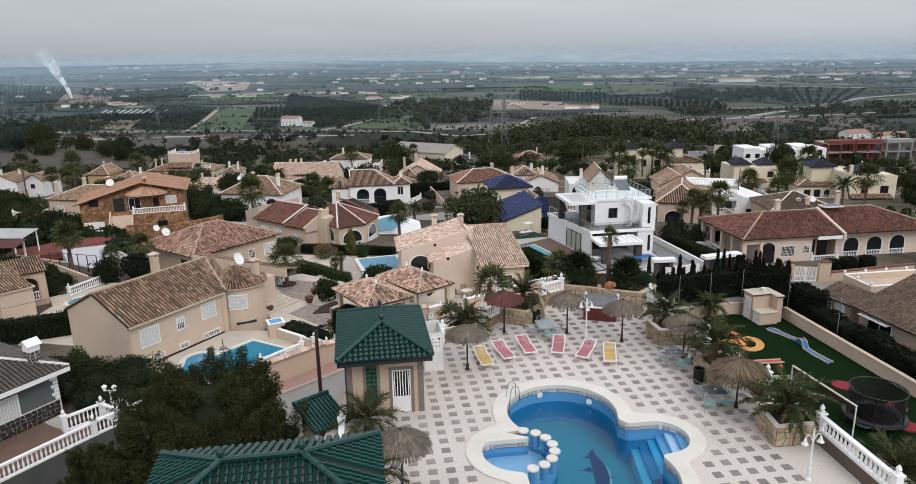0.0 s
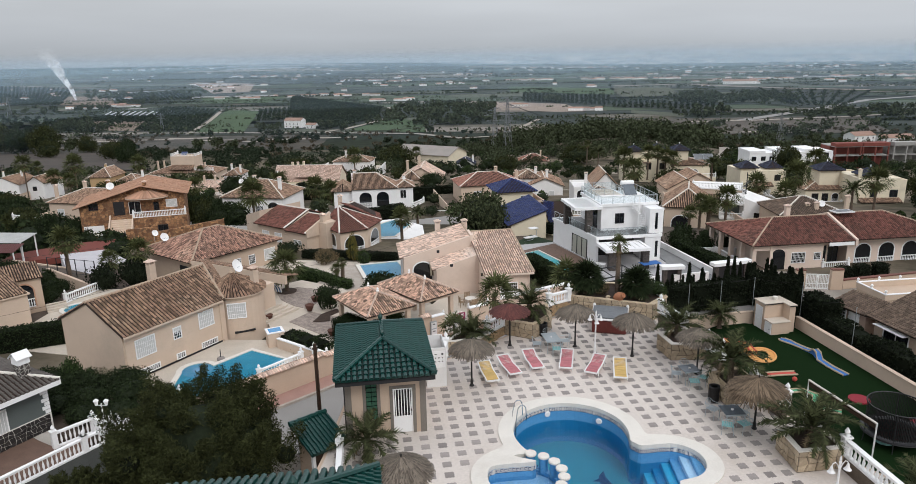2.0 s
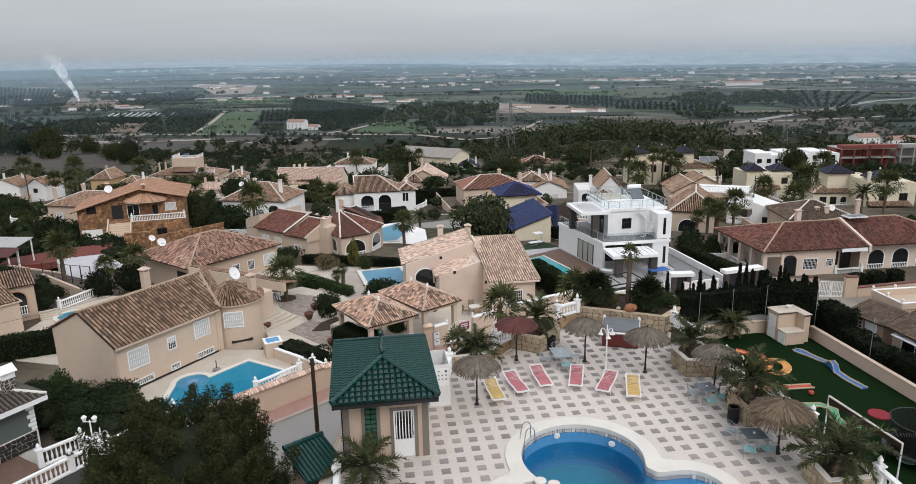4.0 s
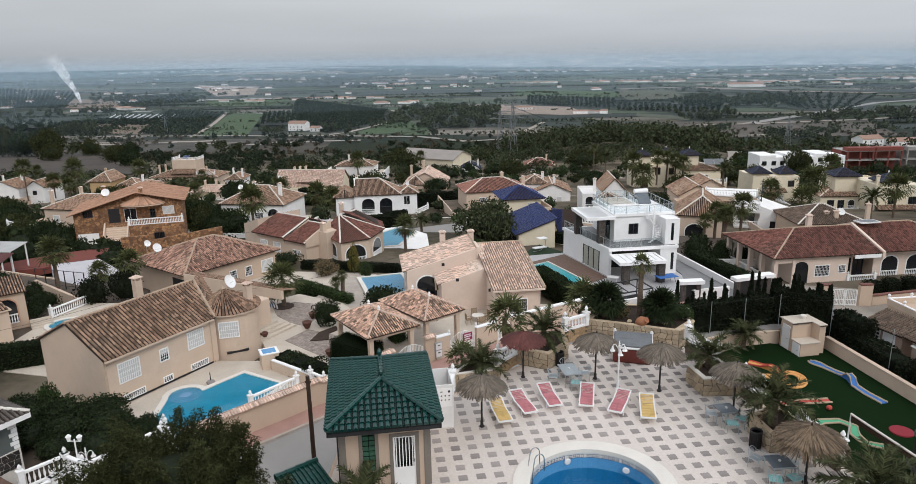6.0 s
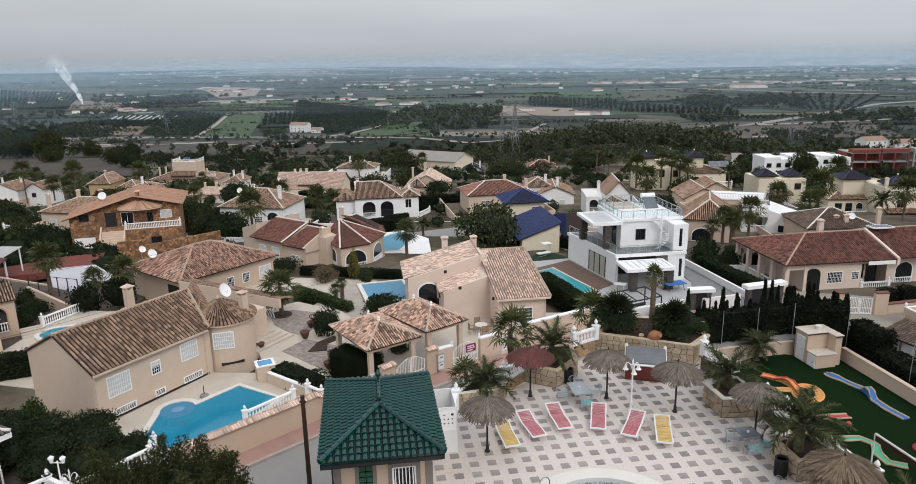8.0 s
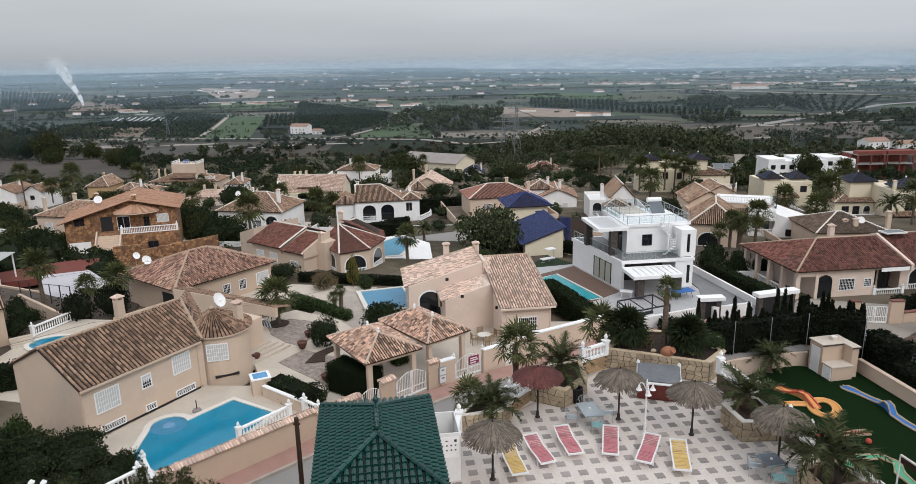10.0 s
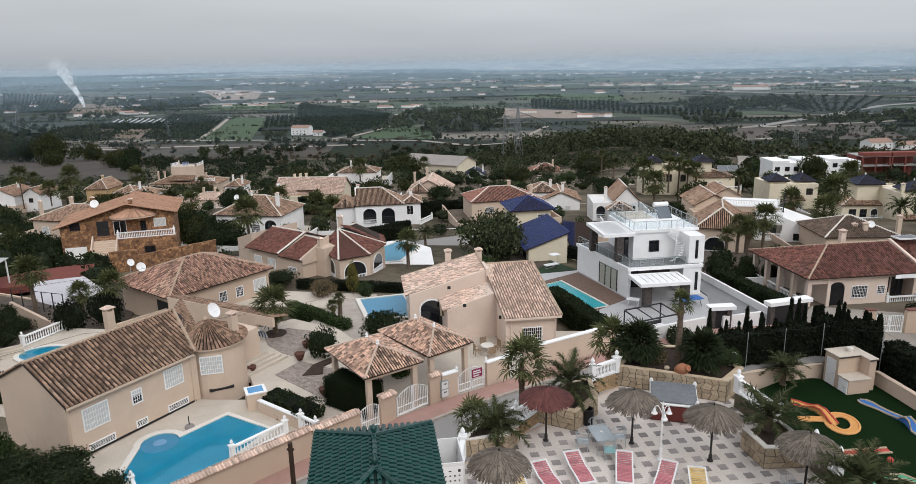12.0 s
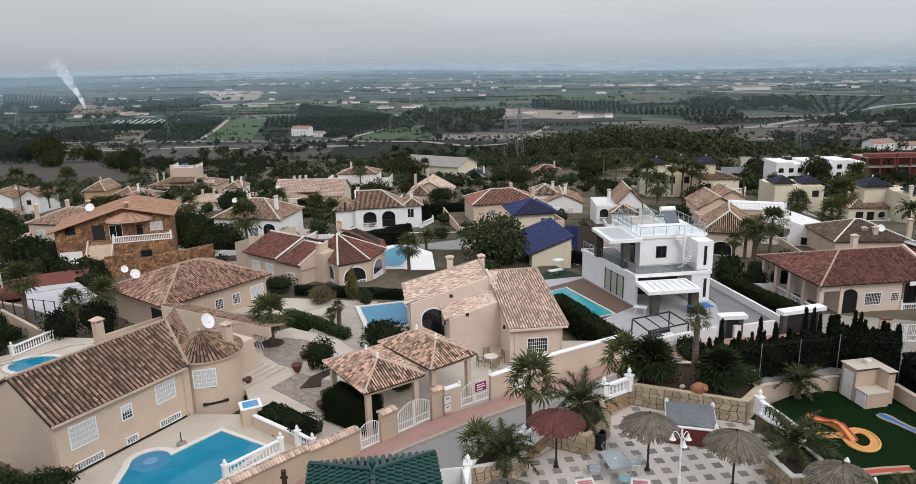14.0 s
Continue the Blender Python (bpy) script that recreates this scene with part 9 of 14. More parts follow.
def villa_arches():
    """Villa with dark red roofs in steps and a round-arched porch."""
    m, ln = frame_on((-31.7, 92.75), (-23.27, 87.2))
    h = thing("villa", "cream villa with stepped dark red roofs", "house", m, "houses of the hillside estate")
    zb, ze = -9.2, -6.0
    part("wall", bx(0, 6.0, 0.3, 8.5, zb - 1.5, ze), CREAM, h)
    part("wall", bx(6.0, ln, 0.1, 8.5, zb - 1.5, ze - 0.2), CREAM, h)
    for x0, x1, z, rise in ((-0.3, 6.1, ze, 1.75), (6.1, ln + 0.1, ze - 0.2, 1.5)):
        ps = [[(x0, -0.2, z), (x1, -0.2, z), (x1, 4.4, z + rise), (x0, 4.4, z + rise)], [(x1, 8.9, z), (x0, 8.9, z), (x0, 4.4, z + rise), (x1, 4.4, z + rise)]]
        add_roof(h, ps, [((x0, 4.4, z + rise), (x1, 4.4, z + rise)), ((x1 - 0.08, -0.2, z + 0.04), (x1 - 0.08, 4.4, z + rise + 0.04))], TILE_RED, COPING, w=0.25)
    for x, z in ((5.85, ze), (ln - 0.02, ze + 0.35)):
        part("gable", wall_poly([(x, 0, ze - 0.8, z - 0.25), (x + 0.25, 0, ze - 0.8, z - 0.25), (x + 0.25, 4.4, ze - 0.8, z + 1.6), (x, 4.4, ze - 0.8, z + 1.6)]), CREAM, h, "raked parapet wall")
    part("side_gable", wall_poly([(-4.2, 1.6, zb - 1.5, ze + 0.3), (-0.31, 1.0, zb - 1.5, ze + 1.5), (-0.31, 8.5, zb - 1.5, ze + 1.5), (-4.2, 8.5, zb - 1.5, ze + 0.3)]), CREAM, h, "cream side wing with a sloping parapet")
    window(h, pose(1.6, 0.3, zb + 1.0), 1.3, 1.2, style="shutter")
    window(h, pose(4.2, 0.3, zb + 1.0), 1.3, 1.2, style="shutter")
    window(h, pose(8.3, 0.1, zb + 1.3), 1.3, 0.5)
    part("garden_block", bx(ln + 0.02, ln + 1.6, 2.2, 6.5, zb - 1.5, ze + 0.9), CREAM, h)
    chimney(h, ln + 0.6, 2.6, ze, ze + 2.1, CREAM)
    p = thing("villa", "cream porch wing with balustraded arches under a red hip roof", "house", None, "houses of the hillside estate")
    foot = [(-18.62, 86.84), (-15.43, 89.05), (-14.4, 93.93), (-15.4, 98.0), (-20.5, 99.0), (-22.28, 91.9)]
    part("wall", wall_poly([(x, y, zb - 1.5, ze) for x, y in foot]), CREAM, p)
    ap, back = (-20.02, 92.87, ze + 2.2), (-18.4, 96.0, ze + 2.2)
    grow = [(x + (x + 18.5) * 0.05, y + (y - 93) * 0.05, ze) for x, y in foot]
    ps = [[grow[5], grow[0], ap], [grow[0], grow[1], ap], [grow[1], grow[2], ap], [grow[2], grow[3], back, ap], [grow[3], grow[4], back], [grow[4], grow[5], ap, back]]
    add_roof(p, ps, [(grow[0], ap), (grow[1], ap), (grow[2], ap), (ap, back)], TILE_RED, COPING, w=0.25)
    for k, along_, w in ((5, 0.62, 1.7), (0, 0.5, 2.7), (1, 0.5, 2.9)):
        a, b = Vector(foot[k]), Vector(foot[(k + 1) % 6])
        q = a.lerp(b, along_)
        arch_opening(p, pose(q.x, q.y, zb + 0.1, 0, 0, math.degrees(math.atan2(b.y - a.y, b.x - a.x))), w, 2.45)
    chimney(p, -20.6, 97.0, ze + 0.6, ze + 3.0, CREAM)


villa_arches()


def villa_hip():
    """Villa with a broad hipped brown roof behind the round-bay villa."""
    m, ln = frame_on((-31.0, 71.4), (-25.0, 80.4))
    h = thing("villa", "buff villa under a broad hipped brown tile roof", "house", m, "houses of the hillside estate")
    zb, ze = -8.9, -5.05
    part("wall", bx(-0.5, ln, 0, 9.5, zb - 1, ze), BUFF, h)
    ps, hips = hip_polys(-1.2, ln + 0.5, -0.5, 10.0, ze, 2.05)
    add_roof(h, ps, [], TILE_SPECK, w=0.26)
    for a, b in hips:
        bm = bmesh.new()
        ridge_caps(bm, a, b, 0.13)
        part("ridge", bm, RIDGE, h, "pale mortared ridge")
    for x in (5.0, 7.0):
        window(h, pose(x, 0, zb + 1.7), 0.8, 1.0)
    window(h, pose(9.6, 0, zb + 1.6), 1.5, 1.3, style="shutter")
    part("side_gate", bx(-0.56, -0.505, 0.6, 2.8, zb, zb + 3.0), DARKFRAME, h, "tall dark mesh gate")
    part("side_wall", bx(-6.5, -0.6, 1.0, 1.25, zb - 1, zb + 2.4), BUFF, h)
    satellite_dish(m @ pose(0.6, 7.4, -4.4), r=0.5)
    satellite_dish(m @ pose(0.2, 8.6, -4.0), r=0.38)
    return m


villa_hip()


def stone_villa():
    """Ochre stone villa with a wide low gable, a balcony and a garden stair."""
    m, ln = frame_on((-65.6, 107.0), (-50.5, 112.4))
    h = thing("stone_villa", "ochre rubble-stone villa with a wide orange gable roof and balcony", "house", m, "houses of the hillside estate")
    zb, ze, dp = -12.2, -5.85, 6.5
    part("rear_wall", bx(0.5, ln - 0.5, dp - 0.02, dp + 3.8, zb - 3, ze - 0.9), STONEWALL, h)
    bm = bmesh.new()
    sec = [(0, zb - 3), (ln, zb - 3), (ln, ze + 0.5), (9.6, ze + 2.0), (0, ze - 0.75)]
    a = [bm.verts.new((x, 0, z)) for x, z in sec]
    b = [bm.verts.new((x, dp, z)) for x, z in sec]
    for i in range(5):
        bm.faces.new((a[i], a[(i + 1) % 5], b[(i + 1) % 5], b[i]))
    bm.faces.new(a[::-1])
    bm.faces.new(b)
    part("wall", bm, STONEWALL, h)
    ps = [[(-0.8, dp + 4.5, ze - 0.95), (-0.8, -0.8, ze - 0.95), (9.6, -0.8, ze + 2.12), (9.6, dp + 4.5, ze + 2.12)], [(ln + 0.7, -0.8, ze + 0.42), (ln + 0.7, dp + 4.5, ze + 0.42), (9.6, dp + 4.5, ze + 2.12), (9.6, -0.8, ze + 2.12)]]
    add_roof(h, ps, [((-0.8, -0.8, ze - 0.9), (9.6, -0.8, ze + 2.17)), ((9.6, -0.8, ze + 2.17), (ln + 0.7, -0.8, ze + 0.47))], TILE_ORANGE, TILE_ORANGE, 0.27)
    # round balcony roof and balcony
    V, Fc = [], []
    for i in range(18):
        t0, t1 = math.pi + math.pi * i / 18, math.pi + math.pi * (i + 1) / 18
        k = len(V)
        V += [(10.3, 0.2, ze + 1.65), (10.3 + 3.3 * math.cos(t0), 2.0 * math.sin(t0), ze + 0.2), (10.3 + 3.3 * math.cos(t1), 2.0 * math.sin(t1), ze + 0.2), (10.3 + 3.3 * math.cos((t0 + t1) / 2), 2.0 * math.sin((t0 + t1) / 2), ze + 0.37)]
        Fc += [(k, k + 1, k + 3), (k, k + 3, k + 2), (k + 1, k + 2, k + 3)]
    part("balcony_roof", mesh_of("balcony_roof", V, Fc), TILE_ORANGE, h, "half-round orange tiled roof")
    bm = bmesh.new()
    prism(bm, [(10.3 + 3.3 * math.cos(math.pi + math.pi * i / 12), 2.0 * math.sin(math.pi + math.pi * i / 12)) for i in range(13)], ze + 0.05, ze + 0.21)
    part("balcony_soffit", bm, CREAM, h)
    part("balcony", bx(8.3, ln + 0.4, -3.2, -0.02, zb - 2.5, ze - 2.6), STONEWALL, h, "stone-faced balcony base")
    balustrade(tuple((m @ Vector((8.4, -3.0, 0)))[:2]), tuple((m @ Vector((ln + 0.2, -3.0, 0)))[:2]), ze - 2.6, h=0.95)
    for i in range(8):
        part("stair_step", bx(4.95, 8.1, -3.0 - 0.34 * i, -2.66 - 0.34 * i, zb - 0.5, ze - 2.75 - 0.28 * i), CREAM, h, "pale garden stair step")
    part("landing", bx(4.95, 8.29, -2.655, -0.02, zb - 0.5, ze - 2.62), STONEWALL, h, "stone-faced stair landing")
    for x in (4.83, 8.2):
        bm = bmesh.new()
        wall_line(bm, (x, -5.8), (x, -2.4), 0.2, (zb, ze - 3.0), (ze - 4.2, ze - 2.0))
        part("stair_parapet", bm, CREAM, h)
    door(h, pose(5.9, 0, ze - 2.6), 1.5, 2.2, DARKFRAME)
    window(h, pose(8.3, 0, ze - 2.5), 1.7, 2.0, style="mullion")
    window(h, pose(11.6, 0, ze - 2.2), 0.7, 1.4, style="mullion", frame_mat=DARKFRAME)
    window(h, pose(14.0, 0, ze - 1.7), 1.6, 1.2, style="shutter")
    window(h, pose(2.1, 0, ze - 1.4), 1.3, 1.0, style="mullion", frame_mat=DARKFRAME)
    gd = part("garage_door", bx(-0.2 + 0.5, 3.3, -0.05, -0.003, zb + 0.1, zb + 2.3), WHITE, h, "white garage door")
    window(h, pose(12.6, -3.2, zb + 1.4), 1.4, 0.9, style="mullion", frame_mat=DARKFRAME)
    chimney(h, 10.2, -0.1, ze + 1, ze + 2.9, STONEWALL)
    chimney(h, 3.4, 8.0, ze - 0.6, ze + 2.2, STONEWALL)
    satellite_dish(m @ pose(4.1, 5.6, ze + 0.7), r=0.65)
    gw = thing("boundary_wall", "ochre rubble boundary wall with an arched dark gate", "wall", group="garden walls of the estate")
    for p, q, z0, z1 in (((-63.8, 104.0), (-58.8, 101.5), -15.5, -10.4), ((-55.9, 102.6), (-52.5, 104.2), -15.5, -9.3)):
        bm = bmesh.new()
        wall_line(bm, p, q, 0.4, z0, z1)
        part("wall_section", bm, STONEWALL, gw)
    bm = bmesh.new()
    wall_line(bm, (-52.5, 104.2), (-42.5, 108.5), 0.4, (-15.5, -15.5), (-10.2, -9.0))
    part("wall_section", bm, STONEWALL, gw)
    bm = bmesh.new()
    wall_line(bm, (-58.7, 101.5), (-56.0, 102.6), 0.12, -13.0, -9.75)
    part("gate_leaf", bm, DARKFRAME, gw, "tall dark sheet gate")
    m3, l3 = frame_on((-53.9, 103.56), (-52.5, 104.2), -11.9)
    part("arched_gate", arch_prism(1.3, 2.5, 0.6, 0.1), DARKFRAME, gw, "dark arched garden gate", m=m3 @ pose(0.7, -0.24, 0))
    return m


stone_villa()


def villa_white():
    """White villa with a brown roof and an arched loggia."""
    m, ln = frame_on((-26.2, 133.2), (-17.6, 134.8))
    h = thing("villa", "white villa with a brown tile roof and arched loggia", "house", m, "houses of the hillside estate")
    zb, ze = -12.9, -9.1
    part("wall", bx(0, ln, 0, 7.6, zb - 2, ze), WHITE, h)
    ps, hips = hip_polys(-0.1, ln + 0.3, -0.3, 7.9, ze, 2.6, (False, True))
    add_roof(h, ps, hips, TILE_BROWN, COPING, 0.27)
    part("gable", wall_poly([(0.0, 0.0, ze - 0.1, ze), (0.25, 0.0, ze - 0.1, ze), (0.25, 3.8, ze, ze + 2.75), (0.0, 3.8, ze, ze + 2.75)]), WHITE, h)
    part("gable", wall_poly([(0.0, 3.8, ze - 0.1, ze + 2.75), (0.25, 3.8, ze - 0.1, ze + 2.75), (0.25, 7.6, ze - 0.1, ze), (0.0, 7.6, ze - 0.1, ze)]), WHITE, h)
    for x in (2.2, 5.6):
        arch_opening(h, pose(x + 0.4, 0, zb + 0.2), 2.4, 2.9, rail=(x < 3))
    part("side_wing", bx(-3.6, -0.01, 1.5, 8, zb - 2, ze - 0.5), WHITE, h)
    ps, hips = hip_polys(-4.0, 0.3, 1.1, 8.4, ze - 0.5, 1.2, (True, False))
    add_roof(h, ps, [], TILE_BROWN, COPING, 0.27)
    part("side_wing", bx(ln + 0.01, ln + 3.4, 1.5, 7, zb - 2, ze - 0.2), WHITE, h)
    ps, hips = hip_polys(ln - 0.3, ln + 3.8, 1.1, 7.4, ze - 0.2, 1.1)
    add_roof(h, ps, hips, TILE_BROWN, COPING, 0.27)
    window(h, pose(ln + 1.4, 1.5, zb + 1.4), 1.1, 1.6, style="mullion")
    chimney(h, 0.6, 4.2, ze, ze + 3.2, WHITE)
    chimney(h, ln + 1.8, 4.2, ze, ze + 1.9, WHITE)
    balustrade((-14.4, 133.6), (-12.6, 138.5), zb, h=0.9)
    garden_wall([(-32.0, 128.0), (-16.0, 129.0), (3.0, 129.5)], -16, -12.6, WHITEWASH, "long white terrace wall", 0.3)


villa_white()


def blue_roofs():
    """Pale yellow house with blue glazed roofs on three levels."""
    h = thing("villa", "pale yellow villa with blue glazed tile roofs", "house", None, "houses of the hillside estate")
    zb = -11.0
    m1, l1 = frame_on((2.3, 111.2), (8.0, 112.4))
    part("wall", bx(0, l1, 0, 6, zb - 1, -5.6), YELLOW, h, m=m1)
    ps, hips = hip_polys(-0.6, l1 + 0.6, -0.6, 6.6, -5.6, 1.6)
    t1 = thing("villa_roof", "blue pyramid roof on an upper storey", "roof", m1)
    add_roof(t1, ps, hips, TILE_BLUE, TILE_BLUE, 0.28)
    # lower gabled part, its roof falling to the left
    m2, l2 = frame_on((3.9, 95.3), (8.9, 96.3))
    part("wall", wall_poly([(0, 0, zb - 1, -7.15), (5.1, 0, zb - 1, -5.35), (5.1, 10.5, zb - 1, -5.35), (0, 10.5, zb - 1, -7.15)]), YELLOW, h, m=m2)
    t2 = thing("villa_roof", "blue glazed lean-to roof over a pale yellow wall", "roof", m2)
    add_roof(t2, [[(-0.5, 10.8, -7.3), (-0.5, -0.3, -7.3), (5.3, -0.3, -5.25), (5.3, 10.8, -5.25)]], [((5.3, -0.3, -5.25), (5.3, 10.8, -5.25))], TILE_BLUE, TILE_BLUE, 0.28)
    part("wall", wall_poly([(9.9, 98.3, zb - 1, -8.45), (13.3, 100.3, zb - 1, -8.45), (12.4, 102.4, zb - 1, -5.5), (8.6, 101.9, zb - 1, -5.5)]), YELLOW, h)
    t3 = thing("villa_roof", "blue glazed roof falling to the garden", "roof")
    add_roof(t3, [[(9.8, 97.8, -8.4), (13.7, 100.1, -8.4), (12.5, 102.4, -5.3), (8.5, 101.9, -5.3)]], [], TILE_BLUE, TILE_BLUE, 0.28)
    window(h, m2 @ pose(0, 2.2, -9.6, 0, 0, -90), 1.6, 1.5, style="mullion", frame_mat=DARKFRAME)
    window(h, m1 @ pose(0, 2.0, -7.9, 0, 0, -90), 0.9, 1.4, style="mullion", frame_mat=DARKFRAME)
    window(h, m1 @ pose(4.3, 0, -7.6), 1.0, 1.2)
    garden_wall([(8.5, 104.0), (13.5, 106.0), (18.5, 103.5)], -12, -8.2, CREAM, "cream curved terrace wall", 0.3)
    balustrade((8.5, 104.0), (13.5, 106.0), -8.2, h=0.9)
    balustrade((13.5, 106.0), (18.5, 103.5), -8.2, h=0.9)


blue_roofs()


DIMWALL = mat("dark_grey_render", (0.085, 0.09, 0.085), 0.9, 0.2, 0.7, 20, 0.2)


def grey_house():
    """Grey rendered house with white quoins and a dark tile roof, at the edge of the estate."""
    m, ln = frame_on((-27.9, 30.5), (-25.0, 36.3))
    h = thing("grey_house", "grey rendered house with white quoins and dark roof tiles", "house", m, "houses of the hillside estate")
    zb, ze = -5.9, -1.9
    part("wall", bx(-8, ln - 0.25, 0.2, 8, zb - 1.5, ze), GREYHOUSE, h)
    part("plinth", bx(-8, ln - 0.2, 0.12, 0.199, zb - 1.5, -4.0), COPING, h, "pale pointed joints of a dark stone plinth")
    dark = mat("dark_slate_rubble", (0.035, 0.03, 0.028), 0.85, 0.3, 3, 14, 0.4, obj=0.4)
    stone_face(h, tuple((m @ Vector((0.5, 0.11, 0)))[:2]), tuple((m @ Vector((ln - 0.3, 0.11, 0)))[:2]), -5.0, -4.02, 0.3, dark, 9)
    ps = [[(-9, -0.5, ze), (ln + 0.3, -0.5, ze), (ln - 3.6, 3.9, ze + 1.4), (-9, 3.9, ze + 1.4)], [(ln + 0.3, -0.5, ze), (ln + 0.3, 8.5, ze), (ln - 3.6, 3.9, ze + 1.4)], [(ln + 0.3, 8.5, ze), (-9, 8.5, ze), (-9, 3.9, ze + 1.4), (ln - 3.6, 3.9, ze + 1.4)]]
    add_roof(h, ps, [], mat("grey_brown_tile", (0.13, 0.115, 0.105), 0.85, 0.15, 0.4, 20, 0.2, island=0.15), COPING, 0.30, 0.36)
    bm = bmesh.new()
    ridge_caps(bm, (ln + 0.3, -0.5, ze + 0.05), (ln - 3.6, 3.9, ze + 1.45), 0.1)
    part("ridge", bm, COPING, h, "white ridge capping")
    part("fascia", bx(-9, ln + 0.3, -0.55, -0.50, ze - 0.3, ze - 0.02), WHITE, h, "white fascia")
    for i in range(8):
        w = 0.38 if i % 2 else 0.24
        part("quoin", bx(ln - 0.25 - w, ln - 0.2, 0.13, 0.199, zb + 1.95 + 0.25 * i, zb + 2.15 + 0.25 * i), WHITE, h)
    window(h, pose(3.2, 0.2, -4.2), 1.3, 1.5, style="shutter")
    DARKRUBBLE = rubble_mat("pointed_dark_rubble", (0.10, 0.085, 0.075), (0.03, 0.026, 0.024), (0.45, 0.42, 0.38), 0.22)
    m_ch = m @ pose(ln - 0.9, 1.0, -0.9)
    ch = thing("chimney", "crazy-stone chimney with a little white house top", "chimney", m_ch)
    part("stack", bx(-0.3, 0.3, -0.3, 0.3, ze + 0.6, ze + 2.1), DARKRUBBLE, ch)
    part("flashing", bx(-0.5, 0.5, -0.5, 0.5, ze + 0.7, ze + 0.95), WHITE, ch)
    bm = bmesh.new()
    box(bm, -0.34, 0.34, -0.34, 0.34, ze + 2.1, ze + 2.55)
    part("pot", bm, WHITE, ch)
    bm = bmesh.new()
    for p in ([(-0.45, -0.45, ze + 2.5), (0.45, -0.45, ze + 2.5), (0.45, 0, ze + 2.85), (-0.45, 0, ze + 2.85)], [(0.45, 0.45, ze + 2.5), (-0.45, 0.45, ze + 2.5), (-0.45, 0, ze + 2.85), (0.45, 0, ze + 2.85)]):
        roof_under(bm, p, 0.05)
    part("pot_roof", bm, WHITE, ch)
    balustrade((-26.9, 24.0), (-21.7, 33.5), -4.95, -4.95, h=0.9)
    balustrade((-21.7, 33.5), (-18.5, 38.6), -4.95, -5.0, h=0.9)
    balustrade((-23.6, 33.8), (-22.3, 35.5), -4.9, h=0.95)
    balustrade((-22.3, 35.5), (-20.9, 34.8), -4.9, h=0.95)
    garden_wall([(-26.9, 24.0), (-21.7, 33.5), (-18.5, 38.6)], -10.5, -4.95, DIMWALL, "dark grey rendered terrace wall under a balustrade", 0.3)
    pave("terrace", "dark earth bed behind the balustrades", [(-27.5, 36.9), (-22.6, 35.7), (-20.9, 35.0), (-18.8, 38.6), (-21.0, 41.5), (-24.0, 43.4), (-30.5, 45.0), (-31, 40)], -5.5, SOILYARD, 1.6)
    lamp_post("white lamp post with two bell shades by a balustrade", pose(-21.2, 35.6, -5.4, 0, 0, 20), 2, 1.55)
    pave("terrace_slab", "brown tiled side terrace", [(-30, 24.5), (-26.9, 24.2), (-21.9, 33.4), (-22.4, 35.3), (-23.6, 33.9), (-25.2, 34.7), (-27.4, 36)], -5.0, mat("brown_terrace_tile", (0.17, 0.105, 0.078), 0.85, 0.2, 1.2, 16, 0.2), 2.0)
    gl_ = thing("garden_lamp", "white garden lamp with two lanterns", "lamp", pose(-21.7, 35.6, -4.0))
    bm = bmesh.new()
    tube(bm, (0, 0, -1), (0, 0, 0.9), 0.04)
    tube(bm, (-0.3, 0, 0.8), (0.3, 0, 0.8), 0.025)
    part("post", bm, WHITE, gl_)
    for x in (-0.3, 0.3):
        bm = bmesh.new()
        lathe(bm, [(0.08, 0.8), (0.14, 1.05), (0.17, 1.07), (0.03, 1.2)], 6, (x, 0))
        part("lantern", bm, WHITE, gl_)


grey_house()


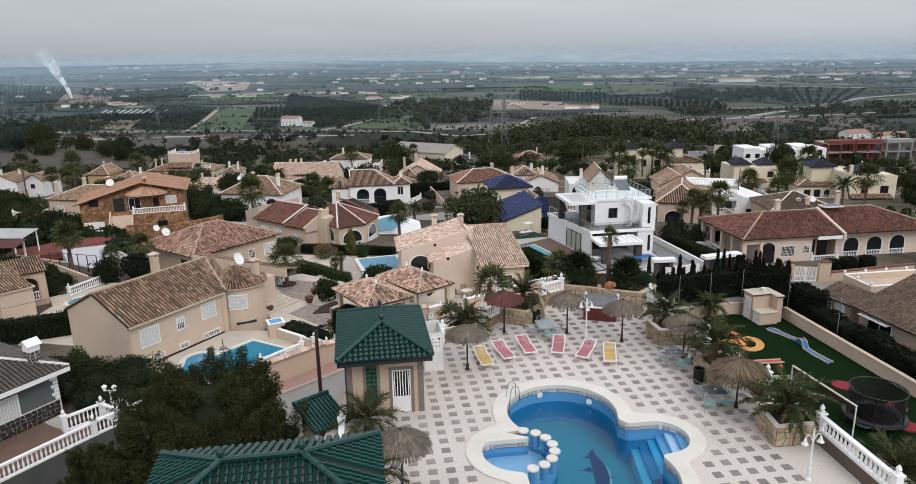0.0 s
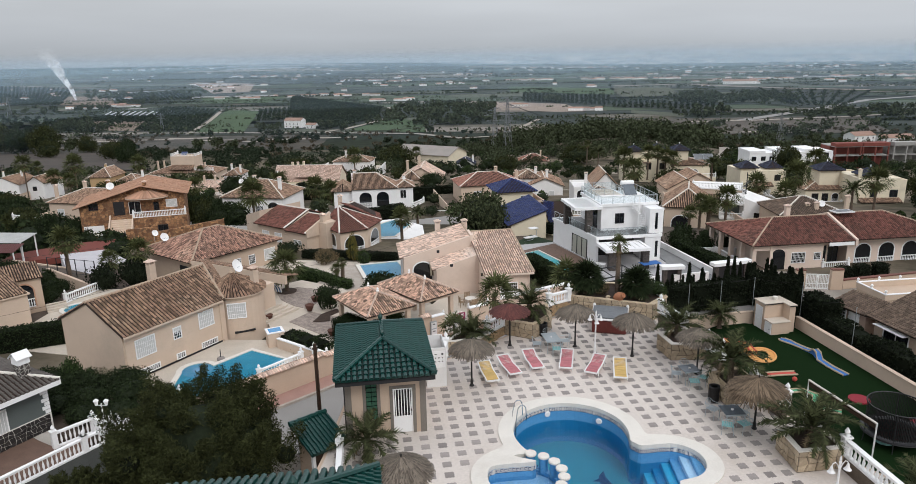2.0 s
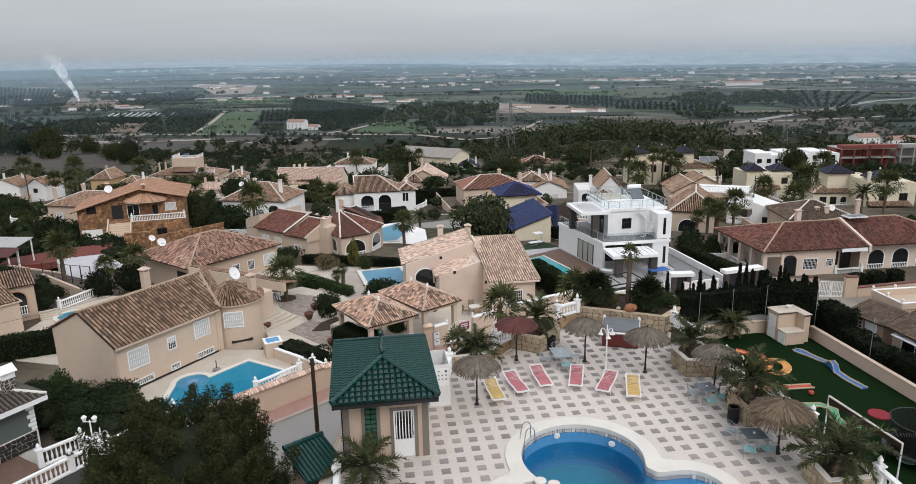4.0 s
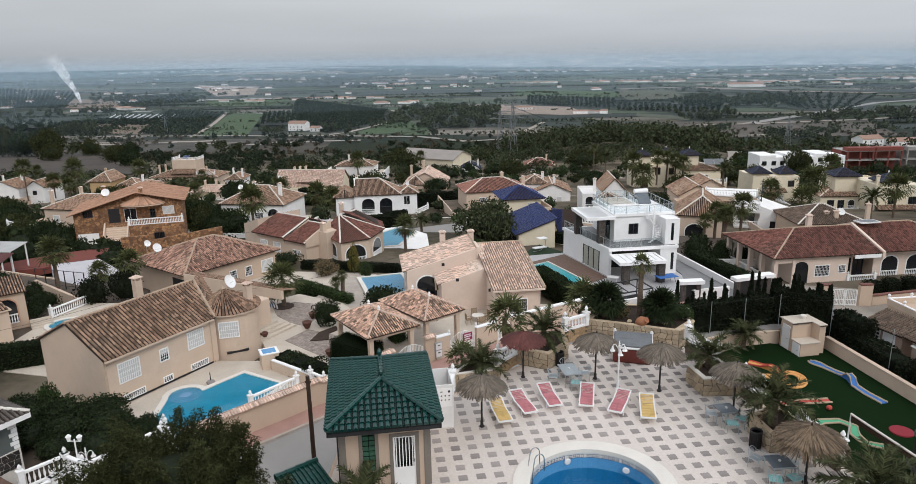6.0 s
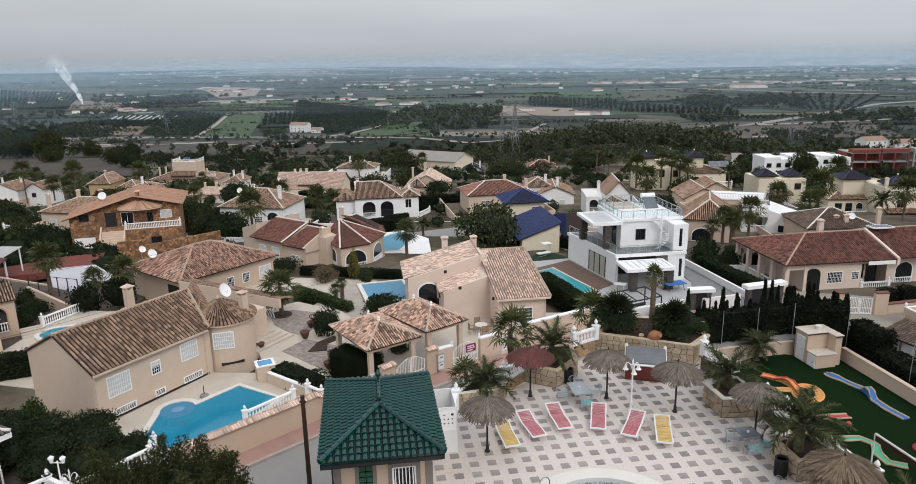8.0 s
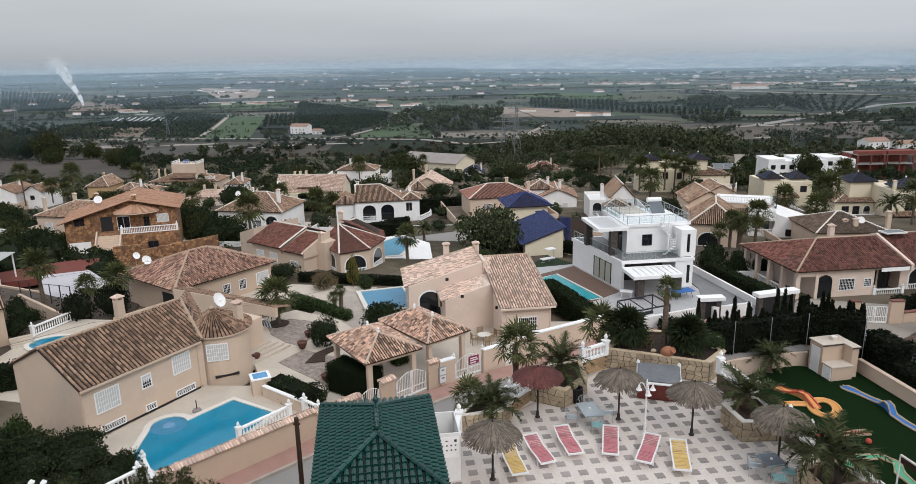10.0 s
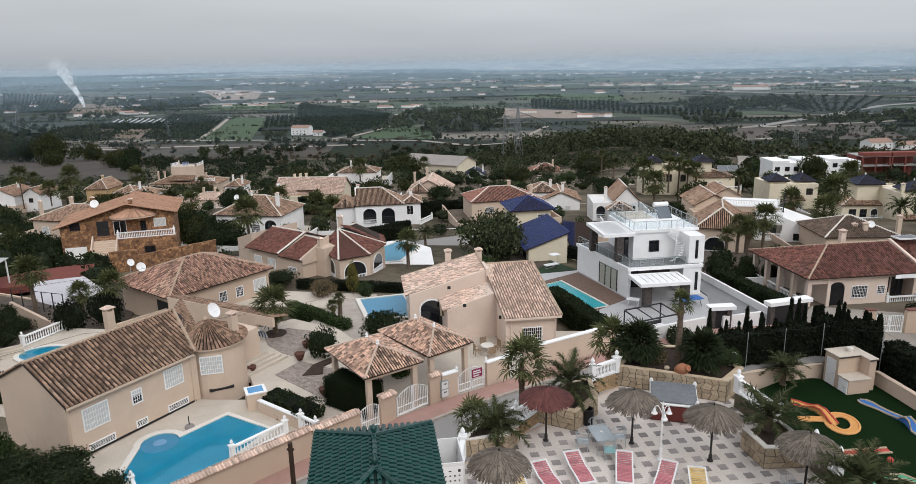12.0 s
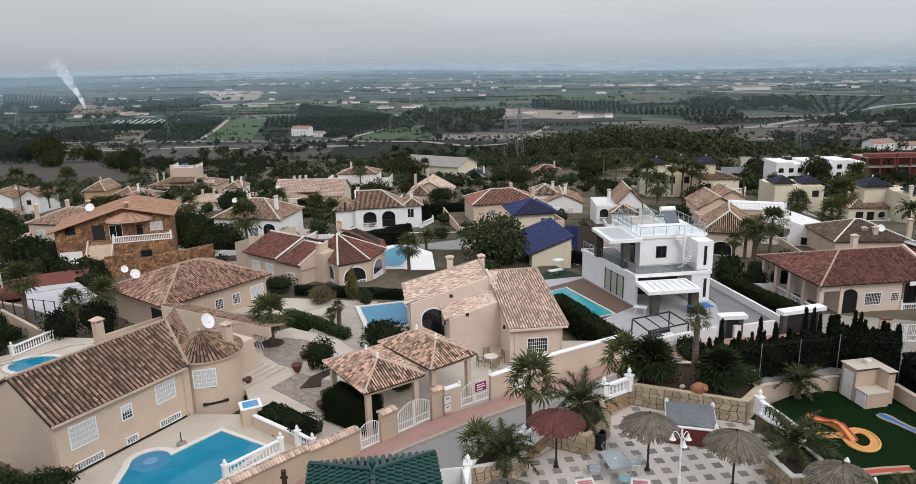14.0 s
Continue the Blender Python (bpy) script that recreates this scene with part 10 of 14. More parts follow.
def side_houses():
    """Houses at the flanks: cream arcade house and the house beyond the lawn."""
    m, ln = frame_on((-46.3, 51.5), (-41.8, 57.5))
    h = thing("villa", "cream villa with an arcade wall and brown roof", "house", m, "houses of the hillside estate")
    zb, ze = -7.4, -4.2
    part("wall", bx(-8, ln - 2.2, 0, 6, zb - 1, ze), CREAM, h)
    part("wing", bx(ln - 2.2, ln + 0.6, -0.6, 5, zb - 1, ze + 0.1), CREAM, h)
    part("cornice", bx(ln - 2.4, ln + 0.8, -0.8, 5.2, ze + 0.1, ze + 0.22), CREAM, h)
    add_roof(h, [[(ln - 2.4, -0.7, ze + 0.3), (ln + 0.6, -0.7, ze + 0.3), (ln + 0.6, 5.1, ze + 1.5), (ln - 2.4, 5.1, ze + 1.5)]], [], TILE_BROWN, None, 0.27)
    ps, hips = hip_polys(-8.5, ln - 2.0, -0.5, 6.5, ze, 1.5)
    add_roof(h, ps, hips, TILE_BROWN, None, 0.27)
    m2, l2 = frame_on((-47.4, 57.8), (-42.6, 62.1))
    h2 = thing("villa", "buff villa with a long arched garden wall", "house", m2, "houses of the hillside estate")
    part("wall", bx(-9, l2, 0, 5, zb - 1, ze + 0.4), BUFF, h2)
    arch_opening(h2, pose(l2 - 1.6, 0, zb + 0.7), 1.7, 2.3, rail=True, mat_in=TILE_ORANGE)
    ps = [[(-9.4, -0.3, ze + 0.4), (l2 + 0.2, -0.3, ze + 0.4), (l2 + 0.2, 2.6, ze + 1.3), (-9.4, 2.6, ze + 1.3)]]
    add_roof(h2, ps, [], TILE_BROWN, None, 0.27)
    for i in range(4):
        part("step", bx(l2 + 0.0, l2 + 1.8, -1.2 + 0.3 * i, -0.9 + 0.3 * i, zb - 0.3, zb + 0.17 * (i + 1)), PATIO, h2, "sandy garden step")
    # beyond the lawn
    a = frame_on((30.2, 57.6), (31.5, 54.4))[0]
    g = thing("outhouse", "small pink-buff outhouse with a weathered tile roof", "outhouse", a, "houses of the hillside estate")
    part("wall", bx(0.15, 3.3, 0.25, 2.3, -8.5, -4.95), mat("pink_render", (0.42, 0.30, 0.24), 0.9, 0.12, 0.6, 25, 0.2, stain=(0.33, 0.23, 0.18)), g)
    add_roof(g, [[(-0.1, -0.1, -5.0), (3.5, -0.1, -5.0), (3.5, 2.5, -4.25), (-0.1, 2.5, -4.25)]], [], TILE_DARK, None, 0.26, 0.4)
    lw = part("lattice_window", bx(0.45, 1.45, 0.19, 0.247, -6.9, -5.2), WHITE, g, "white pierced-block window")
    # Thin dark plates on the face stand for the shade in its holes.
    for i in range(3):
        for j in range(6):
            part("hole", bx(0.56 + 0.3 * i, 0.76 + 0.3 * i, 0.18, 0.187, -6.8 + 0.28 * j, -6.62 + 0.28 * j), DARKFRAME, lw)
    door(g, pose(2.2, 0.25, -7.2), 0.9, 2.1, WHITE, "white panelled door")
    b2 = frame_on((31.95, 54.2), (33.2, 49.1))[0]
    h3 = thing("villa", "buff villa with a big weathered brown tile roof", "house", b2, "houses of the hillside estate")
    part("wall", bx(0, 11.5, 0.3, 10, -8.5, -4.9), BUFF, h3)
    add_roof(h3, [[(-0.3, -0.3, -5.0), (12, -0.3, -5.0), (12, 5.4, -2.7), (-0.3, 5.4, -2.7)], [(12, 10.6, -5.0), (-0.3, 10.6, -5.0), (-0.3, 5.4, -2.7), (12, 5.4, -2.7)]], [((-0.3, 5.4, -2.7), (12, 5.4, -2.7))], TILE_DARK, None, 0.26, 0.4)
    part("gable", wall_poly([(0, 0.3, -5.2, -5.0), (0.2, 0.3, -5.2, -5.0), (0.2, 5.4, -5, -2.85), (0, 5.4, -5, -2.85)]), BUFF, h3)
    part("awning", bx(0.6, 3.6, -0.5, 0.25, -5.4, -5.34), WHITE, h3, "white scalloped awning")
    window(h3, pose(2.2, 0.3, -7.2), 2.4, 1.7, style="mullion")
    fl = thing("roof_terrace", "flat cream roof terrace with white parapet", "terrace", frame_on((36.8, 61.2), (43.3, 62.3))[0])
    part("block", bx(0, 9, 0, 3.7, -8.5, -6.2), BUFF, fl)
    for x0, x1, y0, y1 in ((-0.1, 9, -0.12, 0.06), (-0.1, 9, 3.6, 3.78), (-0.1, 0.08, 0.06, 3.6)):
        part("parapet", bx(x0, x1, y0, y1, -6.2, -5.68), CREAM, fl)
        part("coping", bx(x0 - 0.03, x1, y0 - 0.03, y1 + 0.03, -5.679, -5.6, 0.015), WHITE, fl, "thin white coping")
    for x, y in ((0, 0), (0, 1.8), (0, 3.7), (2.2, 3.7), (4.4, 3.7), (6.6, 3.7)):
        bm = bmesh.new()
        lathe(bm, [(0.10, -5.598), (0.12, -5.54), (0.06, -5.5), (0.13, -5.4), (0.12, -5.3), (0.02, -5.2)], 9, (x, y))
        part("finial", bm, WHITE, fl, "white ball finial")
    pave("driveway", "pale concrete street end beyond the lawn", [(24, 66), (38, 62), (46, 70), (30, 74)], -7.25, WORNCON, 1.0)
    garden_wall([(31.5, 67.6), (32.4, 67.5)], -8.5, -5.3, BUFF, "buff pier of a front garden", 0.35, 0.12, capmat=TILE_RED)
    gate((32.5, 67.5), (34.7, 67.3), -7.3, 1.6, 0.0, "white lattice driveway gate")
    garden_wall([(34.8, 67.3), (36.0, 67.4)], -8.5, -5.2, BUFF, "buff pier of a front garden", 0.4, 0.12, capmat=TILE_RED)
    garden_wall([(36.1, 67.5), (46, 70.2)], -8.5, -6.35, BUFF, "buff front garden wall with red coping", 0.3, 0.12, capmat=TILE_RED)


side_houses()


# ---------- farther houses ----------
def balcony_house():
    """White house with a sloping side wall, two balconies, an outside stair and a roof terrace."""
    m, ln = frame_on((38.7, 113.0), (47.4, 110.4))
    h = thing("balcony_villa", "white villa with two balustraded balconies and an outside stair", "house", m, "houses of the hillside estate")
    part("side_wall", wall_poly([(3.6, 0, -14, -7.2), (8.9, 0, -14, -9.0), (8.9, 9, -14, -9.0), (3.6, 9, -14, -7.2)]), WHITEWASH, h)
    part("back_wall", bx(0, 3.6, 2.0, 9, -14, -7.3), WHITEWASH, h)
    part("upper_block", bx(-4.5, 3.4, 5.5, 12, -14, -6.9), CREAM, h)
    part("parapet_cap", bx(-4.7, 3.6, 5.3, 12.2, -6.9, -6.75), WHITEWASH, h)
    for z in (-10.6, -8.1):
        part("balcony_floor", bx(0, 3.6, 0, 2.0, z - 0.25, z), WHITEWASH, h)
    part("shutter", bx(0.6, 3.0, 1.92, 1.999, -10.5, -8.5), GREYHOUSE, h, "dim glazed balcony door")
    window(h, pose(6.0, 0, -10.6), 1.7, 1.1, style="mullion")
    ps = [[(-4.9, 3.2, -8.4), (3.4, 3.2, -8.4), (3.4, 5.5, -7.7), (-4.9, 5.5, -7.7)]]
    add_roof(h, ps, [], TILE_BROWN, None, 0.3, 0.5)
    st = part("stair_pole", bx(3.9, 4.02, 4.4, 4.52, -8.4, -3.6), DARKFRAME, h, "dark steel stair pole")
    for i in range(14):
        a = i * 0.42
        part("tread", bx(0, 0.8, -0.14, 0.14, 0, 0.05), DARKFRAME, st, m=pose(3.96, 4.46, -8.2 + 0.24 * i, 0, 0, math.degrees(a)))
    for a, b, z in (((0, 0.1), (3.5, 0.1), -8.1), ((0, 0.1), (3.5, 0.1), -10.6), ((-4.5, 5.6), (3.3, 5.6), -6.75)):
        p, q = m @ Vector((*a, 0)), m @ Vector((*b, 0))
        balustrade((p.x, p.y), (q.x, q.y), z, h=0.9)


DRYSOIL = mat("dry_garden_soil", (0.15, 0.115, 0.085), 0.97, 0.3, 0.4, 10, 0.3, col2=(0.08, 0.066, 0.048))


def yard(A, B, depth, z, rng):
    """A paved or gravelled plot round a house, with low rendered walls."""
    m, ln = frame_on(A, B)
    a0, a1, b0, b1 = -rng.uniform(2.5, 4.5), ln + rng.uniform(2.5, 4.5), -rng.uniform(4.5, 7), depth + 3
    mt = rng.choice((PATIO, WORNCON, GRAVEL, DRYSOIL, DRYSOIL))
    o = part("yard", bx(a0, a1, b0, b1, z - 4, z - 0.05), mt, m=m)
    tagged(o, "pale paved garden yard round a villa", "yard", kind="structure")
    wm = rng.choice((WHITE, WHITEWASH, CREAM))
    w = thing("garden_wall", "low rendered garden wall round a villa plot", "wall", m, "garden walls of the estate")
    t = 0.22
    part("wall_section", bx(a0, a1, b0 - t, b0, z - 4, z + 1.0), wm, w)
    part("wall_section", bx(a0 - t, a0, b0 - t, b1, z - 4, z + 1.1), wm, w)
    part("wall_section", bx(a1, a1 + t, b0 - t, b1, z - 4, z + 1.1), wm, w)


def estate(label, A, B, depth, ze, wall, tiles, h=3.2, rise=1.6, ends=(True, True), extras=(), ridge=None, group="far houses of the estate", name="far_villa", plot=True):
    """A house of the lower estate: A to B is its front, ze its eave; the heights of its extras count from the eave."""
    m, ln = frame_on(A, B)
    o = thing(name, label, "house", m, group)
    ridge = ridge or COPING

    def roofed(x0, x1, y0, y1, z, r, en, tl, lo):
        part("wall", bx(x0, x1, y0, y1, z - lo, z), wall, o)
        ps, hips = hip_polys(x0 - 0.35, x1 + 0.35, y0 - 0.35, y1 + 0.35, z, r, en)
        add_roof(o, ps, hips, tl, ridge, 0.30, 0.5)
        along_x = x1 - x0 >= y1 - y0
        for k in (0, 1):
            if en[k]:
                continue
            bm = bmesh.new()
            if along_x:
                x, t = ((x0, 0.2), (x1, -0.2))[k]
                q = [(x, y0, z), (x, y1, z), (x, (y0 + y1) / 2, z + r * 0.9)]
                w = [(a + t, b, c) for a, b, c in q]
            else:
                y, t = ((y0, 0.2), (y1, -0.2))[k]
                q = [(x0, y, z), (x1, y, z), ((x0 + x1) / 2, y, z + r * 0.9)]
                w = [(a, b + t, c) for a, b, c in q]
            va, vb = [bm.verts.new(p) for p in q], [bm.verts.new(p) for p in w]
            bm.faces.new(va)
            bm.faces.new(vb[::-1])
            part("gable", bm, wall, o)

    if tiles:
        roofed(0, ln, 0, depth, ze, rise, ends, tiles, h + 3)
    else:
        part("wall", bx(0, ln, 0, depth, ze - h - 3, ze), wall, o)
    for e in extras:
        k, v = e[0], e[1:]
        if k == "wing":
            x0, x1, y0, y1, z, r, en = v[:7]
            roofed(x0, x1, y0, y1, ze + z, r, en, v[7] if len(v) > 7 else tiles, h + z + 3)
        elif k == "flat":
            x0, x1, y0, y1, z = v[:5]
            part("terrace_block", bx(x0, x1, y0, y1, ze - h - 3, ze + z), v[5] if len(v) > 5 else wall, o)
            for a0, a1, b0, b1 in ((x0 - 0.04, x1 + 0.04, y0 - 0.04, y0 + 0.12), (x0 - 0.04, x1 + 0.04, y1 - 0.12, y1 + 0.04), (x0 - 0.04, x0 + 0.12, y0 + 0.13, y1 - 0.13), (x1 - 0.12, x1 + 0.04, y0 + 0.13, y1 - 0.13)):
                part("parapet", bx(a0, a1, b0, b1, ze + z + 0.002, ze + z + 0.5), WHITE if wall is WHITE else wall, o)
        elif k == "arch":
            x, y, w, hh, z = v[:5]
            arch_opening(o, pose(x, y, ze + z, 0, 0, v[5] if len(v) > 5 else 0), w, hh)
        elif k == "win":
            x, y, z, w, hh, st = v[:6]
            window(o, pose(x, y, ze + z, 0, 0, v[6] if len(v) > 6 else 0), w, hh, style=st, frame_mat=DARKFRAME if st == "mullion" else None)
        elif k == "chim":
            chimney(o, v[0], v[1], ze - 0.1, ze + v[2], wall)
        elif k == "rail":
            p, q = m @ Vector((v[0], v[1], 0)), m @ Vector((v[2], v[3], 0))
            balustrade((p.x, p.y), (q.x, q.y), ze + v[4], h=0.95, step=0.3)
        elif k == "turret":
            x0, x1, y0, y1, z = v[:5]
            part("turret", bx(x0, x1, y0, y1, ze - h - 3, ze + z), wall, o)
            ps, hips = hip_polys(x0 - 0.5, x1 + 0.5, y0 - 0.5, y1 + 0.5, ze + z, 1.35)
            add_roof(o, ps, hips, TILE_NAVY, TILE_NAVY, 0.3, 0.5, name="turret_roof")
            bm = bmesh.new()
            lathe(bm, [(0.10, ze + z + 1.3), (0.06, ze + z + 1.55), (0.16, ze + z + 1.7), (0.02, ze + z + 1.95)], 8, ((x0 + x1) / 2, (y0 + y1) / 2))
            part("finial", bm, WHITE, o, "white ball finial")
        elif k == "canopy":
            x0, x1, y0, y1, z, r = v
            add_roof(o, [[(x0, y0, ze + z), (x1, y0, ze + z), (x1, y1, ze + z + r), (x0, y1, ze + z + r)]], [], tiles or TILE_BROWN, ridge, 0.30, 0.5, name="canopy")
        elif k == "solar":
            x, y, z = v
            sp = part("solar_panel", bx(-1.1, 1.1, -0.9, 0.9, 0, 0.1), SOLARBLUE if z > 5 else TUBCOVER, o, "solar panel on a tilted frame", m=pose(x, y, ze + z, 38, 0, 0))
            part("frame", bx(-1.16, 1.16, -0.96, 0.96, -0.03, 0.06), ALU, sp)
        elif k == "dish":
            satellite_dish(m @ pose(v[0], v[1], ze + v[2]), r=0.5)
    if plot:
        yard(A, B, depth, ze - h, random.Random(int(ln * 100)))
    return o


balcony_house()
SOLARBLUE = mat("blue_solar_glass", (0.05, 0.075, 0.16), 0.3, 0.1, 1, 10, 0.05)
OCHRE = mat("ochre_render", (0.50, 0.34, 0.18), 0.9, 0.1, 0.5, 30, 0.15, stain=(0.40, 0.27, 0.14))
TILE_ROSE = mat("faded_rose_tile", (0.36, 0.175, 0.13), 0.85, 0.18, 0.4, 20, 0.2, island=0.35, col2=(0.25, 0.115, 0.085))
estate("white villa with brown gables low on the slope", (-177.6, 235.0), (-165.9, 235.0), 12, -25.4, WHITEWASH, TILE_BROWN, 3.5, 2.6, (False, False), (("wing", 14.5, 21, 0, 11, 0.4, 2.4, (False, False)), ("chim", 4, 4, 4.2), ("chim", 8, 8, 4.4), ("win", 3, 0, -2.4, 1.4, 1.4, "mullion"), ("win", 17.5, 0, -2.2, 1.4, 1.4, "mullion")))
estate("ochre villa with stepped brown roofs among palms", (-127.1, 214.0), (-120.3, 214.0), 9, -19.6, OCHRE, TILE_BROWN, 6.0, 2.6, (True, False), (("wing", 7.6, 15, 1.5, 9, -1.8, 2.2, (True, True)), ("win", 2.5, 0, -4.6, 1.3, 1.8, "mullion"), ("win", 5.2, 0, -4.6, 1.3, 1.8, "mullion"), ("arch", 11, 1.5, 2.2, 2.4, -5.4), ("chim", 3, 5, 3.6)))
estate("cream villa with a hipped brown roof beside the stone villa", (-84.5, 128.0), (-69.4, 125.0), 9.5, -10.0, CREAM, TILE_BROWN, 4.0, 2.1, (True, True), (("chim", 0.8, 1.5, 3.2), ("chim", 4.4, 5.0, 3.4), ("win", 2.6, 0, -2.6, 1.4, 1.3, "shutter"), ("rail", -6.5, -2.4, 2.0, -4.2, -3.1), ("rail", -2.5, -4.6, 3.5, -6.2, -4.6), ("flat", -6.4, -0.5, -2.2, 7, -3.9, WHITEWASH)))
estate("cream villa with a balustraded roof terrace and a solar panel", (-129.7, 258.0), (-103.8, 258.0), 12, -25.7, CREAM, TILE_BROWN, 4, 2.2, (True, True), (("flat", 7.6, 17.2, 3, 10, 5.6), ("rail", 7.7, 3.1, 17.1, 3.1, 6.1), ("rail", 7.7, 9.9, 7.7, 3.1, 6.1), ("rail", 17.1, 3.1, 17.1, 9.9, 6.1), ("solar", 12.2, 5.5, 6.8), ("canopy", 8, 16.8, 0.5, 3.0, 1.2, 1.6), ("chim", 2, 4, 4.2), ("chim", 4, 5, 4.2), ("chim", 20, 5, 3.4), ("win", 4, 0, -2.4, 1.4, 1.4, "mullion"), ("rail", 18, 0.2, 25, 0.2, 1.0)))
estate("low cream villa with flat pale pink roofs", (-92.2, 205.0), (-80.2, 205.0), 10, -21.6, CREAM, TILE_PINK, 3.2, 1.5, (True, True), (("wing", -4, 3, -3, 4, -0.3, 1.3, (True, True)), ("chim", 5, 3, 3.2), ("chim", 8, 4, 3.0), ("dish", 2.5, 1.5, 1.2), ("win", 6, 0, -2.4, 1.4, 1.3, "mullion"), ("rail", 6, -4, 14, -4, -1.6)))
estate("white villa with a broad brown hip roof and an arched porch", (-48.6, 124.0), (-36.8, 122.4), 9.5, -8.5, WHITEWASH, TILE_BROWN, 4.6, 2.6, (True, True), (("arch", 10.0, -0.02, 2.1, 2.8, -3.6), ("win", 3.4, 0, -3.0, 1.9, 1.4, "grille"), ("win", 7.2, 0, -3.0, 1.5, 1.4, "grille"), ("chim", 4.6, 4.2, 3.4), ("chim", 10.2, 3.0, 3.4), ("rail", 8.4, -2.6, 12.0, -2.6, -3.4), ("dish", 2.4, 3.5, 1.6)))
estate("cream villa with a long pale sloping roof and tall chimneys", (-58.0, 184.0), (-40.2, 184.0), 11, -16.3, YELLOW, TILE_PINK, 4.2, 3.6, (False, False), (("chim", 4, 6, 4.4), ("chim", 5.4, 6.4, 4.4), ("chim", 7.0, 6.4, 4.5), ("flat", 2, 10.5, -3.4, -0.05, -0.4), ("win", 14, 0, -2.6, 1.2, 1.2, "mullion"), ("canopy", 6, 12, -0.2, 2.5, 1.2, 1.2), ("dish", 0.8, 2, 1.4)))
estate("cream gabled house with a brown cross roof", (-23.2, 184.0), (-12.1, 184.0), 12, -16.3, CREAM, TILE_PINK, 3.6, 3.4, (False, False), (("wing", 0.6, 5.6, -2.5, 5, 0.6, 2.0, (True, True), TILE_BROWN), ("chim", 1.6, 4, 4.8), ("chim", 4.6, 7, 5.6), ("win", 9, 0, -2.2, 1.2, 1.2, "shutter"), ("rail", 0, -4.5, 12, -4.5, -2.6)))
estate("cream bungalow with a long pinkish red roof", (-4.8, 136.0), (7.4, 139.0), 8.5, -9.2, CREAM, TILE_ROSE, 3.6, 2.0, (True, True), (("wing", 9.6, 13.8, -2.4, 4, -0.5, 1.3, (True, True)), ("chim", 8.2, 4.2, 3.0), ("chim", 12.0, 2.0, 2.4), ("win", 3.4, 0, -2.2, 1.5, 1.0, "grille"), ("arch", 12.6, -2.4, 1.6, 2.2, -3.2)))
estate("white villa with two brown gables", (9.4, 156.0), (17.5, 156.0), 10, -13.1, WHITEWASH, TILE_BROWN, 3.2, 1.9, (False, False), (("wing", -2.4, 3.4, 3, 10, 1.4, 1.6, (True, True)), ("chim", 2.2, 5, 3.8), ("chim", 4.6, 2, 3.6), ("win", 5.6, 0, -2.2, 1.1, 1.1, "shutter"), ("rail", -2, -1.5, 3, -1.5, -1.6)))
estate("white villa with brown gables and a roof terrace", (22.0, 139.0), (26.4, 139.0), 9, -9.9, WHITEWASH, TILE_BROWN, 3.6, 2.7, (False, False), (("flat", -4.2, -0.02, -1.5, 7, -0.5), ("wing", -1.6, 2.6, -3.6, 1, -0.9, 1.2, (True, True)), ("chim", -1.6, 1.0, 2.6), ("win", 3.2, 0, -2.2, 1.2, 1.2, "mullion"), ("arch", -2.8, -1.5, 1.6, 2.4, -3.0)))
estate("pale yellow apartment house with dark blue turret roofs", (37.4, 186.0), (49.1, 186.0), 10, -12.0, YELLOW, None, 7, 1, (True, True), (("turret", 0.3, 4.2, 0.5, 4.4, 2.4), ("turret", 6.6, 10, 0.5, 4.0, 2.8), ("flat", 0.2, 12, 2, 9.5, 0.9), ("canopy", 4.4, 6.5, -0.6, 1.5, -0.6, 0.5), ("win", 6, 0, -2.4, 1.2, 1.6, "mullion"), ("win", 9.5, 0, -2.4, 1.2, 1.6, "mullion"), ("win", 3, 0, -5.6, 1.2, 1.6, "mullion")))
estate("pale yellow apartment house with a dark blue turret and solar panels", (47.3, 176.0), (56.4, 176.0), 9, -11.8, YELLOW, TILE_BROWN, 7, 1.4, (True, True), (("turret", 0.4, 4.2, 2.5, 6.4, 3.4), ("solar", 6.2, 0.6, 2.0), ("solar", 8.6, 0.6, 2.0), ("flat", -0.5, 10, -2.2, -0.05, -3.4), ("rail", -0.4, -2.1, 9.9, -2.1, -2.8), ("win", 2.0, 0, -2.6, 1.2, 1.5, "mullion"), ("arch", 5.4, -0.02, 1.4, 2.2, -3.3), ("win", 3, -2.2, -6.0, 1.3, 1.5, "mullion")))
estate("white villa with long brown lean roofs", (34.9, 132.0), (41.5, 132.0), 9, -9.4, CREAM, TILE_BROWN, 3.4, 2.0, (False, False), (("wing", 4.6, 9.4, 5, 12, 0.7, 1.5, (False, False)), ("win", 2, 0, -2.2, 1.2, 1.2, "mullion"), ("flat", -1, 8, -3, -0.05, -1.0)))
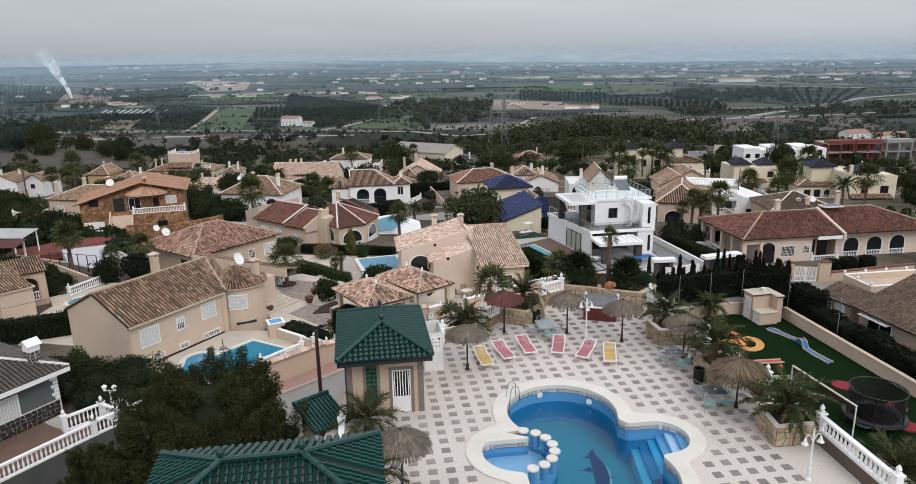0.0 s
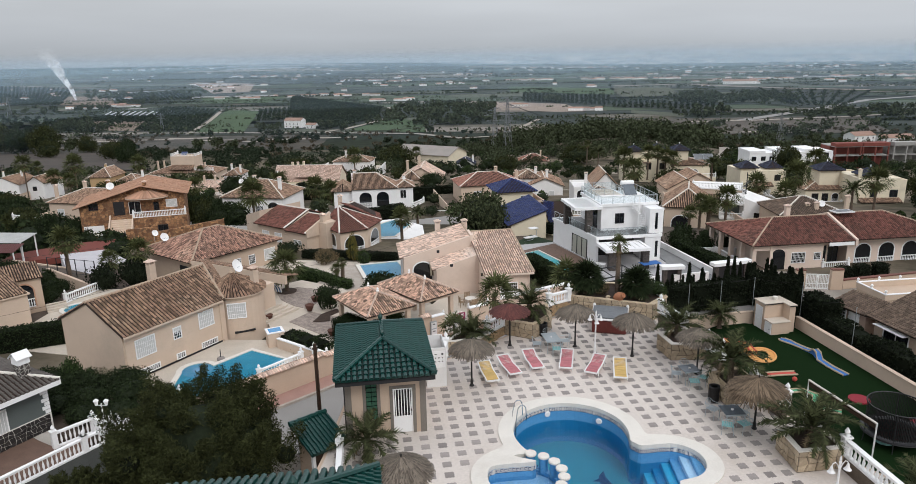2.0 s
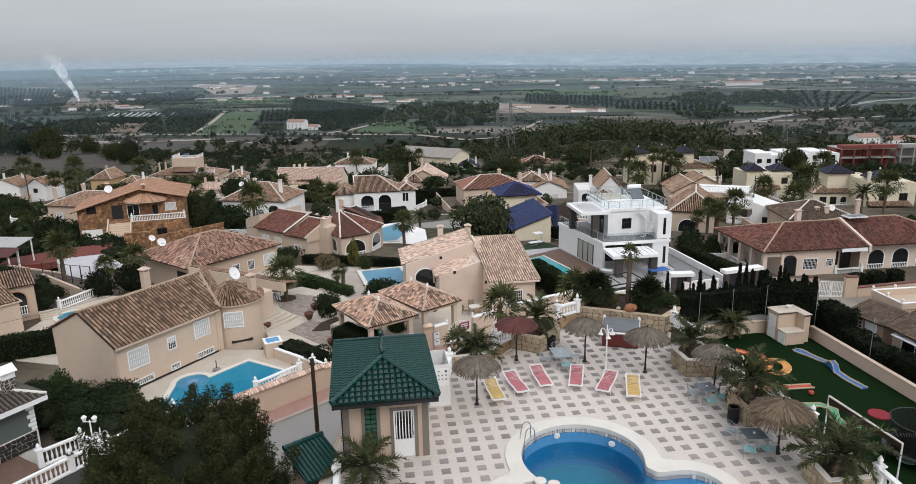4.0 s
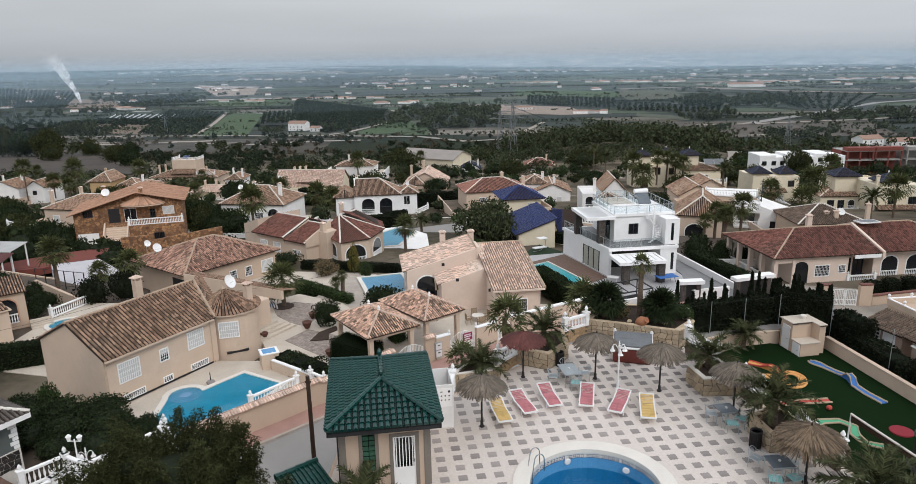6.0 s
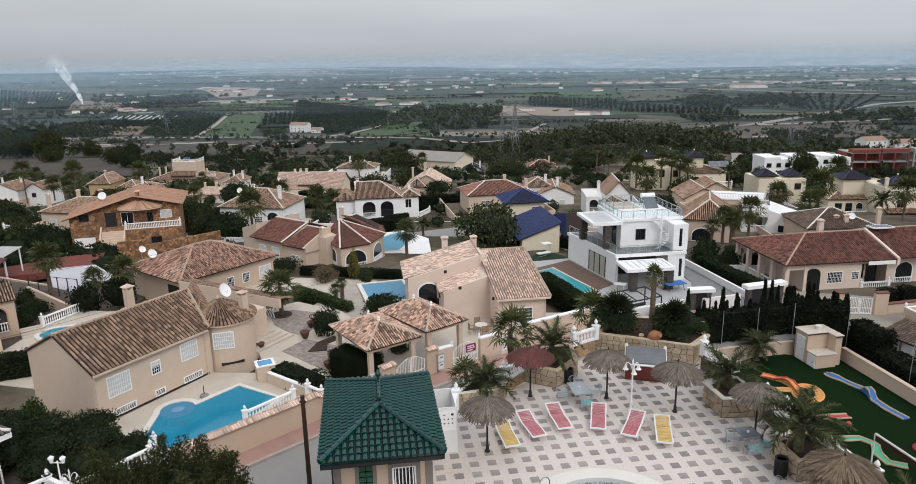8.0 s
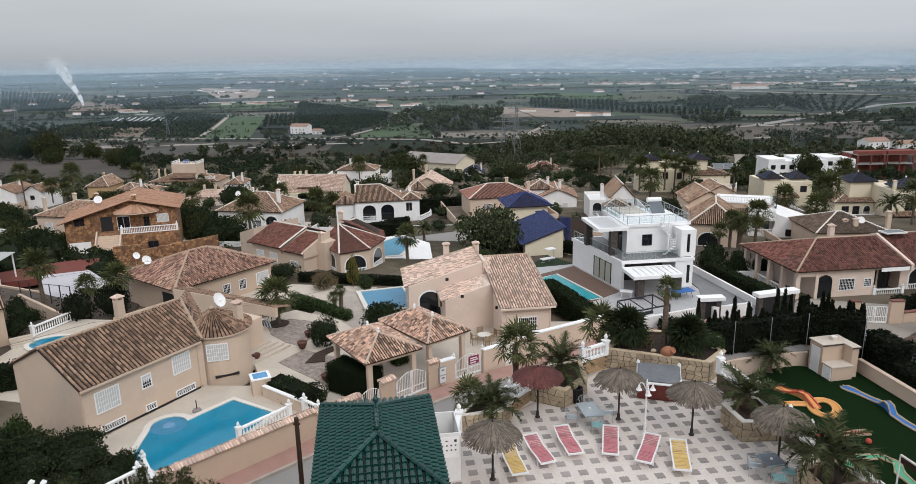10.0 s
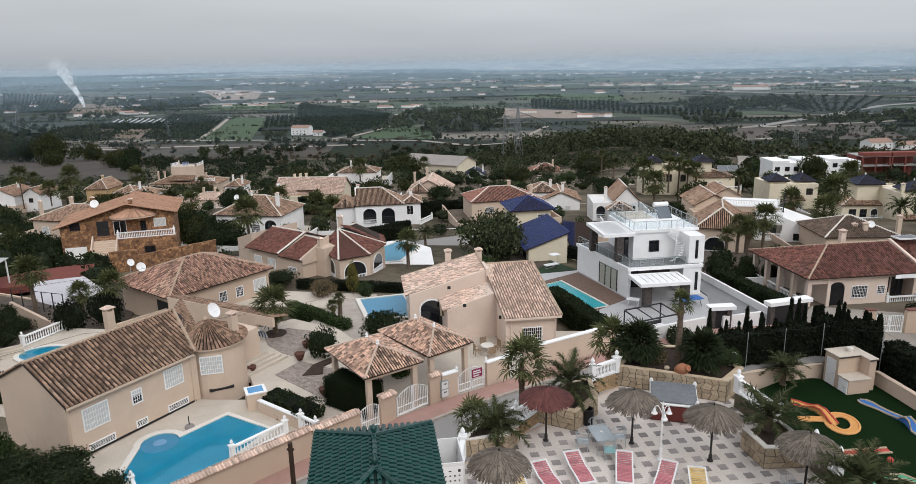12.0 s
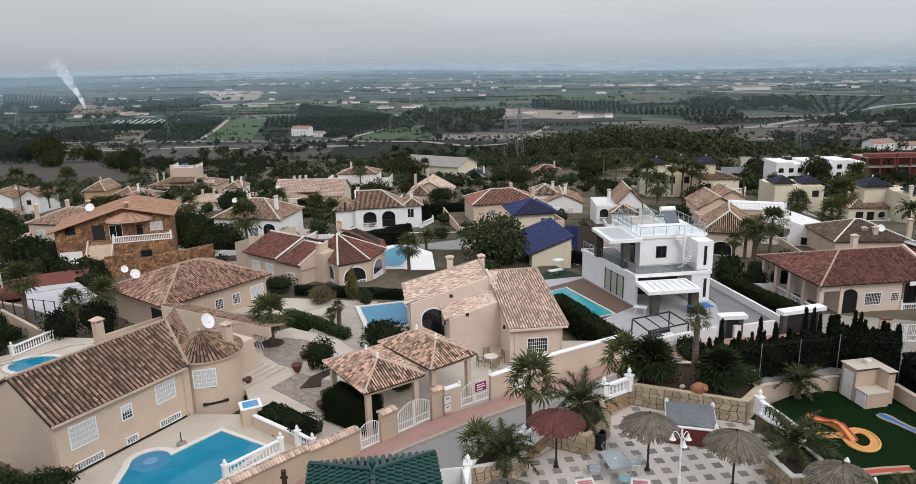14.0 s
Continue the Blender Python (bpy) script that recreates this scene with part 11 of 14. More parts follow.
estate("pale yellow apartment house with dark blue turret roofs", (56.9, 156.0), (66.8, 156.0), 9, -10.1, YELLOW, None, 7, 1, (True, True), (("turret", 0.3, 3.6, 0.6, 4.2, 0.6), ("turret", 6.3, 9.2, 1.5, 5, 0.4), ("flat", 3.7, 6.2, 0.4, 5, -0.4, WHITE), ("canopy", 2.8, 7.0, -1.6, 0.1, -3.2, 0.7), ("win", 4.9, 0.4, -1.9, 2.2, 1.1, "mullion"), ("win", 3.6, 0, -5.6, 1.2, 1.3, "mullion"), ("win", 6.2, 0, -5.6, 1.4, 1.3, "shutter"), ("win", 8.2, 0, -2.2, 1.2, 1.2, "mullion")))
estate("cream apartment house with a dark blue turret and arched windows", (65.2, 142.0), (75.7, 142.0), 9, -11.7, YELLOW, TILE_BROWN, 4, 1.4, (True, False), (("turret", 3.2, 7.6, 1.5, 5.6, 3.7), ("flat", 8, 12, 0.4, 7, 2.4), ("chim", 0.8, 2.5, 4.4), ("arch", 6.0, -0.02, 1.2, 2.0, -2.8), ("win", 2.0, 0, -2.4, 1.2, 1.5, "mullion"), ("win", 4.0, 0, -2.4, 1.1, 1.5, "mullion"), ("rail", -0.5, -1.8, 6.5, -1.8, -3.0), ("flat", -0.6, 6.6, -1.9, -0.05, -3.1), ("win", 9.8, 0.4, -1.4, 1.1, 1.0, "mullion")))
estate("cream apartment house with dark blue turret roofs behind palms", (72.5, 136.0), (80.4, 136.0), 9, -8.5, YELLOW, None, 7, 1, (True, True), (("turret", 1.2, 5.0, 0.6, 4.2, 0.5), ("flat", 5.2, 9.2, 0.3, 6, -0.8), ("chim", 0.4, 0.8, 1.8), ("win", 3, 0, -3.6, 1.2, 1.3, "mullion"), ("win", 6.8, 0, -3.6, 1.4, 1.3, "mullion"), ("canopy", 0, 8, -1.6, 0.1, -4.4, 0.6)))
estate("cream villa with low moss-brown hip roofs and a tall chimney", (44.4, 103.0), (54.0, 103.0), 9, -7.9, CREAM, TILE_DARK, 3.0, 2.0, (True, True), (("chim", 5.6, 1.2, 1.7), ("chim", 10.2, 1.6, 2.6), ("dish", 6.4, 1.6, 0.6), ("chim", 4.7, 2.2, 1.4)))
estate("cream house with a broad brown roof and an arched porch", (27.4, 104.0), (33.6, 102.2), 9, -6.6, CREAM, TILE_BROWN, 4.6, 2.3, (True, False), (("arch", 2.4, -0.02, 2.6, 2.7, -4.0), ("rail", 0.3, -0.9, 5.8, -0.9, -4.4)), plot=False)
estate("small villa with a dark tiled roof beside the hall", (-11.2, 250.0), (-4.5, 250.0), 9, -22.5, WHITEWASH, TILE_NAVY, 3.4, 2.4, (False, True), (("chim", 6, 3, 3.2),))
estate("low house with a red roof on the scrubby slope", (12.3, 262.0), (23.1, 262.0), 9, -23.3, CREAM, TILE_ROSE, 2.6, 2.4, (True, True), (("chim", 8, 3, 3.8),))
estate("white villa among trees", (-52.3, 232.0), (-39.5, 232.0), 9, -18.2, WHITEWASH, TILE_BROWN, 3, 1.8, (True, True), (("chim", 4, 3, 3.6), ("dish", 9, 1, 1.6)))
estate("white villa with a brown roof among palms", (-110.5, 205.0), (-102.0, 205.0), 9, -20.0, WHITE, TILE_BROWN, 3, 1.8, (True, True), (("chim", 4, 3, 3.6),))
estate("white villa with a brown roof at the edge of the estate", (-90.5, 232.0), (-85.1, 232.0), 9, -22.4, WHITEWASH, TILE_BROWN, 3.4, 1.8, (True, True), (("chim", 2, 3, 3.6), ("chim", 5, 3, 3.4)))


def flat_blocks():
    """White flat-roofed terrace houses and the brick shells beside them."""
    for i, (x, y) in enumerate(((84.0, 217), (93.0, 218), (102.0, 219))):
        h = thing("terrace_house", "white flat-roofed terrace house", "house", pose(x, y + 8, -21.6 + 0.35 * i, 0, 0, 3), "white terrace houses down the slope")
        part("wall", bx(0, 9.3, 0, 9, -3, 5.6 - 0.3 * i), WHITE, h)
        part("parapet", bx(-0.1, 5.0, -0.1, 9.1, 5.6 - 0.3 * i, 6.3 - 0.3 * i), WHITE, h)
        for x0 in (1.5, 4.5, 7.2):
            window(h, pose(x0, 0, 3.2), 1.3, 1.2, style="mullion", frame_mat=DARKFRAME)
            window(h, pose(x0, 0, 0.6), 1.3, 1.4, style="mullion", frame_mat=DARKFRAME)
    red = mat("bare_red_brick", (0.21, 0.062, 0.048), 0.95, 0.2, 0.8, 12, 0.3)
    conc = mat("bare_concrete", (0.34, 0.33, 0.31), 0.95, 0.12, 0.8, 12, 0.2)
    for i, (x, y, mt) in enumerate(((112.0, 228, red), (121.0, 228.5, red), (131, 229, conc), (141, 229, conc))):
        h = thing("house_shell", "unfinished house shell of brick and concrete frames", "house", pose(x, y, -20.6, 0, 0, 3), "unfinished houses down the slope")
        for k in range(2):
            part("floor_slab", bx(0, 8.6, 0, 9, 2.8 + 2.9 * k, 3.05 + 2.9 * k), conc, h)
            for px in (0, 4.1, 8.2):
                part("column", bx(px, px + 0.4, 0.0, 0.4, -2 + (5.05 if k else 0), 2.8 + 2.9 * k), red if mt is red else conc, h)
        part("back_wall", bx(0, 8.6, 3.5, 9, -3, 5.7), mt, h)
        part("parapet", bx(0, 8.6, -0.2, 3.0, 5.95, 7.0), mt, h)


flat_blocks()
hall = thing("hall", "large pale hall with a low corrugated roof", "hall", pose(-37, 276, -25.4, 0, 0, -28))
part("wall", bx(0, 25, 0, 14, -4, 4.2), YELLOW, hall)
grey_roof = mat("grey_sheet_roof", (0.29, 0.26, 0.235), 0.7, 0.12, 0.3, 10, 0.1)
bm = bmesh.new()
for p in ([(-0.6, -0.6, 4.2), (25.6, -0.6, 4.2), (25.6, 7, 6.9), (-0.6, 7, 6.9)], [(25.6, 14.6, 4.2), (-0.6, 14.6, 4.2), (-0.6, 7, 6.9), (25.6, 7, 6.9)]):
    roof_under(bm, p, 0.15)
part("roof", bm, grey_roof, hall)
for x in (0, 25):
    bm = bmesh.new()
    bm.faces.new([bm.verts.new(p) for p in ((x, 0, 4.2), (x, 14, 4.2), (x, 7, 6.8))])
    part("gable", bm, YELLOW, hall)
# ---------- plants ----------
def one_frond(length, droop, leaflets, width, seed):
    """One feather frond along +x: an arching rib with leaflets on both sides."""
    rng = random.Random(seed)
    pts, a, p = [], 0.0, Vector((0.05, 0, 0))
    for k in range(9):
        pts.append(p.copy())
        a = -droop * ((k + 1) / 8) ** 2
        p = p + Vector((math.cos(a), 0.02 * rng.uniform(-1, 1), math.sin(a))) * length / 8
    V, Fc = [], []
    y = Vector((0, 1, 0))
    for k in range(8):
        w = 0.035 * (1 - k / 9)
        b = len(V)
        V += [pts[k] - y * w, pts[k] + y * w, pts[k + 1] + y * w * 0.9, pts[k + 1] - y * w * 0.9]
        Fc.append((b, b + 1, b + 2, b + 3))
    for j in range(leaflets):
        t = 0.14 + 0.86 * j / leaflets
        x = t * 8
        k = min(7, int(x))
        q0 = pts[k].lerp(pts[k + 1], x - k)
        tg = (pts[k + 1] - pts[k]).normalized()
        nr = tg.cross(y)
        ll = width * math.sin(math.pi * min(1, 0.25 + 0.70 * t)) * rng.uniform(0.75, 1.15)
        for s in (1, -1):
            q = q0 + (y * s * 0.75 + tg * 0.7 - nr * rng.uniform(-0.45, 0.25) + Vector((0, 0, -0.12))) * ll
            b = len(V)
            V += [q0 - tg * 0.012, q0 + tg * 0.028, q]
            Fc.append((b, b + 1, b + 2))
    return mesh_of("frond", V, Fc)


FRONDS = [one_frond(1.0, d, 30, 0.26, 40 + i) for i, d in enumerate((0.8, 1.15, 1.5, 1.0))]
DRYFROND = one_frond(1.0, 2.3, 20, 0.18, 60)
for fr in FRONDS:
    fr.materials.append(PALMLEAF)
DRYFROND.materials.append(DEADLEAF)


def date_palm(x, y, z, trunk, size, fronds=30, label="bushy date palm with arching feather fronds", seed=1, r=0.16):
    rng = random.Random(seed)
    o = thing("date_palm", label, "palm", pose(x, y, z), "date palms on the terrace")
    part("trunk", trunk_bm(trunk, r * 1.15, r * 0.9, max(4, int(trunk / 0.12))), BARK, o)
    for i in range(fronds):
        up = -0.15 + 1.45 * i / fronds + rng.uniform(-0.12, 0.12)
        f = new("frond", FRONDS[rng.randrange(4)])
        f.parent = o
        s = size * rng.uniform(0.82, 1.1) * (0.8 + 0.25 * math.cos(up - 0.3))
        f.matrix_basis = pose(0, 0, trunk) @ Matrix.Rotation(i * 2.399963 + rng.uniform(-0.2, 0.2), 4, "Z") @ Matrix.Rotation(-up, 4, "Y") @ Matrix.Rotation(rng.uniform(-0.4, 0.4), 4, "X") @ Matrix.Diagonal((s, s, s, 1))
    for i in range(5):
        f = new("dry_frond", DRYFROND)
        f.parent = o
        s = size * rng.uniform(0.6, 0.85)
        f.matrix_basis = pose(0, 0, trunk - 0.08) @ Matrix.Rotation(i * 1.26 + rng.uniform(-0.3, 0.3), 4, "Z") @ Matrix.Rotation(0.25, 4, "Y") @ Matrix.Diagonal((s, s, s, 1))
    return o


def T2(u, v):
    return T(u, v).translation


for (px, py), z, tr, size, n, sd in (
        ((-0.1, 36.4), 0.66, 0.35, 1.5, 30, 1), ((3.3, 39.6), 0.72, 0.75, 1.7, 30, 2),
        (T2(18.1, 33.7)[:2], 0.72, 0.7, 1.7, 24, 3), (T2(18.1, 28.1)[:2], 0.68, 1.2, 2.0, 26, 4),
        (T2(18.5, 22.5)[:2], 0.72, 0.65, 2.0, 28, 5), (T2(0.75, 25.7)[:2], 0.0, 0.85, 1.6, 26, 6),
        (T2(0.6, 20.5)[:2], 0.0, 1.3, 1.75, 26, 7), ((17.3, 23.2), gz(17.3, 23.2), 8.2, 2.0, 30, 8),
        ((20.9, 57.5), -7.35, 1.3, 1.8, 28, 9)):
    date_palm(px, py, z, tr, size, n, seed=sd)


def one_fan(seed, blades=13):
    rng = random.Random(seed)
    V, Fc = [Vector((0, 0.018, 0)), Vector((0, -0.018, 0)), Vector((0.55, 0, 0.02))], [(0, 1, 2)]
    e = V[2]
    for j in range(blades):
        f = (j / (blades - 1) - 0.5) * 4.2
        w = Vector((math.cos(f), math.sin(f), 0.16 * math.sin(j * 2.4)))
        R = 0.5 * (0.72 + 0.28 * math.cos(f)) * rng.uniform(0.9, 1.1)
        pr = Vector((-w.y, w.x, 0)).normalized() * 0.035
        mid = e + w * R * 0.55
        tip = e + w * R + Vector((0, 0, -0.13))
        b = len(V)
        V += [e, mid + pr, tip, mid - pr]
        Fc.append((b, b + 1, b + 2, b + 3))
    return mesh_of("fan_leaf", V, Fc)


FANS = [one_fan(70 + i) for i in range(3)]
DARKFANS = [one_fan(80 + i, 17) for i in range(3)]
DRYFAN = one_fan(75, 9)
for fr in FANS:
    fr.materials.append(FANLEAF)
DRYFAN.materials.append(DEADLEAF)
for fr in DARKFANS:
    fr.materials.append(DARKLEAF)


def fan_palm(x, y, z, trunk, size, leaves=34, seed=1, r=0.17, dead=10, label="fan palm with a shaggy trunk and stiff fan leaves", dark=False):
    rng = random.Random(seed)
    o = thing("fan_palm", label, "palm", pose(x, y, z), "fan palms")
    part("trunk", trunk_bm(trunk, r * 1.1, r * 0.85, max(5, int(trunk / 0.2)), lean=(rng.uniform(-0.15, 0.15), rng.uniform(-0.15, 0.15))), BARK, o)
    for i in range(leaves + dead):
        dry = i < dead
        up = (-1.35 + 0.5 * i / max(1, dead)) if dry else -0.5 + 1.95 * (i - dead) / leaves
        up += rng.uniform(-0.15, 0.15)
        f = new("dry_leaf" if dry else "fan_leaf", DRYFAN if dry else (DARKFANS if dark else FANS)[rng.randrange(3)])
        f.parent = o
        s = size * rng.uniform(0.8, 1.12) * (0.75 if dry else 1)
        f.matrix_basis = pose(0, 0, trunk - (0.15 if dry else 0)) @ Matrix.Rotation(i * 2.399963 + rng.uniform(-0.3, 0.3), 4, "Z") @ Matrix.Rotation(-up, 4, "Y") @ Matrix.Rotation(rng.uniform(-0.5, 0.5), 4, "X") @ Matrix.Diagonal((s, s, s, 1))
    return o


fan_palm(1.3, 43.6, -7.2, 7.9, 1.55, 34, 1)
fan_palm(-1.15, 37.3, -7.2, 8.0, 1.1, 26, 6, 0.15)
fan_palm(6.0, 43.9, 0.9, 0.8, 1.5, 34, 2, 0.2)
fan_palm(7.2, 43.1, 0.9, 1.0, 1.3, 130, 3, 0.2, 0, "dense dark palm clump on the raised bed", True)
fan_palm(10.2, 42.2, 0.9, 0.9, 1.2, 130, 4, 0.2, 0, "dense dark palm clump on the raised bed", True)
fan_palm(9.1, 42.7, 0.9, 3.4, 0.75, 26, 5, 0.15, 12, "slim tall palm with a small tuft above a ringed trunk")

# fan palms of the gardens further off share two crowns
CROWNS = [fan_mesh(40, 0.55, 0.52, 11 + i, -0.7, 1.4, 11) for i in range(3)]
SKIRTS = [fan_mesh(16, 0.35, 0.42, 31 + i, -1.5, -0.8, 7) for i in range(2)]
FEATHER = [frond_mesh(34, 1.15, 1.4, 16, 0.24, 51 + i, -0.2, 1.35) for i in range(2)]


def garden_palm(x, y, h, size, seed, kind="fan", z=None):
    rng = random.Random(seed)
    o = thing("garden_palm", "garden palm with a slim ringed trunk and a round crown", "palm", pose(x, y, gz(x, y) if z is None else z), "garden palms")
    part("trunk", trunk_bm(h, 0.22, 0.17, 12, lean=(rng.uniform(-0.2, 0.2), 0)), BARK, o)
    m = pose(0, 0, h, 0, 0, rng.uniform(0, 360)) @ Matrix.Diagonal((size, size, size, 1))
    if kind == "fan":
        part("crown", CROWNS[seed % 3], FANLEAF, o, m=m)
        part("dry_skirt", SKIRTS[seed % 2], DEADLEAF, o, m=m)
    else:
        part("crown", FEATHER[seed % 2], PALMLEAF, o, m=m)


PALMS = [(-19.5, 65.3, 3.7, 2.25, None), (-47.6, 74.4, 5.2, 2.15, None), (-43.3, 75.4, 2.5, 1.6, None), (-37.9, 72.0, 4.1, 1.95, None), (-11.4, 93.6, 3.4, 2.0, None)]
PALMS += [(-160.8, 232.0, 11.6, 4.2, -29.2), (-161.3, 240.0, 6.9, 2.6, -26.6), (-146.2, 225.0, 5.5, 3.6, -26.9), (-132.8, 216.0, 7.5, 4.4, -23.3), (-128.2, 205.0, 4.9, 3.2, -23.9), (-116.1, 225.0, 6.2, 3.6, -23.2), (-76.6, 165.0, 2.9, 3.4, -16.2), (-69.3, 160.0, 2.8, 3.0, -15.9), (-38.6, 112.0, 4.5, 3.2, -10.2), (-45.9, 150.0, 3.0, 3.2, -13.4), (-35.2, 140.0, 3.6, 3.2, -13.5), (-31.0, 136.0, 2.6, 2.6, -12.4), (-43.5, 225.0, 4.8, 3.6, -20.1), (-10.9, 110.0, 2.6, 1.6, -11.1), (34.9, 176.0, 5.8, 3.4, -15.4), (35.1, 165.0, 4.1, 3.6, -15.1), (40.9, 176.0, 7.0, 2.6, -15.4), (43.7, 178.0, 6.8, 2.4, -15.8), (44.7, 174.0, 6.0, 2.6, -15.1), (46.1, 172.0, 5.4, 2.6, -14.8), (36.0, 225.0, 6.0, 3.0, -20.9), (34.4, 240.0, 9.0, 1.8, -23.4), (37.6, 107.0, 4.6, 2.6, -10.6), (51.4, 132.0, 2.4, 2.8, -11.1), (59.6, 134.0, 6.7, 3.5, -14.0), (74.8, 160.0, 6.3, 3.2, -14.5), (55.4, 128.0, 2.1, 3.0, -11.8), (62.3, 118.0, 4.6, 2.4, -11.6), (69.3, 124.0, 6.4, 3.2, -13.1), (49.8, 112.0, 2.2, 1.8, -10.8), (30.6, 97.0, 5.0, 1.65, -9.6), (28.9, 96.0, 3.6, 1.4, -9.4), (31.6, 96.0, 4.3, 1.6, -9.4), (32.2, 98.5, 4.6, 1.6, -9.8), (51.2, 158.0, 4.2, 2.2, -12.6), (-23.8, 232.0, 3.3, 2.4, -18.5), (61.0, 168.0, 4.0, 2.2, -15.2), (-101.0, 238.0, 3.7, 2.2, -25.3)]
for i, (x, y, h, s, z) in enumerate(PALMS):
    garden_palm(x, y, h, s, i, "feather" if i % 7 == 4 and y > 100 else "fan", z)


# ---------- hedges, shrubs and trees ----------
def hedge_mesh(length, w, h, seed, density=70, leaf=0.15, wob=0.10):
    """Leaves over a rough inner body, along +x."""
    rng = np.random.default_rng(seed)
    faces = [(length, h, lambda a, b: (a, 0 * a, b), (0, -1, 0)), (length, h, lambda a, b: (a, 0 * a + w, b), (0, 1, 0)),
             (length, w, lambda a, b: (a, b, 0 * a + h), (0, 0, 1)), (w, h, lambda a, b: (0 * a, a, b), (-1, 0, 0)), (w, h, lambda a, b: (0 * a + length, a, b), (1, 0, 0))]
    out = []
    for la, lb, fn, nr in faces:
        n = int(la * lb * density)
        p = np.stack(fn(rng.uniform(0, la, n), rng.uniform(0, lb, n)), 1)
        k = np.sin(p[:, 0] * 1.7 + seed) * np.sin(p[:, 0] * 0.63 + p[:, 2] * 2.3) * wob + rng.normal(0, 0.05, n)
        out.append(p + np.asarray(nr) * k[:, None])
    return leaf_cloud(np.concatenate(out), leaf, 0, 1.7, seed)


def hedge(p0, p1, w, z0, h, label, material, seed=1, leaf=0.095, density=150, wob=0.08):
    d = Vector((p1[0] - p0[0], p1[1] - p0[1]))
    o = thing("hedge", label, "hedge", pose(p0[0], p0[1], z0, 0, 0, math.degrees(math.atan2(d.y, d.x))))
    part("foliage", hedge_mesh(d.length, w, h, seed, density, leaf, wob), material, o)
    # Solid box under the leaves; its dark colour stands for inner shade.
    bm = bx(0.1, d.length - 0.1, 0.1, w - 0.1, 0, h - 0.1)
    bmesh.ops.subdivide_edges(bm, edges=bm.edges, cuts=4)
    for v in bm.verts:
        v.co += Vector((0, noise.noise(v.co * 0.9), noise.noise(v.co * 0.9 + Vector((9, 0, 0))))) * 0.12
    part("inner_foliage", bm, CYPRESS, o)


hedge((4.4, 74.0), (9.0, 62.7), 1.5, -7.4, 2.15, "clipped dark green hedge along a pool yard", DARKLEAF, 1)
hedge((22.9, 82.0), (26.6, 70.6), 1.3, -7.8, 1.9, "clipped dark hedge along a drive", DARKLEAF, 2)
hedge((-12.0, 52.4), (-8.8, 50.4), 1.9, -6.6, 2.1, "large clipped dark hedge block beside the carports", HEDGEBOX, 3, 0.035, 900, 0.012)
hedge((-16.4, 52.0), (-12.6, 49.5), 1.6, -6.6, 1.0, "low shrubs in a walled planting bed", DARKLEAF, 4, 0.1, 120, 0.35)
hedge((-22.6, 82.2), (-10.5, 80.4), 0.9, -8.1, 1.0, "dark hedge screening a garden", CYPRESS, 5)
hedge((-20.5, 72.3), (-13.8, 67.0), 0.9, -7.7, 1.5, "green garden hedge behind a mesh fence", BUSHLEAF, 6)
hedge((-24.0, 121.5), (-15.5, 130.0), 1.2, -13.2, 1.9, "dark hedge along a white garden wall", CYPRESS, 7, 0.2, 40)
hedge((-12.5, 150), (-4.5, 147), 1.0, -15.2, 3.0, "tall dark hedge by a villa garden", CYPRESS, 8, 0.22, 30)
hedge((-47, 168), (-36, 158), 2.0, -18.0, 4.0, "tall dark hedge between villas", CYPRESS, 21, 0.25, 26)
hedge((-17.5, 147), (-4.0, 150), 1.4, -14.8, 3.2, "dark hedge behind a white terrace", CYPRESS, 22, 0.22, 30)
hedge((-20.5, 111.5), (-14.0, 112.5), 1.2, -11.0, 2.6, "tall dark hedge behind a blue pool", CYPRESS, 23, 0.16, 60)
hedge((-41, 51.3), (-33, 55.0), 1.2, -7.4, 2.0, "dark hedge beside a garage wall", DARKLEAF, 9)
hedge((8.8, 97), (19, 88.2), 0.9, -8.9, 1.5, "dark hedge behind the turquoise pool", CYPRESS, 10)
hedge((25.5, 63.0), (29.8, 64.5), 0.9, -7.5, 0.9, "low hedge before the red-roofed villa", DARKLEAF, 11)
hedge((28.8, 55.4), (29.7, 50.3), 1.7, -8.4, 2.7, "dark hedge outside the lawn wall", CYPRESS, 12, 0.12, 110, 0.25)
hedge((28.2, 58.6), (28.75, 55.5), 1.6, -8.4, 4.0, "dark cypress screen turning along the lawn wall", CYPRESS, 24, 0.12, 110, 0.2)
hedge((29.7, 50.2), (35.1, 23.0), 1.5, -8.4, 3.0, "tall dark hedge outside the lawn wall", CYPRESS, 18, 0.12, 110, 0.25)
hedge((13.6, 56.7), (24.0, 60.0), 1.2, -8.8, 5.0, "dense dark cypress screen behind the lawn", CYPRESS, 13, 0.12, 110, 0.2)
hedge((24.0, 60.2), (28.0, 58.6), 1.3, -8.8, 5.5, "dense dark cypress screen behind the lawn", CYPRESS, 14, 0.12, 110, 0.2)
for i, u in enumerate((35.3, 37.4, 39.6)):
    hedge((u + 1.6, 69.4 + 0.6 * i), (u + 3.0, 69.8 + 0.6 * i), 1.1, -7.3, 1.5, "clipped dark box hedge before a porch", CYPRESS, 15 + i, 0.1, 120, 0.06)


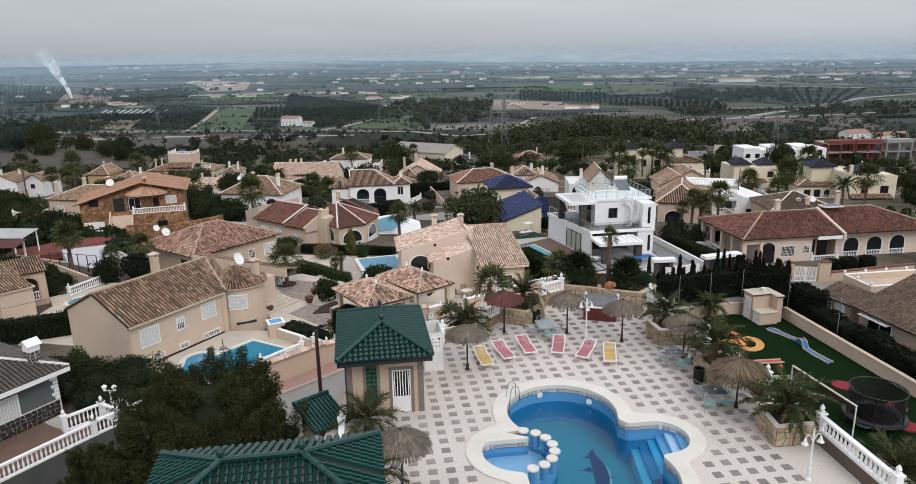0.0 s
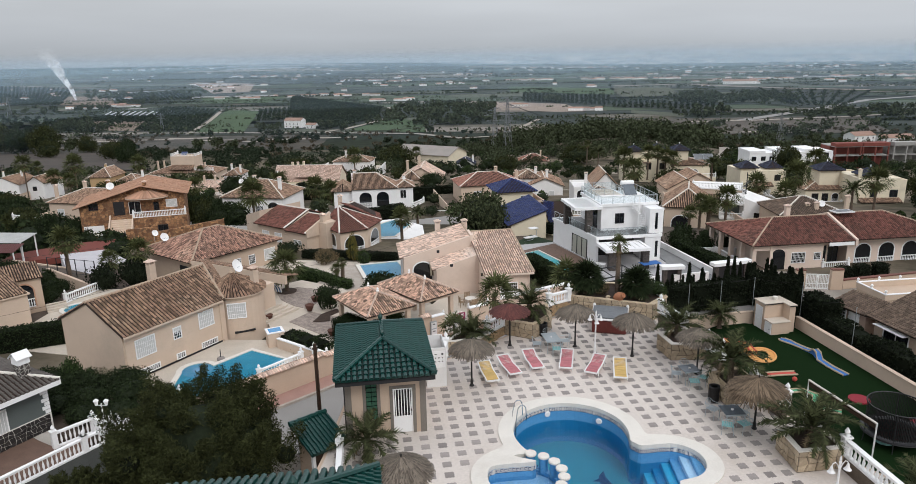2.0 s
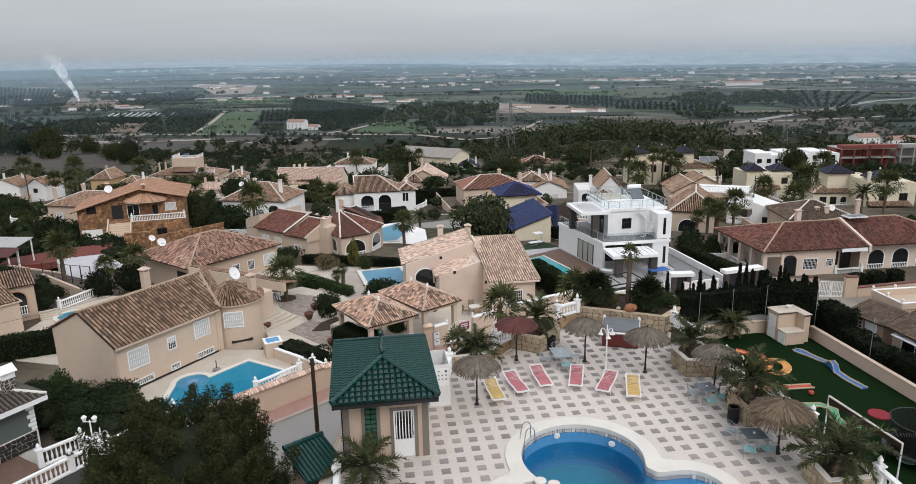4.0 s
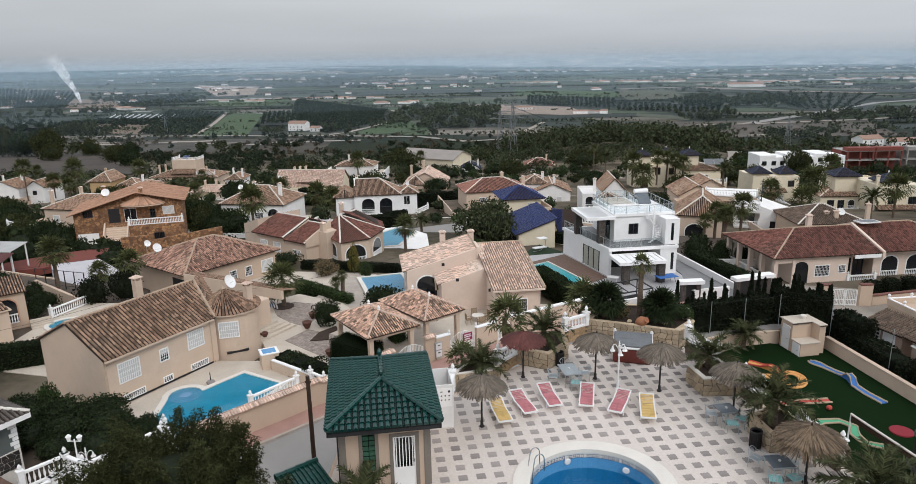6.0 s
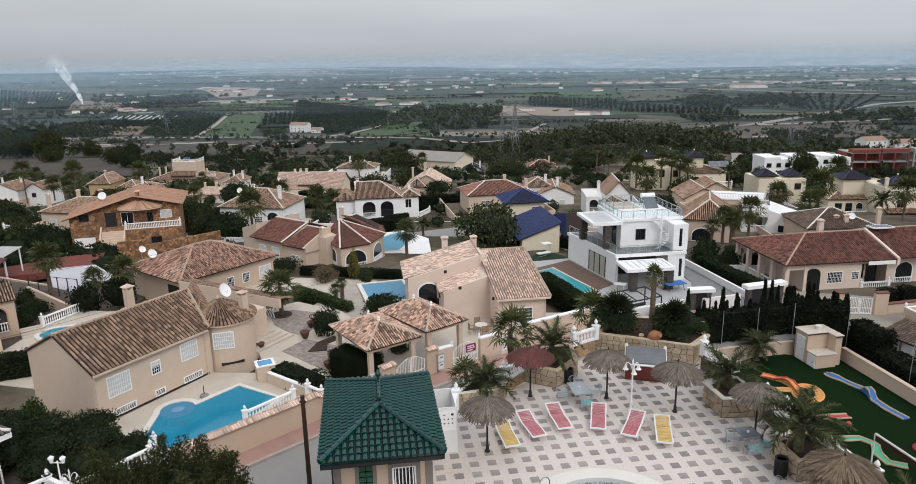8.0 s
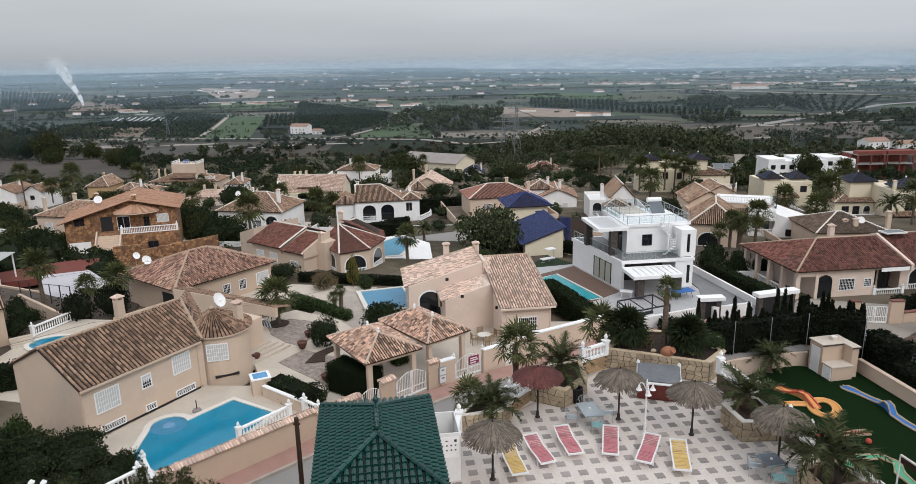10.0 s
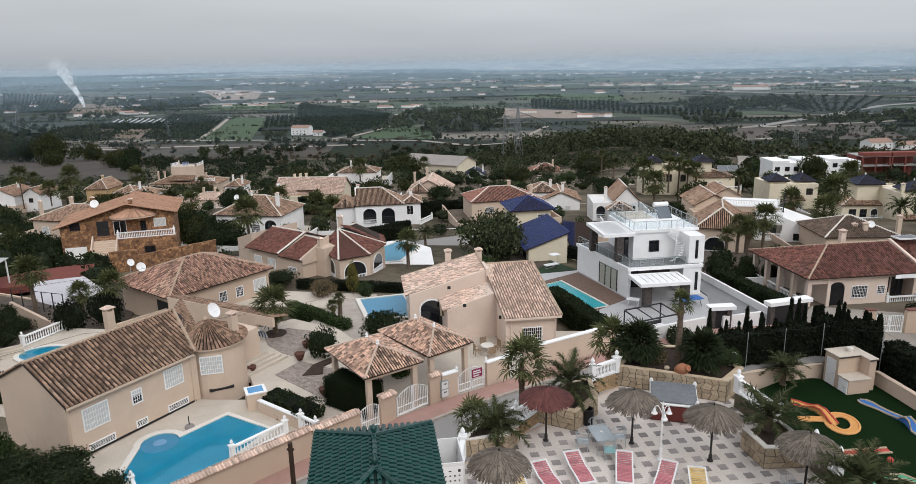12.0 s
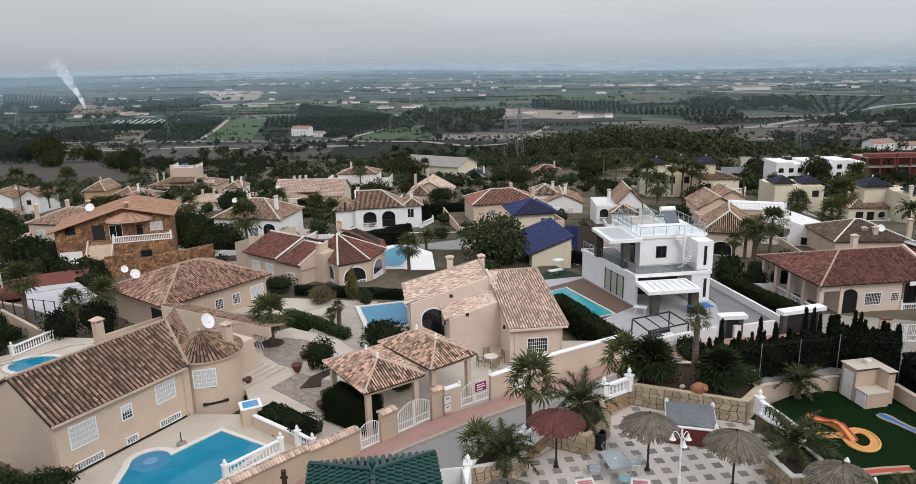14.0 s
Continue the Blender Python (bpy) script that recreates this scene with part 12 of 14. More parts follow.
def cypress_mesh(seed, h=3.6, r=0.55, n=1500):
    rng = np.random.default_rng(seed)
    k = rng.uniform(0, 1, n) ** 0.8
    th = rng.uniform(0, math.tau, n)
    rr = r * (1 - k ** 1.5) * (0.85 + 0.25 * np.sin(th * 3 + k * 9)) * rng.uniform(0.75, 1.08, n) + 0.03
    return leaf_cloud(np.stack([rr * np.cos(th), rr * np.sin(th), 0.1 + h * k], 1), 0.13, -0.9, 2.2, seed)


SPIRES = [cypress_mesh(i, 3.6, 0.5 + 0.1 * (i % 2)) for i in range(4)]


def spire_core():
    bm = bmesh.new()
    lathe(bm, [(0.0, 0.0), (0.40, 0.15), (0.38, 1.4), (0.26, 2.5), (0.02, 3.4)], 8)
    return part_mesh(bm)


def part_mesh(bm):
    me = bpy.data.meshes.new("core")
    bm.to_mesh(me)
    bm.free()
    return me


SPIRE_CORE = spire_core()


def cypress(x, y, z, h, seed, wide=1.0):
    o = thing("cypress", "slim dark pointed cypress in a screening row", "cypress", pose(x, y, z, 0, 0, seed * 47), "cypress row")
    m = Matrix.Diagonal((wide, wide, h / 3.6, 1))
    part("foliage", SPIRES[seed % 4], CYPRESS, o, m=m)
    part("inner_foliage", SPIRE_CORE, CYPRESS, o, m=m)


_r = random.Random(5)
for i in range(44):
    k = i / 43
    a, b, c = Vector((13.8, 57.6)), Vector((24.2, 61.2)), Vector((28.0, 59.0))
    p = a.lerp(b, k * 2) if k < 0.5 else b.lerp(c, k * 2 - 1)
    cypress(p.x + _r.uniform(-0.25, 0.25), p.y + _r.uniform(-0.4, 0.4), -8.4, _r.choice((4.6, 5.2, 5.7, 6.3, 5.0)), i, _r.uniform(0.75, 1.15))
def unit_crown(seed, n, leaf, clumps=16, flat=0.75):
    rng = np.random.default_rng(seed)
    return leaf_cloud(crown_points(n, 0.30, 0.85, 0.95, rng, clumps, flat), leaf, 0, 1.6, seed)


def unit_core(seed):
    bm = bmesh.new()
    core(bm, (0, 0, 0.55), (0.62, 0.62, 0.36), seed)
    return part_mesh(bm)


TREE_CROWNS = [unit_crown(80 + i, 5200, 0.050, 34) for i in range(4)]
NEAR_CROWNS = [unit_crown(85 + i, 3600, 0.058, 26) for i in range(4)]
SHRUB_CROWNS = [unit_crown(90 + i, 850, 0.105, 18) for i in range(4)]
DRESSED = {}


def dressed(mesh, material):
    """The same mesh in another leaf colour, made once for each colour."""
    k = (mesh.name, material.name)
    if k not in DRESSED:
        DRESSED[k] = mesh.copy()
        DRESSED[k].materials.clear()
        DRESSED[k].materials.append(material)
    return DRESSED[k]

TREE_CORES = [unit_core(i) for i in range(2)]


def limbs(seed):
    rng = random.Random(seed)
    bm = bmesh.new()
    tube(bm, (0, 0, -0.02), (0.02, 0, 0.35), 0.055, 0.04, 7)
    for i in range(5):
        a = i * 1.3 + rng.uniform(-0.3, 0.3)
        tube(bm, (0.02, 0, 0.22 + 0.03 * i), (0.5 * math.cos(a), 0.5 * math.sin(a), 0.6 + 0.05 * rng.uniform(-1, 1)), 0.03, 0.01, 5)
    return part_mesh(bm)


BRANCHING = [limbs(3), limbs(4)]


def tree(x, y, h, w, material, label, seed, z=None, name="tree"):
    o = thing(name, label, name.replace("_", " "), pose(x, y, gz(x, y) if z is None else z, 0, 0, seed * 71), "garden trees" if name == "tree" else "garden shrubs")
    m = Matrix.Diagonal((w / 2, w / 2, h, 1))
    part("trunk", BRANCHING[seed % 2], TRUNKBARK, o, m=m)
    part("crown", dressed((TREE_CROWNS if name == "tree" else NEAR_CROWNS if y < 90 else SHRUB_CROWNS)[seed % 4], material), material, o, m=m)
    # Core in the darkest leaf colour, in place of shade inside the crown.
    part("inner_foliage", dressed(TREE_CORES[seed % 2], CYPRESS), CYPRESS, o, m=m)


for i, (x, y, h, w, mt) in enumerate([
        (-0.4, 98.0, 6.2, 9.4, OLIVE), (-57.7, 134, 5.5, 11, DARKLEAF), (-46, 120, 4.5, 9, DARKLEAF), (-52, 126, 5, 9, DARKLEAF), (-83.7, 126, 4.6, 13, DARKLEAF), (-106, 150, 5, 9, DARKLEAF),
        (-74, 118, 3.5, 7, BUSHLEAF), (-38, 159, 3.6, 8, DARKLEAF), (-14, 180, 3.5, 8, DARKLEAF), (0.8, 176, 3.3, 6, DARKLEAF), (13.4, 161, 2.4, 7, BUSHLEAF), (-48, 165, 3.2, 10, DARKLEAF),
        (33, 252, 6.5, 14, PINE), (65, 195, 5, 10, PINE), (74, 173, 4, 10, DARKLEAF), (123, 246, 8, 13, PINE), (-36, 270, 8, 15, PINE), (28, 190, 4, 8, DARKLEAF), (14, 172, 3.6, 6, DARKLEAF),
        (88, 140, 5, 8, PINE), (-66, 240, 7, 10, PINE), (-90, 215, 6, 10, PINE), (-120, 210, 6, 11, PINE), (6, 225, 5, 9, PINE), (96, 225, 7, 10, PINE), (-95, 165, 5, 8, PINE)]):
    tree(x, y, h, w, mt, "leafy garden tree among the villas", i)
for i, (x, y, h, w) in enumerate(((-56, 127, 6.0, 8), (-51.5, 121, 5.5, 7), (-47, 118, 4.6, 6), (-60, 135, 6.5, 8), (-77, 117, 5.5, 8), (-84, 121, 5.5, 8), (-70, 113, 4.6, 6), (-92, 130, 6, 9), (-98, 126, 5, 8), (-80, 150, 6, 9), (-96, 190, 7, 11), (-106, 196, 7, 11), (-72, 190, 6, 9), (-30, 172, 6, 8), (-2, 160, 5, 7), (-33, 113.5, 3.6, 5), (-115, 160, 7, 11), (-128, 176, 7, 12), (-140, 190, 7, 12), (40, 150, 6, 8), (30, 128, 4.5, 6))):
    tree(x, y, h, w, (DARKLEAF, PINE)[i % 2], "dense dark garden tree among the villas", i + 40)
for i, (x, y, h, w) in enumerate(((-430, 590, 24, 32), (-404, 583, 20, 26), (-382, 580, 23, 30), (-462, 602, 20, 28), (-350, 590, 14, 20), (-300, 560, 12, 18), (-262, 470, 12, 18), (-225, 420, 11, 16), (-330, 505, 12, 20))):
    tree(x, y, h, w, (PINE, DARKLEAF)[i % 2], "large dark tree beside a river bed", i + 70)
for i, (x, y, h, w) in enumerate(((25.2, 86.5, 2.6, 3.6), (27.6, 85.0, 2.2, 3.2), (30.2, 84.6, 2.0, 3.0), (26.4, 90.5, 2.4, 3.4), (29.4, 89.0, 1.8, 2.8), (32.6, 87.5, 2.0, 3.0), (33.5, 92, 2.2, 3.0))):
    tree(x, y, h, w, DARKLEAF, "dark leafy shrub in a garden below palms", i + 5, -8.45, "shrub")

for i, (x, y, z, h, w, mt, lb) in enumerate([
        (-38.0, 70.6, -8.2, 3.3, 3.8, CYPRESS, "dense dark cypress bush by a villa wall"), (-40.4, 69.0, -8.2, 3.3, 3.8, CYPRESS, "dense dark cypress bush by a balustrade"), (-14.0, 60.4, -6.6, 2.3, 2.8, DARKLEAF, "round clipped shrub on gravel"),
        (-10.2, 66.2, -7.6, 2.6, 4.4, DARKLEAF, "big glossy round shrub beside a pool"), (-18.9, 79.4, -8.0, 1.7, 3.2, DRYBUSH, "dry brown rounded shrub"),
        (-14.0, 78.3, -8.0, 2.0, 1.8, BUSHLEAF, "green shrub by a porch"), (-24.8, 84.2, -8.3, 1.6, 4.0, DARKLEAF, "dark shrub by a garden wall"),
        (-45.0, 68.4, -8.2, 1.9, 2.6, DARKLEAF, "dark shrub before a beige wall"), (-43.4, 64.2, -7.4, 1.5, 2.2, DARKLEAF, "dark shrub beside a balustrade"), (-44.6, 66.4, -7.4, 1.9, 2.6, DARKLEAF, "dark shrub beside a balustrade"), (-37.0, 55.6, -7.3, 1.5, 2.6, DARKLEAF, "dark shrub by a garage hedge"), (-47.6, 70.3, -8.2, 2.3, 2.4, DARKLEAF, "dark shrub before a beige wall"), (-74.5, 98.5, -13.6, 6.4, 7.5, DARKLEAF, "dense dark garden tree behind the red court"), (-69.0, 98.4, -13.2, 6.0, 6.5, DARKLEAF, "dense dark garden tree behind the red court"), (-64.6, 100.2, -12.8, 4.6, 5.0, DARKLEAF, "dense dark shrub behind the red court"), (-61.2, 101.4, -12.6, 3.4, 3.6, DARKLEAF, "dense dark shrub beside a dark gate"), (-28.7, 43.6, -7.0, 2.7, 2.2, BUSHLEAF, "small leafy tree beside the grey house"),
        (-22.6, 40.4, -5.5, 1.5, 3.4, DARKLEAF, "leafy shrub along the balustrade"), (-25.0, 39.6, -5.5, 1.5, 3.2, DARKLEAF, "leafy shrub along the balustrade"), (-20.8, 41.0, -6.1, 1.3, 2.4, DARKLEAF, "dark shrub along the balustrade"),
        (-24.0, 42.0, -5.5, 1.4, 3.2, DARKLEAF, "dark shrub along the balustrade"), (-26.6, 38.6, -5.5, 1.4, 3.0, DARKLEAF, "dark shrub along the balustrade"), (-24.2, 37.6, -5.5, 1.2, 2.6, DARKLEAF, "dark shrub along the balustrade"), (-27.8, 40.4, -5.5, 1.5, 3.2, DARKLEAF, "dark shrub along the balustrade"), (-26.0, 41.0, -5.5, 1.7, 3.4, DARKLEAF, "dark shrub along the balustrade"), (-22.2, 38.2, -5.5, 1.2, 2.6, DARKLEAF, "dark shrub along the balustrade"), (-20.4, 38.8, -5.5, 1.1, 2.2, DARKLEAF, "dark shrub along the balustrade"), (-29.4, 42.2, -5.5, 1.3, 2.8, DARKLEAF, "dark shrub along the balustrade"), (-7.4, 57.3, -7.2, 1.6, 2.0, BUSHLEAF, "shrub beside the carport posts"),
        (14.6, 62.0, -7.4, 2.6, 3.0, DARKLEAF, "dark shrub behind the terrace rail"), (3.5, 45.6, -7.2, 2.2, 2.4, BUSHLEAF, "shrub by the roadside wall"),
        (11.7, 42.6, 0.9, 0.9, 1.3, BUSHLEAF, "low plant on the raised bed"), (8.2, 42.9, 0.9, 0.7, 1.2, DRYBUSH, "low dry plant on the raised bed")]):
    tree(x, y, h, w, mt, lb, i + 3, z, "shrub")
for i, (x, y, h, w) in enumerate(((-62, 78, 3.0, 6), (-56.5, 76, 2.6, 5), (-66, 84.5, 3.2, 6), (-51.8, 92.5, 3.0, 5), (-58, 101, 3.4, 6), (-66, 101, 3.2, 7), (-72, 92, 3.6, 6), (-55, 68, 3, 5), (-50, 63, 2.6, 4))):
    tree(x, y, h, w, DARKLEAF, "dark leafy shrub round a hard court", i + 2, None, "shrub")
tree(-15.6, 79.6, 3.6, 1.4, GOLDLEAF, "golden columnar conifer before a porch", 2, -8.1, "conifer")
for sx in (-0.35, 0.25):
    garden_palm(-15.2 + sx, 70.4 + sx * 0.5, 2.3 + sx, 0.75, 6, "fan", -7.7)
date_palm(-27.3, 43.2, -7.0, 1.3, 1.35, 34, "squat sago palm among shrubs", 21, 0.2)


def big_pine(x, y, z0, top, r, seed, n):
    """A near spreading pine: forked trunk and a crown of many clumps of needles."""
    rng = np.random.default_rng(seed)
    o = thing("pine_tree", "large dense dark green pine standing below the terrace wall", "pine", pose(x, y, z0))
    h = top - z0
    bm = bmesh.new()
    tube(bm, (0, 0, 0), (0.1, 0, h * 0.55), 0.28, 0.2, 9)
    for i in range(9):
        a = i * 0.75
        tube(bm, (0.1, 0, h * (0.3 + 0.03 * i)), (r * 0.7 * math.cos(a), r * 0.7 * math.sin(a), h * (0.55 + 0.04 * (i % 4))), 0.09, 0.03, 6)
    part("trunk", bm, TRUNKBARK, o)
    pts, bm = [], bmesh.new()
    clumps = 120
    for i in range(clumps):
        s = r * rng.uniform(0.09, 0.19)
        d = rng.normal(size=3)
        d[2] = abs(d[2]) if rng.random() < 0.75 else d[2]
        d /= np.linalg.norm(d)
        d *= rng.uniform(0.55, 0.95)
        th = math.atan2(d[1], d[0])
        c = np.asarray((r * d[0], r * d[1], h * 0.60 + d[2] * (h * 0.40 - s * 1.6)))
        a = blob_points(n // clumps, (0, 0, 0), (s, s, s), rng, 0.2)
        # sprays reach upwards and outwards
        out = np.asarray((math.cos(th) * 0.5, math.sin(th) * 0.5, 0.9))
        pull = rng.uniform(0, 1, len(a))[:, None] ** 2.2
        pts.append(c + a * (1.15 - 0.75 * pull) + out * pull * s * 2.1)
        if s > 0.13 * r:
            core(bm, c, (s * 0.6, s * 0.6, s * 0.5), i)
    core(bm, (0, 0, h * 0.58), (r * 0.72, r * 0.72, h * 0.27), 99)
    part("crown", leaf_cloud(np.concatenate(pts), 0.036, 0, 4.6, seed), PINE, o)
    # Dark bodies behind the needles stand for the crown's inner shade.
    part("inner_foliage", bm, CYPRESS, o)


big_pine(-11.45, 25.4, -7.0, 3.7, 3.95, 1, 160000)
big_pine(-15.3, 23.0, -7.0, 1.3, 1.5, 2, 30000)


# ---------- jars on the raised bed ----------
def amphora(x, y, z, tilt, rz, material, label, size=1.0):
    bm = bmesh.new()
    lathe(bm, [(0.02, 0), (0.12, 0.02), (0.26, 0.25), (0.30, 0.48), (0.22, 0.68), (0.12, 0.78), (0.17, 0.84), (0.13, 0.85), (0.10, 0.78)], 16)
    o = part("amphora", bm, material, None, "", pose(x, y, z, tilt, 0, rz) @ Matrix.Diagonal((size, size, size, 1)), True)
    tagged(o, label, "amphora")


amphora(8.75, 41.75, 1.10, 62, 40, TERRACOTTA, "orange terracotta jar lying tilted on the bed")
# Plain jar shape put where a reddish-brown animal statue stands.
amphora(11.5, 43.4, 1.25, 66, -60, RUSTPOT, "big dark brown jar shape in place of an animal statue", 1.7)
bm = bmesh.new()
path_tube(bm, [(0.35 * math.cos(i * 0.35), 0, 0.34 + 0.35 * math.sin(i * 0.35)) for i in range(19)], 0.03)
tagged(part("hoop", bm, WPLASTIC, None, "", pose(11.8, 42.6, 1.0, 0, 0, 30)), "white ring ornament leaning on the raised bed", "ornament")
_r = random.Random(8)
for i in (1, 2, 5):
    bm = bmesh.new()
    core(bm, (0, 0, 0.06), (0.18, 0.14, 0.11), i)
    tagged(part("rock", bm, CRAZY, None, "", pose(8.0 + 0.5 * i + _r.uniform(-0.1, 0.1), 41.9 + _r.uniform(-0.2, 0.3), 0.98, 0, 0, i * 50), False), "rough tan rock on the planting bed", "rock", "rocks on the bed")


# ---------- woods and scrub between the villas and on the slope ----------
def occupied():
    bpy.context.view_layer.update()
    cells = set()
    for ob in scene.objects:
        if ob.type != "MESH" or ob.name.split(".")[0] in ("ground", "backdrop", "mist", "yard", "wall_section"):
            continue
        c = [ob.matrix_world @ Vector(k) for k in ob.bound_box]
        x0, x1 = min(v.x for v in c), max(v.x for v in c)
        y0, y1 = min(v.y for v in c), max(v.y for v in c)
        if y1 < 60 or x1 - x0 > 45 or y1 - y0 > 45:
            continue
        for i in range(int(x0 // 2), int(x1 // 2) + 1):
            for j in range(int(y0 // 2), int(y1 // 2) + 1):
                cells.add((i, j))
    return cells


TAKEN = occupied()


def free(x, y, r):
    return all((int((x + a) // 2), int((y + b) // 2)) not in TAKEN for a in (-r, 0, r) for b in (-r, 0, r))


_r = random.Random(17)
count = 0
while count < 190:
    y = 84 + 190 * _r.random() ** 0.8
    x = _r.uniform(-0.75, 0.72) * y
    w = _r.uniform(1.6, 4.2) * (1 + (y - 80) / 260)
    if free(x, y, w * 0.35):
        tree(x, y, w * _r.uniform(0.5, 0.8), w, _r.choice((DARKLEAF, DARKLEAF, BUSHLEAF, OLIVE, PINE)), "leafy shrub in a villa garden", count, None, "shrub")
        count += 1


def wood(name, spots, label, material, per, leaf, seed, kind="woods"):
    """Many small uneven crowns of leaves, in one sheet of far wood."""
    rng = np.random.default_rng(seed)
    pts = []
    for x, y, h, w in spots:
        z = gz(x, y)
        for k in range(4):
            a = rng.uniform(0, math.tau)
            c = (x + w * 0.26 * math.cos(a), y + w * 0.26 * math.sin(a), z + h * rng.uniform(0.35, 0.72))
            s = w * rng.uniform(0.22, 0.36)
            pts.append(blob_points(per // 4, c, (s, s, min(s, h * 0.33)), rng, 0.35))
    o = part(name, leaf_cloud(np.concatenate(pts), leaf, 0, 1.5, seed), material)
    tagged(o, label, kind, kind="stuff")


def scatter(n, x0, x1, y0, y1, h0, h1, seed, thr=0.0, sc=0.012, clear=None):
    rng = random.Random(seed)
    out = []
    for _ in range(n * 12):
        if len(out) >= n:
            break
        y = rng.uniform(y0, y1)
        x = rng.uniform(x0, x1)
        if noise.noise(Vector((x * sc, y * sc, seed))) < thr or not free(x, y, 2) or (clear and clear(x, y)):
            continue
        h = rng.uniform(h0, h1)
        out.append((x, y, h, h * rng.uniform(0.9, 1.5)))
    return out


# ---------- net posts by the lawn ----------
POSTS = [(15.0, 56.6), (18.2, 57.8), (21.2, 58.6), (24.4, 59.6), (28.0, 58.2), (29.4, 52.0)]
for x, y in POSTS:
    bm = bmesh.new()
    tube(bm, (0, 0, 0), (0, 0, 5.2), 0.03, 0.03, 6)
    tagged(part("fence_post", bm, ALU, None, "", pose(x, y, -8.6)), "thin grey steel post of a wire fence", "post", "fence posts by the lawn")
for a, b in zip(POSTS, POSTS[1:]):
    for z in (-3.5, -5.4):
        bm = bmesh.new()
        path_tube(bm, [(a[0] + (b[0] - a[0]) * i / 6, a[1] + (b[1] - a[1]) * i / 6, z - 0.12 * math.sin(math.pi * i / 6)) for i in range(7)], 0.007, 4)
        tagged(part("fence_wire", bm, BLACKPOLE), "thin slack steel wire between posts", "wire", "fence wires by the lawn")
# ---------- the farmed valley ----------
FIELDGREEN = mat("young_crop", (0.045, 0.080, 0.028), 0.95, 0.25, 0.02, 0.4, 0, col2=(0.034, 0.058, 0.024))
FIELDDIM = mat("rough_pasture", (0.065, 0.075, 0.048), 0.95, 0.3, 0.02, 0.3, 0, col2=(0.065, 0.065, 0.042))
PLOUGHED = mat("ploughed_earth", (0.17, 0.125, 0.092), 0.95, 0.2, 0.03, 0.4, 0, col2=(0.13, 0.095, 0.07))
TANEARTH = mat("bare_tan_earth", (0.27, 0.215, 0.175), 0.95, 0.2, 0.03, 0.4, 0, col2=(0.21, 0.165, 0.135))
TILLED = mat("dark_tilled_earth", (0.060, 0.045, 0.035), 0.95, 0.3, 0.04, 0.6, 0, col2=(0.032, 0.028, 0.022))
REEDBED = mat("dry_reed_bed", (0.068, 0.058, 0.044), 0.98, 0.45, 0.045, 0.5, 0, col2=(0.028, 0.028, 0.020), stain=(0.11, 0.095, 0.078))
HEATH = mat("reddish_heath", (0.082, 0.064, 0.050), 0.98, 0.35, 0.05, 0.5, 0, col2=(0.05, 0.048, 0.034), stain=(0.17, 0.14, 0.11))
# Tree shade is held in this floor colour, close to the leaf tone.
GROVEFLOOR = mat("shaded_grove_floor", (0.017, 0.022, 0.016), 0.98, 0.3, 0.05, 0.3, 0)
TRACK = mat("pale_dirt_track", (0.36, 0.31, 0.26), 0.95, 0.2, 0.1, 1, 0)
SHEET = mat("white_crop_sheeting", (0.50, 0.50, 0.50), 0.6, 0.2, 0.1, 1, 0)
FARWHITE = mat("distant_white_wall", (0.74, 0.73, 0.72), 0.9, 0.1, 0.1, 1, 0, island=0.35)
FARROOF = mat("distant_clay_roof", (0.33, 0.21, 0.16), 0.9, 0.1, 0.1, 1, 0, island=0.3)
GALV = mat("galvanised_lattice", (0.22, 0.23, 0.24), 0.6, 0.2, 1, 5, 0, metal=0.4)
FARLEAF = leaf_mat("grove_leaf", (0.026, 0.037, 0.021), 0.5)
SCRUBLEAF = leaf_mat("scrub_leaf", (0.088, 0.072, 0.048), 0.5)
WOODLEAF = leaf_mat("wood_leaf", (0.056, 0.068, 0.036), 0.55)


def bilerp(q, a, b):
    return [(q[0][i] * (1 - a) + q[1][i] * a) * (1 - b) + (q[3][i] * (1 - a) + q[2][i] * a) * b for i in (0, 1)]


def field(q, material, label, lift=0.5, n=10, name="field"):
    V = []
    for j in range(n + 1):
        for i in range(n + 1):
            x, y = bilerp(q, i / n, j / n)
            V.append((x, y, gz(x, y) + lift))
    Fc = [(j * (n + 1) + i, j * (n + 1) + i + 1, (j + 1) * (n + 1) + i + 1, (j + 1) * (n + 1) + i) for j in range(n) for i in range(n)]
    o = part(name, mesh_of(name, V, Fc), material)
    tagged(o, label, name.replace("_", " "), kind="structure")


def track(pts, w, material=None, label="pale dirt track between fields", lift=0.9, name="road"):
    V, Fc = [], []
    for i, p in enumerate(pts):
        a, b = Vector(pts[max(0, i - 1)]), Vector(pts[min(len(pts) - 1, i + 1)])
        d = (b - a).normalized() * w / 2
        V += [(p[0] - d.y, p[1] + d.x, gz(*p) + lift), (p[0] + d.y, p[1] - d.x, gz(*p) + lift)]
        if i:
            k = 2 * i
            Fc.append((k - 2, k - 1, k + 1, k))
    o = part(name, mesh_of(name, V, Fc), material or TRACK)
    tagged(o, label, name, kind="structure")


def fine(pts, step=25):
    out = []
    for a, b in zip(pts, pts[1:]):
        n = max(1, int((Vector(b) - Vector(a)).length / step))
        out += [tuple(Vector(a).lerp(Vector(b), i / n)) for i in range(n)]
    return out + [pts[-1]]


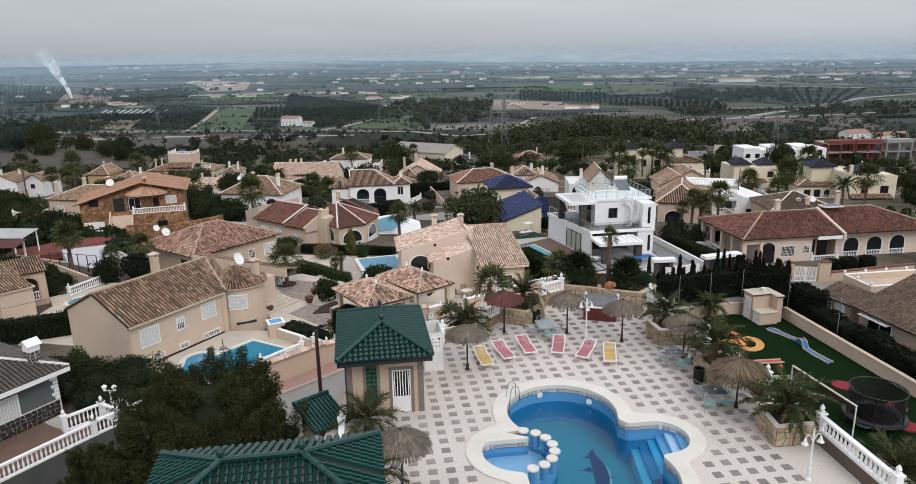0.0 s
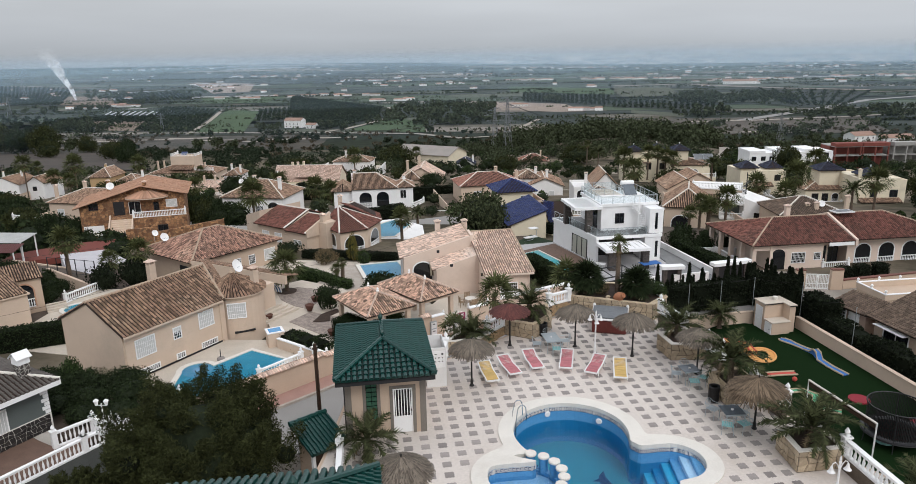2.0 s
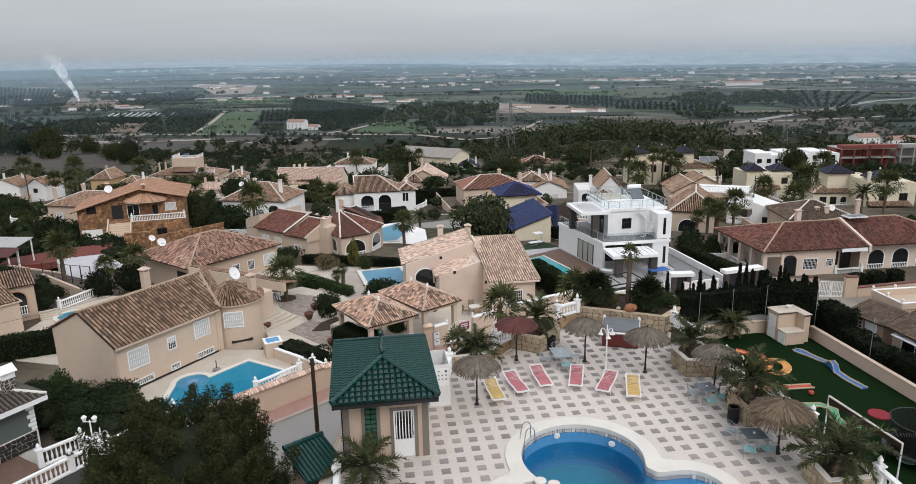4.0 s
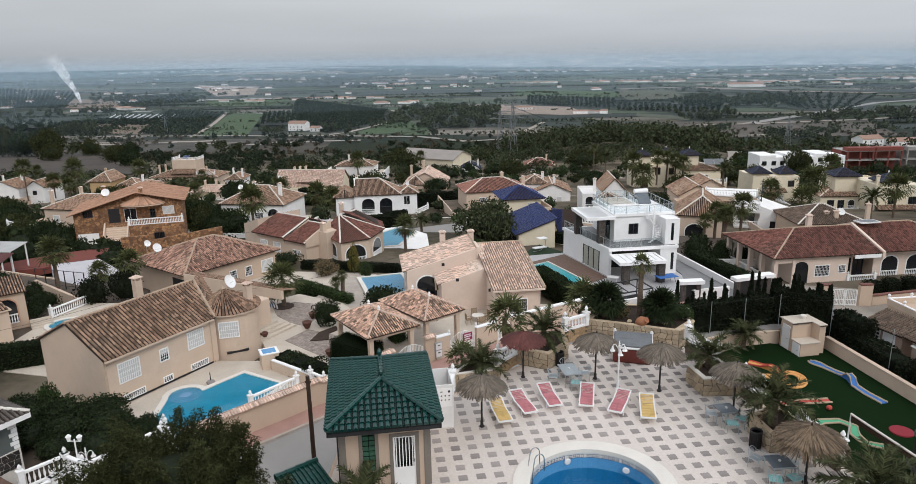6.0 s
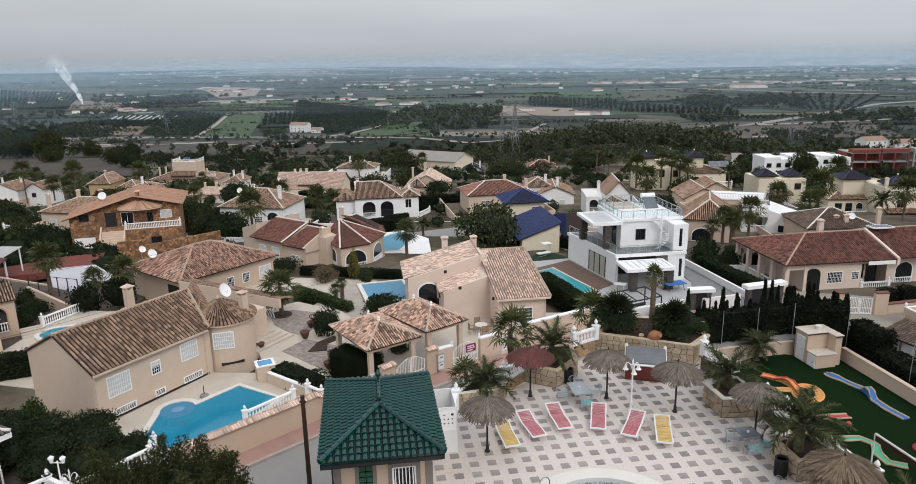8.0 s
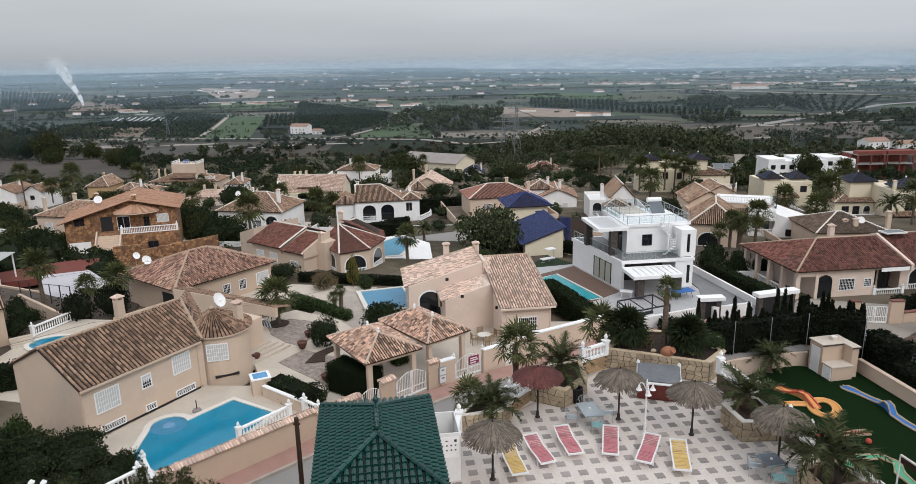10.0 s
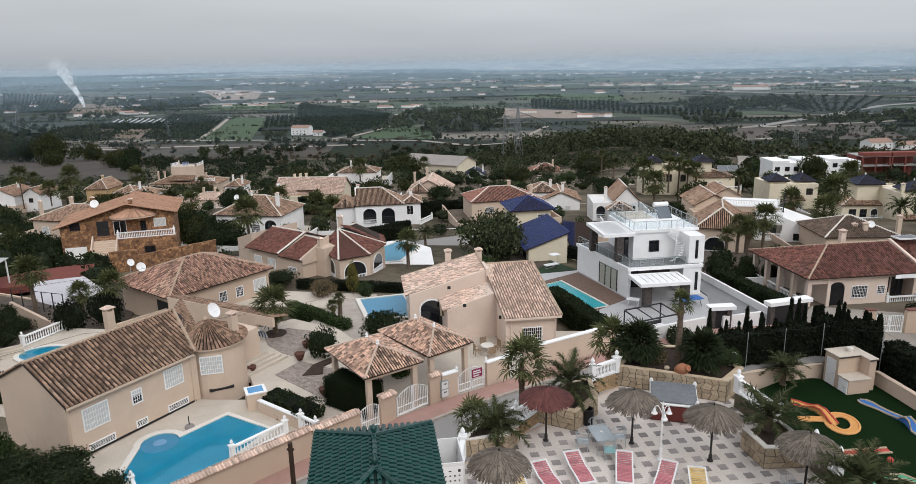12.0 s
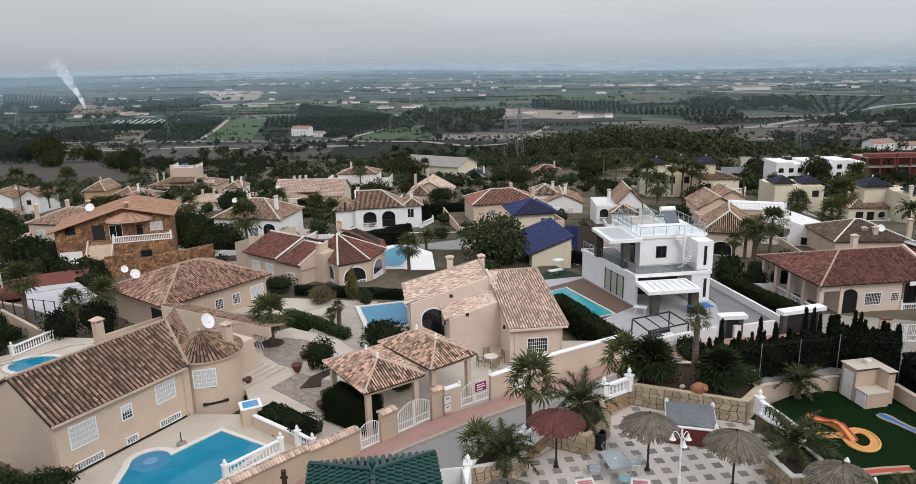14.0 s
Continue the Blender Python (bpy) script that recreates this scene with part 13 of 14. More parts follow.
def patch_mat():
    """Farm plots, each of one tone by its own chance: mostly dark groves, some crops, fallow and bare earth."""
    m = mat("farm_plots", (0.05, 0.06, 0.04), 0.98, 0.22, 0.03, 0.25, 0)
    n, l = m.node_tree.nodes, m.node_tree.links
    g = n.new("ShaderNodeNewGeometry")
    rp = n.new("ShaderNodeValToRGB")
    rp.color_ramp.interpolation = "CONSTANT"
    els = rp.color_ramp.elements
    els[0].color = (0.018, 0.026, 0.020, 1)
    els[1].position = 0.34
    els[1].color = (0.024, 0.034, 0.024, 1)
    for pos, c in ((0.52, (0.032, 0.048, 0.030)), (0.64, (0.048, 0.070, 0.038)), (0.75, (0.070, 0.078, 0.054)), (0.86, (0.115, 0.105, 0.082)), (0.94, (0.19, 0.165, 0.135)), (0.975, (0.30, 0.28, 0.26))):
        els.new(pos).color = (*c, 1)
    l.new(g.outputs["Random Per Island"], rp.inputs[0])
    hsv = next(k for k in n if k.bl_idname == "ShaderNodeHueSaturation")
    l.new(rp.outputs[0], hsv.inputs["Color"])
    return m


def patchwork():
    """The plain cut into long plots, with hedges and tree rows between many of them."""
    rng = random.Random(77)
    V, Fc, rows = [], [], []
    y = 770.0
    while y < 4350:
        dy = y * rng.uniform(0.030, 0.085)
        slope = rng.uniform(-0.05, 0.10)
        x = -0.75 * y - 150
        while x < 0.75 * y + 150:
            w = dy * rng.uniform(0.9, 4.2)
            skew = rng.uniform(-0.5, 0.1) * dy
            gap = 0.02 * dy
            q = [(x + gap, y + slope * x), (x + w - gap, y + slope * (x + w)), (x + w - gap + skew, y + dy * 0.96 + slope * (x + w)), (x + gap + skew, y + dy * 0.96 + slope * x)]
            b = len(V)
            for i in range(4):
                V += [(*bilerp(q, i / 3, j), gz(*bilerp(q, i / 3, j)) + 0.18) for j in (0, 1)]
            Fc += [(b + 2 * i, b + 2 * i + 2, b + 2 * i + 3, b + 2 * i + 1) for i in range(3)]
            if rng.random() < (0.6 if y < 1500 else 0.4):
                rows.append((q[0], q[1], rng.uniform(2.5, 6) if y < 1500 else rng.uniform(2, 4), rng.uniform(0.25, 0.9)))
            if rng.random() < 0.25:
                rows.append((q[0], q[3], rng.uniform(2.5, 6), rng.uniform(0.25, 0.8)))
            x += w
        y += dy
    tagged(part("farm_plots", mesh_of("farm_plots", V, Fc), patch_mat()), "patchwork of dark groves, crops and fallow plots", "fields", kind="stuff")
    g = np.random.default_rng(78)
    for k, (lo, hi, size, per) in enumerate(((0, 1500, 2.0, 10), (1500, 2600, 2.8, 7), (2600, 5000, 4.2, 4))):
        pts = []
        for a, b, h, fill in rows:
            if not lo <= a[1] < hi:
                continue
            n = int((Vector(b) - Vector(a)).length / (h * 1.1))
            for i in range(n):
                if g.random() > fill:
                    continue
                s = h * g.uniform(0.6, 1.5)
                px, py = Vector(a).lerp(Vector(b), (i + g.uniform(-0.4, 0.4)) / max(1, n))
                pts.append(g.normal(size=(per, 3)) * np.asarray((s * 0.38, s * 0.38, s * 0.25)) + np.asarray((px, py, gz(px, py) + s * 0.5)))
        tagged(part("hedgerow", leaf_cloud(np.concatenate(pts), size, 0, 1.4, 80 + k), WOODLEAF), "dark hedgerows and tree rows between the plots", "hedges", kind="stuff")


patchwork()
DARKFIELD = [(-290, 340), (-170, 340), (-300, 575), (-560, 585)]
field([(-341, 797), (-283, 794), (-373, 1129), (-437, 1153)], FIELDGREEN, "bright green strip of young crops", 0.8)
field([(-163, 793), (-70, 763), (-80, 878), (-132, 969)], FIELDGREEN, "small green field below the slope", 0.8)
field([(-547, 1345), (-432, 1339), (-447, 1548), (-650, 1560)], FIELDGREEN, "green strip of crops", 0.7)
field([(-487, 843), (-423, 826), (-468, 960), (-562, 974)], PLOUGHED, "freshly ploughed brown field", 0.7)
field([(-863, 1368), (-727, 1339), (-917, 1679), (-1047, 1712)], PLOUGHED, "bare brown ploughed plot", 0.6)
field([(-41, 1111), (96, 1018), (140, 1021), (126, 1179)], TANEARTH, "bare pinkish tan field", 0.7)
field([(-57, 1165), (-41, 1111), (126, 1179), (-60, 1314)], TANEARTH, "bare pinkish tan field", 0.7)
field([(-689, 1736), (-619, 1802), (-761, 2278), (-1030, 2434)], TANEARTH, "bare tan field", 0.6)
field([(196, 978), (248, 906), (266, 958), (207, 1031)], FIELDDIM, "pale rough pasture", 0.6)
field([(411, 1283), (449, 1219), (509, 1386), (466, 1458)], FIELDDIM, "pale rough pasture", 0.6)
field([(251, 1340), (362, 1348), (438, 1771), (284, 1702)], FIELDDIM, "pale rough pasture", 0.6)
field([(46, 1592), (249, 1420), (293, 1672), (53, 1845)], FIELDGREEN, "wide green field far off", 0.6)
field([(255, 538), (303, 569), (332, 624), (291, 611)], FIELDGREEN, "small green field at the foot of the slope", 0.6)
field(DARKFIELD, TILLED, "dark tilled field at the foot of the slope", 0.9, 14)
field([(146, 700), (390, 690), (460, 890), (160, 890)], HEATH, "reddish scrub on waste ground", 0.5)
field([(-470, 592), (-150, 600), (-170, 745), (-560, 760)], REEDBED, "dry reed-filled river bed", 0.5, 14)
for q in ([(-428, 828), (-349, 805), (-447, 1165), (-584, 1249)], [(-1011, 1397), (-855, 1365), (-1288, 2142), (-1746, 2428)], [(-753, 1410), (-644, 1498), (-808, 1829), (-981, 1797)], [(-315, 946), (-278, 958), (-336, 1171), (-378, 1153)],
          [(-261, 930), (-193, 804), (-149, 963), (-367, 1290)], [(-367, 1290), (-149, 963), (-171, 1163), (-426, 1521)], [(456, 1084), (501, 1027), (725, 1382), (580, 1546)], [(62, 1252), (192, 1141), (231, 1382), (74, 1510)], [(192, 1091), (313, 999), (354, 1131), (220, 1249)]):
    field(q, GROVEFLOOR, "ground under a citrus grove with tree shade in its colour", 0.5, 8)
track(fine([(-341, 775), (-385, 948), (-448, 1167)]), 6)
track(fine([(-188, 781), (-169, 819), (-152, 883), (-136, 973), (-138, 1029), (-168, 1164)]), 7)
track(fine([(-560, 800), (-414, 801), (-283, 787), (-185, 772), (-78, 744), (-26, 684)]), 9, WORNCON, "country road along the foot of the slope")
track(fine([(300, 850), (374, 921), (442, 986), (516, 1067), (612, 1164), (704, 1218), (850, 1310)]), 14, ASPHALT, "grey motorway crossing the valley")
track(fine([(238, 841), (315, 850), (453, 884), (534, 920)]), 9, TRACK, "pale bank of an irrigation channel")
track(fine([(88, 260), (96, 280), (112, 330), (170, 472), (198, 506), (260, 520)]), 7, WORNCON, "pale road curving down the slope")
track(fine([(64, 904), (9, 704), (-26, 684)]), 6)
track(fine([(150, 664), (200, 678)]), 7)
track(fine([(255, 712), (312, 712)]), 8)
track(fine([(-994, 1799), (-956, 1904), (-895, 1971)]), 16, SHEET, "long white crop cover")
track(fine([(-1014, 2396), (-831, 2233), (-662, 2117)]), 12, SHEET, "long white crop cover")
track(fine([(-673, 2151), (-354, 1896), (-102, 1903), (24, 1929)]), 22, FIELDDIM, "pale fallow strip")
track(fine([(312, 1783), (493, 1818), (632, 1554), (754, 1439)]), 26, TANEARTH, "pale fallow strip")
for i in range(11):
    a = Vector((-600, 1066)).lerp(Vector((-497, 1050)), i / 10)
    b = Vector((-640, 1170)).lerp(Vector((-528, 1148)), i / 10)
    track([tuple(a), tuple(a.lerp(b, 0.5)), tuple(b)], 3.2, SHEET, "row of pale crop sheeting", 1.2)
bank = random.Random(12)
for i in range(9):
    x, y = -470 + 35 * i + bank.uniform(-10, 10), 700 + bank.uniform(-25, 25)
    track([(x, y), (x + bank.uniform(12, 26), y + bank.uniform(-4, 4)), (x + 45, y + bank.uniform(-6, 6))], bank.uniform(5, 11), TRACK, "pale stony bank of the dry river", 1.0, "bank")


def grove(quads, spacing, h, seed, label, material, skip=0.08):
    """Rows of fruit trees."""
    rng = np.random.default_rng(seed)
    pts = []
    for q in quads:
        la = (Vector(q[1]) - Vector(q[0])).length
        lb = (Vector(q[3]) - Vector(q[0])).length
        na, nb = max(2, int(la / spacing)), max(2, int(lb / (spacing * 0.72)))
        for i in range(na + 1):
            for j in range(nb + 1):
                if rng.random() < skip:
                    continue
                x, y = bilerp(q, i / na, j / nb)
                pts.append((x + rng.normal(0, 0.1 * spacing), y + rng.normal(0, 0.16 * spacing), gz(x, y)))
    base = np.asarray(pts)
    k = 6
    off = rng.normal(size=(len(base), k, 3)) * np.asarray((1.15, 1.15, 0.6)) + np.asarray((0, 0, h * 0.6))
    o = part("grove", leaf_cloud((base[:, None, :] + off).reshape(-1, 3), 1.8, 0, 1.3, seed), material)
    tagged(o, label, "grove", kind="stuff")


grove([[(-428, 830), (-353, 810), (-455, 1160), (-580, 1240)], [(-315, 946), (-278, 958), (-336, 1171), (-378, 1153)], [(-261, 930), (-195, 812), (-155, 963), (-367, 1290)], [(-367, 1290), (-155, 968), (-180, 1163), (-426, 1521)],
       [(-620, 985), (-470, 965), (-500, 1040), (-610, 1060)]], 6.0, 3.6, 5, "rows of dark citrus trees in the valley", FARLEAF)
grove([[(456, 1084), (501, 1027), (725, 1382), (580, 1546)], [(62, 1252), (192, 1141), (231, 1382), (74, 1510)], [(192, 1091), (313, 999), (354, 1131), (220, 1249)], [(-753, 1410), (-644, 1498), (-808, 1829), (-981, 1797)],
       [(-1011, 1397), (-855, 1365), (-1288, 2142), (-1746, 2428)]], 8.5, 4.0, 6, "distant rows of citrus trees", FARLEAF, 0.1)


def hole(x, y):
    """Open ground on the slope that stays free of wood."""
    return inside(x, y, DARKFIELD) or (90 < x < 215 and 250 < y < 530 and abs((x - 94) - (y - 284) * 0.45) < 9)


gardens = [p for p in scatter(900, -190, 175, 88, 300, 1.2, 4.2, 61, -0.6, 0.03, hole) if abs(p[0]) < 0.74 * p[1]]
wood("undergrowth", gardens[0::2], "dark bushes and small trees filling the villa gardens", DARKLEAF, 150, 0.26, 62)
wood("undergrowth", gardens[1::2], "green bushes and small trees filling the villa gardens", BUSHLEAF, 130, 0.26, 63)
wood("slope_wood", scatter(380, 5, 120, 296, 440, 8, 13, 3, -0.5, 0.012, hole) + scatter(90, -60, 20, 310, 480, 4, 8, 4, -0.2, 0.012, hole), "dark pines covering the slope below the villas", WOODLEAF, 150, 0.75, 3)
wood("slope_wood", scatter(330, -330, -20, 290, 560, 3.5, 8, 5, -0.05, 0.012, hole), "dark trees and bushes on the slope", FARLEAF, 120, 0.62, 5)
big = [(-428, 592, 22, 22), (-445, 598, 17, 18), (-410, 596, 15, 15), (-377, 581, 22, 22), (-365, 588, 16, 16), (-474, 801, 28, 20), (-490, 806, 22, 18), (-460, 812, 15, 15), (-512, 815, 18, 20), (-240, 600, 14, 14), (-228, 606, 11, 12), (-262, 612, 10, 12),
       (-392, 806, 13, 14), (-268, 812, 12, 16), (-252, 815, 10, 14), (-155, 742, 16, 8), (-200, 826, 15, 12), (-186, 812, 13, 12), (208, 676, 13, 14), (262, 669, 16, 17), (270, 675, 12, 13), (-64, 742, 12, 12)]
wood("tree_belt", big, "tall dark trees beside the river bed", WOODLEAF, 420, 1.3, 6)
wood("tree_belt", scatter(230, -820, -480, 815, 1010, 5, 10, 16, -0.5, 0.012), "dark grove beyond the river bed", FARLEAF, 90, 1.4, 16)
wood("scrub", scatter(420, 60, 420, 300, 780, 2, 5, 7, -0.15, 0.012, hole), "dry brown and green scrub on the slope", SCRUBLEAF, 60, 0.9, 7, "scrub")
wood("scrub", scatter(420, -480, 60, 480, 770, 1.5, 5, 8, -0.1, 0.012, hole), "dry reddish scrub by the river bed", SCRUBLEAF, 60, 0.9, 8, "scrub")
wood("slope_wood", scatter(150, -420, 40, 500, 780, 4, 8, 24, 0.05, 0.012, hole), "trees along the river bed", FARLEAF, 100, 1.0, 24)
wood("slope_wood", scatter(150, 130, 430, 480, 800, 5, 10, 9, 0.0, 0.012, hole), "scattered trees at the foot of the slope", WOODLEAF, 110, 1.2, 9)
wood("slope_wood", scatter(230, -290, -25, 185, 330, 3, 6, 21, -0.3, 0.02, hole), "dark bushes and trees behind the villas", WOODLEAF, 160, 0.45, 21)
wood("slope_wood", scatter(130, -5, 85, 245, 305, 3, 7, 23, -0.4, 0.02, hole), "pines at the top of the slope", WOODLEAF, 150, 0.45, 23)
wood("slope_wood", scatter(110, -30, 60, 205, 300, 1.5, 4, 22, -0.3, 0.03, hole), "bushes on rocky ground behind the villas", FARLEAF, 100, 0.38, 22)
wood("slope_wood", scatter(60, 60, 140, 205, 300, 2, 4, 19, -0.3, 0.012, hole), "low bushes beyond the last villas", FARLEAF, 100, 0.45, 19)
wood("tree_belt", scatter(150, -150, 10, 830, 1330, 7, 14, 10, -0.05, 0.006), "belts of dark trees between the fields", WOODLEAF, 90, 2.2, 10)
wood("tree_belt", scatter(110, 190, 520, 1120, 1290, 9, 17, 11, -0.1, 0.006) + scatter(60, 60, 120, 1180, 1330, 8, 13, 14, -0.2, 0.006), "belt of round dark trees between the fields", WOODLEAF, 110, 2.2, 11)
wood("tree_belt", scatter(70, 250, 620, 860, 1010, 7, 13, 18, 0.05, 0.006), "trees along the motorway", WOODLEAF, 90, 2.0, 18)
wood("tree_belt", scatter(130, -1100, -650, 1100, 1900, 6, 11, 12, 0.15, 0.006), "belts of dark trees between the fields", WOODLEAF, 60, 2.8, 12)
wood("tree_belt", scatter(260, -2800, 2600, 1500, 4300, 4, 8, 13, 0.05, 0.004), "far trees in the haze", WOODLEAF, 28, 4.2, 13)


def outcrops():
    """Pale broken rock on the slope behind the last villas."""
    rng = random.Random(41)
    bm = bmesh.new()
    for _ in range(420):
        x, y = rng.uniform(-8, 48), rng.uniform(212, 296)
        if not free(x, y, 1.5) or noise.noise(Vector((x * 0.07, y * 0.07, 2))) < -0.05:
            continue
        s = rng.uniform(0.3, 1.1)
        o = bmesh.ops.create_icosphere(bm, subdivisions=1, radius=1.0)
        for w in o["verts"]:
            w.co = Vector((x + w.co.x * s * rng.uniform(0.9, 1.6), y + w.co.y * s, gz(x, y) + w.co.z * s * 0.5))
    o = part("outcrop", bm, GRAVEL)
    tagged(o, "pale broken rock on the slope behind the villas", "rocks", kind="stuff")


outcrops()


# ---------- far farms ----------
def far_house(bm_w, bm_r, x, y, w, d, h, rz):
    m = pose(x, y, gz(x, y) - 0.8, 0, 0, rz)
    box(bm_w, -w / 2, w / 2, -d / 2, d / 2, 0, h, m=m)
    vs = [bm_r.verts.new(m @ Vector(c)) for c in ((-w / 2 - 0.4, -d / 2 - 0.4, h + 0.02), (w / 2 + 0.4, -d / 2 - 0.4, h + 0.02), (w / 2 + 0.4, d / 2 + 0.4, h + 0.02), (-w / 2 - 0.4, d / 2 + 0.4, h + 0.02), (-w / 2, 0, h + d * 0.22), (w / 2, 0, h + d * 0.22))]
    for f in ((0, 1, 5, 4), (2, 3, 4, 5), (1, 2, 5), (3, 0, 4)):
        bm_r.faces.new([vs[i] for i in f])


def farms():
    rng = random.Random(31)
    bw, br = bmesh.new(), bmesh.new()
    spots = []
    for _ in range(110):
        r = rng.uniform(1700, 4200)
        a = rng.uniform(-0.62, 0.62)
        spots.append((r * math.sin(a), r * math.cos(a), 1.0))
    for cx, cy, n, sx, sy in ((-2640, 4150, 150, 900, 200), (-2200, 4050, 90, 500, 200), (-902, 2815, 16, 160, 60), (-815, 2189, 9, 110, 40), (-340, 1543, 12, 130, 24), (-517, 1486, 5, 50, 16), (-419, 2356, 7, 70, 30), (-281, 2273, 7, 60, 30),
                              (-102, 2070, 6, 70, 20), (-45, 2729, 14, 150, 60), (154, 2222, 16, 170, 26), (375, 3600, 24, 240, 120), (338, 2247, 12, 120, 24), (486, 2182, 14, 130, 40), (622, 1794, 5, 60, 12), (752, 2012, 10, 110, 30),
                              (1089, 2184, 16, 170, 60), (1181, 2136, 10, 120, 40), (-208, 1352, 6, 50, 26), (133, 1043, 4, 36, 8), (-722, 1247, 4, 36, 10), (-681, 1296, 5, 40, 12), (-1103, 1975, 4, 40, 16), (1500, 3300, 60, 800, 260)):
        spots += [(cx + rng.gauss(0, sx / 2), cy + rng.gauss(0, sy / 2), 1.0) for _ in range(n)]
    for x, y, k in spots:
        if math.hypot(x, y) > 4450:
            continue
        far_house(bw, br, x, y, rng.uniform(8, 26), rng.uniform(6, 9), rng.choice((3, 3.5, 4, 5)), rng.uniform(-25, 25))
    w = part("farm_buildings", bw, FARWHITE)
    tagged(w, "scattered white farm buildings far out in the valley", "farms", kind="stuff")
    r = part("farm_roofs", br, FARROOF)
    tagged(r, "low tiled roofs of the far farms", "roofs", kind="stuff")


farms()


def farmhouse(x, y, w, d, h, rz, label):
    o = thing("farmhouse", label, "house", pose(x, y, gz(x, y), 0, 0, rz), "farmhouses")
    part("wall", bx(-w / 2, w / 2, -d / 2, d / 2, -1, h), WHITEWASH, o)
    bm = bmesh.new()
    for s in (-1, 1):
        vs = [bm.verts.new(c) for c in ((-w / 2 - 0.5, s * (d / 2 + 0.5), h - 0.1), (w / 2 + 0.5, s * (d / 2 + 0.5), h - 0.1), (w / 2 + 0.5, 0, h + d * 0.22), (-w / 2 - 0.5, 0, h + d * 0.22))]
        bm.faces.new(vs)
    part("roof", bm, FARROOF, o)
    for sx in (-1, 1):
        part("gable", slab_tri(sx * (w / 2 - 0.2), d, h), WHITEWASH, o)
    for i in range(int(w / 5)):
        for z in ((1.2, 4.2) if h > 5 else (1.2,)):
            part("window", bx(-w / 2 + 2 + i * 5, -w / 2 + 3.2 + i * 5, -d / 2 - 0.05, -d / 2 + 0.1, z, z + 1.4), GLASS, o)


def slab_tri(x, d, h):
    bm = bmesh.new()
    prof = [(-d / 2, h - 0.05), (d / 2, h - 0.05), (0, h + d * 0.22 - 0.08)]
    a = [bm.verts.new((x - 0.15, p[0], p[1])) for p in prof]
    b = [bm.verts.new((x + 0.15, p[0], p[1])) for p in prof]
    bm.faces.new(a[::-1])
    bm.faces.new(b)
    for i in range(3):
        bm.faces.new((a[i], a[(i + 1) % 3], b[(i + 1) % 3], b[i]))
    return bm


farmhouse(-238, 850, 22, 14, 9, -10, "two-storey white farmhouse among groves")
farmhouse(-214, 838, 12, 10, 4.5, -10, "low white outbuilding of a farm")
farmhouse(312, 600, 20, 13, 7, 15, "white farmhouse at the foot of the slope")
farmhouse(345, 608, 28, 12, 4, 8, "long low tan farm building")
farmhouse(622, 1794, 80, 20, 7, -8, "long white farm hall far off")
farmhouse(-10, 1120, 26, 8, 4, 0, "small white shed by a tan field")
farmhouse(50, 1140, 26, 8, 4, 0, "small white shed by a tan field")


# ---------- pylons and wires ----------
def pylon(x, y, h, base, rz, label="grey steel lattice power pylon"):
    o = thing("pylon", label, "pylon", pose(x, y, gz(x, y), 0, 0, rz), "power pylons")
    bm = bmesh.new()
    r = max(0.07, h * 0.0045)
    lv = [0, 0.22, 0.42, 0.58, 0.72, 0.84, 0.93, 1.0]

    def corner(k, i):
        s = base / 2 * (1 - k) ** 1.0 + base * 0.07
        return Vector((s * (1, 1, -1, -1)[i], s * (1, -1, -1, 1)[i], h * k))

    for a, b in zip(lv, lv[1:]):
        for i in range(4):
            tube(bm, corner(a, i), corner(b, i), r, r, 4, False)
            tube(bm, corner(a, i), corner(b, (i + 1) % 4), r * 0.6, r * 0.6, 4, False)
            tube(bm, corner(b, i), corner(b, (i + 1) % 4), r * 0.6, r * 0.6, 4, False)
    part("lattice_mast", bm, GALV, o)
    for k, wd in ((0.72, 0.20), (0.84, 0.24), (0.94, 0.16)):
        bm = bmesh.new()
        tube(bm, (-h * wd, 0, h * k), (h * wd, 0, h * k), r, r, 4)
        tube(bm, (-h * wd, 0, h * k), (0, 0, h * (k + 0.05)), r * 0.7, r * 0.7, 4)
        tube(bm, (h * wd, 0, h * k), (0, 0, h * (k + 0.05)), r * 0.7, r * 0.7, 4)
        part("cross_arm", bm, GALV, o)


pylon(8.6, 300, 24, 3.2, 20)
pylon(3.5, 330, 22, 3.0, 20)
pylon(-1106, 1636, 46, 9, 30)
pylon(-771, 1097, 31, 6, 30)
pylon(-391, 820, 22, 4, 30)
pylon(500, 800, 34, 5, 40)
pylon(230, 560, 26, 4, 10)


def wire(p0, p1, sag, r, label):
    bm = bmesh.new()
    a, b = Vector(p0), Vector(p1)
    path_tube(bm, [a.lerp(b, i / 16) - Vector((0, 0, sag * 4 * (i / 16) * (1 - i / 16))) for i in range(17)], r, 4)
    tagged(part("overhead_wire", bm, BLACKPOLE), label, "wire")


wire((3.5, 330, gz(3.5, 330) + 20), (-120, 470, gz(-120, 470) + 22), 6, 0.12, "thin overhead power line over the slope")
wire((8.6, 300, gz(8.6, 300) + 22), (120, 520, gz(120, 520) + 20), 7, 0.12, "thin overhead power line over the slope")


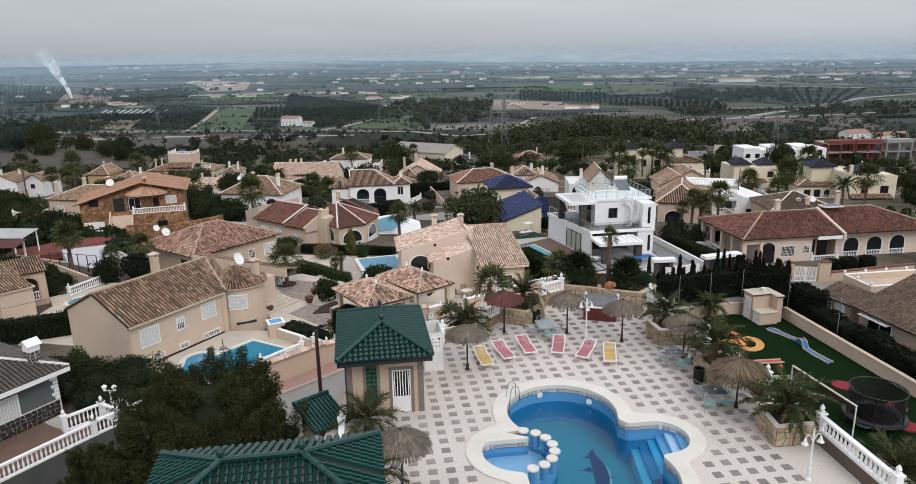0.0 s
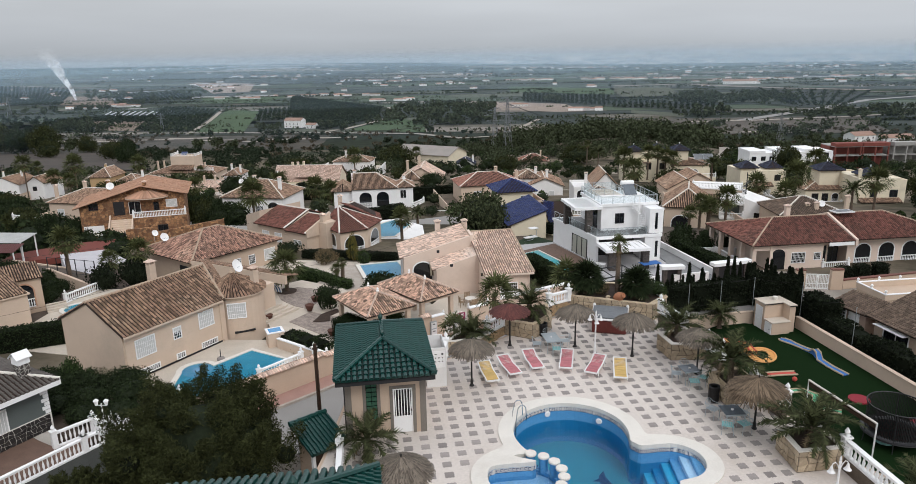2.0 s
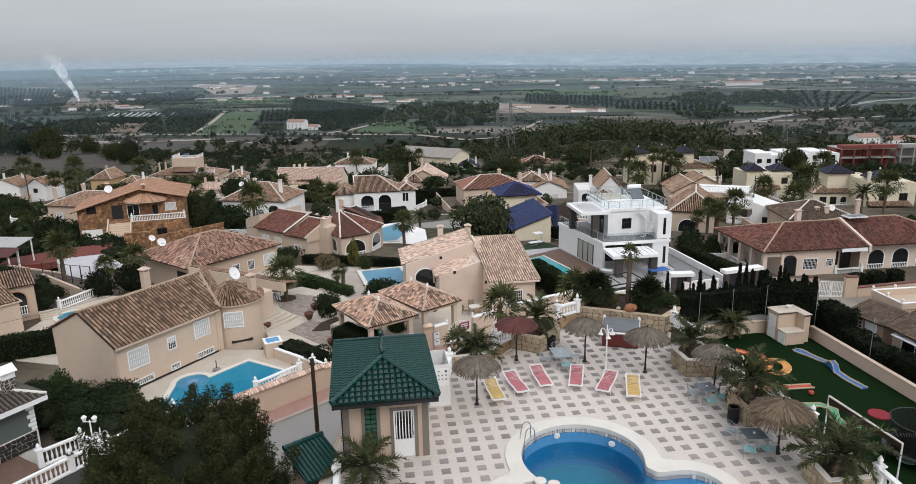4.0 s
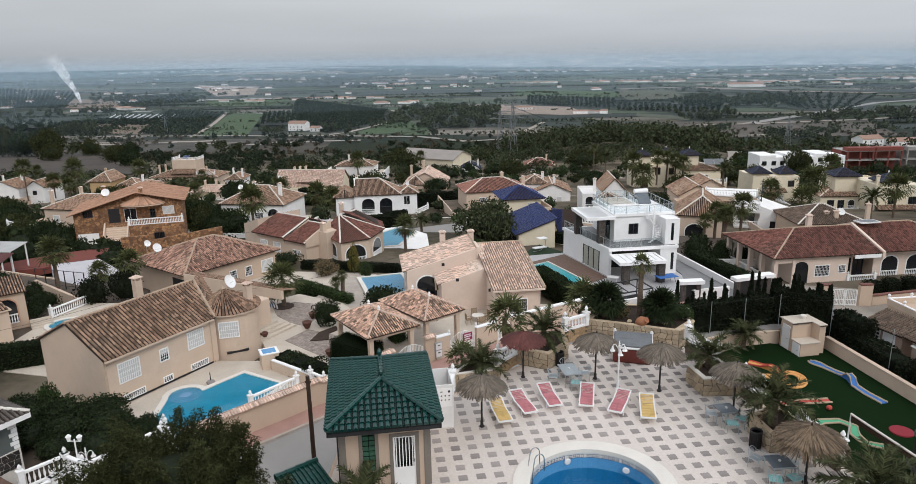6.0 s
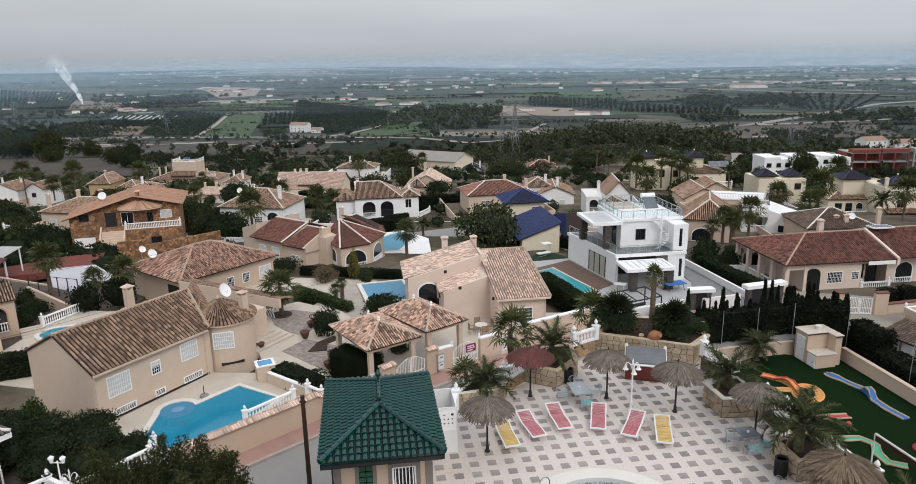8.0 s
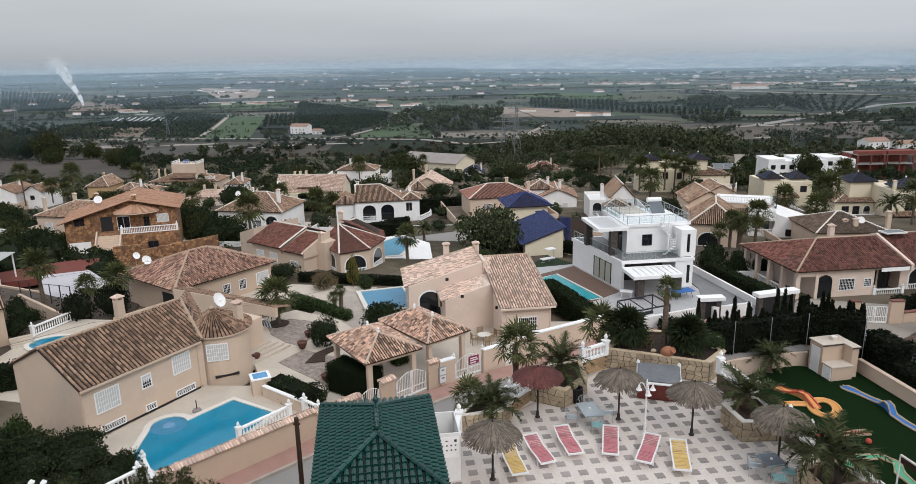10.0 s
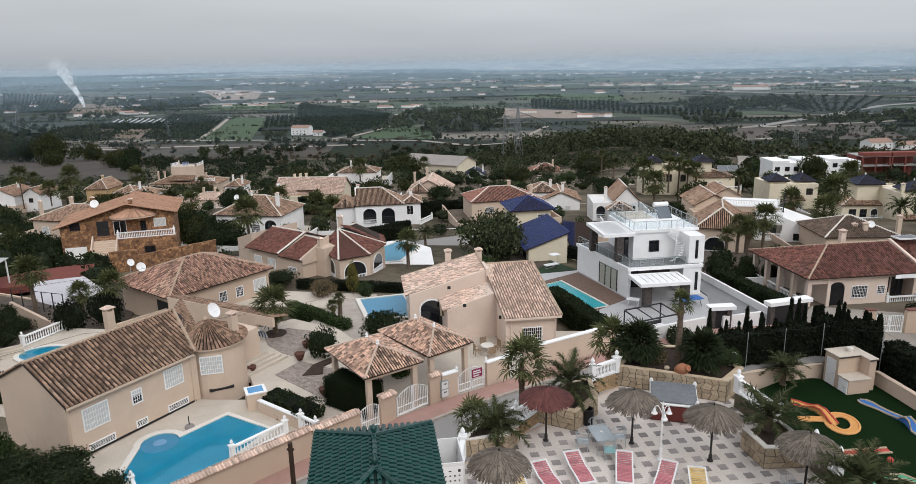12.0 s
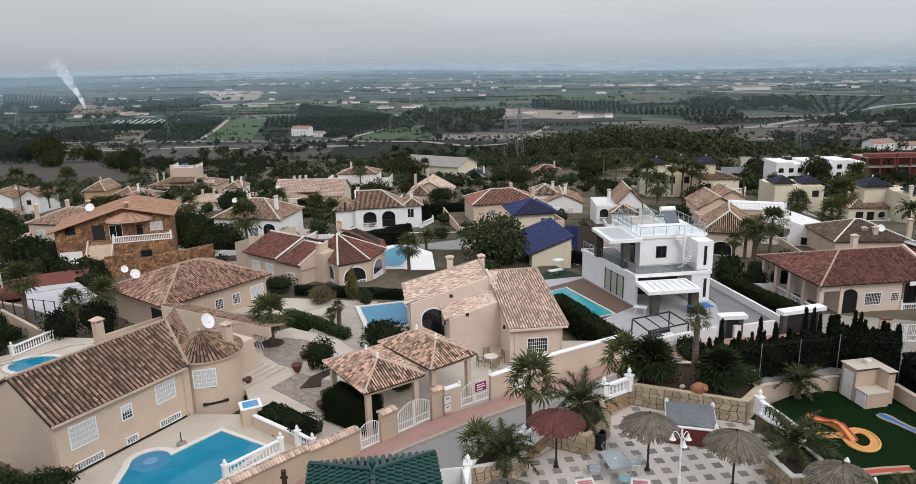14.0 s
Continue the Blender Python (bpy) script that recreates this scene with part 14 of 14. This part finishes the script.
# ---------- smoke ----------
def smoke_mat():
    """Thin pale smoke, thinner with height and in patches."""
    m = mist_mat(0.5)
    m.name = "pale_smoke"
    n, l = m.node_tree.nodes, m.node_tree.links
    for nd in n:
        if nd.bl_idname in ("ShaderNodeBsdfDiffuse", "ShaderNodeBsdfTranslucent"):
            nd.inputs[0].default_value = (0.60, 0.62, 0.64, 1)
    mixer = next(nd for nd in n if nd.bl_idname == "ShaderNodeMixShader")
    co = n.new("ShaderNodeTexCoord")
    sx = n.new("ShaderNodeSeparateXYZ")
    l.new(co.outputs["Generated"], sx.inputs[0])
    fall = n.new("ShaderNodeMapRange")
    fall.inputs["From Max"].default_value = 1.0
    fall.inputs["To Min"].default_value = 0.9
    fall.inputs["To Max"].default_value = 0.0
    l.new(sx.outputs["Z"], fall.inputs[0])
    no = n.new("ShaderNodeTexNoise")
    no.inputs["Scale"].default_value = 0.05
    no.inputs["Detail"].default_value = 5
    l.new(co.outputs["Object"], no.inputs["Vector"])
    mr = n.new("ShaderNodeMapRange")
    mr.inputs["From Min"].default_value = 0.35
    mr.inputs["From Max"].default_value = 0.65
    l.new(no.outputs[0], mr.inputs[0])
    mu = n.new("ShaderNodeMath")
    mu.operation = "MULTIPLY"
    l.new(fall.outputs[0], mu.inputs[0])
    l.new(mr.outputs[0], mu.inputs[1])
    l.new(mu.outputs[0], mixer.inputs[0])
    return m


def smoke(x, y, h, drift, r0, r1, seed, label):
    """One ragged plume, widening and drifting as it rises."""
    V, Fc = [], []
    z0, n, k = gz(x, y), 18, 30
    for j in range(k + 1):
        t = j / k
        for i in range(n):
            a = i * math.tau / n
            r = (r0 + (r1 - r0) * t ** 1.2) * (1 + 0.55 * noise.noise(Vector((math.cos(a) * 1.2, math.sin(a) * 1.2, t * 7 + seed))))
            V.append((drift * t ** 1.3 + r * math.cos(a), r * math.sin(a) * 0.6, h * t))
        if j:
            Fc += [((j - 1) * n + i, (j - 1) * n + (i + 1) % n, j * n + (i + 1) % n, j * n + i) for i in range(n)]
    o = part("smoke", mesh_of("smoke", V, Fc, True), smoke_mat(), m=pose(x, y, z0))
    o.visible_shadow = False
    tagged(o, label, "smoke", kind="stuff")


smoke(-942, 1570, 118, -66, 2.5, 25, 3, "pale plume of smoke rising from a field fire")
# ---------- paving pieces, last ----------
def paving_squares():
    pts = toothed()
    k = len(pts)
    V = [(x, y, 0.0) for x, y in pts] + [(x * 0.985, y * 0.985, 0.006) for x, y in pts]
    Fc = [tuple(range(k, 2 * k))] + [(i, (i + 1) % k, k + (i + 1) % k, k + i) for i in range(k)]
    me = mesh_of("paving_square", V, Fc)
    me.materials.append(GREYPAVE)
    blocked = [P1, P2, R1, R2, R3, BED, [xy(-0.2, 27.2), xy(3.5, 27.2), xy(3.5, 32.1), xy(-0.2, 32.1)]]
    spots = []
    for i in range(-14, 26):
        for j in range(-24, 18):
            u, v = 3.93 + PITCH * i, 29.73 + PITCH * j
            if v < 16 or (u > 17.6 and v < 21.6):
                continue
            x, y = xy(u, v)
            ok = all(inside(x + a, y + b, EDGE) and not inside(x + a, y + b, POOL_OUT) for a, b in ((0.22, 0), (-0.22, 0), (0, 0.22), (0, -0.22)))
            if ok and not any(inside(x, y, b) for b in blocked):
                spots.append((u, v))
    near = sorted(spots, key=lambda p: abs(p[1] - 27.5) + 0.4 * abs(p[0] - 9))
    for u, v in near[:300]:
        part("paving_square", me, None, terrace, m=T(u, v, 0.001))
    V2, F2 = [], []
    for u, v in near[300:]:
        m = T(u, v, 0.001)
        b = len(V2)
        V2 += [m @ Vector(q) for q in V]
        F2 += [tuple(b + i for i in f) for f in Fc]
    tagged(part("paving_squares", mesh_of("paving_squares", V2, F2), GREYPAVE, terrace), kind="stuff")


paving_squares()
